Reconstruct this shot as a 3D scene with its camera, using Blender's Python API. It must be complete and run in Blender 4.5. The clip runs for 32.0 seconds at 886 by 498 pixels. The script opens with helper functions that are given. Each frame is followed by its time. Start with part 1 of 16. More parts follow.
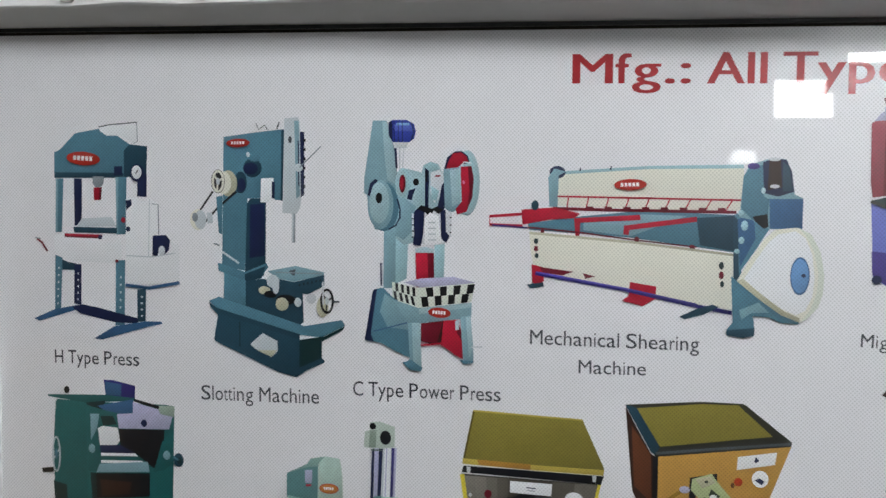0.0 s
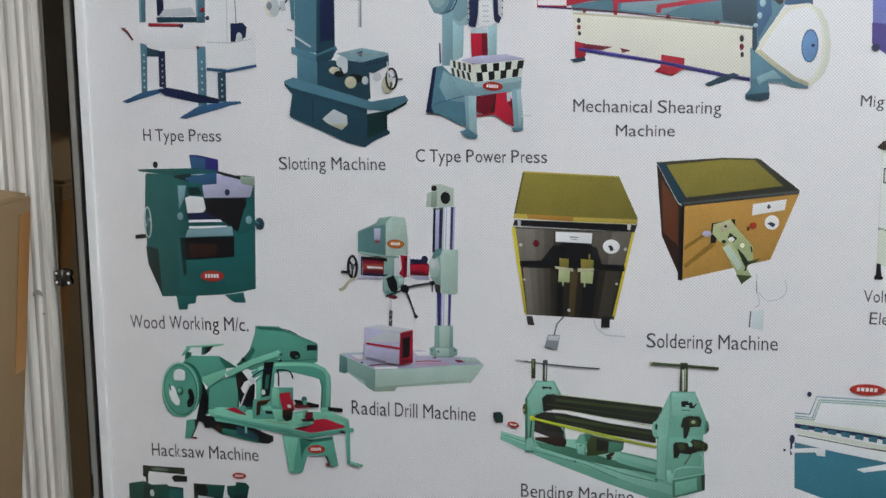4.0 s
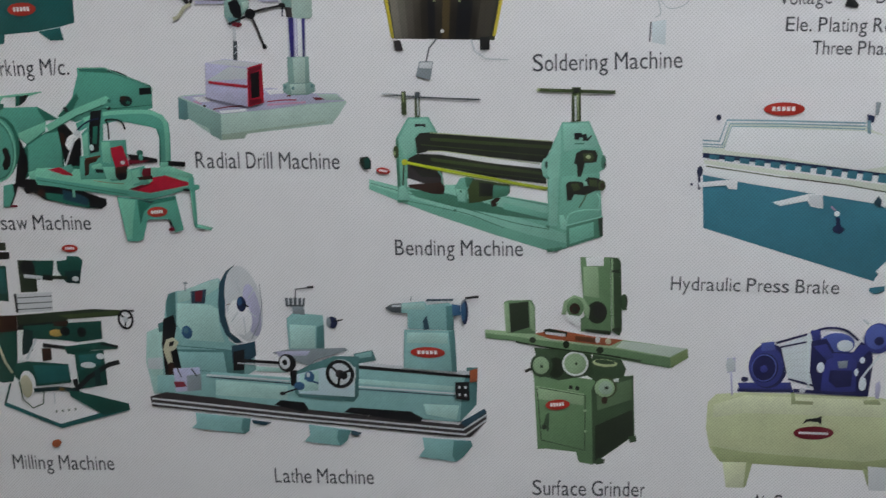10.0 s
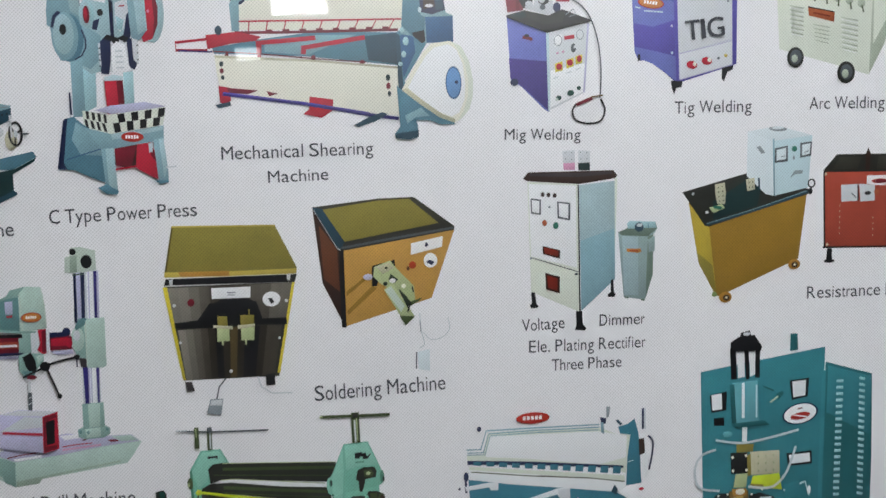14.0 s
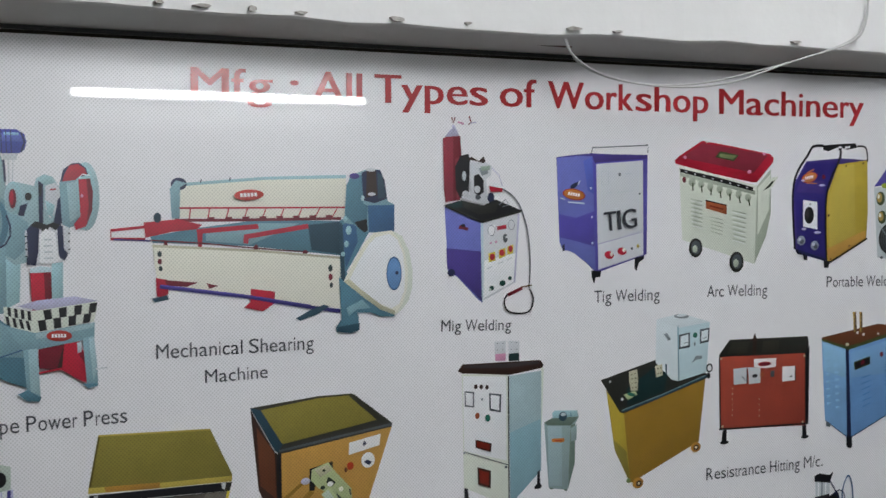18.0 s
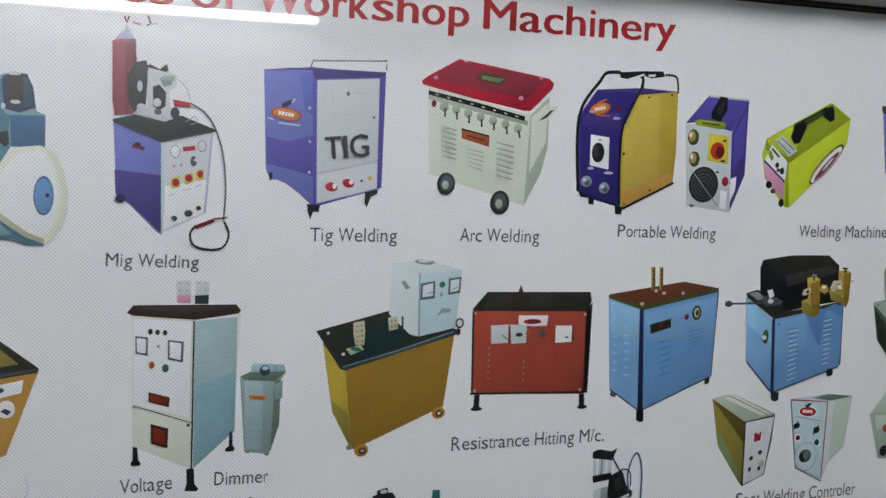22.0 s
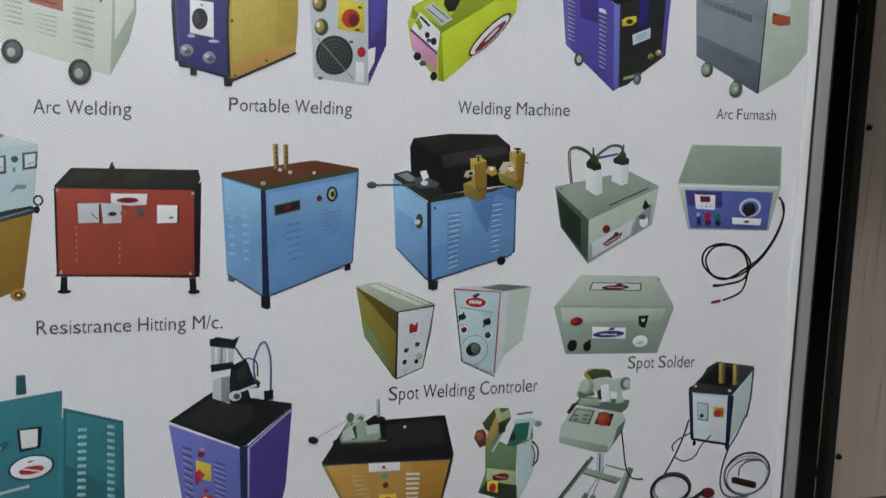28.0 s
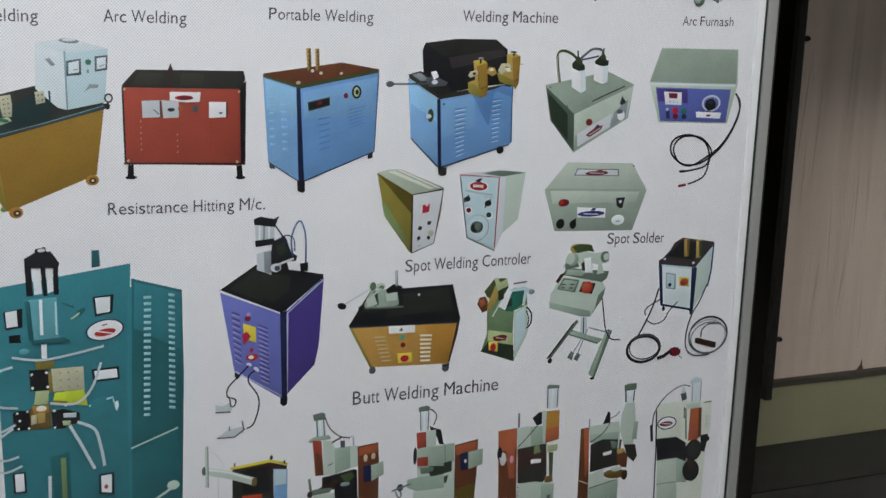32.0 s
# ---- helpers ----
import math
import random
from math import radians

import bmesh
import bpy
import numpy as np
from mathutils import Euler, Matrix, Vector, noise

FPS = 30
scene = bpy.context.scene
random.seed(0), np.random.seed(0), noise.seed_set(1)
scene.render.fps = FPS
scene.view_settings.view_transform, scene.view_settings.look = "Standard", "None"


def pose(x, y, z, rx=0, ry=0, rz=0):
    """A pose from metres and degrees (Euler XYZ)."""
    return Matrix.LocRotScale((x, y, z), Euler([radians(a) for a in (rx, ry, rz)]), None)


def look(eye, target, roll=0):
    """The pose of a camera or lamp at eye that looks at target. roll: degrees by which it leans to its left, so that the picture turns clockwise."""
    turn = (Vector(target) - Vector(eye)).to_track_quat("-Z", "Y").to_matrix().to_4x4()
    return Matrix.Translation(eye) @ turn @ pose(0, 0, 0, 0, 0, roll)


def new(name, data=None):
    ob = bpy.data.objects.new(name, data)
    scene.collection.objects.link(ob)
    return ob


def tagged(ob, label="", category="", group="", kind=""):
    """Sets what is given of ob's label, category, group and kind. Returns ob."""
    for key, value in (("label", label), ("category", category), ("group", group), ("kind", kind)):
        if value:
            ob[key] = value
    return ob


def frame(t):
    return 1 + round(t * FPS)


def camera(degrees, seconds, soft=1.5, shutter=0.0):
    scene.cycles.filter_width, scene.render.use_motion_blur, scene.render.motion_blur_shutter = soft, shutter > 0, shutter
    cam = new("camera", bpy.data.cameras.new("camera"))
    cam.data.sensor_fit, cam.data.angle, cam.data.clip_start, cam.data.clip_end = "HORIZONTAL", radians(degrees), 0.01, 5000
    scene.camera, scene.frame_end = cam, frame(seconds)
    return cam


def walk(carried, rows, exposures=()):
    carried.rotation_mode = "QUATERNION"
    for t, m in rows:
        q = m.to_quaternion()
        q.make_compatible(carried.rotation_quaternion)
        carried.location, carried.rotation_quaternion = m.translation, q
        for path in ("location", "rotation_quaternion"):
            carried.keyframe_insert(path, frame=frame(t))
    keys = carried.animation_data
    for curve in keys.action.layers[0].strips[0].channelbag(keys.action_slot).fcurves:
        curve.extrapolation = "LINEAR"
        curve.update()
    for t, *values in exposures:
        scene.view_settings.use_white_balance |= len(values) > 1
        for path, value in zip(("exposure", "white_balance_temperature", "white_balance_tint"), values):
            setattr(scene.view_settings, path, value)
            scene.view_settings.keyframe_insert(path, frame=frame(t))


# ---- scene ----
from mathutils.geometry import tessellate_polygon

cam = camera(37.6, 32.0, soft=1.5, shutter=0.3)
PATH = [
    (0, (0.901, -1.411, 1.299), (0.4453, 0.5309, 1.1498), 0.57),
    (0.5, (0.897, -1.442, 1.302), (0.5058, 0.5139, 1.1536), 0.43),
    (1, (0.884, -1.467, 1.311), (0.5490, 0.4986, 1.1483), 0.43),
    (1.5, (0.835, -1.495, 1.327), (0.5120, 0.4694, 1.1359), 0.23),
    (2, (0.809, -1.535, 1.321), (0.4586, 0.4199, 1.0892), 0.12),
    (2.5, (0.796, -1.602, 1.307), (0.4461, 0.3484, 1.0350), 0.13),
    (3, (0.821, -1.651, 1.292), (0.4484, 0.2849, 0.9559), 0.04),
    (3.5, (0.809, -1.651, 1.276), (0.4460, 0.2780, 0.8932), -0.02),
    (5.5, (0.838, -1.687, 1.189), (0.4773, 0.2071, 0.6569), -0.84),
    (6, (0.868, -1.710, 1.212), (0.4606, 0.1436, 0.5819), -1.61),
    (6.5, (0.850, -1.688, 1.166), (0.4689, 0.1654, 0.5180), -1.46),
    (7, (0.832, -1.619, 1.127), (0.4392, 0.2184, 0.4413), -1.88),
    (7.5, (0.816, -1.553, 1.074), (0.4271, 0.2882, 0.3974), -2.00),
    (8, (0.794, -1.473, 1.029), (0.4042, 0.3749, 0.3711), -2.04),
    (8.5, (0.789, -1.441, 1.021), (0.4076, 0.4103, 0.3676), -1.92),
    (9, (0.789, -1.450, 1.018), (0.4441, 0.4136, 0.3782), -1.54),
    (9.5, (0.800, -1.456, 1.009), (0.5237, 0.4288, 0.4006), -1.03),
    (10, (0.831, -1.460, 1.009), (0.6142, 0.4457, 0.4410), -1.05),
    (10.5, (0.848, -1.484, 1.028), (0.6934, 0.4349, 0.4863), -0.97),
    (11, (0.861, -1.556, 1.042), (0.7548, 0.3689, 0.5114), -0.75),
    (11.5, (0.861, -1.610, 1.065), (0.8243, 0.3241, 0.5574), -0.29),
    (12, (0.837, -1.638, 1.109), (0.8817, 0.3058, 0.6411), 0.02),
    (12.5, (0.767, -1.651, 1.128), (0.9309, 0.2973, 0.7052), 0.12),
    (13, (0.701, -1.665, 1.171), (0.9743, 0.2770, 0.7788), -0.59),
    (13.5, (0.651, -1.666, 1.183), (0.9724, 0.2786, 0.8437), -1.47),
    (14, (0.653, -1.586, 1.188), (1.0023, 0.3643, 0.9158), -1.49),
    (14.5, (0.619, -1.542, 1.208), (1.0276, 0.3984, 0.9448), -1.23),
    (16.5, (0.270, -1.332, 1.272), (1.1596, 0.4466, 1.0617), 0.09),
    (17, (0.273, -1.370, 1.256), (1.2173, 0.3871, 1.1096), 0.32),
    (17.5, (0.274, -1.379, 1.245), (1.1957, 0.3942, 1.1622), -0.05),
    (18, (0.292, -1.389, 1.263), (1.2214, 0.3799, 1.1824), -0.24),
    (18.5, (0.337, -1.398, 1.273), (1.3043, 0.3489, 1.1606), -0.27),
    (19, (0.419, -1.423, 1.277), (1.4145, 0.3052, 1.1219), -0.11),
    (19.5, (0.504, -1.451, 1.280), (1.4769, 0.2876, 1.1058), 0.25),
    (20, (0.565, -1.490, 1.271), (1.5067, 0.2655, 1.0897), 0.70),
    (20.5, (0.586, -1.514, 1.263), (1.5128, 0.2487, 1.0838), 1.11),
    (21, (0.638, -1.487, 1.241), (1.5184, 0.3039, 1.0994), 0.85),
    (21.5, (0.714, -1.419, 1.255), (1.5501, 0.3913, 1.0979), 1.43),
    (22, (0.777, -1.371, 1.255), (1.6055, 0.4405, 1.0722), 2.22),
    (22.5, (0.819, -1.349, 1.258), (1.6588, 0.4561, 1.0642), 2.73),
    (23, (0.911, -1.356, 1.257), (1.7091, 0.4690, 1.0738), 2.34),
    (23.5, (1.012, -1.374, 1.265), (1.7709, 0.4663, 1.0712), 2.06),
    (24, (1.109, -1.401, 1.263), (1.8507, 0.4449, 1.0589), 1.88),
    (24.5, (1.168, -1.426, 1.254), (1.8991, 0.4233, 1.0439), 1.61),
    (25, (1.194, -1.433, 1.240), (1.9133, 0.4223, 1.0417), 1.10),
    (25.5, (1.226, -1.408, 1.253), (1.9947, 0.4283, 1.0586), 1.03),
    (27.5, (1.366, -1.435, 1.243), (2.0711, 0.4170, 0.9714), 1.57),
    (28, (1.359, -1.499, 1.235), (2.0387, 0.3512, 0.8996), 2.16),
    (28.5, (1.367, -1.549, 1.234), (2.0180, 0.3055, 0.8608), 2.67),
    (29, (1.365, -1.591, 1.233), (2.0199, 0.2577, 0.8412), 3.13),
    (29.5, (1.363, -1.629, 1.220), (1.9998, 0.2216, 0.8066), 3.05),
    (30, (1.343, -1.648, 1.227), (1.9979, 0.1995, 0.8299), 2.99),
    (30.5, (1.338, -1.667, 1.228), (1.9833, 0.1799, 0.8109), 2.56),
    (31, (1.310, -1.665, 1.225), (1.9602, 0.1775, 0.7980), 2.02),
    (31.5, (1.257, -1.681, 1.233), (1.9681, 0.1381, 0.8014), 2.24),
    (32, (1.171, -1.706, 1.224), (1.9402, 0.0861, 0.7813), 1.91),
]

walk(cam, [(t, look(eye, target, roll)) for t, eye, target, roll in PATH],
     exposures=[(0.0, 0.32), (3.0, 0.44), (6.0, 0.6), (8.0, 0.46), (9.0, 0.42), (11.0, 0.41), (12.0, 0.46), (14.0, 0.5), (17.0, 0.24), (19.0, 0.0), (20.0, 0.0), (22.0, 0.14), (23.0, 0.22), (25.0, 0.25), (28.0, 0.25), (29.0, 0.12), (30.0, 0.12), (31.0, 0.45), (32.0, 0.45)])

# ---- world: a closed room, so only a trace of grey comes from outside ----
world = bpy.data.worlds.new("world")
scene.world = world
world.use_nodes = True
world.node_tree.nodes["Background"].inputs[0].default_value = (0.55, 0.58, 0.62, 1)
world.node_tree.nodes["Background"].inputs[1].default_value = 0.05

# board: the printed sheet spans x 0..BW, z BZ..BZ+BH in the plane y = 0
BW, BH, BZ = 2.44, 1.318, 0.117


# ---- mesh helpers ----
def box_bm(x0, y0, z0, x1, y1, z1, bevel=0.0):
    bm = bmesh.new()
    bmesh.ops.create_cube(bm, size=1)
    for v in bm.verts:
        v.co = ((x0 + x1) / 2 + v.co.x * (x1 - x0), (y0 + y1) / 2 + v.co.y * (y1 - y0), (z0 + z1) / 2 + v.co.z * (z1 - z0))
    if bevel:
        bmesh.ops.bevel(bm, geom=bm.edges[:], offset=bevel, segments=2, affect="EDGES", profile=0.6)
    return bm


def cyl_bm(p, q, r, n=20, r2=None):
    bm = bmesh.new()
    p, q = Vector(p), Vector(q)
    m = Matrix.Translation((p + q) / 2) @ (q - p).to_track_quat("Z", "Y").to_matrix().to_4x4()
    bmesh.ops.create_cone(bm, cap_ends=True, segments=n, radius1=r, radius2=r if r2 is None else r2, depth=(q - p).length, matrix=m)
    return bm


def join_bm(*bms):
    out = bms[0]
    for b in bms[1:]:
        me = bpy.data.meshes.new("tmp")
        b.to_mesh(me)
        out.from_mesh(me)
        bpy.data.meshes.remove(me)
        b.free()
    return out


def part(name, bm, material, parent=None, label="", smooth=False):
    me = bpy.data.meshes.new(name)
    bmesh.ops.recalc_face_normals(bm, faces=bm.faces[:])
    bm.to_mesh(me)
    bm.free()
    me.materials.append(material)
    if smooth:
        for f in me.polygons:
            f.use_smooth = True
    ob = new(name, me)
    if parent is not None:
        ob.parent = parent
    return tagged(ob, label)


def tube_bm(points, r, n=8):
    """A round cable through the points."""
    bm = bmesh.new()
    pts = [Vector(p) for p in points]
    rings = []
    for i, p in enumerate(pts):
        d = (pts[min(i + 1, len(pts) - 1)] - pts[max(i - 1, 0)]).normalized()
        q = d.to_track_quat("Z", "Y")
        rings.append([bm.verts.new(p + q @ Vector((r * math.cos(a), r * math.sin(a), 0))) for a in [2 * math.pi * k / n for k in range(n)]])
    for a, b in zip(rings, rings[1:]):
        for k in range(n):
            bm.faces.new((a[k], a[(k + 1) % n], b[(k + 1) % n], b[k]))
    return bm


# ---- materials ----
def mat(name, base, rough=0.6, metal=0.0, vary=0.15, scale=6.0, fine=90.0, bump=0.1, stretch=(1, 1, 1), second=None, spread=0.5, coat=0.0):
    """A surface whose colour wanders at two scales, with a fine relief."""
    m = bpy.data.materials.new(name)
    m.use_nodes = True
    nt = m.node_tree
    b = nt.nodes["Principled BSDF"]
    b.inputs["Roughness"].default_value, b.inputs["Metallic"].default_value = rough, metal
    b.inputs["Coat Weight"].default_value = coat
    b.inputs["Coat Roughness"].default_value = 0.06
    tc = nt.nodes.new("ShaderNodeTexCoord")
    mp = nt.nodes.new("ShaderNodeMapping")
    mp.inputs["Scale"].default_value = stretch
    nt.links.new(tc.outputs["Object"], mp.inputs["Vector"])
    big, small = nt.nodes.new("ShaderNodeTexNoise"), nt.nodes.new("ShaderNodeTexNoise")
    for n, s, d in ((big, scale, 5), (small, fine, 3)):
        n.inputs["Scale"].default_value, n.inputs["Detail"].default_value = s, d
        nt.links.new(mp.outputs[0], n.inputs["Vector"])
    ramp = nt.nodes.new("ShaderNodeValToRGB")
    lo = second or tuple(c * (1 - vary) for c in base)
    hi = tuple(min(1, c * (1 + vary * 0.5)) for c in base)
    ramp.color_ramp.elements[0].position, ramp.color_ramp.elements[1].position = 0.5 - spread / 2, 0.5 + spread / 2
    ramp.color_ramp.elements[0].color, ramp.color_ramp.elements[1].color = (*lo, 1), (*hi, 1)
    nt.links.new(big.outputs["Fac"], ramp.inputs[0])
    mix = nt.nodes.new("ShaderNodeMix")
    mix.data_type, mix.blend_type = "RGBA", "MULTIPLY"
    mix.inputs[0].default_value = min(1.0, vary * 1.5)
    nt.links.new(ramp.outputs[0], mix.inputs[6])
    nt.links.new(small.outputs["Fac"], mix.inputs[7])
    gain = nt.nodes.new("ShaderNodeMix")
    gain.data_type, gain.blend_type = "RGBA", "MIX"
    gain.inputs[0].default_value = 0.6
    nt.links.new(mix.outputs[2], gain.inputs[6])
    nt.links.new(ramp.outputs[0], gain.inputs[7])
    nt.links.new(gain.outputs[2], b.inputs["Base Color"])
    if bump:
        bp = nt.nodes.new("ShaderNodeBump")
        bp.inputs["Strength"].default_value, bp.inputs["Distance"].default_value = bump, 0.002
        nt.links.new(small.outputs["Fac"], bp.inputs["Height"])
        nt.links.new(bp.outputs[0], b.inputs["Normal"])
    return m


def glow(name, colour, strength):
    m = bpy.data.materials.new(name)
    m.use_nodes = True
    b = m.node_tree.nodes["Principled BSDF"]
    b.inputs["Base Color"].default_value = (0.9, 0.9, 0.9, 1)
    b.inputs["Emission Color"].default_value = (*colour, 1)
    b.inputs["Emission Strength"].default_value = strength
    return m


INKS = {}


def ink(name, rgb):
    """Printing ink on the woven banner cloth: mottled colour, the cloth's weave, and the gloss of the clear cover sheet."""
    if name not in ("paper", "paper_bright"):
        rgb = tuple(c ** 1.08 for c in rgb)
    m = bpy.data.materials.new("ink_" + name)
    m.use_nodes = True
    nt = m.node_tree
    b = nt.nodes["Principled BSDF"]
    b.inputs["Roughness"].default_value = 0.28
    b.inputs["Specular IOR Level"].default_value = 0.75
    b.inputs["Coat Weight"].default_value = 1.0
    b.inputs["Coat Roughness"].default_value = 0.014
    b.inputs["Coat IOR"].default_value = 1.45
    tc = nt.nodes.new("ShaderNodeTexCoord")
    big, mid = nt.nodes.new("ShaderNodeTexNoise"), nt.nodes.new("ShaderNodeTexNoise")
    for n, s in ((big, 26.0), (mid, 240.0)):
        n.inputs["Scale"].default_value, n.inputs["Detail"].default_value = s, 4
        nt.links.new(tc.outputs["Object"], n.inputs["Vector"])
    add = nt.nodes.new("ShaderNodeMath")
    add.operation = "MULTIPLY_ADD"
    add.inputs[1].default_value = 1.4
    nt.links.new(big.outputs["Fac"], add.inputs[0])
    nt.links.new(mid.outputs["Fac"], add.inputs[2])
    ramp = nt.nodes.new("ShaderNodeMapRange")
    vary = 0.02 if min(rgb) > 0.45 else 0.13
    ramp.inputs[1].default_value, ramp.inputs[2].default_value = 0.75, 1.65
    ramp.inputs[3].default_value, ramp.inputs[4].default_value = 1 - vary, 1 + vary
    nt.links.new(add.outputs[0], ramp.inputs[0])
    # weave of the cloth, in diagonal rows of dots
    mp = nt.nodes.new("ShaderNodeMapping")
    mp.inputs["Rotation"].default_value = (0, radians(45), 0)
    nt.links.new(tc.outputs["Object"], mp.inputs["Vector"])
    wx, wz = nt.nodes.new("ShaderNodeTexWave"), nt.nodes.new("ShaderNodeTexWave")
    for w, d in ((wx, "X"), (wz, "Z")):
        w.bands_direction = d
        w.inputs["Scale"].default_value, w.inputs["Distortion"].default_value = 104.0, 0.2
        nt.links.new(mp.outputs[0], w.inputs["Vector"])
    wv = nt.nodes.new("ShaderNodeMath")
    wv.operation = "MULTIPLY"
    nt.links.new(wx.outputs["Fac"], wv.inputs[0])
    nt.links.new(wz.outputs["Fac"], wv.inputs[1])
    wr = nt.nodes.new("ShaderNodeMapRange")
    wr.inputs[3].default_value, wr.inputs[4].default_value = 1.10, 0.72
    nt.links.new(wv.outputs[0], wr.inputs[0])
    # printed pictures' shading put in the ink: shapes lighter top left, darker lower right
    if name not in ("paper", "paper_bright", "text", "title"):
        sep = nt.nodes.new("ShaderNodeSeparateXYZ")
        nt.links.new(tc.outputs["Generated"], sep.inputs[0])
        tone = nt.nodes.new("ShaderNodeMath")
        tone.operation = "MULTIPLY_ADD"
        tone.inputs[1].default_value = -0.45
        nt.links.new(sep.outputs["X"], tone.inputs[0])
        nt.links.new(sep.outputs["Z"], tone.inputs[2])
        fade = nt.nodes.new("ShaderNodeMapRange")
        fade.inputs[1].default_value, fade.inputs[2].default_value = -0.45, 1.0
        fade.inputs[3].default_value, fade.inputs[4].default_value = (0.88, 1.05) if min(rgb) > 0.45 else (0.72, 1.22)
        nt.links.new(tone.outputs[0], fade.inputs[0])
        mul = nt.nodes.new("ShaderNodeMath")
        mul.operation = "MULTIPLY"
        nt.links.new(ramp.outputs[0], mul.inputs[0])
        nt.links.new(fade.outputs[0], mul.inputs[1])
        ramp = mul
    both = nt.nodes.new("ShaderNodeMath")
    both.operation = "MULTIPLY"
    nt.links.new(ramp.outputs[0], both.inputs[0])
    nt.links.new(wr.outputs[0], both.inputs[1])
    col = nt.nodes.new("ShaderNodeVectorMath")
    col.operation = "SCALE"
    col.inputs[0].default_value = rgb
    nt.links.new(both.outputs[0], col.inputs["Scale"])
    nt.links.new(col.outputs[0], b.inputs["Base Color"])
    INKS[name] = m
    return m


ink("paper_bright", (0.860, 0.860, 0.860))
ink("white", (0.807, 0.823, 0.839))
ink("grey_light", (0.552, 0.604, 0.631))
ink("grey", (0.262, 0.305, 0.332))
ink("grey_dark", (0.089, 0.107, 0.122))
ink("black", (0.009, 0.010, 0.013))
ink("text", (0.048, 0.054, 0.068))
ink("badge_red", (0.434, 0.030, 0.018))
ink("red", (0.434, 0.016, 0.042))
ink("red_dark", (0.175, 0.010, 0.025))
ink("title", (0.402, 0.023, 0.030))
ink("orange", (0.56, 0.22, 0.045))
ink("teal", (0.092, 0.218, 0.285))
ink("teal_light", (0.231, 0.381, 0.434))
ink("teal_dark", (0.023, 0.068, 0.102))
ink("teal_pale", (0.352, 0.552, 0.591))
ink("steelblue", (0.042, 0.122, 0.246))
ink("navy", (0.014, 0.023, 0.076))
ink("blue", (0.040, 0.065, 0.352))
ink("blue_mid", (0.107, 0.150, 0.515))
ink("violet", (0.095, 0.080, 0.36))
ink("violet_dark", (0.032, 0.025, 0.181))
ink("lilac", (0.468, 0.468, 0.631))
ink("sky_light", (0.287, 0.515, 0.730))
ink("sky_dark", (0.042, 0.188, 0.434))
ink("ice", (0.503, 0.644, 0.687))
ink("green_deep", (0.008, 0.032, 0.034))
ink("olive", (0.188, 0.262, 0.117))
ink("olive_light", (0.413, 0.479, 0.262))
ink("olive_dark", (0.061, 0.089, 0.034))
ink("moss", (0.112, 0.181, 0.098))
ink("moss_dark", (0.025, 0.040, 0.025))
ink("sage", (0.332, 0.423, 0.352))
ink("sage_dark", (0.138, 0.195, 0.156))
ink("drill", (0.43, 0.57, 0.515))
ink("drill_mid", (0.25, 0.40, 0.365))
ink("drill_dark", (0.12, 0.255, 0.26))
ink("sage_light", (0.503, 0.591, 0.527))
ink("mustard_light", (0.515, 0.413, 0.089))
ink("ochre", (0.413, 0.216, 0.042))
ink("ochre_dark", (0.285, 0.170, 0.028))
ink("yellow", (0.672, 0.565, 0.061))
ink("lime", (0.515, 0.617, 0.045))
ink("lime_dark", (0.287, 0.361, 0.025))
ink("brown", (0.138, 0.048, 0.021))
ink("brown_dark", (0.040, 0.018, 0.013))
ink("brick", (0.434, 0.048, 0.016))
ink("brick_dark", (0.202, 0.021, 0.010))
ink("rust", (0.381, 0.112, 0.048))
ink("pink", (0.617, 0.305, 0.456))
ink("cream", (0.77, 0.765, 0.67))
ink("cream_dark", (0.491, 0.479, 0.352))
ink("brass", (0.434, 0.305, 0.089))
ink("brass_dark", (0.156, 0.098, 0.025))
ink("silver", (0.617, 0.644, 0.672))
ink("deepteal", (0.018, 0.122, 0.122))
ink("hack", (0.105, 0.365, 0.285))
ink("hack_dark", (0.025, 0.162, 0.117))
ink("hack_light", (0.216, 0.552, 0.413))
ink("lathe", (0.262, 0.48, 0.475))
ink("lathe_dark", (0.089, 0.223, 0.223))
ink("lathe_light", (0.413, 0.631, 0.591))
ink("khaki", (0.254, 0.216, 0.048))
ink("khaki_dark", (0.117, 0.089, 0.016))
ink("iron", (0.042, 0.042, 0.032))
ink("steel_dark", (0.048, 0.042, 0.045))
ink("blue_face", (0.155, 0.18, 0.49))
ink("blue_deep", (0.066, 0.046, 0.225))
ink("ochre2", (0.479, 0.279, 0.072))
ink("skyface", (0.202, 0.381, 0.617))
ink("skyside", (0.144, 0.296, 0.539))
ink("bend", (0.18, 0.43, 0.335))
ink("bend_light", (0.27, 0.55, 0.45))
ink("bend_dark", (0.068, 0.216, 0.150))
ink("roller", (0.025, 0.027, 0.023))
ink("fgreen", (0.012, 0.076, 0.061))
ink("goldside", (0.456, 0.352, 0.054))
ink("bottle", (0.270, 0.034, 0.058))
ink("rectblue", (0.34, 0.45, 0.48))
ink("dimmer", (0.27, 0.36, 0.36))
ink("ivory", (0.672, 0.716, 0.631))
ink("ivory_dark", (0.413, 0.468, 0.381))
ink("moss2", (0.162, 0.254, 0.138))
ink("brickface", (0.332, 0.065, 0.042))
ink("solder", (0.305, 0.371, 0.314))
ink("solder_dark", (0.076, 0.117, 0.093))
ink("solder_light", (0.468, 0.539, 0.468))
ink("panelblue", (0.107, 0.138, 0.402))
ink("glass", (0.672, 0.745, 0.776))
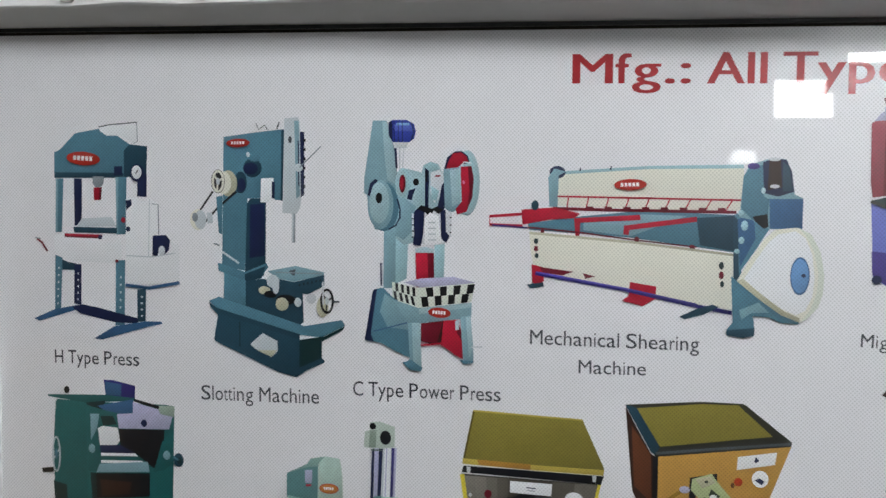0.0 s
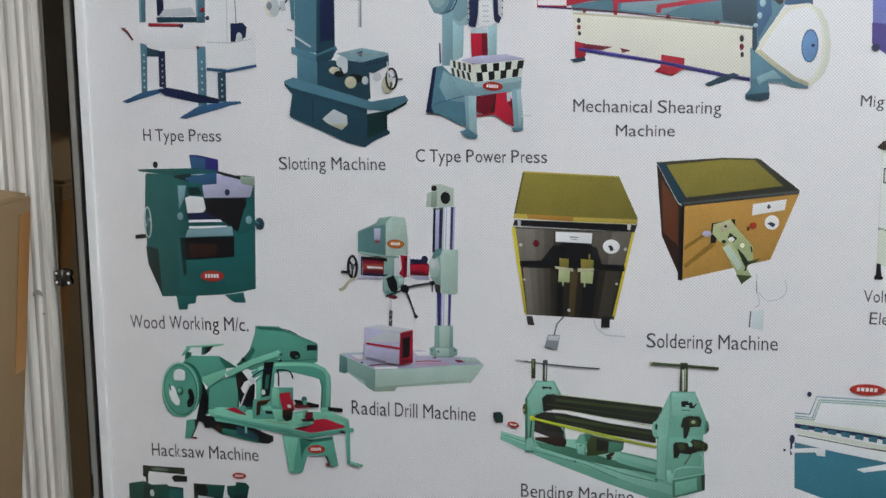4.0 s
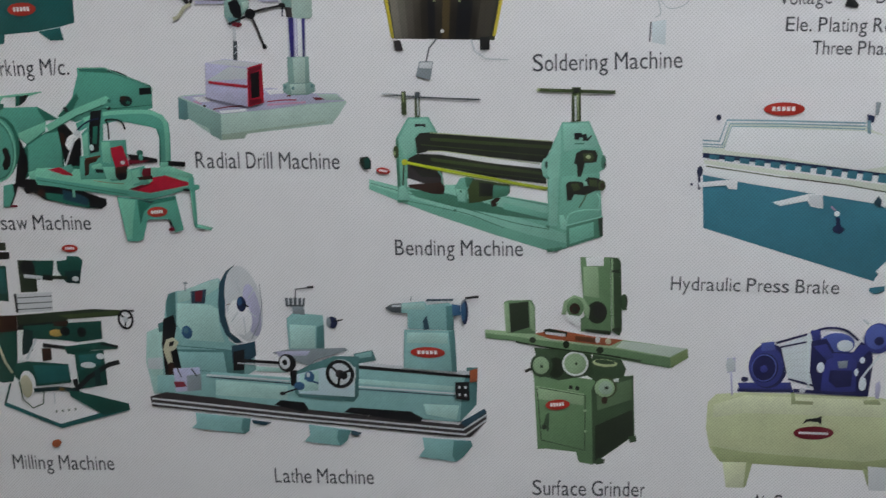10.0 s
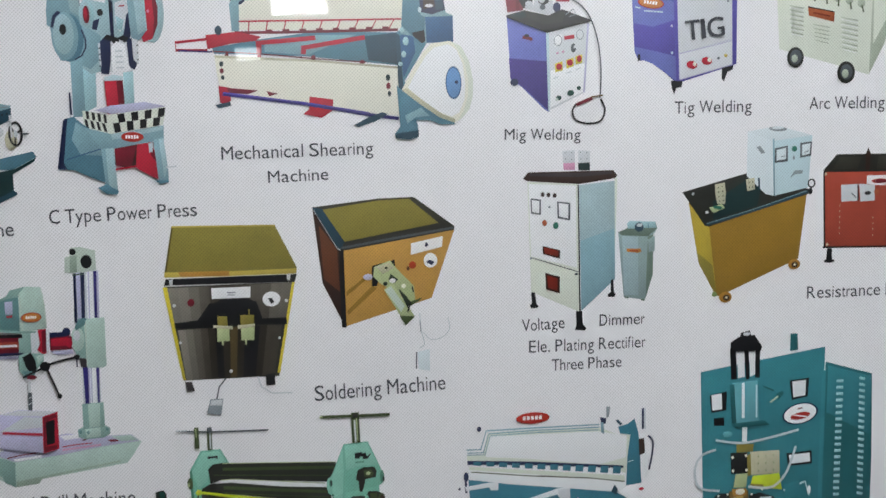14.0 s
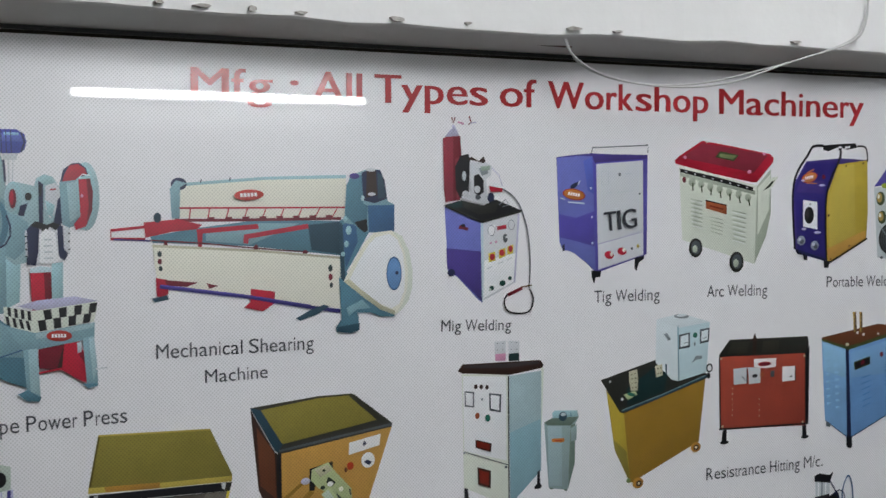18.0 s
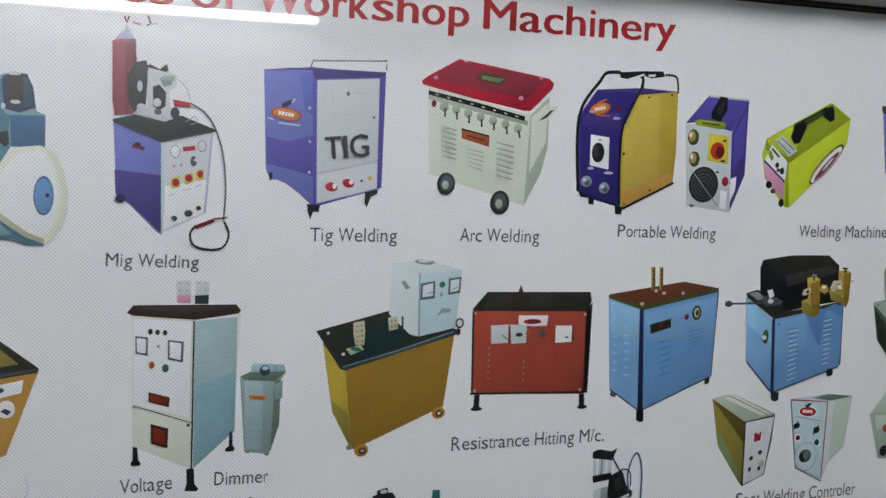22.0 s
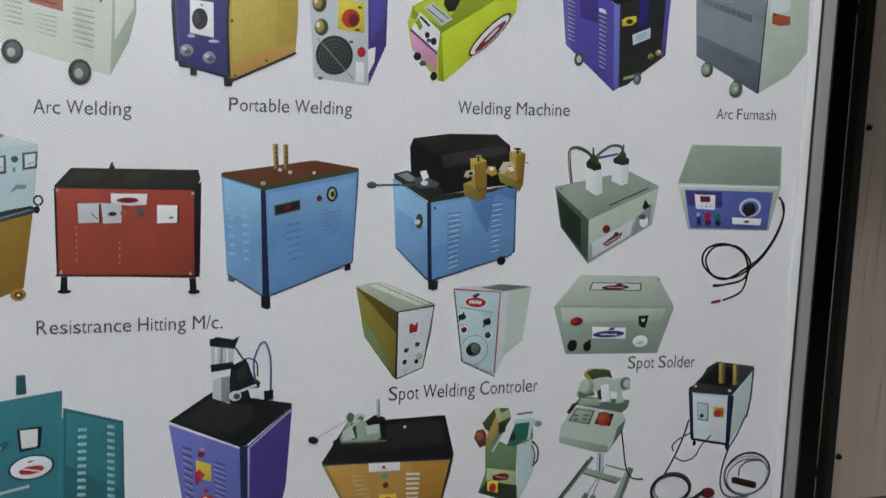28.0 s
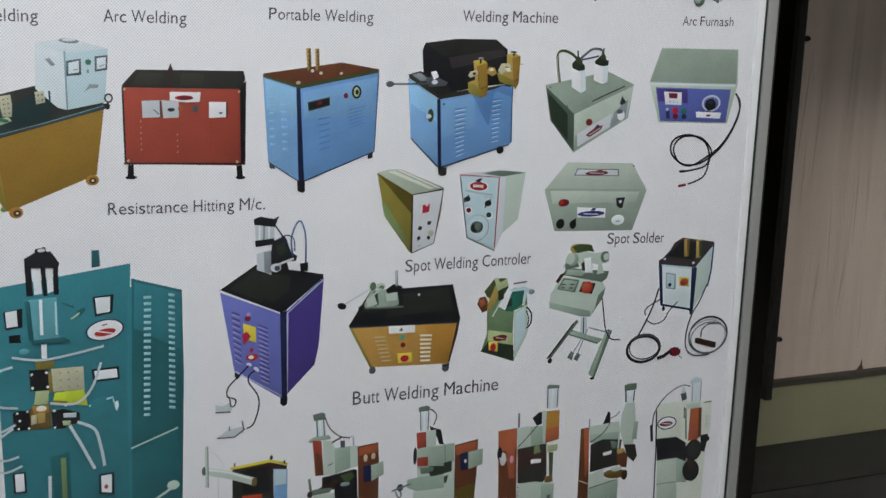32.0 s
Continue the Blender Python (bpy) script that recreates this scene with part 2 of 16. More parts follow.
ink("press", (0.042, 0.21, 0.248))
ink("press_dark", (0.022, 0.13, 0.145))
ink("press_light", (0.138, 0.381, 0.434))
ink("brake", (0.048, 0.195, 0.262))
ink("grind", (0.150, 0.262, 0.138))
ink("grind_dark", (0.048, 0.089, 0.045))
ink("grind_light", (0.305, 0.434, 0.270))
ink("grind_deep", (0.021, 0.032, 0.018))
ink("tank", (0.515, 0.565, 0.352))
ink("tank_light", (0.617, 0.658, 0.468))
ink("tank_dark", (0.342, 0.392, 0.209))
ink("pump", (0.040, 0.051, 0.231))
ink("pump_dark", (0.016, 0.018, 0.089))
ink("pump_light", (0.089, 0.127, 0.392))
ink("furnace", (0.254, 0.287, 0.332))
ink("furnace_dark", (0.138, 0.162, 0.202))
ink("g1", (0.216, 0.202, 0.175))
ink("g2", (0.150, 0.138, 0.117))
ink("g3", (0.098, 0.089, 0.072))
ink("g4", (0.061, 0.054, 0.042))
ink("g5", (0.030, 0.025, 0.019))
ink("g6", (0.089, 0.065, 0.027))
ink("skyshade", (0.098, 0.223, 0.456))
ink("cpress", (0.352, 0.503, 0.539))

M_STEEL = mat("polished_steel", (0.30, 0.285, 0.26), 0.08, 1.0, 0.12, 3.0, 60, 0.02, (1, 1, 0.15))
M_WHITEWOOD = mat("white_painted_wood", (0.70, 0.685, 0.64), 0.5, 0, 0.14, 5, 70, 0.15, (6, 6, 0.7), (0.50, 0.475, 0.42), 0.7)
M_PLASTER = mat("white_limewash", (0.82, 0.82, 0.81), 0.85, 0, 0.08, 3, 40, 0.3)
M_WALL = mat("painted_wall", (0.062, 0.046, 0.033), 0.8, 0, 0.08, 1.5, 60, 0.15)
M_CEIL = mat("ceiling_paint", (0.8, 0.8, 0.79), 0.85, 0, 0.06, 1.2, 50, 0.15)
M_FLOOR = mat("cement_floor", (0.030, 0.029, 0.024), 0.75, 0, 0.3, 3.5, 45, 0.3, (1, 1, 1), (0.016, 0.015, 0.012), 0.6)
M_CARD = mat("corrugated_cardboard", (0.25, 0.165, 0.08), 0.8, 0, 0.15, 6, 120, 0.2, (1, 1, 0.4))
M_TAPE = mat("brown_packing_tape", (0.34, 0.16, 0.045), 0.3, 0, 0.12, 8, 60, 0.05)
M_PLY = mat("brushed_steel_sheet", (0.80, 0.66, 0.56), 0.45, 0.0, 0.2, 4, 60, 0.12, (7, 7, 0.3), (0.60, 0.48, 0.39), 0.6)
M_RUB = mat("rubbed_steel_sheet", (0.56, 0.44, 0.35), 0.5, 0, 0.3, 9, 90, 0.1, (3, 3, 0.4))
# frame steel again, its colour darkened to stand for mirroring a dark room
M_STEEL_DIM = mat("polished_steel_dark_copy", (0.14, 0.135, 0.125), 0.07, 1.0, 0.12, 3.0, 60, 0.02, (1, 1, 0.15))
M_LIP = mat("satin_aluminium", (0.40, 0.40, 0.375), 0.4, 0.25, 0.10, 4, 80, 0.03, (1, 1, 0.2))
M_BAR = mat("dark_anodised_metal", (0.055, 0.055, 0.050), 0.32, 0.6, 0.2, 6, 90, 0.05, (1, 1, 0.2))
M_SKIRT = mat("cream_skirting_paint", (0.36, 0.335, 0.20), 0.55, 0, 0.12, 4, 70, 0.15)
M_HINGE = mat("blackened_metal", (0.07, 0.065, 0.06), 0.35, 0.8, 0.3, 20, 200, 0.2)
M_GAP = mat("black_gap", (0.012, 0.012, 0.012), 0.6, 0, 0.2, 20, 100, 0.1)
M_DARK = mat("dusty_dark_paint", (0.085, 0.075, 0.055), 0.6, 0.0, 0.2, 5, 60, 0.1)
M_EDGE = mat("white_plastic_bead", (0.80, 0.81, 0.81), 0.35, 0, 0.04, 10, 80, 0.05)
M_WIRE = mat("grey_cable_sheath", (0.55, 0.55, 0.54), 0.5, 0, 0.1, 20, 100, 0.05)
M_STAIN = mat("rusty_stain", (0.10, 0.05, 0.02), 0.7, 0, 0.3, 20, 100, 0.1)
M_FIT = mat("white_enamel", (0.8, 0.8, 0.8), 0.35, 0, 0.04, 8, 60, 0.02)
M_TUBE = glow("fluorescent_tube_glass", (0.94, 0.965, 1.0), 375.0)
M_WALLTUBE = glow("wall_tube_glass", (0.95, 0.98, 1.0), 55.0)
M_FILLTUBE = glow("fill_tube_glass", (0.98, 0.97, 0.95), 105.0)
M_LED = glow("led_diffuser", (0.95, 0.98, 1.0), 26.0)
M_DIM = glow("dim_led_diffuser", (0.95, 0.98, 1.0), 10.0)

# ---- the room ----
RX0, RX1, RY0, RY1, RZ1 = -1.3, 6.6, -5.2, 0.94, 2.75


def structure(name, bm, material, label):
    return tagged(part(name, bm, material), label, name.split("_")[0], kind="structure")


structure("floor", box_bm(RX0 - 0.2, RY0 - 0.2, -0.12, RX1 + 0.2, RY1 + 0.2, 0), M_FLOOR, "dark grey worn cement floor")
structure("ceiling", box_bm(RX0 - 0.2, RY0 - 0.2, RZ1, RX1 + 0.2, RY1 + 0.2, RZ1 + 0.12), M_CEIL, "plain white painted ceiling")
structure("wall_west", box_bm(RX0 - 0.2, RY0, 0, RX0, RY1, RZ1), M_WALL, "plain dark brown painted wall")
structure("wall_east", box_bm(RX1, RY0, 0, RX1 + 0.2, RY1, RZ1), M_WALL, "plain dark brown painted wall")
structure("wall_south", box_bm(RX0 - 0.2, RY0 - 0.2, 0, RX1 + 0.2, RY0, RZ1), M_WALL, "dark brown painted wall behind the hanging lamps")
structure("wall_north", box_bm(RX0 - 0.2, RY1, 0, RX1 + 0.2, RY1 + 0.2, RZ1), M_WALL, "wall behind the steel panel")
# lintel over the board, with a rough lower edge
def lintel_bm():
    rng = random.Random(4)
    bm = bmesh.new()
    x, n = RX0, 120
    front, under, back, top, inner, lip = [], [], [], [], [], []
    for i in range(n + 1):
        x = RX0 + (RX1 - RX0) * i / n
        dz = 0.0025 * math.sin(x * 5.1) + rng.uniform(-0.002, 0.002)
        dy = 0.003 * math.sin(x * 3.3 + 1) + rng.uniform(-0.002, 0.002)
        top.append(bm.verts.new((x, -0.062 + dy, RZ1)))
        front.append(bm.verts.new((x, -0.062 + dy, 1.459 + dz)))
        under.append(bm.verts.new((x, -0.059 + dy, 1.4565 + dz)))
        lip.append(bm.verts.new((x, -0.033 + dy * 0.5, 1.4478 + dz * 0.5)))
        inner.append(bm.verts.new((x, -0.009, 1.4405)))
        # unseen underside carried back to the wall, added to shade the panel top
        back.append(bm.verts.new((x, RY1, 1.4405)))
    for a, b in ((top, front), (front, under), (under, lip), (lip, inner), (inner, back)):
        for i in range(n):
            bm.faces.new((a[i], b[i], b[i + 1], a[i + 1]))
    ends = [bm.verts.new((RX0, RY1, RZ1)), bm.verts.new((RX1, RY1, RZ1))]
    bm.faces.new((back[0], *[back[i] for i in range(1, n + 1)], ends[1], ends[0]))
    return bm


lintel = structure("wall_lintel", lintel_bm(), M_PLASTER, "white limewashed lintel with rough chipped lower edge")

# chips and flakes along the lintel's lower edge
CHIPS = ((0.03, 0.030, 0.007), (0.145, 0.022, 0.011), (0.31, 0.012, 0.004), (0.66, 0.010, 0.005), (0.705, 0.020, 0.004), (0.76, 0.012, 0.006), (0.815, 0.016, 0.004),
         (0.93, 0.018, 0.006), (1.02, 0.010, 0.004), (1.165, 0.024, 0.006), (1.23, 0.012, 0.004), (1.52, 0.016, 0.004), (1.88, 0.020, 0.005))
M_CHIP = mat("chipped_plaster", (0.50, 0.48, 0.45), 0.9, 0, 0.3, 60, 200, 0.5, (1, 1, 1), (0.28, 0.26, 0.24), 0.5)
rng = random.Random(21)
for cx, w, h in CHIPS:
    edge = 0.0025 * math.sin(cx * 5.1)
    dy = 0.003 * math.sin(cx * 3.3 + 1)
    bm = bmesh.new()
    n = 11
    outer = []
    for i in range(n):
        a = 2 * math.pi * i / n
        k = rng.uniform(0.6, 1.15)
        outer.append((cx + w * k * math.cos(a) / 2, 1.4625 + edge + h * (0.4 + k * math.sin(a) / 2)))
    front = [bm.verts.new((x, -0.0662 + dy, z)) for x, z in outer]
    back = [bm.verts.new((x, -0.0610 + dy, z)) for x, z in outer]
    bm.faces.new(front)
    for i in range(n):
        bm.faces.new((front[i], front[(i + 1) % n], back[(i + 1) % n], back[i]))
    part("chip", bm, M_CHIP, lintel, "grey chipped plaster patch")
part("stain", box_bm(1.135, -0.034, 1.4462, 1.185, -0.012, 1.4474), M_STAIN, lintel, "brown damp stain")
structure("wall_west_return", box_bm(RX0, -0.02, 0, -0.36, 0.06, 1.439), M_WALL, "plain wall beside the white pilaster")
structure("wall_behind_board", box_bm(-0.36, 0.03, 0.0, 2.40, 0.06, 1.439), M_WALL, "hidden partition carrying the printed board")
structure("plinth", box_bm(RX0, -0.16, 0, 2.47, 0.03, 0.07, 0.006), M_FLOOR, "low grey cement plinth under the board")

# steel panel and skirting at the end of the passage
panel = tagged(new("wall_panel"), "tall scratched brushed steel wall panel above a cream skirting", "panel")
part("panel_sheet", box_bm(2.45, 0.915, 0.172, RX1, 0.939, 1.439, 0.003), M_PLY, panel)
SCREWS = ((3.245, 0.284), (3.245, 1.05), (4.1, 0.28))
for sx, sz in SCREWS:
    s = part("screw", cyl_bm((sx, 0.918, sz), (sx, 0.909, sz), 0.0085, 14, 0.006), M_HINGE, panel, "dark screw head")
    part("slot", box_bm(sx - 0.005, 0.907, sz - 0.001, sx + 0.005, 0.910, sz + 0.001), M_STEEL, s)
# rubbed streaks, each a thin tapering sliver that leans a little
rng = random.Random(11)
for i in range(46):
    sx, sz, ln = rng.uniform(2.75, 3.75), rng.uniform(0.2, 0.85), rng.uniform(0.08, 0.34)
    w, dx = rng.uniform(0.0012, 0.0040), rng.uniform(-0.012, 0.022)
    y = 0.9146 - 0.00004 * i
    bm = bmesh.new()
    ends = [(sx - w * 0.2, sz), (sx + w * 0.2, sz), (sx + w * 0.6 + dx * 0.5, sz + ln * 0.5), (sx + dx + w * 0.1, sz + ln), (sx + dx - w * 0.1, sz + ln), (sx - w * 0.4 + dx * 0.5, sz + ln * 0.55)]
    bm.faces.new([bm.verts.new((u, y, v)) for u, v in ends])
    part("scratch", bm, M_RUB, panel, "shallow vertical scratch")
for cx, cz, h, w in ((3.52, 0.177, 0.034, 0.007), (3.514, 0.177, 0.012, 0.010)):
    bm = bmesh.new()
    bm.faces.new([bm.verts.new((cx + w * u, 0.9125 - 0.0003 * (cx > 3.51), cz + h * v)) for u, v in ((-1.2, 0), (-0.6, 0.3), (-0.35, 0.62), (0.1, 1), (0.35, 0.5), (0.7, 0.2), (1.2, 0))])
    part("stain", bm, M_STAIN, panel, "brown rusty run at the foot")
structure("baseboard", box_bm(2.45, 0.90, 0.0, RX1, 0.939, 0.160, 0.004), M_SKIRT, "cream painted skirting board")
structure("trim", box_bm(2.45, 0.893, 0.160, RX1, 0.939, 0.176, 0.003), M_DARK, "dark dusty ledge on the skirting")

# clear glass door before the panel, with a tall dark pull handle
glass = bpy.data.materials.new("clear_door_glass")
glass.use_nodes = True
g = glass.node_tree.nodes["Principled BSDF"]
g.inputs["Transmission Weight"].default_value, g.inputs["Roughness"].default_value, g.inputs["IOR"].default_value = 1.0, 0.0, 1.3
door = tagged(new("glass_door"), "clear frameless glass door with a tall dark square pull handle", "door")
pane = part("pane", box_bm(2.86, 0.645, 0.0, 3.86, 0.653, 1.438), glass, door, "clear glass leaf")
pane.visible_shadow = False
handle = part("handle", box_bm(2.934, 0.549, 0.272, 2.953, 0.577, 1.418, 0.0015), M_BAR, door, "dark square metal pull bar")
for z in (0.386, 1.300):
    part("standoff", box_bm(2.936, 0.5772, z - 0.011, 2.951, 0.6448, z + 0.011, 0.0015), M_BAR, handle, "short dark handle post")

# ---- white reeded pilaster beside the board ----
pil = tagged(new("door_casing"), "white painted reeded timber casing, scuffed, beside the steel frame", "casing")
profile = []
x = -0.36
while x < -0.0385:
    profile.append(x)
    x += 0.004
bm = bmesh.new()
cols = []
for x in profile + [-0.0385]:
    u = (-0.0385 - x)
    d = 0.0
    for c, w in ((0.012, 0.003), (0.026, 0.0035), (0.043, 0.004), (0.056, 0.003), (0.085, 0.004), (0.11, 0.004)):
        d += 0.0035 * math.exp(-((u - c) / w) ** 2)
    y = -0.045 + d
    cols.append((bm.verts.new((x, y, 0.072)), bm.verts.new((x, y, 1.439)), bm.verts.new((x, 0.028, 0.072)), bm.verts.new((x, 0.028, 1.439))))
for a, b in zip(cols, cols[1:]):
    bm.faces.new((a[0], b[0], b[1], a[1]))
    bm.faces.new((a[2], a[3], b[3], b[2]))
    bm.faces.new((a[1], b[1], b[3], a[3]))
    bm.faces.new((a[0], a[2], b[2], b[0]))
bm.faces.new((cols[-1][0], cols[-1][2], cols[-1][3], cols[-1][1]))
bm.faces.new((cols[0][0], cols[0][1], cols[0][3], cols[0][2]))
part("casing_board", bm, M_WHITEWOOD, pil)
M_SCUFF = mat("scuff_dirt", (0.24, 0.225, 0.20), 0.7, 0, 0.4, 60, 260, 0.1, (1, 1, 1), (0.42, 0.40, 0.37), 0.5)
# rubbed finger marks: short bent smears, thick in the middle
for sx, sz, ln, w, a0, a1 in ((-0.074, 0.274, 0.020, 0.0035, 160, 20), (-0.058, 0.247, 0.015, 0.006, 200, 10), (-0.052, 0.226, 0.020, 0.004, 300, 200), (-0.046, 0.213, 0.016, 0.004, 100, 240), (-0.041, 0.222, 0.014, 0.002, 80, 60),
                              (-0.067, 0.846, 0.022, 0.004, 250, 200), (-0.056, 0.828, 0.013, 0.006, 180, 0), (-0.050, 0.812, 0.016, 0.003, 260, 300), (-0.070, 0.105, 0.004, 0.003, 0, 180)):
    bm = bmesh.new()
    up, low = [], []
    for k in range(9):
        t = k / 8
        a = radians(a0 + (a1 - a0) * t)
        x, z, h = sx + ln * math.cos(a) / 2, sz + ln * math.sin(a) / 2, w * (0.15 + math.sin(math.pi * t)) / 2
        up.append(bm.verts.new((x + h * math.cos(a), -0.0462, z + h * math.sin(a))))
        low.append(bm.verts.new((x - h * math.cos(a), -0.0462, z - h * math.sin(a))))
    for k in range(8):
        bm.faces.new((up[k], up[k + 1], low[k + 1], low[k]))
    part("scuff", bm, M_SCUFF, pil, "grey rubbed scuff mark")

# ---- cardboard carton leaning in the corner ----
carton = tagged(new("cardboard_carton"), "tall brown cardboard carton, taped, leaning beside the white casing", "carton")
LEAN = Matrix.Translation((-0.134, 0, 0.072)) @ Matrix.Rotation(radians(5.88), 4, "Y")
W_C, H_C, Y0, Y1 = 0.34, 0.905, -0.46, -0.075


def lean(bm):
    bmesh.ops.transform(bm, matrix=LEAN, verts=bm.verts)
    return bm


part("carton_side", lean(box_bm(-0.006, Y0, 0, 0, Y1, H_C)), M_CARD, carton)
part("carton_back", lean(box_bm(-W_C, Y1 - 0.006, 0, -0.0065, Y1, H_C)), M_CARD, carton)
part("carton_front", lean(box_bm(-W_C, Y0, 0, -0.0065, Y0 + 0.006, H_C)), M_CARD, carton)
part("carton_far_side", lean(box_bm(-W_C - 0.006, Y0, 0, -W_C - 0.0005, Y1, H_C)), M_CARD, carton)
part("carton_bottom", lean(box_bm(-W_C, Y0 + 0.007, 0.001, -0.007, Y1 - 0.007, 0.006)), M_CARD, carton)
flap = box_bm(-0.16, Y0 + 0.01, H_C + 0.001, -0.002, Y1 - 0.01, H_C + 0.006)
part("flap", lean(flap), M_CARD, carton, "folded top flap")
part("tape", lean(box_bm(0.0004, Y1 - 0.03, H_C - 0.24, 0.0012, Y1 - 0.001, H_C - 0.02)), M_TAPE, carton, "strip of brown tape")
part("hand_hole", lean(box_bm(0.0004, Y1 - 0.15, H_C - 0.045, 0.001, Y1 - 0.115, H_C - 0.03)), M_GAP, carton, "dark punched hole")
part("crease", lean(box_bm(0.0002, Y0 + 0.02, H_C - 0.42, 0.0012, Y1 - 0.004, H_C - 0.416)), M_CARD, carton)

# ---- printed board with its polished steel frame ----
board = tagged(new("advertising_board"), "white printed board of workshop machines in polished steel frame", "sign")
FD, FW = 0.030, 0.036
part("frame_left", box_bm(-FW, -FD, BZ - FW, 0, 0.028, BZ + BH + 0.0045, 0.003), M_STEEL, board, "mirror-polished steel tube")
part("frame_lip", box_bm(BW - 0.0005, -0.007, BZ - FW, BW + 0.0172, 0.028, BZ + BH + 0.0045, 0.0015), M_LIP, board, "bright satin inner lip")
part("frame_right", box_bm(BW + 0.0178, -0.009, BZ - FW, BW + 0.049, 0.028, BZ + BH + 0.0045, 0.002), M_STEEL_DIM, board, "mirror-polished steel tube")
part("black_strip", box_bm(BW - 0.0055, -0.0035, BZ + 0.001, BW - 0.001, 0.0, BZ + BH - 0.004), M_GAP, board, "thin black strip")
part("frame_top", box_bm(0.0005, -0.0045, BZ + BH + 0.0002, BW - 0.0005, 0.028, BZ + BH + 0.005, 0.001), M_STEEL, board, "mirror-polished steel tube")
part("frame_bottom", box_bm(0.0005, -FD, BZ - FW, BW - 0.0005, 0.028, BZ - 0.001, 0.003), M_STEEL, board, "mirror-polished steel tube")
# black strip put over the shadow gap between sheet and lintel
part("black_strip", box_bm(0.001, -0.0085, BZ + BH + 0.0004, BW - 0.001, -0.0048, BZ + BH + 0.005), M_GAP, board, "thin black strip")
for sx in (0.003, BW - 0.0195):
    part("bead", box_bm(sx, -0.006, BZ + 0.001, sx + 0.013, -0.0002, BZ + BH - 0.004, 0.0015), M_EDGE, board, "white edge strip of the sheet")
part("bead", box_bm(0.017, -0.006, BZ + 0.001, BW - 0.017, -0.0002, BZ + 0.012, 0.0015), M_EDGE, board, "white edge strip of the sheet")
sheet = part("printed_sheet", box_bm(0.003, 0.0, BZ, BW - 0.003, 0.008, BZ + BH - 0.003), ink("paper", (0.78, 0.78, 0.80)), board, "glossy woven white banner sheet")

# small hinges between casing and frame
def hinge(z):
    h = tagged(new("hinge"), "small blackened butterfly hinge on the steel frame", "hinge", "frame hinges")
    h.location = (-0.0235, -0.0325, z)
    for side in (-1, 1):
        bm = bmesh.new()
        outline = [(0.0025, -0.0100), (0.0075, -0.0108), (0.0118, -0.0092), (0.0122, -0.004), (0.0095, 0), (0.0122, 0.004), (0.0118, 0.0092), (0.0075, 0.0108), (0.0025, 0.0100)]
        bm.faces.new([bm.verts.new((side * u, 0.0, v)) for u, v in outline])
        grown = bmesh.ops.extrude_face_region(bm, geom=bm.faces[:])
        bmesh.ops.translate(bm, verts=[v for v in grown["geom"] if isinstance(v, bmesh.types.BMVert)], vec=(0, -0.0022, 0))
        part("leaf", bm, M_HINGE, h)
        for dz in (-0.0065, 0.0065):
            part("screw", cyl_bm((side * 0.0088, -0.0020, dz), (side * 0.0088, -0.0034, dz), 0.0019, 10), M_FIT, h)
    part("knuckle", cyl_bm((0, -0.0035, -0.0112), (0, -0.0035, 0.0112), 0.0036, 14), M_HINGE, h, smooth=True)
    return h


for z in (1.325, 0.853, 0.264):
    hinge(z)
latch = tagged(new("latch"), "small black latch at the board's lower edge", "latch")
latch.location = (0.424, -0.0325, 0.151)
part("plate", box_bm(-0.012, -0.002, -0.055, 0.012, 0.001, 0.004, 0.001), M_HINGE, latch)
part("knob", cyl_bm((0.006, -0.004, 0.006), (0.006, -0.018, 0.006), 0.008, 14, 0.006), M_HINGE, latch, smooth=True)
part("lever", box_bm(-0.006, -0.012, -0.012, 0.018, -0.0025, 0.004, 0.002), M_HINGE, latch)
part("pin", cyl_bm((-0.012, -0.009, -0.02), (-0.012, -0.009, 0.01), 0.004, 12), M_HINGE, latch)

# loose cable drooping from the lintel
def hang(points, r, name, label):
    p = [Vector(q) for q in points]
    fine = []
    for i in range(len(p) - 1):
        a, b, c, d = p[max(i - 1, 0)], p[i], p[i + 1], p[min(i + 2, len(p) - 1)]
        for k in range(8):
            u = k / 8
            fine.append(0.5 * ((2 * b) + (c - a) * u + (2 * a - 5 * b + 4 * c - d) * u * u + (3 * b - a - 3 * c + d) * u ** 3))
    fine.append(p[-1])
    return tagged(part(name, tube_bm(fine, r), M_WIRE, smooth=True), label, "cable")


hang([(1.159, -0.054, 1.4652), (1.169, -0.058, 1.4353), (1.221, -0.060, 1.4095), (1.314, -0.062, 1.4002), (1.407, -0.066, 1.4084), (1.500, -0.072, 1.4374), (1.604, -0.076, 1.4684), (1.635, -0.076, 1.4974), (1.645, -0.072, 1.5697)], 0.0013, "loose_cable", "thin grey loose cable drooping from the chipped lintel")
hang([(1.162, -0.052, 1.4652), (1.180, -0.056, 1.4249), (1.252, -0.058, 1.4043), (1.355, -0.060, 1.4053), (1.459, -0.068, 1.4271), (1.583, -0.074, 1.4622), (1.632, -0.075, 1.4943), (1.647, -0.071, 1.5697)], 0.0011, "loose_cable", "thin grey loose cable drooping from the chipped lintel")


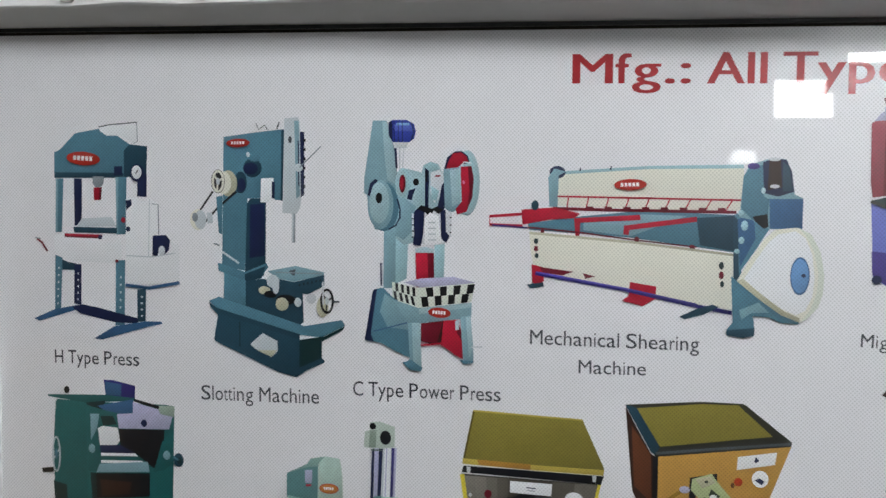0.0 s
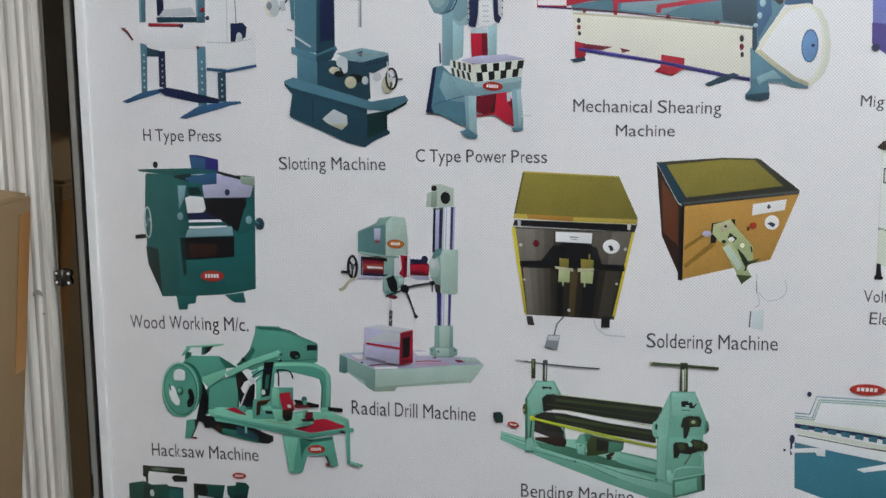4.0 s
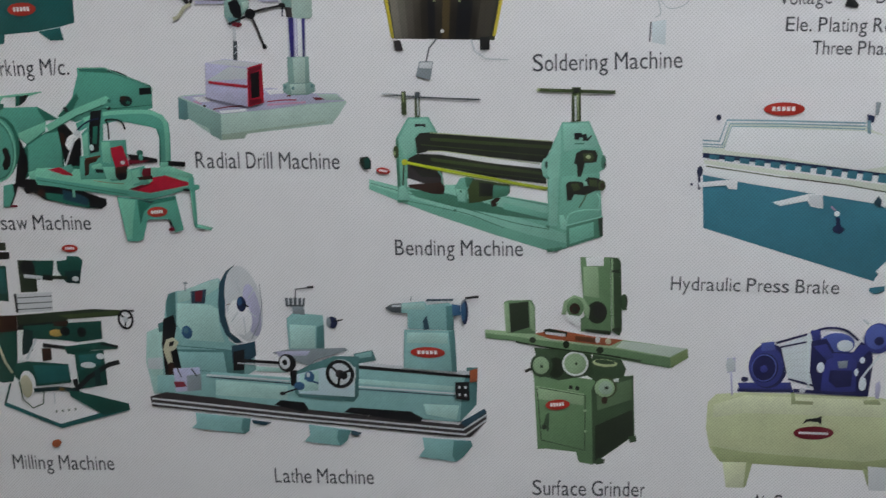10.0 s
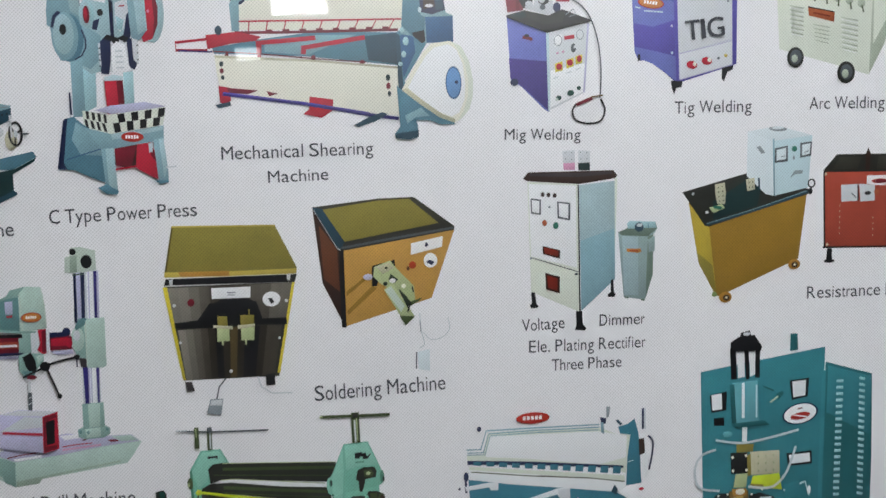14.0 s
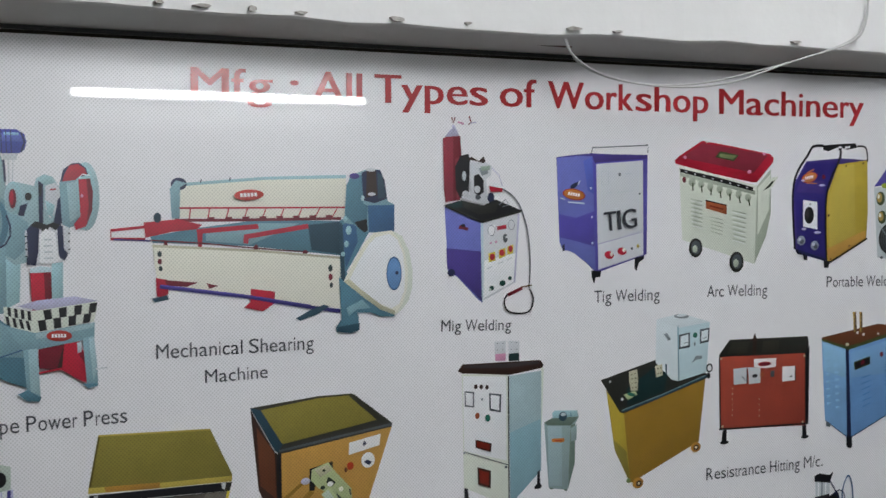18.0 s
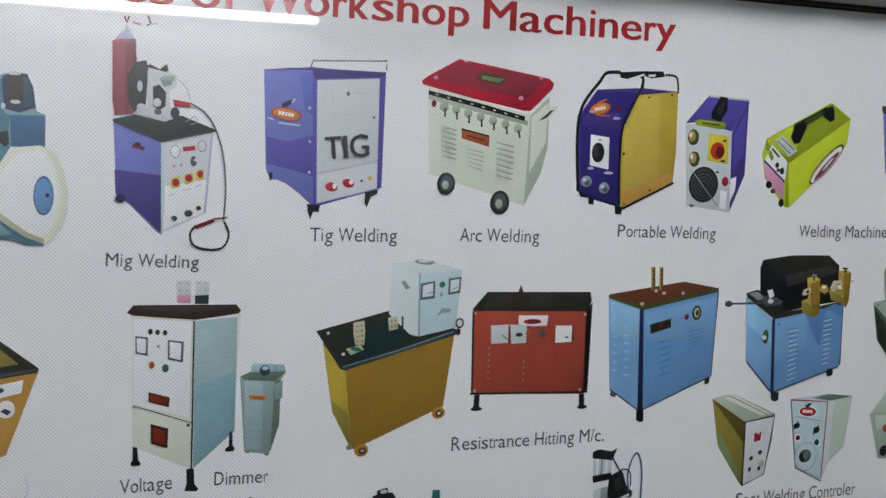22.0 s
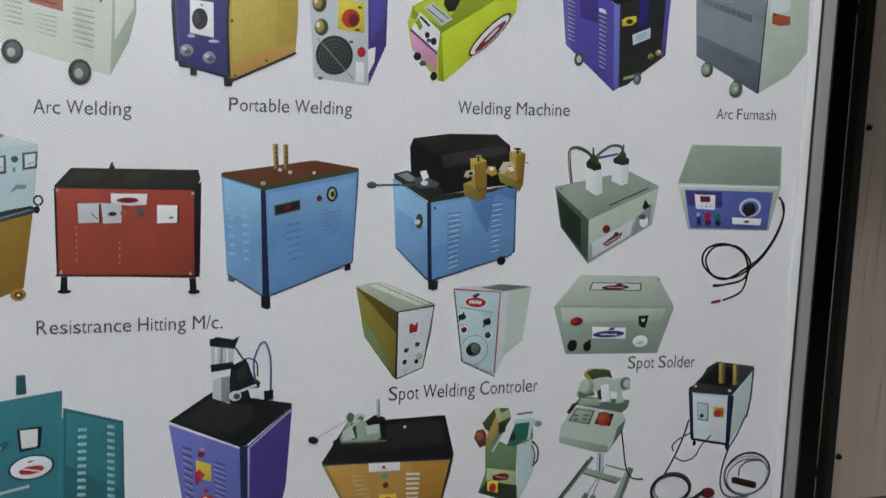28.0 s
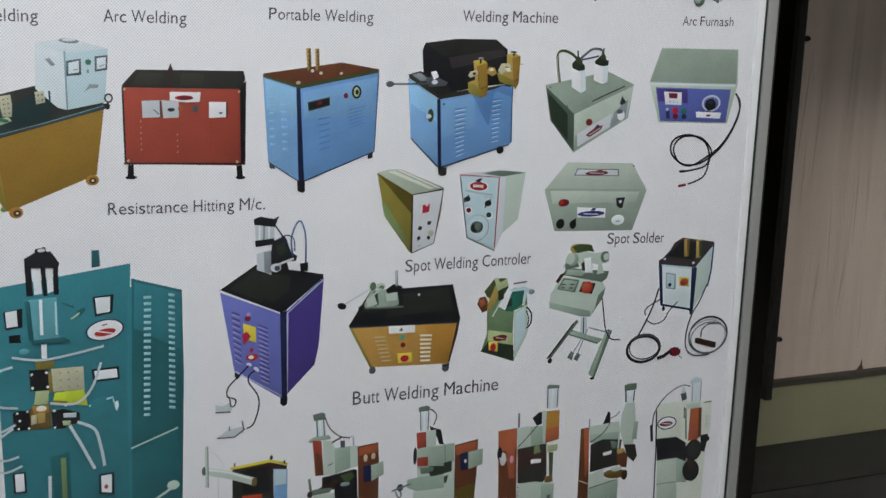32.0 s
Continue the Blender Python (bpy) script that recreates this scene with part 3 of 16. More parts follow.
# ---- lamps: those mirrored in the sheet, and unseen ceiling tubes added ----
def tube_light(x0, x1, y, z, label, glass):
    lamp = tagged(new("tube_light"), label, "lamp", "tube lights")
    # unseen plate added behind the tube, to spread haze round its reflection
    part("added_reflector", box_bm(x0 - 0.06, y - 0.088, z - 0.11, x1 + 0.06, y - 0.078, z + 0.11, 0.003), M_FIT, lamp)
    part("batten", box_bm(x0 - 0.05, y - 0.075, z - 0.02, x1 + 0.05, y - 0.035, z + 0.02, 0.004), M_FIT, lamp)
    for xx in (x0 - 0.02, x1):
        part("lampholder", box_bm(xx, y - 0.04, z - 0.014, xx + 0.02, y + 0.014, z + 0.014, 0.003), M_FIT, lamp)
    for xx in (x0 + 0.1, x1 - 0.1):
        part("rod", cyl_bm((xx, y - 0.055, z + 0.0202), (xx, y - 0.055, RZ1 - 0.001), 0.005, 12), M_FIT, lamp)
    part("tube", cyl_bm((x0, y, z), (x1, y, z), 0.013, 20), glass, lamp, "lit fluorescent tube", smooth=True)
    return lamp


def ceiling_tube(x, y0, y1, z, glass):
    lamp = tagged(new("tube_light"), "unseen fluorescent tube added under the ceiling on a white batten", "lamp", "tube lights")
    part("batten", box_bm(x - 0.02, y0 - 0.05, z + 0.03, x + 0.02, y1 + 0.05, z + 0.07, 0.004), M_FIT, lamp)
    for yy in (y0 + 0.1, y1 - 0.1):
        part("rod", cyl_bm((x, yy, z + 0.0702), (x, yy, RZ1 - 0.001), 0.005, 12), M_FIT, lamp)
    for yy in (y0 - 0.02, y1):
        part("lampholder", box_bm(x - 0.014, yy, z - 0.014, x + 0.014, yy + 0.02, z + 0.032, 0.003), M_FIT, lamp)
    part("tube", cyl_bm((x, y0, z), (x, y1, z), 0.013, 20), glass, lamp, "lit fluorescent tube", smooth=True)


tube_light(1.19, 2.215, -2.88, 1.606, "lit fluorescent tube on a white batten hung by two rods", M_WALLTUBE)
# unseen main tube, taken from the lintel's shadow on the panel
ceiling_tube(1.2, -1.75, -0.95, 2.35, M_TUBE)
# fill lamp with no known source, added to brighten the steel panel
ceiling_tube(3.9, -1.75, -0.95, 2.35, M_FILLTUBE)


def led_lamp(x, y, z, w, h, label, light):
    led = tagged(new("led_panel_lamp"), label, "lamp", "led lamps")
    part("diffuser", box_bm(x - w / 2, y, z - h / 2, x + w / 2, y + 0.004, z + h / 2, 0.002), light, led, "glowing white diffuser")
    part("housing", box_bm(x - w / 2 - 0.005, y - 0.03, z - h / 2 - 0.005, x + w / 2 + 0.005, y - 0.0005, z + h / 2 + 0.005, 0.003), M_FIT, led)
    part("rod", cyl_bm((x, y - 0.016, z + h / 2 + 0.0055), (x, y - 0.016, RZ1 - 0.001), 0.006, 12), M_FIT, led)


# stand-ins for square lights known only as glints; places and rods are added
led_lamp(1.14, -5.0, 1.565, 0.265, 0.171, "square lit panel placed for its glint in the sheet, on an added rod", M_LED)
led_lamp(0.87, -4.9, 1.29, 0.115, 0.055, "small lit panel placed for its glint in the sheet, on an added rod", M_DIM)


# ---- printing: flat inked shapes on the sheet, in millimetres from its lower left corner ----
LIFT = 0.00003
level = [0]


def place(u, v, y):
    return (u / 1000.0, y, BZ + v / 1000.0)


def flat(name, material, loops, parent, label=""):
    level[0] += 1
    y = -0.00008 - LIFT * level[0]
    verts, faces = [], []
    for loop in loops:
        first = len(verts)
        verts += [place(u, v, y) for u, v in loop]
        for tri in tessellate_polygon([[Vector((u, v, 0)) for u, v in loop]]):
            (ax, az), (bx, bz), (cx, cz) = (loop[k] for k in tri)
            turn = (bx - ax) * (cz - az) - (bz - az) * (cx - ax)
            faces.append([first + k for k in (tri if turn > 0 else tri[::-1])])
    me = bpy.data.meshes.new(name)
    me.from_pydata(verts, [], faces)
    me.update()
    me.materials.append(INKS[material])
    ob = new(name, me)
    ob.parent = parent
    return tagged(ob, label)


def pairs(c):
    return list(zip(c[::2], c[1::2]))


def oval(u, v, a, b, turn=0.0, n=28, start=0.0, sweep=360.0):
    ct, st = math.cos(radians(turn)), math.sin(radians(turn))
    out = []
    for k in range(n):
        t = radians(start + sweep * k / n)
        x, z = a * math.cos(t), b * math.sin(t)
        out.append((u + x * ct - z * st, v + x * st + z * ct))
    return out


def picture(name, material, label, *c):
    """The main body of a printed machine; its other shapes are laid on it."""
    level[0] = 0
    return flat(name, material, [pairs(c)], board, label)


def shape(p, name, material, *c):
    return flat(name, material, [pairs(c)], p)


def disc(p, name, material, u, v, a, b, turn=0.0):
    return flat(name, material, [oval(u, v, a, b, turn)], p)


def ring(p, name, material, u, v, a, b, w, turn=0.0):
    o, i = oval(u, v, a, b, turn), oval(u, v, max(a - w, 0.2), max(b - w, 0.2), turn)
    n = len(o)
    return flat(name, material, [(o[k], o[(k + 1) % n], i[(k + 1) % n], i[k]) for k in range(n)], p)


def line(p, name, material, w, *c):
    """A stroke of even width through the points."""
    pts = pairs(c)
    side = []
    for k, (u, v) in enumerate(pts):
        a, b = pts[max(k - 1, 0)], pts[min(k + 1, len(pts) - 1)]
        d = math.hypot(b[0] - a[0], b[1] - a[1]) or 1
        nx, nz = -(b[1] - a[1]) / d * w / 2, (b[0] - a[0]) / d * w / 2
        side.append(((u + nx, v + nz), (u - nx, v - nz)))
    return flat(name, material, [(a[0], b[0], b[1], a[1]) for a, b in zip(side, side[1:])], p)


def smooth_line(p, name, material, w, *c):
    q = pairs(c)
    fine = []
    for i in range(len(q) - 1):
        a, b, e, d = q[max(i - 1, 0)], q[i], q[i + 1], q[min(i + 2, len(q) - 1)]
        for k in range(6):
            s = k / 6
            fine += [0.5 * (2 * b[j] + (e[j] - a[j]) * s + (2 * a[j] - 5 * b[j] + 4 * e[j] - d[j]) * s * s + (3 * b[j] - a[j] - 3 * e[j] + d[j]) * s ** 3) for j in (0, 1)]
    return line(p, name, material, w, *fine, *q[-1])


def rows(p, name, material, nu, nv, fu, fv, *c):
    """Slots or holes in nu columns and nv rows inside the four-cornered field c, each filling fu by fv of its cell."""
    q = pairs(c)

    def at(s, t):
        return tuple((1 - t) * ((1 - s) * q[0][j] + s * q[1][j]) + t * ((1 - s) * q[3][j] + s * q[2][j]) for j in (0, 1))

    loops = []
    for i in range(nu):
        for k in range(nv):
            s0, t0 = (i + 0.5 - fu / 2) / nu, (k + 0.5 - fv / 2) / nv
            s1, t1 = s0 + fu / nu, t0 + fv / nv
            loops.append((at(s0, t0), at(s1, t0), at(s1, t1), at(s0, t1)))
    y = level[0]
    for loop in loops:
        level[0] = y
        flat(name, material, [loop], p)


def wheel(p, name, rim, hub, u, v, a, b, w, spokes=3, turn=0.0):
    o, i = oval(u, v, a, b, turn), oval(u, v, max(a - w, 0.3), max(b - w, 0.3), turn)
    n = len(o)
    loops = [(o[k], o[(k + 1) % n], i[(k + 1) % n], i[k]) for k in range(n)]
    for s in range(spokes):
        t = radians(turn + 20 + 360 * s / spokes)
        e = (u + (a - w / 2) * math.cos(t), v + (b - w / 2) * math.sin(t))
        d = math.hypot(e[0] - u, e[1] - v) or 1
        nx, nz = -(e[1] - v) / d * w * 0.35, (e[0] - u) / d * w * 0.35
        loops.append(((u + nx, v + nz), (e[0] + nx, e[1] + nz), (e[0] - nx, e[1] - nz), (u - nx, v - nz)))
    ob = flat(name, rim, loops, p)
    flat(name + "_hub", hub, [oval(u, v, a * 0.3, b * 0.3, turn)], p)
    return ob


def badge(p, u, v, a, b, turn=0.0, back="badge_red", rim=None):
    """The maker's oval badge, with a plain pale bar for its lettering."""
    if rim:
        flat("badge_rim", rim, [oval(u, v, a * 1.12, b * 1.18, turn)], p)
    flat("badge", back, [oval(u, v, a, b, turn)], p)
    ct, st = math.cos(radians(turn)), math.sin(radians(turn))
    loops = []
    for k in range(5):
        s = -0.6 + 1.2 * k / 5
        q = [(s * a, -0.3 * b), ((s + 0.17) * a, -0.3 * b), ((s + 0.17) * a, 0.36 * b), (s * a, 0.36 * b)]
        loops.append([(u + x * ct - z * st, v + x * st + z * ct) for x, z in q])
    flat("badge_lettering", "paper_bright", loops, p)


# advance widths of the grotesque face, in thousandths of its size
ADVANCE = {c: w for cs, w in (("ijl", 222), ("ft .:/I", 278), ("r", 333), ("ckszvxyJ", 500), ("abdeghnopquL", 556), ("TFZ", 611),
                              ("ABEKPSVXY", 667), ("CDHNRU", 722), ("w", 722), ("GOQ", 778), ("mM", 833), ("W", 944)) for c in cs}
STEMS, ROUNDS = "bhkmnpudBDEFHIKLMNPRUliq.:", "acegosCGOQS"
GLYPHS = {}


def glyph(c):
    """Outline of one letter of the built-in font, as points and faces from its left edge."""
    if c not in GLYPHS:
        cu = bpy.data.curves.new("glyph", "FONT")
        cu.body, cu.size, cu.resolution_u = c, 1.0, 3
        tmp = bpy.data.objects.new("glyph_tmp", cu)
        scene.collection.objects.link(tmp)
        bpy.context.view_layer.update()
        me = bpy.data.meshes.new_from_object(tmp)
        bpy.data.objects.remove(tmp)
        x0 = min(v.co.x for v in me.vertices)
        x1 = max(v.co.x for v in me.vertices)
        GLYPHS[c] = [((v.co.x - x0) / (x1 - x0), v.co.y) for v in me.vertices], [list(f.vertices) for f in me.polygons]
        bpy.data.meshes.remove(me)
    return GLYPHS[c]


def bearing(c):
    return 66 if c in STEMS else 38 if c in ROUNDS else 66 if c == "r" else 14


def caption(words, material, u0, v0, u1, v1, cap, bold=0.0, depth=0.0004):
    """Printed words from (u0, v0) to (u1, v1) on their base line, with capitals cap high."""
    first, last = bearing(words[0]), bearing(words[-1])
    total = sum(ADVANCE[c] for c in words) - first - last
    long = math.hypot(u1 - u0, v1 - v0)
    ct, st, k, sv = (u1 - u0) / long, (v1 - v0) / long, long / total, cap / 0.729
    verts, faces, x = [], [], -first
    for c in words:
        if c != " ":
            pts, tris = glyph(c)
            lo, hi = x + bearing(c), x + ADVANCE[c] - (6 if c == "r" else bearing(c))
            for n, dx in enumerate((0.0, -bold, bold) if bold else (0.0,)):
                faces += [[len(verts) + i for i in f] for f in tris]
                for s, t in pts:
                    a, b = (lo + (hi - lo) * s) * k + dx, t * sv
                    verts.append(place(u0 + a * ct - b * st, v0 + a * st + b * ct, -depth - 0.00004 * n))
        x += ADVANCE[c]
    me = bpy.data.meshes.new("caption")
    me.from_pydata(verts, [], faces)
    me.update()
    me.materials.append(INKS[material])
    ob = new("caption", me)
    ob.parent = board
    return tagged(ob, "printed words " + words.lower().replace("/", " "), kind="stuff")


caption("Mfg.:", "title", 712.7, 1256.9, 836.6, 1257, 33.6, 1.1)
caption("All", "title", 855.5, 1256.6, 915.3, 1256.6, 34.8, 1.1)
caption("Types", "title", 933.3, 1256.5, 1083.6, 1256.7, 35, 1.1)
caption("of", "title", 1102.3, 1256.6, 1153.3, 1256.5, 36.4, 1.1)
caption("Workshop", "title", 1172, 1256.6, 1424.9, 1256.3, 35.8, 1.1)
caption("Machinery", "title", 1445, 1256.1, 1709.2, 1256.1, 36.2, 1.1)
caption("H Type Press", "text", 89.6, 923, 200.3, 924.1, 17.3)
caption("Slotting Machine", "text", 279.6, 888.2, 425.2, 890.8, 18.2)
caption("C Type Power Press", "text", 466, 902.8, 637.7, 904.9, 17.7)
caption("Mechanical Shearing", "text", 669.8, 971.1, 853.3, 971.2, 17)
caption("Machine", "text", 724.2, 941, 797.4, 942.1, 15.7)

p = picture("h_type_press_picture", "teal", "printed blue-green hydraulic press with a white bed", 91.6, 1176.8, 98.8, 1179.5, 119.3, 1199.5, 149.8, 1204.9, 172.8, 1197.7, 189.4, 1187.2, 212.3, 1184.7, 210.9, 1151.7, 181.4, 1147.5, 91.4, 1146.1)
shape(p, "head_side", "teal_dark", 182.2, 1179.9, 189.3, 1186.5, 212.3, 1184.7, 210.9, 1151.7, 182.1, 1147.5)
shape(p, "head_shade", "teal_dark", 91.6, 1152.8, 181.6, 1153.5, 181.4, 1147.2, 91.4, 1146.1)
shape(p, "cap", "white", 151.3, 1208.2, 199.7, 1213.5, 200.6, 1188.6, 194.3, 1187.9, 179.1, 1197, 160.2, 1197, 151.2, 1202.9)
line(p, "pipe", "grey_dark", 1.4, 149.9, 1206.9, 161.9, 1209.5, 199.7, 1212.8)
line(p, "pipe", "grey", 1, 199, 1212.2, 199.9, 1190.5, 194.3, 1187.9)
shape(p, "port", "navy", 169.8, 1160.7, 180.4, 1161.4, 180.1, 1151.5, 169.5, 1150.1)
shape(p, "column_back", "navy", 117.1, 1145.7, 127.7, 1145.8, 126.9, 1090.9, 117.6, 1089.4)
shape(p, "column_back", "navy", 199.7, 1151, 211.6, 1152.4, 211, 1125.3, 199.1, 1125.8)
shape(p, "column", "teal", 93.5, 1145.5, 103.5, 1145.6, 100.9, 1081.8, 92.3, 1081)
shape(p, "column_edge", "teal_light", 93.5, 1145.5, 96.4, 1145.5, 95.2, 1081.7, 92.3, 1081)
shape(p, "column", "teal", 171.6, 1148.1, 185.7, 1148.9, 184, 1081, 172, 1080.2)
shape(p, "column_edge", "teal_light", 171.6, 1148.1, 175.1, 1148.2, 174.2, 1080.9, 172, 1080.2)
shape(p, "ram", "grey", 142, 1148.6, 156.8, 1148.7, 155.9, 1140.7, 152.3, 1136, 145.2, 1135.9, 141.8, 1140.6)
shape(p, "piston", "red", 143, 1135.2, 153.7, 1136, 152.6, 1120.7, 143.4, 1120.6)
shape(p, "piston_shade", "red_dark", 150.1, 1135.6, 153.7, 1136, 152.6, 1120.7, 149.7, 1120.6)
shape(p, "bolster", "grey_light", 127.1, 1098.3, 166.2, 1100.8, 172.3, 1090.2, 119.7, 1088.1)
shape(p, "cross_rail", "teal_dark", 116.1, 1088.1, 172.9, 1088.2, 172.8, 1081.5, 117.4, 1081.3)
shape(p, "bed", "white", 90.7, 1076.9, 101.6, 1079.8, 178.3, 1078.3, 179.1, 1050.1, 171.9, 1045.9, 114.9, 1046.9, 90.8, 1055.2)
line(p, "rod", "red_dark", 4.5, 104.4, 1077.8, 153.6, 1077.2)
line(p, "rod", "red", 2.1, 105.8, 1078.5, 152.2, 1078.2)
disc(p, "rod_end", "navy", 150.7, 1076.5, 2.8, 2.7)
line(p, "lever", "red_dark", 2.5, 67.5, 1073.1, 74.6, 1068.5, 81.5, 1057.8)
line(p, "lever", "grey", 1.4, 65.4, 1073.8, 72.6, 1073.2)
shape(p, "rail_low", "teal_dark", 92.1, 1052.5, 107.7, 1046.1, 119.2, 1044.2, 118.2, 1036.1, 99.5, 1036.4, 91.7, 1039)
shape(p, "leg", "teal", 92.2, 1053.9, 101.4, 1050.7, 98.8, 987.3, 90.8, 987.1)
shape(p, "leg_back", "navy", 117, 1043.5, 126.3, 1043.7, 125.6, 994.8, 116.3, 996)
shape(p, "leg", "teal", 171.3, 1049.3, 183.3, 1050.2, 182.2, 972.5, 170.1, 971.5)
shape(p, "leg_back", "teal_dark", 198.7, 1015.5, 210.1, 1017.1, 209.2, 978, 198.6, 977)
rows(p, "hole", "silver", 1, 6, .3, .3, 93.2, 1042.4, 100.4, 1042.5, 97.5, 991.4, 91.7, 991.3)
rows(p, "hole", "silver", 1, 5, .3, .3, 118.9, 1036.1, 125.4, 1036.2, 124.3, 997.5, 118.5, 997.4)
rows(p, "hole", "silver", 1, 6, .25, .28, 173, 1033.8, 182.2, 1034, 180.9, 979.9, 172.4, 979.7)
rows(p, "hole", "silver", 1, 4, .3, .3, 200, 1010.8, 209.2, 1011, 208.6, 980.7, 200.1, 980.4)
shape(p, "foot", "steelblue", 62.9, 976.1, 90.9, 988.5, 119.2, 994, 126.2, 990.8, 76.7, 975.8, 69.4, 973.5)
shape(p, "foot_bar", "navy", 113.3, 991.8, 126.4, 995.5, 149.2, 992, 200.1, 981.1, 198.5, 975, 169.5, 975.5, 123.9, 984.6)
shape(p, "foot", "steelblue", 142.5, 955, 169.3, 970.8, 209.2, 978, 228.9, 978.5, 231, 975.9, 212.6, 972, 152.5, 954)
disc(p, "badge_pin", "red_dark", 172.7, 1048.6, 2.1, 2)
shape(p, "power_pack", "white", 185, 1122.4, 203.3, 1125.9, 215.2, 1124, 225.5, 1118.8, 227.5, 1081.7, 252.3, 1068.8, 252.9, 1025.5, 184, 1020.6)
line(p, "pack_edge", "grey_light", 1, 215.2, 1123.4, 213.7, 1056.1)
line(p, "pack_edge", "grey_light", 1.4, 184.9, 1055.6, 217.9, 1054.8, 247.3, 1060.1)
line(p, "pipe", "grey", 1.4, 218.5, 1117.4, 226.2, 1116.9, 226.8, 1081.7)
shape(p, "fitting", "navy", 185, 1121, 192, 1122.4, 192.6, 1115.8, 185.4, 1109.7)
disc(p, "fitting", "red", 181.6, 1097.7, 2.8, 3.3)
disc(p, "fitting", "navy", 187.7, 1087.1, 2.8, 3)
shape(p, "motor", "navy", 219.1, 1080.2, 235.9, 1081.2, 241.3, 1075.3, 239.7, 1063.2, 233.3, 1057.8, 227.9, 1065, 224.9, 1056.3, 218.6, 1056.2)
disc(p, "motor_hub", "grey_light", 230.6, 1062.4, 4.2, 6)
line(p, "shelf", "steelblue", 3.8, 184, 1020.6, 213.6, 1017.9, 252.9, 1025.5)
disc(p, "gauge", "navy", 199.8, 1153.6, 9.1, 10.6)
disc(p, "gauge_face", "white", 199.1, 1154.3, 6.3, 7.9)
line(p, "needle", "black", 1, 197.6, 1152.3, 201.3, 1157.6)
badge(p, 130.5, 1169.7, 21.9, 8, -3)

p = picture("slotting_machine_picture", "teal", "printed dark teal slotting machine on a heavy base", 308.1, 1196.5, 346, 1201.8, 376.4, 1205.3, 385.8, 1205.8, 385.1, 1124, 370.8, 1125, 369.3, 1149.7, 354.3, 1147.9, 354.1, 1126.6, 337.3, 1125.8, 334.4, 1041.9, 305.9, 1047.3)
shape(p, "head_right", "teal_dark", 378.7, 1205.3, 386.4, 1205.8, 385.7, 1124.6, 378, 1123.9)
shape(p, "column_side", "teal_dark", 336.6, 1120, 340.9, 1125.9, 360.1, 1126.6, 359.8, 1048.3, 357.3, 1036.6, 334.4, 1037.3)
shape(p, "column_deep", "navy", 340.8, 1118.9, 358.2, 1120.3, 358.2, 1059.9, 340, 1056.7)
shape(p, "slide", "grey_light", 382.4, 1218.3, 399.5, 1219.5, 401.2, 1204.2, 403, 1127.1, 401.7, 1117.3, 397.5, 1109.2, 380.2, 1110.1)
shape(p, "slide_edge", "teal_light", 394.2, 1215.5, 400.1, 1215.5, 401.2, 1129.9, 397, 1126.5)
shape(p, "slide_shadow", "navy", 401.2, 1203, 406.5, 1203, 406.5, 1131.1, 402.4, 1128.2)
line(p, "slot", "navy", 1.4, 399.3, 1192.8, 400.1, 1141.4)
line(p, "tool", "grey", 4.4, 393.9, 1109.7, 393.6, 1076.2)
line(p, "tool", "grey_light", 1.8, 392.7, 1109.1, 392.4, 1076.8)
disc(p, "slide_pin", "grey_dark", 389.3, 1193.9, 2.1, 4)
disc(p, "slide_knob", "grey_light", 399.7, 1162, 5, 4.6)
line(p, "lever", "grey", 1.5, 400.9, 1162.6, 415.1, 1175.8, 426.4, 1186.6)
rows(p, "rack", "black", 1, 6, 1, .3, 405.3, 1198.5, 408.2, 1198.5, 407.8, 1135.7, 405.4, 1135.7)
shape(p, "window", "white", 354.3, 1149.1, 368.1, 1150.3, 368.4, 1126.1, 363.6, 1121.5, 353.4, 1121.9)
shape(p, "window_edge", "navy", 367.4, 1145.7, 371, 1145.2, 370.8, 1126.2, 367.3, 1126.7)
disc(p, "gear", "teal_dark", 343.7, 1161.1, 11.4, 10.9)
disc(p, "gear", "navy", 341.3, 1160.5, 9, 6.9)
disc(p, "gear_hub", "teal", 346.2, 1173.1, 7.2, 4.6)
disc(p, "gear_pin", "silver", 338.5, 1176.5, 2.4, 2.9)
disc(p, "drum", "teal_dark", 329.1, 1144.2, 7.8, 12.7)
disc(p, "drum", "navy", 330.3, 1141.4, 4.8, 8.1)
disc(p, "pulley", "cream_dark", 314, 1142.9, 10.9, 15.1)
disc(p, "pulley_face", "cream", 308, 1143.5, 9.7, 13.3)
disc(p, "pulley_groove", "black", 301.3, 1145.1, 8.5, 13.9)
wheel(p, "handwheel", "cream", "silver", 301.3, 1145.1, 7.9, 13.3, 3, 3)
line(p, "belt", "black", 2.4, 295.1, 1133.5, 278.3, 1110)
line(p, "belt", "black", 2.7, 324.1, 1133.8, 300.9, 1114.4, 278, 1089.6)
disc(p, "small_pulley", "cream", 276.3, 1100.1, 9.8, 12.3)
disc(p, "pulley_side", "grey_light", 279.4, 1100.1, 7.3, 11.1)
disc(p, "pulley_hub", "grey", 272.7, 1102.9, 3.7, 5.3)
shape(p, "motor", "grey_light", 287.4, 1108.4, 294.1, 1109.1, 295.1, 1096.8, 288.4, 1095.6)
shape(p, "back_rail", "teal", 299.2, 1127.1, 307.2, 1129, 306.5, 1083.6, 302.3, 1085.3)
line(p, "vent", "silver", 2.4, 306.2, 1063.7, 327.3, 1050.6)
line(p, "vent", "grey", 1.8, 296, 1072.9, 303.3, 1070.7)
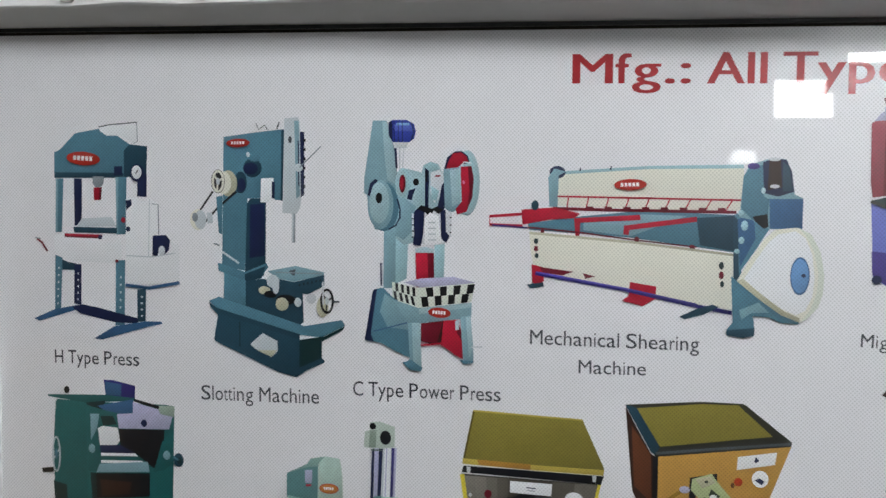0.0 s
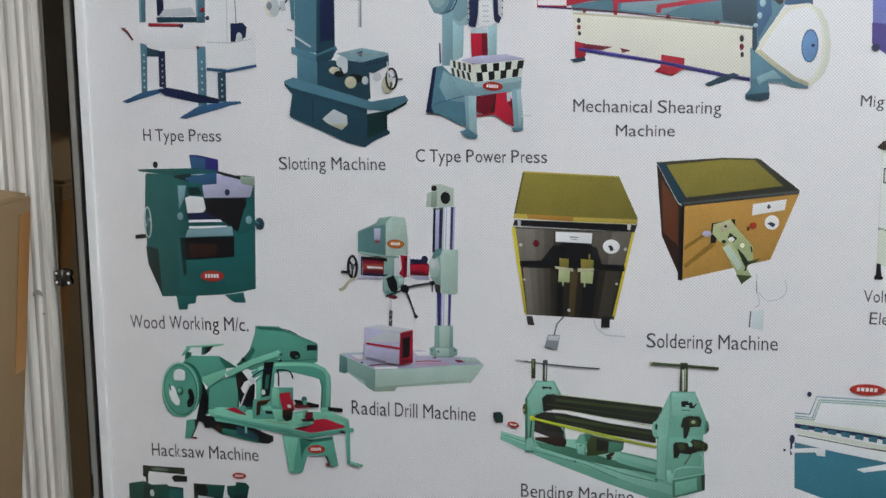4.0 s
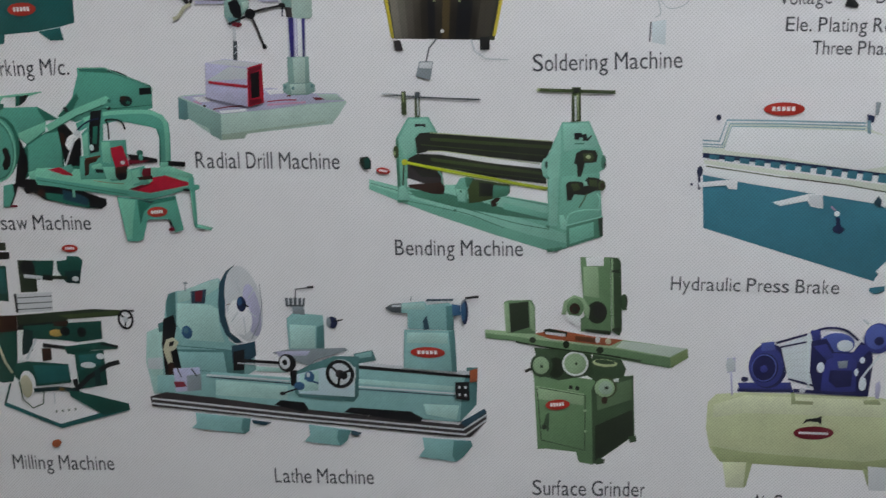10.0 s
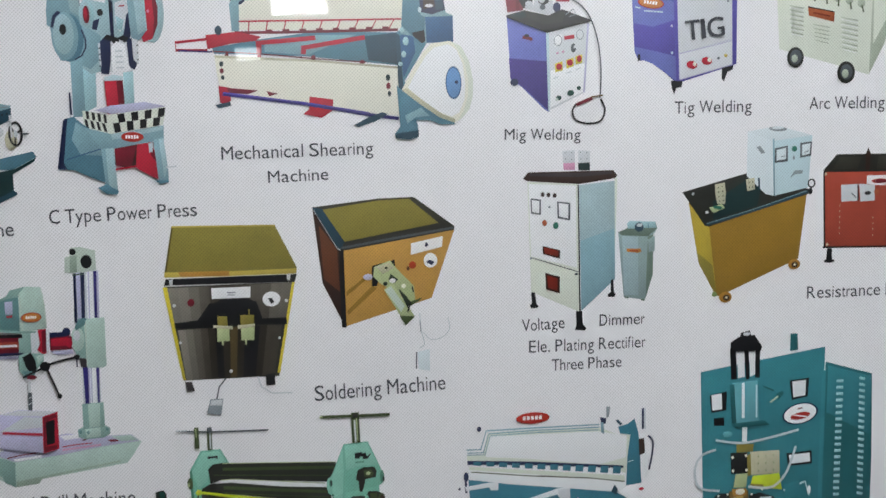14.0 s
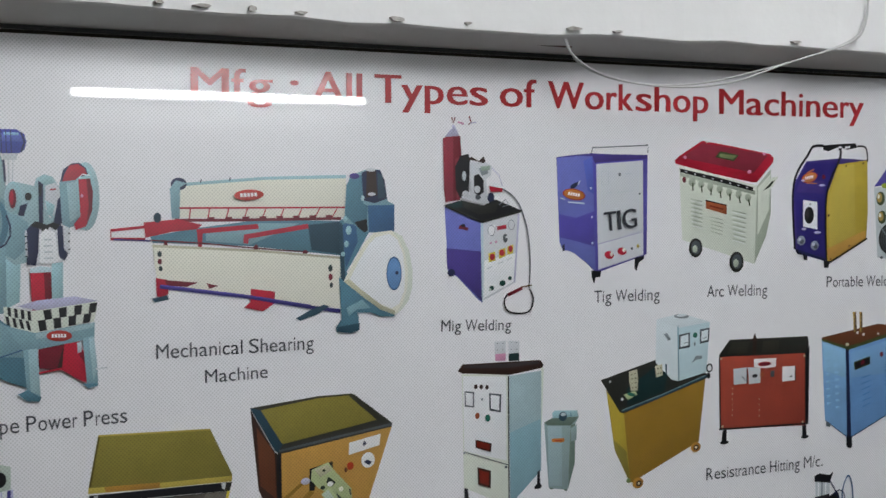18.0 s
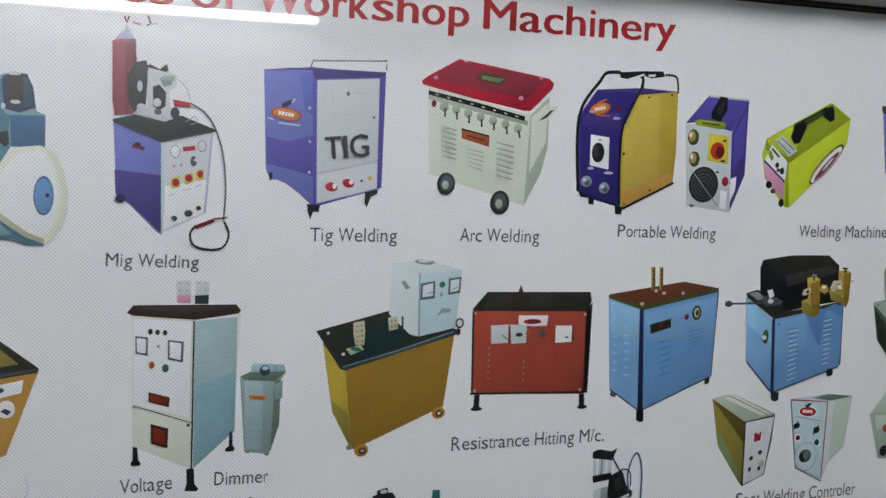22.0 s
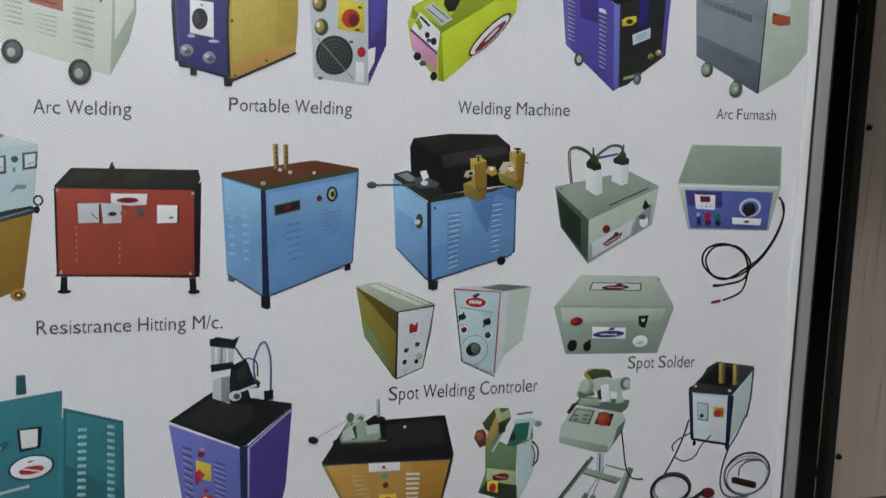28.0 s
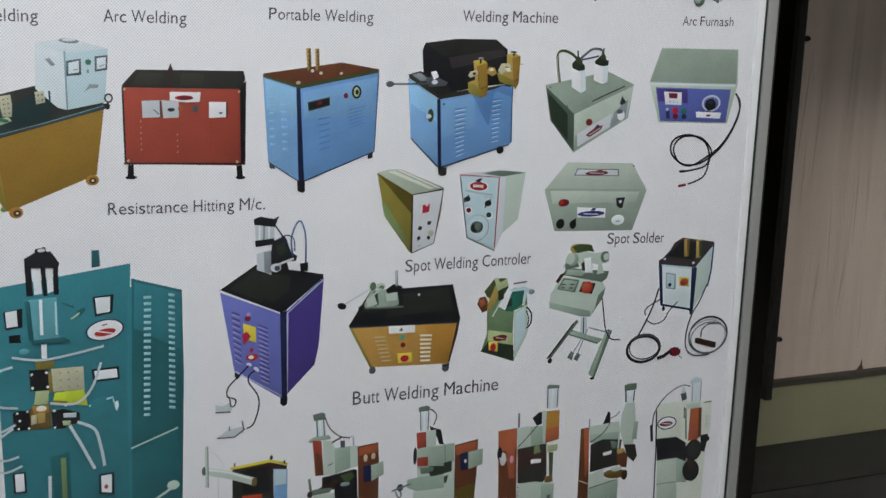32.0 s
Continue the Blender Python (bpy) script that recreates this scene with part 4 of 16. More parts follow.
shape(p, "collar", "teal", 301.1, 1050.7, 335, 1040.8, 361.1, 1051.8, 363.4, 1047.2, 354.3, 1034.2, 334.9, 1030.2, 301.6, 1041.3)
shape(p, "collar_shade", "teal_dark", 334.4, 1038.4, 360.4, 1048.3, 354.9, 1033.6, 334.9, 1029.6)
shape(p, "body", "teal_dark", 308.9, 1039.1, 336.1, 1030.3, 357.3, 1033.6, 405.1, 1023, 406.7, 985, 389.8, 972.8, 308.4, 1006.1)
shape(p, "body_front", "teal", 308.9, 1039.1, 336.1, 1030.3, 336.3, 1000.9, 309, 1009.1)
line(p, "seam", "teal_dark", 1.2, 336.1, 1030.3, 336.3, 1000.9)
shape(p, "ledge", "teal", 290, 1005.7, 302.4, 1010.7, 407.8, 980.4, 452.5, 989.2, 456.6, 982.9, 428.6, 968.1, 401.8, 970.2, 299.1, 997)
shape(p, "ledge_shade", "teal_dark", 290, 1004.5, 299.1, 997.6, 401.8, 970.8, 401.7, 964.4, 300.8, 989.3, 291.2, 999.8)
shape(p, "bed_front", "teal_dark", 301.5, 991.1, 401.7, 964.4, 428.6, 968.1, 428.5, 944.6, 432.1, 940.6, 410.5, 932.2, 397.2, 921.1, 375.5, 926.3, 301.6, 956.7, 296.7, 962.5)
shape(p, "bed_side", "green_deep", 401.7, 964.4, 431.6, 969.3, 456, 982.3, 453.7, 977.5, 428.6, 963.4, 428.5, 944.6, 401.5, 931.9)
line(p, "bed_seam", "green_deep", 1.5, 328.2, 982.4, 328.4, 953.3)
shape(p, "foot", "teal_dark", 296.7, 962.5, 375.5, 931.1, 398.4, 925.9, 408.7, 933.9, 431.5, 942.9, 432.1, 939.4, 410.5, 929.3, 397.8, 920.6, 375.5, 925.8, 297.3, 959)
shape(p, "foot_patch", "grey_light", 341.2, 956.7, 356.6, 970.1, 374.6, 961.8, 375.1, 950, 367.2, 942.7, 347.3, 951.5)
shape(p, "foot_patch_shade", "cream_dark", 350.3, 949.9, 374.5, 951.2, 367.2, 942.7)
shape(p, "table", "teal_light", 362.2, 1042.5, 396.4, 1049.6, 431.4, 1043.3, 430.8, 1039.8, 395.1, 1031.5, 376.5, 1034)
shape(p, "table_cross", "grey_dark", 388.6, 1043.6, 397, 1046.1, 395.7, 1038.5, 392.7, 1038.5)
line(p, "table_slot", "grey", 1.2, 372.4, 1041.5, 429.1, 1041.5)
shape(p, "table_side", "teal_dark", 375.3, 1034, 395.1, 1030.9, 431.4, 1040.4, 431.4, 1027.6, 411.1, 1017.3, 375.2, 1023.5)
rows(p, "bolt", "black", 6, 1, .4, .5, 399.2, 1029.9, 429, 1036.9, 429, 1032.2, 399.2, 1024.6)
disc(p, "fitting", "grey_light", 369.3, 1031, 7.8, 7.6)
disc(p, "fitting", "cream_dark", 358.9, 1020.2, 7.2, 4.7)
disc(p, "fitting", "black", 366.1, 1015.7, 7.8, 4.1)
disc(p, "fitting", "grey_light", 372.8, 1025.2, 4.2, 8.8)
disc(p, "fitting", "black", 385.3, 1010.3, 12, 5.9)
disc(p, "fitting", "cream_dark", 380.4, 1004.9, 7.8, 7.6)
disc(p, "fitting", "grey_light", 399.7, 1007.7, 4.2, 5.3)
disc(p, "fitting", "silver", 415.8, 1012.7, 6, 5.8)
disc(p, "wheel_back", "cream_dark", 429.4, 1003.2, 7.1, 11.7)
wheel(p, "handwheel", "black", "grey_light", 434.8, 1010.3, 8.3, 14.6, 2.6, 3)
line(p, "handle", "grey_dark", 2.1, 441.9, 1009.9, 449.6, 1010.1)
line(p, "post", "silver", 2.1, 429.6, 1032.3, 430.6, 1006.1)
badge(p, 326.7, 1189.7, 14.4, 4.9, 2)
line(p, "top_pipe", "grey_dark", 1.2, 348.5, 1212.1, 352, 1205.2, 359.2, 1210.4, 362.7, 1204.7)
line(p, "top_pipe", "grey_dark", 1.5, 377, 1213.8, 374, 1205.8)

p = picture("c_type_power_press_picture", "teal_light", "printed pale blue C-frame power press with a chequered table", 487.5, 1216.1, 504, 1216.1, 515.7, 1175.3, 515.7, 1144.9, 520.6, 1117.9, 518.5, 1104.3, 510.2, 1094.7, 499.8, 1092.5, 490.8, 1093.7, 483.9, 1110.7, 481.1, 1132.4, 477.6, 1134.4, 477.7, 1151.4)
shape(p, "guard_light", "cpress", 498.5, 1214.8, 504, 1214.8, 515, 1175.3, 515, 1143.6, 504.7, 1150.2, 501.2, 1178.5)
shape(p, "column", "teal_light", 501.2, 1100.7, 515.8, 1100.9, 515.8, 1027.8, 501.2, 1027.4)
shape(p, "column_front", "teal_pale", 515.1, 1090.7, 529.6, 1080.7, 528.3, 1039, 515.1, 1032.6)
shape(p, "head", "cpress", 515, 1158.4, 527.4, 1162.6, 544.5, 1158.6, 546.6, 1166.7, 554.7, 1170.8, 563.6, 1168.2, 567, 1161.5, 573.2, 1153.5, 570.5, 1144.1, 567.2, 1125.2, 565.2, 1117.1, 544.7, 1116.9, 537.8, 1111.4, 537.9, 1080.1, 524.1, 1077.2, 515.1, 1083.9)
shape(p, "head_shade", "teal_light", 515, 1134.8, 527.4, 1128.2, 537.8, 1120.8, 537.8, 1111.4, 533, 1090.9, 524.1, 1082.6, 515.1, 1087.3)
disc(p, "guard_wheel", "teal", 501.2, 1119.7, 17.3, 27.8)
disc(p, "guard_wheel", "teal_light", 497.1, 1121.7, 15.2, 27.8)
disc(p, "guard_wheel", "cpress", 495.7, 1123.7, 11.8, 23.1)
shape(p, "guard_notch", "navy", 481.8, 1132.4, 484.6, 1145.3, 490.2, 1150.8, 494.3, 1148.8, 488.1, 1143.3, 484.6, 1131.1)
disc(p, "guard_hub", "black", 495.3, 1129.2, 3.8, 6.1)
line(p, "guard_edge", "navy", 1.8, 516.4, 1128.7, 519.9, 1117.9, 519.9, 1107.7, 515.1, 1098.8, 506.8, 1094)
line(p, "guard_edge", "grey", 0.8, 504, 1215.5, 515.7, 1175.3, 515.7, 1143.6)
shape(p, "motor_base", "silver", 511.6, 1194.7, 530.1, 1194.8, 526.7, 1185.4, 514.3, 1185.3)
shape(p, "motor", "blue", 506.1, 1214.1, 510.2, 1216.8, 527.3, 1216.8, 535.5, 1212.2, 537.6, 1204.1, 535.5, 1196.1, 530.1, 1192.1, 511.6, 1192, 506.1, 1200.1)
shape(p, "motor_light", "blue_mid", 511.6, 1212.1, 532.1, 1212.2, 534.2, 1204.1, 511.6, 1204.8)
shape(p, "motor_light", "sky_light", 515, 1213.5, 530, 1213.5, 530, 1210.8, 515, 1210.8)
line(p, "fin", "navy", 0.9, 512.2, 1216.1, 512.9, 1192)
line(p, "fin", "navy", 0.9, 517, 1216.1, 517.7, 1192.1)
line(p, "fin", "navy", 0.9, 521.8, 1216.1, 522.5, 1192.1)
shape(p, "motor_end", "navy", 506.1, 1214.1, 510.2, 1216.1, 510.9, 1192, 506.1, 1200.1)
line(p, "motor_cap", "navy", 1.6, 532.1, 1214.2, 535.5, 1204.1, 532.1, 1193.4)
line(p, "post", "navy", 2.4, 514.3, 1185.3, 515.7, 1163.1)
line(p, "post", "silver", 2, 519.1, 1185.3, 519.2, 1159.8)
line(p, "post", "silver", 1.2, 523.9, 1186.7, 522.6, 1161.2)
disc(p, "bearing", "teal_pale", 523.3, 1146.4, 8.9, 16.9)
disc(p, "bearing", "cpress", 521.2, 1146.3, 6.9, 14.8)
disc(p, "bearing_red", "red_dark", 522.6, 1145.7, 3.8, 10.1)
disc(p, "bearing_red", "red", 521.9, 1146.3, 2.1, 7.4)
disc(p, "eye", "black", 538.4, 1147.8, 3.4, 4.0)
shape(p, "bearing_dark", "navy", 530.2, 1138.3, 537.7, 1141.1, 533.6, 1127.5, 528.1, 1128.8)
shape(p, "rod", "navy", 548.6, 1164, 553.4, 1161.4, 552.9, 1119.7, 548.8, 1119.6)
shape(p, "rod_dark", "black", 549.3, 1161.4, 552, 1158.7, 551.4, 1147.9, 549.4, 1147.9)
shape(p, "crank", "silver", 555.5, 1158.7, 565.7, 1162.1, 573.2, 1152.1, 569.2, 1144.1, 563.8, 1127.9, 559.7, 1125.1, 554.9, 1137.2)
shape(p, "crank_side", "teal_pale", 555.5, 1143.9, 565.1, 1138.6, 562.4, 1126.5, 556.9, 1129.1)
line(p, "crank_mark", "red", 1.6, 560.3, 1154.7, 566.4, 1155.4)
shape(p, "cap", "teal_pale", 546.6, 1165.4, 554.1, 1170.1, 562.2, 1167.5, 563.6, 1161.5, 554.1, 1160)
shape(p, "crank_shade", "navy", 567.8, 1144, 573.2, 1152.1, 573.3, 1125.3, 570.6, 1117.2, 562.5, 1118.4, 565.1, 1127.9)
disc(p, "rim", "cpress", 597, 1147.7, 14.2, 36.1)
disc(p, "rim_inner", "teal_pale", 593.6, 1147.6, 13.5, 34.8)
shape(p, "flywheel_back", "navy", 570.4, 1161.5, 573.8, 1175.6, 582.5, 1182.3, 590.6, 1183, 597.4, 1177.7, 599.5, 1171, 589.4, 1167, 578.6, 1161.6)
shape(p, "flywheel", "red", 574.5, 1169.6, 580.5, 1180.3, 589.3, 1181.6, 596.1, 1177, 598.2, 1171, 589.4, 1168.3, 585.4, 1163.6, 573.1, 1162.9)
shape(p, "hub_box", "teal_light", 569.7, 1162.8, 587.4, 1165, 589.7, 1118.7, 578.8, 1114.6, 572, 1118.5)
shape(p, "hub_light", "cpress", 577.2, 1161.5, 587.4, 1163.6, 589, 1125.5, 580.2, 1121.3)
shape(p, "wheel_face", "red", 589.4, 1165.6, 601.6, 1166.4, 604.4, 1152.4, 603.2, 1132.3, 596.5, 1116.1, 585.7, 1112.6, 584.3, 1118.7, 591, 1126.8)
shape(p, "wheel_shade", "red_dark", 597.5, 1166.4, 601.6, 1166.4, 604.4, 1152.4, 603.2, 1132.3, 597.2, 1117.5, 599.7, 1139)
line(p, "wheel_line", "white", 1.2, 589.4, 1166.3, 593.4, 1171, 601.5, 1169.7)
disc(p, "wheel_pin", "pink", 592.9, 1148.3, 1.4, 2.0)
shape(p, "slide_back", "silver", 535.1, 1111.3, 548.1, 1118.2, 578.8, 1115.9, 577.6, 1086.2, 570.8, 1078, 537.9, 1078.8)
shape(p, "slide", "navy", 536.4, 1114.1, 541.2, 1119.5, 548.8, 1117.6, 547.5, 1091.2, 544.8, 1076.2, 535.8, 1077.4)
shape(p, "slide", "navy", 566.6, 1116.4, 572.7, 1117.9, 573.5, 1092.9, 577.6, 1088.2, 574.2, 1080.7, 568.1, 1084.7)
shape(p, "slide_top", "black", 539.8, 1117.5, 544.6, 1122.3, 557, 1118.4, 563.1, 1121.1, 570, 1117.8, 565.2, 1112.4, 559, 1116.4, 555, 1107.5, 549.5, 1114.2)
shape(p, "slide_core", "white", 548.8, 1107.4, 554.9, 1114.3, 564.5, 1110.3, 567.4, 1088.1, 570.1, 1081.3, 562.6, 1077.8, 548.9, 1077.6)
rows(p, "tie", "grey_light", 1, 4, 0.6, 0.25, 550.2, 1106.1, 563.9, 1106.3, 565.4, 1080.6, 550.3, 1080.3)
line(p, "bolt", "silver", 2, 535, 1112.7, 535.8, 1085.6)
line(p, "bolt", "silver", 2, 578.8, 1114.6, 578.3, 1087.6)
rows(p, "nut", "black", 1, 4, 0.9, 0.2, 533.7, 1110, 536.4, 1110, 536.5, 1082.8, 534.4, 1082.8)
rows(p, "nut", "black", 1, 3, 0.9, 0.2, 577.5, 1113.2, 580.2, 1113.2, 579.7, 1088.3, 577.6, 1088.2)
shape(p, "column_inner", "teal_pale", 560.6, 1077.8, 572.2, 1079.3, 571.7, 1038.5, 560, 1038.3)
shape(p, "die_cap", "ice", 538.6, 1073.4, 548.9, 1075.6, 559.9, 1073.7, 559.9, 1068.3, 538.6, 1067.9)
shape(p, "die_post", "red", 538.6, 1068.6, 559.9, 1069, 560.8, 1030.1, 540.1, 1029.7)
shape(p, "die_shade", "red_dark", 552.4, 1068.8, 559.9, 1069, 560.8, 1030.1, 553.9, 1030)
line(p, "side_bar", "navy", 1.8, 498.4, 1056.2, 499.1, 1030.2)
line(p, "side_bar", "silver", 0.7, 500.5, 1056.3, 501.2, 1032.3)
shape(p, "table_top", "lilac", 525.5, 1034.8, 544.9, 1040, 583.3, 1042.9, 607.9, 1037.3, 593, 1034.2, 544.9, 1029.8)
shape(p, "table", "ivory", 511.6, 1035.2, 540.1, 1029, 605.9, 1036.5, 606.6, 1029.8, 603.3, 1015.4, 542.9, 1006.4, 512.3, 1015.3)
rows(p, "check", "black", 4, 1, 0.5, 1, 513.7, 1034.6, 540.1, 1029, 540.8, 1018.7, 514.4, 1025.7)
rows(p, "check", "black", 4, 1, 0.5, 1, 511.6, 1025.6, 538, 1018.7, 540.8, 1008.4, 513, 1016)
rows(p, "check", "black", 4, 1, 0.5, 1, 547, 1029.1, 611.3, 1036, 608.7, 1025.7, 549.1, 1018.9)
rows(p, "check", "black", 4, 1, 0.5, 1, 541.5, 1018.7, 604.6, 1025, 602.6, 1015.4, 543.6, 1007.1)
shape(p, "leg_side", "teal", 490.7, 1025.8, 501.2, 1028.1, 512.3, 1018.1, 518.6, 1014.1, 531.2, 990.3, 533.3, 949.5, 517.3, 956, 499.1, 965.2, 480.8, 967.4, 485.1, 993.9)
shape(p, "leg_light", "teal_light", 503.3, 1022, 515.1, 1014, 530.5, 990.9, 531.9, 981.3, 506.8, 983.4, 497.7, 1001.2)
shape(p, "leg_dark", "navy", 480.1, 968.1, 489.3, 1024.4, 494.2, 1026.6, 487.2, 974.5, 490.7, 966.3)
line(p, "seam", "steelblue", 1.4, 490.7, 978.1, 538.1, 991.8)
shape(p, "body", "teal_light", 513, 1015.3, 542.9, 1006.4, 604, 1014.7, 603.4, 998.3, 597.3, 996.8, 572.6, 993.4, 545, 989.3, 529.8, 989.5)
shape(p, "body_light", "cpress", 542.9, 1005.7, 603.3, 1014, 602.7, 1009.2, 543.6, 999.5)
shape(p, "leg", "cpress", 530.5, 989.6, 545, 989.9, 547.3, 936.1, 536.1, 936.4, 528.5, 942.4, 533.3, 949.5)
shape(p, "leg_edge", "teal_light", 530.5, 989.6, 535.3, 989.7, 537.5, 938.5, 533.3, 948.1)
shape(p, "foot", "teal", 524.3, 943.7, 534.7, 947.5, 548, 938.9, 545.9, 934.6, 534, 935.7)
shape(p, "cavity", "brown_dark", 545.7, 989.3, 571.9, 993.4, 570, 967.2, 555.5, 966.8, 545.8, 969.3)
shape(p, "cavity_shade", "red_dark", 545.7, 989.3, 571.3, 992.7, 564.5, 967.7, 546.5, 969.3)
shape(p, "cavity_light", "red", 571.9, 993.4, 587.7, 995.2, 592.6, 983, 595.6, 950.8, 586.6, 954.6, 569.3, 965.8)
shape(p, "cavity_fold", "red_dark", 586.4, 994.5, 591.9, 983, 594.8, 969.3, 587.8, 979.4)
line(p, "cavity_bar", "red", 2.2, 545.8, 964.4, 572.8, 968)
shape(p, "notch", "ice", 585, 993.7, 589.8, 995.2, 589.9, 984.3, 585.7, 982.8)
shape(p, "leg", "teal_light", 591.1, 998, 602.7, 1001, 606.4, 962.8, 606.6, 947, 594.9, 949.4)
shape(p, "leg_edge", "cpress", 597.3, 998.2, 602.8, 999.7, 605.8, 962.8, 601.7, 952.3)
shape(p, "foot", "teal", 590.8, 949.9, 606.5, 949.7, 606.6, 947, 595.6, 945.2)
line(p, "pin", "silver", 1.6, 604.4, 964.8, 616.7, 965.8)
badge(p, 567.1, 1002.2, 13.1, 5.8, -3)

p = picture("mechanical_shearing_machine_picture", "cream", "printed cream and blue mechanical shearing machine with a big wheel guard", 696.6, 1159.5, 796.2, 1167.6, 895, 1169.6, 896.3, 1124.9, 886.6, 1121.4, 697.8, 1124)
shape(p, "top_edge", "teal_pale", 696.5, 1161.6, 796.2, 1169, 894.9, 1171.6, 895, 1167.6, 796.3, 1165.6, 697.3, 1158.2)
disc(p, "post_top", "navy", 697.2, 1160.9, 8.9, 6.8)
shape(p, "post", "teal_light", 687.1, 1155.3, 693.8, 1164.9, 706.8, 1161.6, 698.7, 1157.5, 697.8, 1123.3, 688.9, 1123.2)
line(p, "pipe", "navy", 1.3, 754.8, 1164, 755.4, 1168.1)
line(p, "pipe", "navy", 1.4, 721.7, 1162.4, 722.3, 1165.8)
shape(p, "tray", "teal", 665, 1104.3, 716.4, 1112.5, 790.5, 1121, 886.6, 1118.1, 887.1, 1078.3, 777.7, 1091.5, 667.2, 1097.4)
shape(p, "tray_light", "teal_light", 726.7, 1107.9, 790.6, 1116.9, 837.3, 1116.1, 777.7, 1092.9, 726.8, 1098.3)
shape(p, "tray_deep", "teal_dark", 847.3, 1114.2, 886, 1117.4, 887.1, 1079.7, 851.3, 1085.2)
shape(p, "clamp_rail", "red", 697.6, 1135.6, 895.3, 1134.9, 895.4, 1132.9, 697.6, 1133.6)
shape(p, "clamp_low", "red_dark", 692.3, 1123.2, 750.1, 1122.5, 888.5, 1122.8, 888.6, 1119.4, 750.2, 1119.1, 692.3, 1119.8)
rows(p, "clamp", "red", 9, 1, .07, 1, 699, 1134.9, 895.3, 1134.2, 887.2, 1121.4, 697.8, 1122.6)
rows(p, "foot_pad", "red_dark", 8, 1, .4, 1, 723, 1124.3, 883.2, 1125.4, 883.3, 1122.1, 723, 1120.8)
shape(p, "arm", "red", 658, 1119.4, 695.7, 1122.6, 723.1, 1116.1, 716.4, 1111.2, 689.1, 1108.8, 659.5, 1102.9)
line(p, "arm_frame", "red", 3.1, 659.4, 1114.6, 622.7, 1111.4, 622.8, 1102.3, 659.5, 1101.5)
line(p, "arm_low", "violet_dark", 1.7, 625.5, 1101.7, 665.1, 1099.5)
disc(p, "post_cap", "teal_dark", 673.1, 1124.4, 4.1, 5.5)
shape(p, "gauge_arm", "red", 716.4, 1111.2, 787.3, 1116.2, 788.1, 1110.7, 723.3, 1106.5, 722.2, 1090.7, 718.1, 1090.6)
shape(p, "gauge_arm", "red", 770.7, 1104.4, 847.2, 1115.6, 848, 1110.2, 776.2, 1099.7, 775.6, 1094.2, 769.6, 1094.8)
line(p, "gauge_line", "red_dark", 1.4, 665.1, 1100.2, 720, 1096.1, 784.5, 1088.9, 848.1, 1083.1)
disc(p, "gauge_end", "red_dark", 784.5, 1089.6, 2.7, 3.4)
disc(p, "gauge_end", "red_dark", 843.4, 1083, 3, 2.7)
disc(p, "gauge_end", "red_dark", 681.7, 1095.6, 2.1, 2.8)
shape(p, "apron", "cream", 667.2, 1095.4, 784.5, 1087.5, 887.2, 1077, 888.9, 1016.6, 852.9, 1021.2, 778.9, 1033.3, 672.6, 1053.9, 668.8, 1076)
shape(p, "apron_edge", "cream_dark", 667.2, 1095.4, 784.5, 1087.5, 887.2, 1077, 887.2, 1074.3, 784.6, 1084.8, 667.6, 1092.6)
disc(p, "light", "green_deep", 674.9, 1085.1, 2.4, 3.1)
disc(p, "light", "red_dark", 675, 1076.8, 2.4, 3.1)
disc(p, "light", "green_deep", 675.8, 1069.2, 2.1, 2.8)
disc(p, "light", "green_deep", 874.3, 1063.9, 2.6, 4.1)
disc(p, "light", "red_dark", 874.6, 1053.7, 2.6, 4.1)
disc(p, "light", "green_deep", 875.5, 1044.2, 2, 3.4)
shape(p, "foot_red", "red", 670.4, 1059.4, 682.9, 1056.9, 684.5, 1041.6, 678.3, 1037.3, 671.4, 1039.3)
shape(p, "foot_base", "teal_dark", 665.1, 1037, 683.1, 1040.2, 684.5, 1035.4, 669.4, 1032.9)
shape(p, "under_red", "red_dark", 679.4, 1056.8, 717.3, 1052.7, 704.3, 1048.3, 683, 1050.6)
shape(p, "under_red", "red_dark", 726.9, 1051.5, 740.6, 1048.3, 729.7, 1045.3)
shape(p, "under_box", "red", 778, 1043.6, 806.4, 1039.4, 806, 1026.3, 792, 1017.7, 769.6, 1022.7, 777, 1028.4)
line(p, "treadle", "violet_dark", 4.2, 674.7, 1049.8, 772.1, 1035.2, 853, 1019.2, 886.3, 1013.8)
line(p, "treadle", "violet", 1.7, 675.4, 1051.2, 775.5, 1035.9, 849.6, 1021.8)
shape(p, "pedal", "teal_dark", 831.3, 1007.7, 849.7, 1017, 866.2, 1022.2, 872.9, 1019.7, 857.2, 1011.1, 836.7, 1005.1)
shape(p, "stanchion", "teal", 885.3, 1118, 898.3, 1123.6, 925.5, 1125.9, 924.8, 1107.2, 910.5, 1083.5, 894.9, 1059.6, 904.6, 1019.1, 909.6, 1005.6, 910, 991.9, 881.7, 989.8, 880.9, 995.2, 888.5, 1005)
shape(p, "stanchion_shade", "steelblue", 889.4, 1113.4, 906.2, 1120.3, 908.9, 1093.5, 893.5, 1062.9)
shape(p, "stanchion_dark", "teal_dark", 885.3, 1118, 890.1, 1113.4, 895.1, 1005.2, 888.5, 1004.3)
shape(p, "fly_frame", "teal_light", 891.7, 1115.8, 894.9, 1158.3, 900.7, 1171.4, 915.1, 1176.1, 923.8, 1179.4, 938.3, 1177.5, 944.1, 1165, 947.6, 1141, 956.4, 1137, 956.2, 1103.6, 921.8, 1104.2, 903.8, 1113.7)
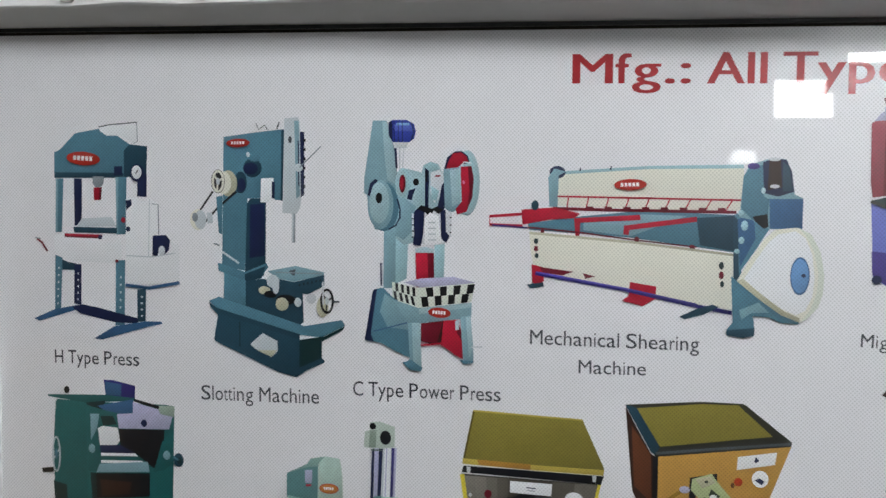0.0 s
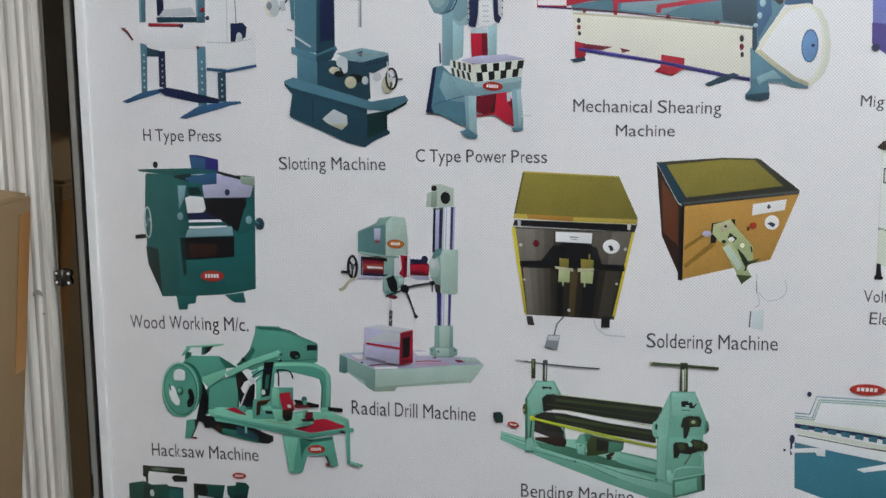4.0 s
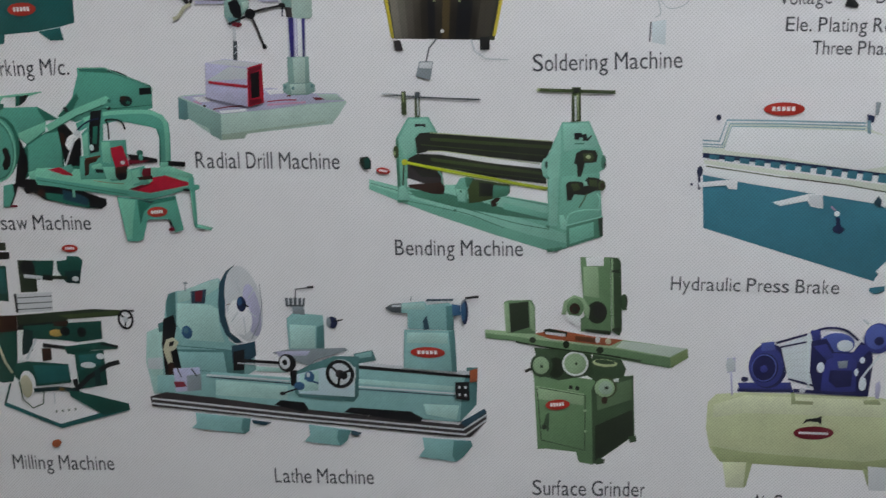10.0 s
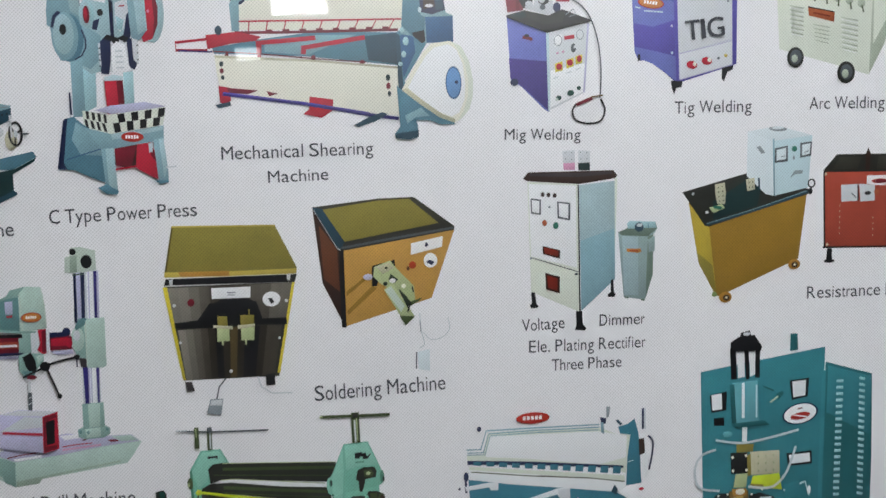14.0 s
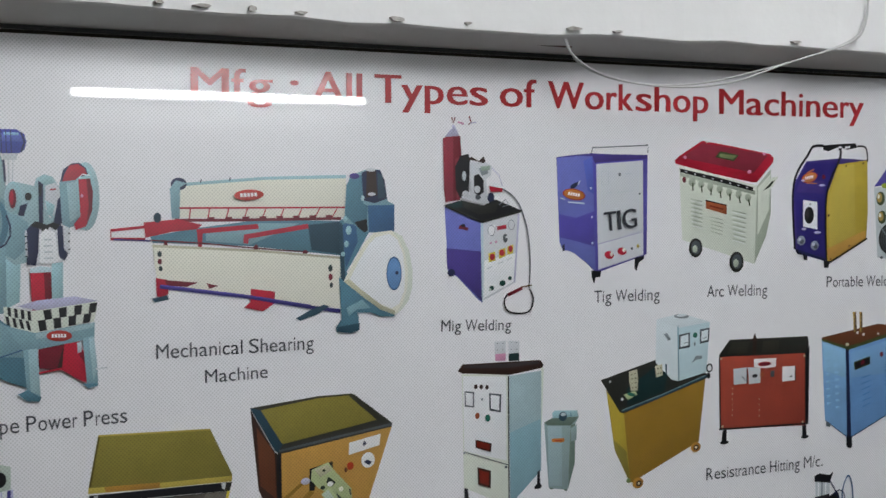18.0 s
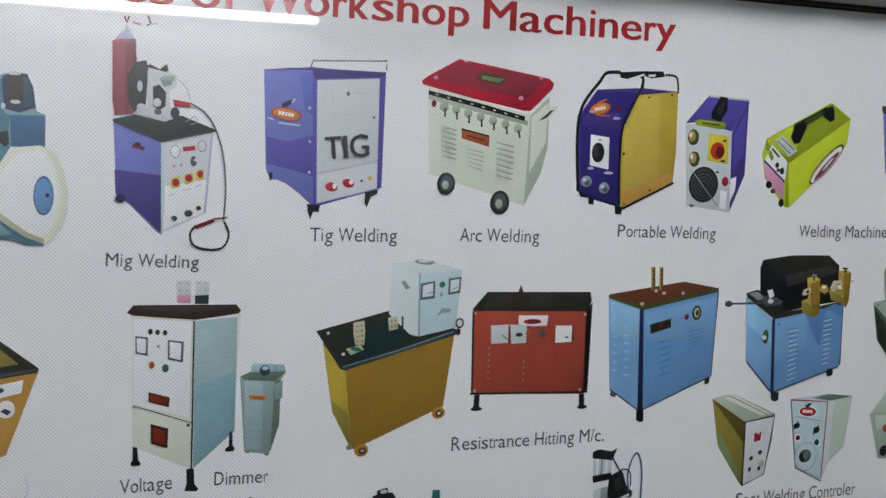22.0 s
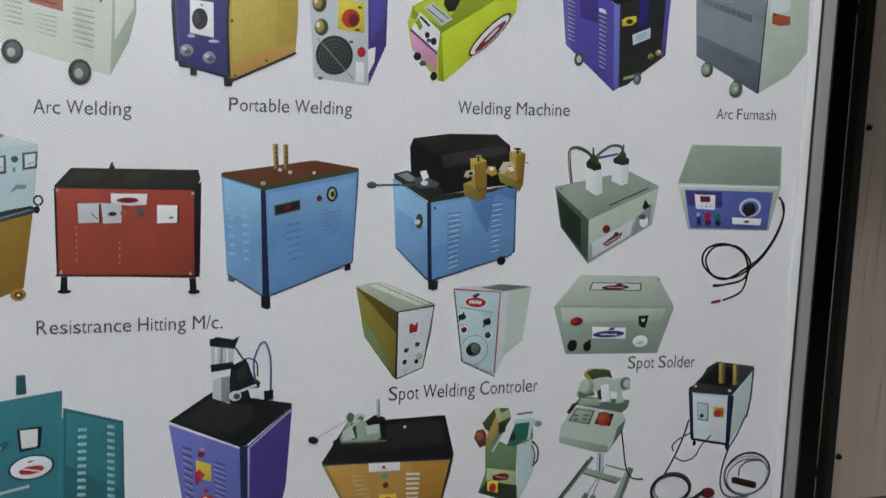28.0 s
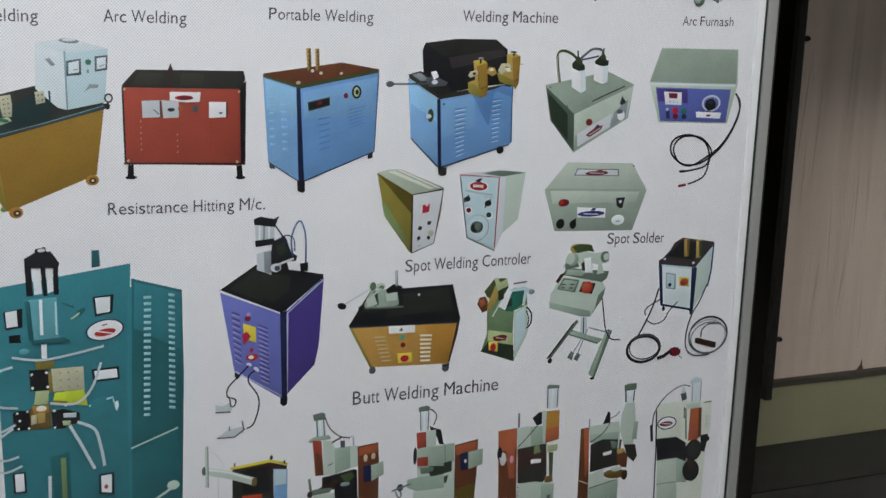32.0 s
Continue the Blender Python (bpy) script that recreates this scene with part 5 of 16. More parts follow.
shape(p, "fly_face", "teal", 894.9, 1159.6, 902.1, 1170.1, 915, 1171.5, 916.2, 1138.6, 922, 1135.2, 920.4, 1113.4, 904.6, 1113.6, 893.2, 1125.6)
shape(p, "fly_shade", "steelblue", 922, 1135.9, 956.4, 1136.3, 956.2, 1104.2, 923.2, 1104.8)
shape(p, "motor", "navy", 914.3, 1174.1, 925.9, 1178.8, 938.3, 1176.9, 944.1, 1165, 946.9, 1143.7, 930.7, 1138.5, 916.3, 1141.8)
shape(p, "motor_face", "brown_dark", 920.8, 1175.5, 932.5, 1177.5, 934.5, 1147.7, 919.9, 1145.1)
shape(p, "motor_side", "teal_dark", 934.6, 1175.5, 941.2, 1170.3, 945.4, 1145, 935.2, 1143.7)
disc(p, "motor_cap", "silver", 925.9, 1177.5, 6.5, 2.0)
disc(p, "motor_cap", "silver", 927.2, 1149.1, 5.1, 2.0)
disc(p, "motor_cap", "ice", 915.6, 1144.5, 2.2, 3.3)
disc(p, "post_cap", "blue_deep", 905, 1170.1, 6.4, 3.3)
shape(p, "bracket", "black", 905.3, 1116.9, 920.5, 1120, 921.8, 1106.8, 917.4, 1104.2, 907.4, 1112.3)
disc(p, "bolt", "teal_pale", 893.2, 1120.4, 2.8, 3.3)
disc(p, "bolt", "teal_pale", 897.3, 1107.2, 3.6, 5.3)
disc(p, "bolt", "teal_pale", 894.4, 1091.5, 2.9, 3.9)
disc(p, "bolt", "teal_pale", 890, 1079.8, 2.8, 2.6)
disc(p, "bolt", "ice", 891.6, 1010.7, 2.9, 2.6)
shape(p, "lower_body", "teal", 884.8, 1053.7, 890.5, 1048.2, 914, 1029.6, 937.2, 1013.3, 955.6, 1006.4, 955.6, 1004.4, 937.1, 1005.3, 924.8, 1010.5, 908.1, 1011.3, 899.4, 997.1, 887.9, 997.7)
shape(p, "lower_web", "teal_light", 893.8, 1017.2, 914, 1026.2, 924.8, 1015.8, 906.7, 1014.6, 896.6, 1007.2)
shape(p, "wheel_guard", "cream", 890.5, 1048.2, 903.5, 1071.5, 918.1, 1093.6, 929.1, 1104, 951.1, 1106.3, 965.8, 1099.4, 975.4, 1081.1, 979.8, 1057.4, 978.9, 1037.1, 974.3, 1022.5, 965.3, 1012, 955.6, 1006.4, 937.2, 1013.3, 914, 1029.6)
shape(p, "guard_face", "white", 898.3, 1050.6, 910, 1071.4, 923.1, 1090.9, 931.9, 1098.7, 949.6, 1102.4, 959.9, 1095.5, 967.2, 1077.9, 970, 1054.3, 968.4, 1034.1, 961.6, 1018.9, 951.9, 1014, 934.3, 1021.4, 914.1, 1036.8)
shape(p, "guard_side", "cream_dark", 890.5, 1048.2, 914, 1029.6, 937.2, 1013.3, 955.6, 1006.4, 956.4, 1011.1, 940.2, 1017.8, 917.7, 1034.1, 896.9, 1050.7)
shape(p, "guard_rim", "ivory", 952.5, 1106.3, 965.8, 1099.4, 975.4, 1081.1, 979.8, 1057.4, 978.9, 1037.1, 974.3, 1022.5, 965.3, 1012, 958.6, 1007.6, 966.9, 1020.7, 972.9, 1038.7, 973.8, 1058.9, 968.7, 1081.2, 960.6, 1096.8)
disc(p, "wheel_hub", "steelblue", 955.2, 1055.4, 10.0, 20.1)
disc(p, "hub_face", "skyside", 955.2, 1055.4, 8.9, 18.1)
disc(p, "hub_pin", "navy", 958.9, 1056, 2.2, 2.0)
shape(p, "foot_plate", "teal_dark", 880.9, 995.2, 910.5, 998.8, 910, 990.6, 898.9, 987.5, 882.3, 989.8)
badge(p, 776.6, 1148.6, 17.4, 6.1, 2)
caption("Wood Working M/c.", "text", 57, 659.7, 229.6, 663, 20.6)
caption("Radial Drill Machine", "text", 373.4, 552.3, 545.6, 552.4, 21.2)
caption("Soldering Machine", "text", 770.1, 666.4, 935.7, 670.3, 20.6)

p = picture("wood_working_machine_picture", "deepteal", "printed dark green thicknessing machine with an open throat", 90.8, 878.8, 129.8, 877.8, 232.4, 879.1, 245, 877.7, 241.5, 723.3, 224, 718.8, 193, 713, 156.6, 710, 106.7, 707.2, 87.1, 758, 86.6, 828.6)
shape(p, "side", "deepteal", 89.7, 876.3, 129.6, 872.8, 130.9, 709.6, 106.2, 707.2, 87.6, 755.5, 86.7, 831.1)
shape(p, "side_deep", "green_deep", 85.6, 778.2, 103.4, 774, 106.2, 708.2, 87.5, 753)
shape(p, "front", "deepteal", 133.3, 795.6, 243.6, 805.6, 241.6, 723.8, 193, 714.1, 130.9, 709.6)
shape(p, "front_light", "deepteal", 142.2, 758.3, 240.4, 770.7, 240.9, 745.8, 141.6, 735.5)
shape(p, "top_plate", "deepteal", 78.9, 883.9, 155.9, 887.2, 194.3, 885.1, 194.2, 881.7, 129.7, 876.3, 80.4, 881.4)
shape(p, "top_under", "green_deep", 129.7, 876.3, 155.7, 880.2, 152.8, 868.7, 132.3, 873.4)
shape(p, "chip_guard", "violet_dark", 153.8, 905.3, 166.6, 905.3, 194.6, 899.9, 194.3, 885.1, 155.9, 887.2)
shape(p, "chip_light", "steelblue", 155.3, 903.4, 176.8, 900.7, 176.4, 886.9, 155.9, 887.6)
shape(p, "hood_blue", "steelblue", 145.2, 873.4, 191.7, 883.5, 193.9, 867.8, 175.9, 864.7, 152.8, 868.7)
shape(p, "hood", "lilac", 191.6, 880.1, 222.1, 873.8, 243.3, 867.3, 237.9, 849.8, 172.9, 847.2, 170.7, 864.5, 191.3, 866.7)
shape(p, "hood_top", "sage", 222.2, 877.8, 245, 877.7, 244.7, 864.9, 227, 867.6)
line(p, "wiper", "black", 3.5, 193.2, 882.6, 225.2, 875.4)
disc(p, "knob", "navy", 205.9, 855.5, 3.8, 4.5)
shape(p, "throat_left", "deepteal", 135.1, 865.6, 145, 866.4, 152.7, 863.8, 170.7, 863.5, 170.4, 851.1, 147.1, 848.6, 149.1, 823.8, 145.7, 793.6, 132.7, 793)
shape(p, "throat_shine", "teal_light", 135.6, 863.1, 147.5, 863.6, 144.5, 846, 136.3, 830.7)
shape(p, "roller_dark", "green_deep", 149, 861.1, 165.5, 861.8, 170.4, 852.1, 152.3, 849.8)
shape(p, "throat", "white", 145.5, 846.1, 152.3, 849.3, 171.4, 848.1, 174.6, 832.4, 169.8, 826.7, 148.1, 825.7)
shape(p, "throat_black", "black", 172.9, 846.7, 232.3, 849.1, 231.3, 827.4, 225.8, 804.8, 218, 802, 195.4, 818.3, 174.9, 824.9)
shape(p, "roller_bed", "navy", 148.1, 825.2, 175, 827.4, 195.4, 818.3, 148.9, 816.3)
rows(p, "roller", "white", 1, 2, .95, .4, 148.4, 818.8, 192.8, 820.7, 210.4, 804.1, 148, 801.2)
shape(p, "bed", "teal_light", 147.5, 802.7, 210.5, 809.1, 212.8, 796.8, 143.1, 792)
shape(p, "right_bracket", "deepteal", 229.4, 834.7, 244.4, 845.2, 243.7, 810.6, 230.8, 800.1, 217.9, 797)
disc(p, "bracket_ball", "teal_light", 137.6, 820.8, 4.2, 5.5)
disc(p, "bracket_ball", "teal_light", 235.2, 818.6, 4.6, 5.5)
shape(p, "front_window", "black", 143, 791, 213.3, 795.3, 212.7, 767.3, 168.3, 762.6, 143.3, 760.8)
shape(p, "window_glow", "brown_dark", 148, 783.7, 189.4, 783.2, 186.5, 768, 150.1, 763.7)
shape(p, "handle_plate", "green_deep", 135.2, 791.6, 143, 791.5, 143.3, 740.7, 139, 737.4)
shape(p, "foot", "deepteal", 126.7, 709.4, 156.6, 710, 154.2, 699.7, 143.2, 697.6, 142.5, 690.4, 129.9, 689.2)
shape(p, "foot", "deepteal", 197.1, 713.3, 224, 717.8, 227.3, 703.4, 210.8, 702.9)
wheel(p, "crank", "grey_light", "teal", 90.3, 811.2, 5.8, 22.2, 2.3, 2)
line(p, "crank_handle", "black", 5.7, 71.2, 790.2, 86.6, 791.9)
disc(p, "top_knob", "black", 105.2, 890.8, 3.6, 4.5)
disc(p, "hand_knob", "teal_dark", 250.4, 813.8, 6.6, 8.4)
disc(p, "hand_knob", "green_deep", 251.4, 813.4, 3, 4)
line(p, "hand_stem", "teal", 2.5, 243.8, 817.5, 250.4, 813.8)
badge(p, 180.1, 739.1, 17.1, 7.6, 2)

p = picture("radial_drill_machine_picture", "drill", "printed pale green radial drill with a red work box", 357.9, 636.8, 362.3, 638.7, 470, 647.8, 509.1, 640.9, 545, 641.3, 556.7, 631.3, 537.7, 605.8, 437.6, 593.9, 433.7, 588.2, 405.2, 586, 385.2, 599.1, 368.4, 611.6, 356.5, 611.3)
shape(p, "base_front", "drill", 407.7, 616.6, 466.1, 621.4, 508.7, 627.5, 556.7, 631.3, 547.5, 617.1, 538.3, 605.2, 530.5, 607.4, 446.9, 595.5, 438.3, 594.6, 433.1, 588.2, 407, 586)
shape(p, "base_front_shade", "sage", 407.3, 592.9, 437.8, 597, 447, 598.6, 530.6, 609.8, 530.5, 607.4, 446.9, 595.5, 438.3, 594.6, 433.1, 588.2, 407, 586)
shape(p, "base_left", "drill_mid", 357.9, 636.8, 369.4, 632.1, 407.7, 616.6, 406.4, 586, 394.9, 591.9, 391.5, 600.5, 368.4, 611.6, 356.6, 611.9)
shape(p, "base_cut", "drill_dark", 357.9, 636.8, 368.2, 631.5, 368.4, 611, 364.6, 609.7, 356.5, 611.3)
shape(p, "base_top", "lilac", 359.8, 637.4, 393.3, 640.2, 470, 647.8, 509.1, 641.5, 545, 641.3, 554.4, 632.5, 508.7, 628.7, 466.2, 622.6, 408.4, 617.2)
shape(p, "base_pale", "white", 374.6, 636.6, 393.2, 638.4, 396, 631.7, 383.6, 630.7)
shape(p, "base_pale", "white", 405.4, 620.8, 438.7, 623.6, 438.6, 620.6, 408.4, 617.8)
shape(p, "base_pale", "drill", 521, 640.6, 545, 640.7, 552.6, 633.6, 532.9, 633.7)
shape(p, "base_pale", "white", 460.9, 645.7, 482.1, 646.3, 485, 641.5, 466.7, 639.8)
smooth_line(p, "base_rust", "red_dark", 1.5, 398.7, 622.5, 417.3, 625.5, 441.9, 627.4)
smooth_line(p, "base_rust", "red", 1.3, 463.4, 631.7, 481.7, 633.5, 498.6, 633.9)
smooth_line(p, "base_rust", "pink", 2.2, 463.3, 628, 481.6, 629.2, 508.8, 631.2)
smooth_line(p, "base_rust", "pink", 1.8, 376.2, 631.7, 380.5, 630.6, 385.4, 628.9)
shape(p, "base_stain", "red_dark", 516.8, 636.9, 527, 636.6, 531.1, 634.2, 520.9, 633.4)
disc(p, "base_spot", "brown_dark", 389, 626.5, 1.9, 1.2)
disc(p, "base_spot", "red_dark", 489.7, 638.6, 2.7, 0.9)
disc(p, "column_foot", "drill_dark", 502, 645.6, 18.7, 5.5)
shape(p, "column_foot", "drill_mid", 482.8, 651.8, 488.3, 654.3, 514.2, 655.6, 520.7, 651.5, 520.5, 643.7, 512.6, 639.8, 490.9, 639.2, 483.2, 642.6)
shape(p, "foot_light", "drill", 491.3, 652.6, 509.4, 653.7, 509.7, 641.5, 492.8, 640.5)
disc(p, "foot_bolt", "drill_dark", 485.8, 648.8, 1.8, 2.4)
disc(p, "foot_bolt", "drill_dark", 494.8, 647.2, 1.5, 2.1)
disc(p, "foot_bolt", "drill_dark", 517.1, 650.2, 1.8, 2.4)
shape(p, "column_low", "drill_mid", 489.8, 683.3, 514.9, 683.8, 514.8, 653.2, 489.5, 651.9)
shape(p, "column_low_light", "drill", 496.4, 682.8, 510.7, 683.1, 509.4, 653.7, 496.7, 653.3)
shape(p, "column", "grey_light", 489.1, 844.1, 517.6, 845.3, 515.8, 795.8, 514, 769.8, 511.9, 683.8, 491.6, 683.3, 494, 769.5, 487.3, 781.1)
shape(p, "column_blue", "navy", 489.1, 842.4, 492, 842.9, 490.8, 781.1, 487.3, 784)
shape(p, "column_blue", "lilac", 492, 842.9, 497.3, 843.5, 495.7, 786.9, 491.4, 781.7)
shape(p, "column_blue", "navy", 497.3, 843.5, 501.9, 844.1, 499.8, 788.1, 495.6, 782.9)
shape(p, "column_white", "white", 504.2, 844.1, 511.8, 844.7, 507.1, 683.7, 499.4, 683.5)
line(p, "column_line", "lilac", 1.4, 506.6, 844.1, 501.8, 684.1)
shape(p, "column_blue", "violet_dark", 512.4, 844.7, 515.9, 844.7, 513.9, 787.1, 510.9, 787.1)
shape(p, "column_blue", "lilac", 515.9, 844.7, 518.2, 844.7, 516.2, 787.1, 514.2, 787.1)
shape(p, "column_blue", "violet_dark", 493.4, 728, 500, 728.1, 498.2, 683.5, 494, 683.4)
shape(p, "column_blue", "lilac", 499.4, 728.1, 501.7, 728.1, 500, 683.5, 498.2, 683.5)
shape(p, "column_blue", "violet_dark", 508.9, 728.2, 512.4, 728.3, 510.7, 683.7, 508.3, 683.7)
shape(p, "top_cap", "sage_light", 480.5, 862.1, 486.5, 863.8, 486.5, 872.9, 497.9, 874.5, 516.1, 869.1, 515.9, 845.9, 501.1, 843.2, 479.4, 843.7)
shape(p, "top_cap_side", "sage", 486.5, 863.2, 494.7, 864.8, 493.6, 844.3, 485.4, 843.7)
disc(p, "cap_hole", "black", 505.1, 856.2, 6.5, 8.1)
disc(p, "cap_pin", "black", 490, 868.6, 3.8, 3.8)
line(p, "cap_bar", "sage_dark", 1.6, 488, 841, 501.6, 841.5)
shape(p, "clamp_arm", "drill_mid", 491.9, 778.2, 501, 787.6, 506.8, 787.6, 505.3, 727.6, 493.4, 728.5, 491.3, 737.3, 485.1, 749, 483.4, 769.4)
disc(p, "clamp_boss", "drill", 489.7, 763.1, 7.7, 14.6)
disc(p, "clamp_boss", "silver", 488.6, 767.7, 4.1, 6.4)
shape(p, "clamp_low", "steel_dark", 490.2, 740.3, 499.1, 738.6, 498.8, 728, 491.7, 728.5)
line(p, "clamp_rod", "navy", 1.6, 487.3, 743.2, 486.9, 729)
shape(p, "clamp_box", "drill", 497.9, 784.1, 503.9, 787.6, 522.1, 787.8, 521.3, 729, 517.1, 726.6, 499.4, 727.5)
line(p, "clamp_edge", "sage_light", 1.4, 499.7, 782.9, 498.8, 728.6)
shape(p, "clamp_top", "drill_dark", 492.2, 787.5, 501, 788.7, 499, 780.6, 488.8, 773.5, 486.6, 777)
shape(p, "arm_body", "red_dark", 456.8, 772, 476.9, 771.7, 483.3, 765.9, 482.2, 751.3, 457.3, 751.5)
shape(p, "arm_light", "red", 458.9, 765, 476.8, 766.4, 481.4, 763, 480.6, 755.4, 458.6, 756.8)
shape(p, "arm_dark", "navy", 456.8, 773.2, 477, 772.8, 476.8, 767.6, 456.6, 766.7)
disc(p, "arm_cap", "navy", 477, 772.8, 4.7, 5.2)
shape(p, "arm_under", "lilac", 456.6, 750.3, 482.2, 750.7, 483.8, 745.5, 464.2, 745.7)
disc(p, "arm_end", "red", 479.5, 759.4, 3.6, 5.8)
shape(p, "arm_left", "red_dark", 392.8, 773.6, 428.2, 772.2, 427.2, 748.1, 391.6, 748.2)
shape(p, "arm_left_light", "brickface", 393.6, 764.8, 423.6, 764.6, 423.3, 755.7, 393.2, 756.5)
shape(p, "arm_shine", "silver", 398.8, 761.3, 419.9, 761, 419.8, 758.1, 398.7, 758.4)
shape(p, "arm_left_dark", "black", 392.8, 774.2, 428.2, 772.8, 428, 768.7, 392.6, 770.1)
shape(p, "arm_left_dark", "navy", 391.7, 751.8, 427.3, 751.1, 427.2, 747.5, 391.6, 748.2)
shape(p, "arm_under", "lilac", 386.1, 747.5, 421.1, 746.9, 421.6, 743.9, 387.1, 744)
shape(p, "arm_plate", "drill_mid", 422, 768.7, 429.8, 768.2, 429.1, 750.5, 421.3, 751)
shape(p, "arm_left_end", "silver", 386.3, 776.4, 392.8, 775.3, 392.1, 747, 385.5, 747.5)
shape(p, "arm_end_dark", "navy", 390.4, 774.1, 392.8, 774.2, 391.6, 748.8, 389.8, 748.8)
wheel(p, "handwheel", "black", "grey_dark", 378.6, 759.5, 7.7, 16.7, 3.6, 3)
line(p, "handle", "black", 4, 362.6, 751.9, 375.4, 752.1)
smooth_line(p, "crank", "cream_dark", 4.2, 359.4, 726.9, 366.3, 730, 372.9, 739, 381.1, 743.9)
shape(p, "collar", "drill_mid", 425.9, 775.7, 436.1, 775.8, 435.6, 748.3, 427.2, 748.1)
shape(p, "collar_light", "silver", 436, 774.7, 442.6, 774.2, 442.2, 748.9, 435.6, 748.9)
shape(p, "head", "drill", 422.7, 827.8, 434.6, 830.2, 450.5, 828.5, 453.1, 818.2, 455.2, 779, 435.5, 775.8, 421.8, 776.8)
shape(p, "head_left", "drill_dark", 386.6, 808, 412.8, 820.3, 424.8, 822.1, 424.1, 775.7, 386.4, 780)
shape(p, "head_left_top", "drill_mid", 387.2, 808, 411.7, 820.3, 415.5, 826.6, 433.4, 830.2, 426, 822.1, 425.8, 818.1, 413.3, 816.8)
line(p, "head_ridge", "sage_light", 1.6, 426, 820.9, 427.2, 777.5)
shape(p, "head_low", "drill_mid", 387.7, 781.7, 424.2, 776.9, 444.4, 775.9, 444.4, 774.2, 424, 773.9, 387.6, 778.8)
shape(p, "plate", "lilac", 408.9, 812.8, 417.9, 813.4, 417.2, 797.8, 408.9, 797.7)
line(p, "plate_red", "red", 2.6, 409.9, 794.8, 416.6, 795.4)
line(p, "head_edge", "sage_light", 1, 451, 826.8, 453.9, 806.7, 454.7, 779.5)
shape(p, "spindle_side", "silver", 442.1, 777.7, 445.7, 777.1, 443.4, 748.4, 441.8, 754.2)
shape(p, "spindle_red", "red", 444.5, 777.7, 455.2, 777.8, 453.6, 749.1, 449.3, 747.3, 442.4, 753.1, 446.2, 760.2)
shape(p, "spindle_red_dark", "red_dark", 448.6, 776.6, 454, 776.6, 452.4, 750.3, 448.2, 749.6)
shape(p, "spindle_end", "silver", 454, 777.8, 458.2, 777.3, 455.9, 748, 453, 748.5)
shape(p, "spindle_head", "drill_mid", 420.5, 747.5, 428.5, 750.5, 449.4, 748.5, 449.1, 739.6, 433.3, 721, 423.8, 724.4, 419.8, 729.7)
shape(p, "spindle_motor", "black", 424.7, 745.2, 434.5, 750.6, 439.5, 741.2, 440.3, 730, 433.5, 724.5, 427.8, 733.4)
shape(p, "spindle_light", "drill", 440.9, 746, 448.7, 747.3, 447.9, 740.8, 442.4, 736.6)
shape(p, "chuck", "drill_dark", 424, 729.1, 439, 727, 436.9, 720.4, 426, 719.7)
disc(p, "chuck_red", "red_dark", 433.9, 720.4, 6.0, 2.7)
line(p, "chuck_bar", "black", 2.6, 423.7, 720.8, 442.7, 728.9, 450.6, 732)
disc(p, "hub", "black", 450, 732.5, 6.0, 5.9)
line(p, "lever", "black", 2.6, 451.8, 733.8, 463.9, 737.5, 484.9, 741.4)
disc(p, "lever_ball", "black", 487.3, 742, 3.9, 2.9)
line(p, "lever", "black", 2.4, 451.7, 730.2, 458.3, 713.1, 463.8, 697.1)
disc(p, "lever_ball", "black", 464.9, 695.3, 2.7, 3.0)
line(p, "drill_bit", "silver", 3.6, 430.8, 718.5, 430.1, 700.6)
line(p, "drill_bit", "grey_dark", 4.6, 430.8, 701.8, 429.9, 680.1)
line(p, "drill_light", "silver", 1.1, 429, 694.6, 432.1, 697)
line(p, "drill_light", "silver", 1.1, 428.7, 687.3, 431.8, 689.8)
shape(p, "box", "lilac", 393.8, 676.9, 417.2, 681.7, 461.3, 676.6, 443.6, 671.4, 441.9, 626.2, 391.9, 635.9)
shape(p, "box_top", "silver", 395, 676.9, 417.2, 681, 460.7, 676.6, 444.2, 672, 422.4, 673.9)
shape(p, "box_light", "grey_light", 393.4, 656.2, 422.3, 672.7, 442.9, 670.1, 442.5, 658.6, 400.2, 656.3)
shape(p, "box_low", "lilac", 393.2, 651.3, 442, 646.4, 441.3, 627.4, 392.5, 636.5)
shape(p, "box_end", "red", 443, 671.4, 460.7, 676.6, 460.4, 631, 441.3, 625.6)
shape(p, "box_end_dark", "red_dark", 444.1, 670.2, 458.8, 674.1, 459.3, 669.9, 446.4, 664.8, 444.6, 634.3, 457.5, 635.8, 458, 631.6, 442.6, 627.4)
shape(p, "box_line", "red", 395.9, 656.2, 442.2, 651.3, 442.1, 647.6, 396.4, 653.2)
shape(p, "box_hole", "black", 446.4, 664.8, 456.8, 667.5, 455.8, 638.2, 445.9, 635.5)
badge(p, 438.3, 793, 10.4, 5, 0, "orange", "badge_red")

p = picture("soldering_machine_front_picture", "khaki", "printed mustard soldering cabinet with a dark steel front", 606.4, 893.4, 673.9, 891, 729.5, 889.5, 754.3, 836.4, 753.1, 829.1, 662.4, 830.3, 594.8, 831.8, 595.6, 839.1)
shape(p, "lid_edge", "mustard_light", 595.1, 838.1, 662.6, 835.6, 754.2, 834.9, 753.6, 828.6, 662.4, 829.8, 594.8, 831.8)
shape(p, "lid_edge_red", "ochre", 611.6, 837.6, 672.3, 836.1, 672.2, 829.7, 613.8, 831.8)
shape(p, "lid_edge_left", "khaki_dark", 606.4, 893.4, 608.3, 893, 598, 839.1, 595.6, 838.6)
shape(p, "lid_top_edge", "mustard_light", 606.4, 893.9, 729.5, 890, 729.9, 888, 606.4, 892)
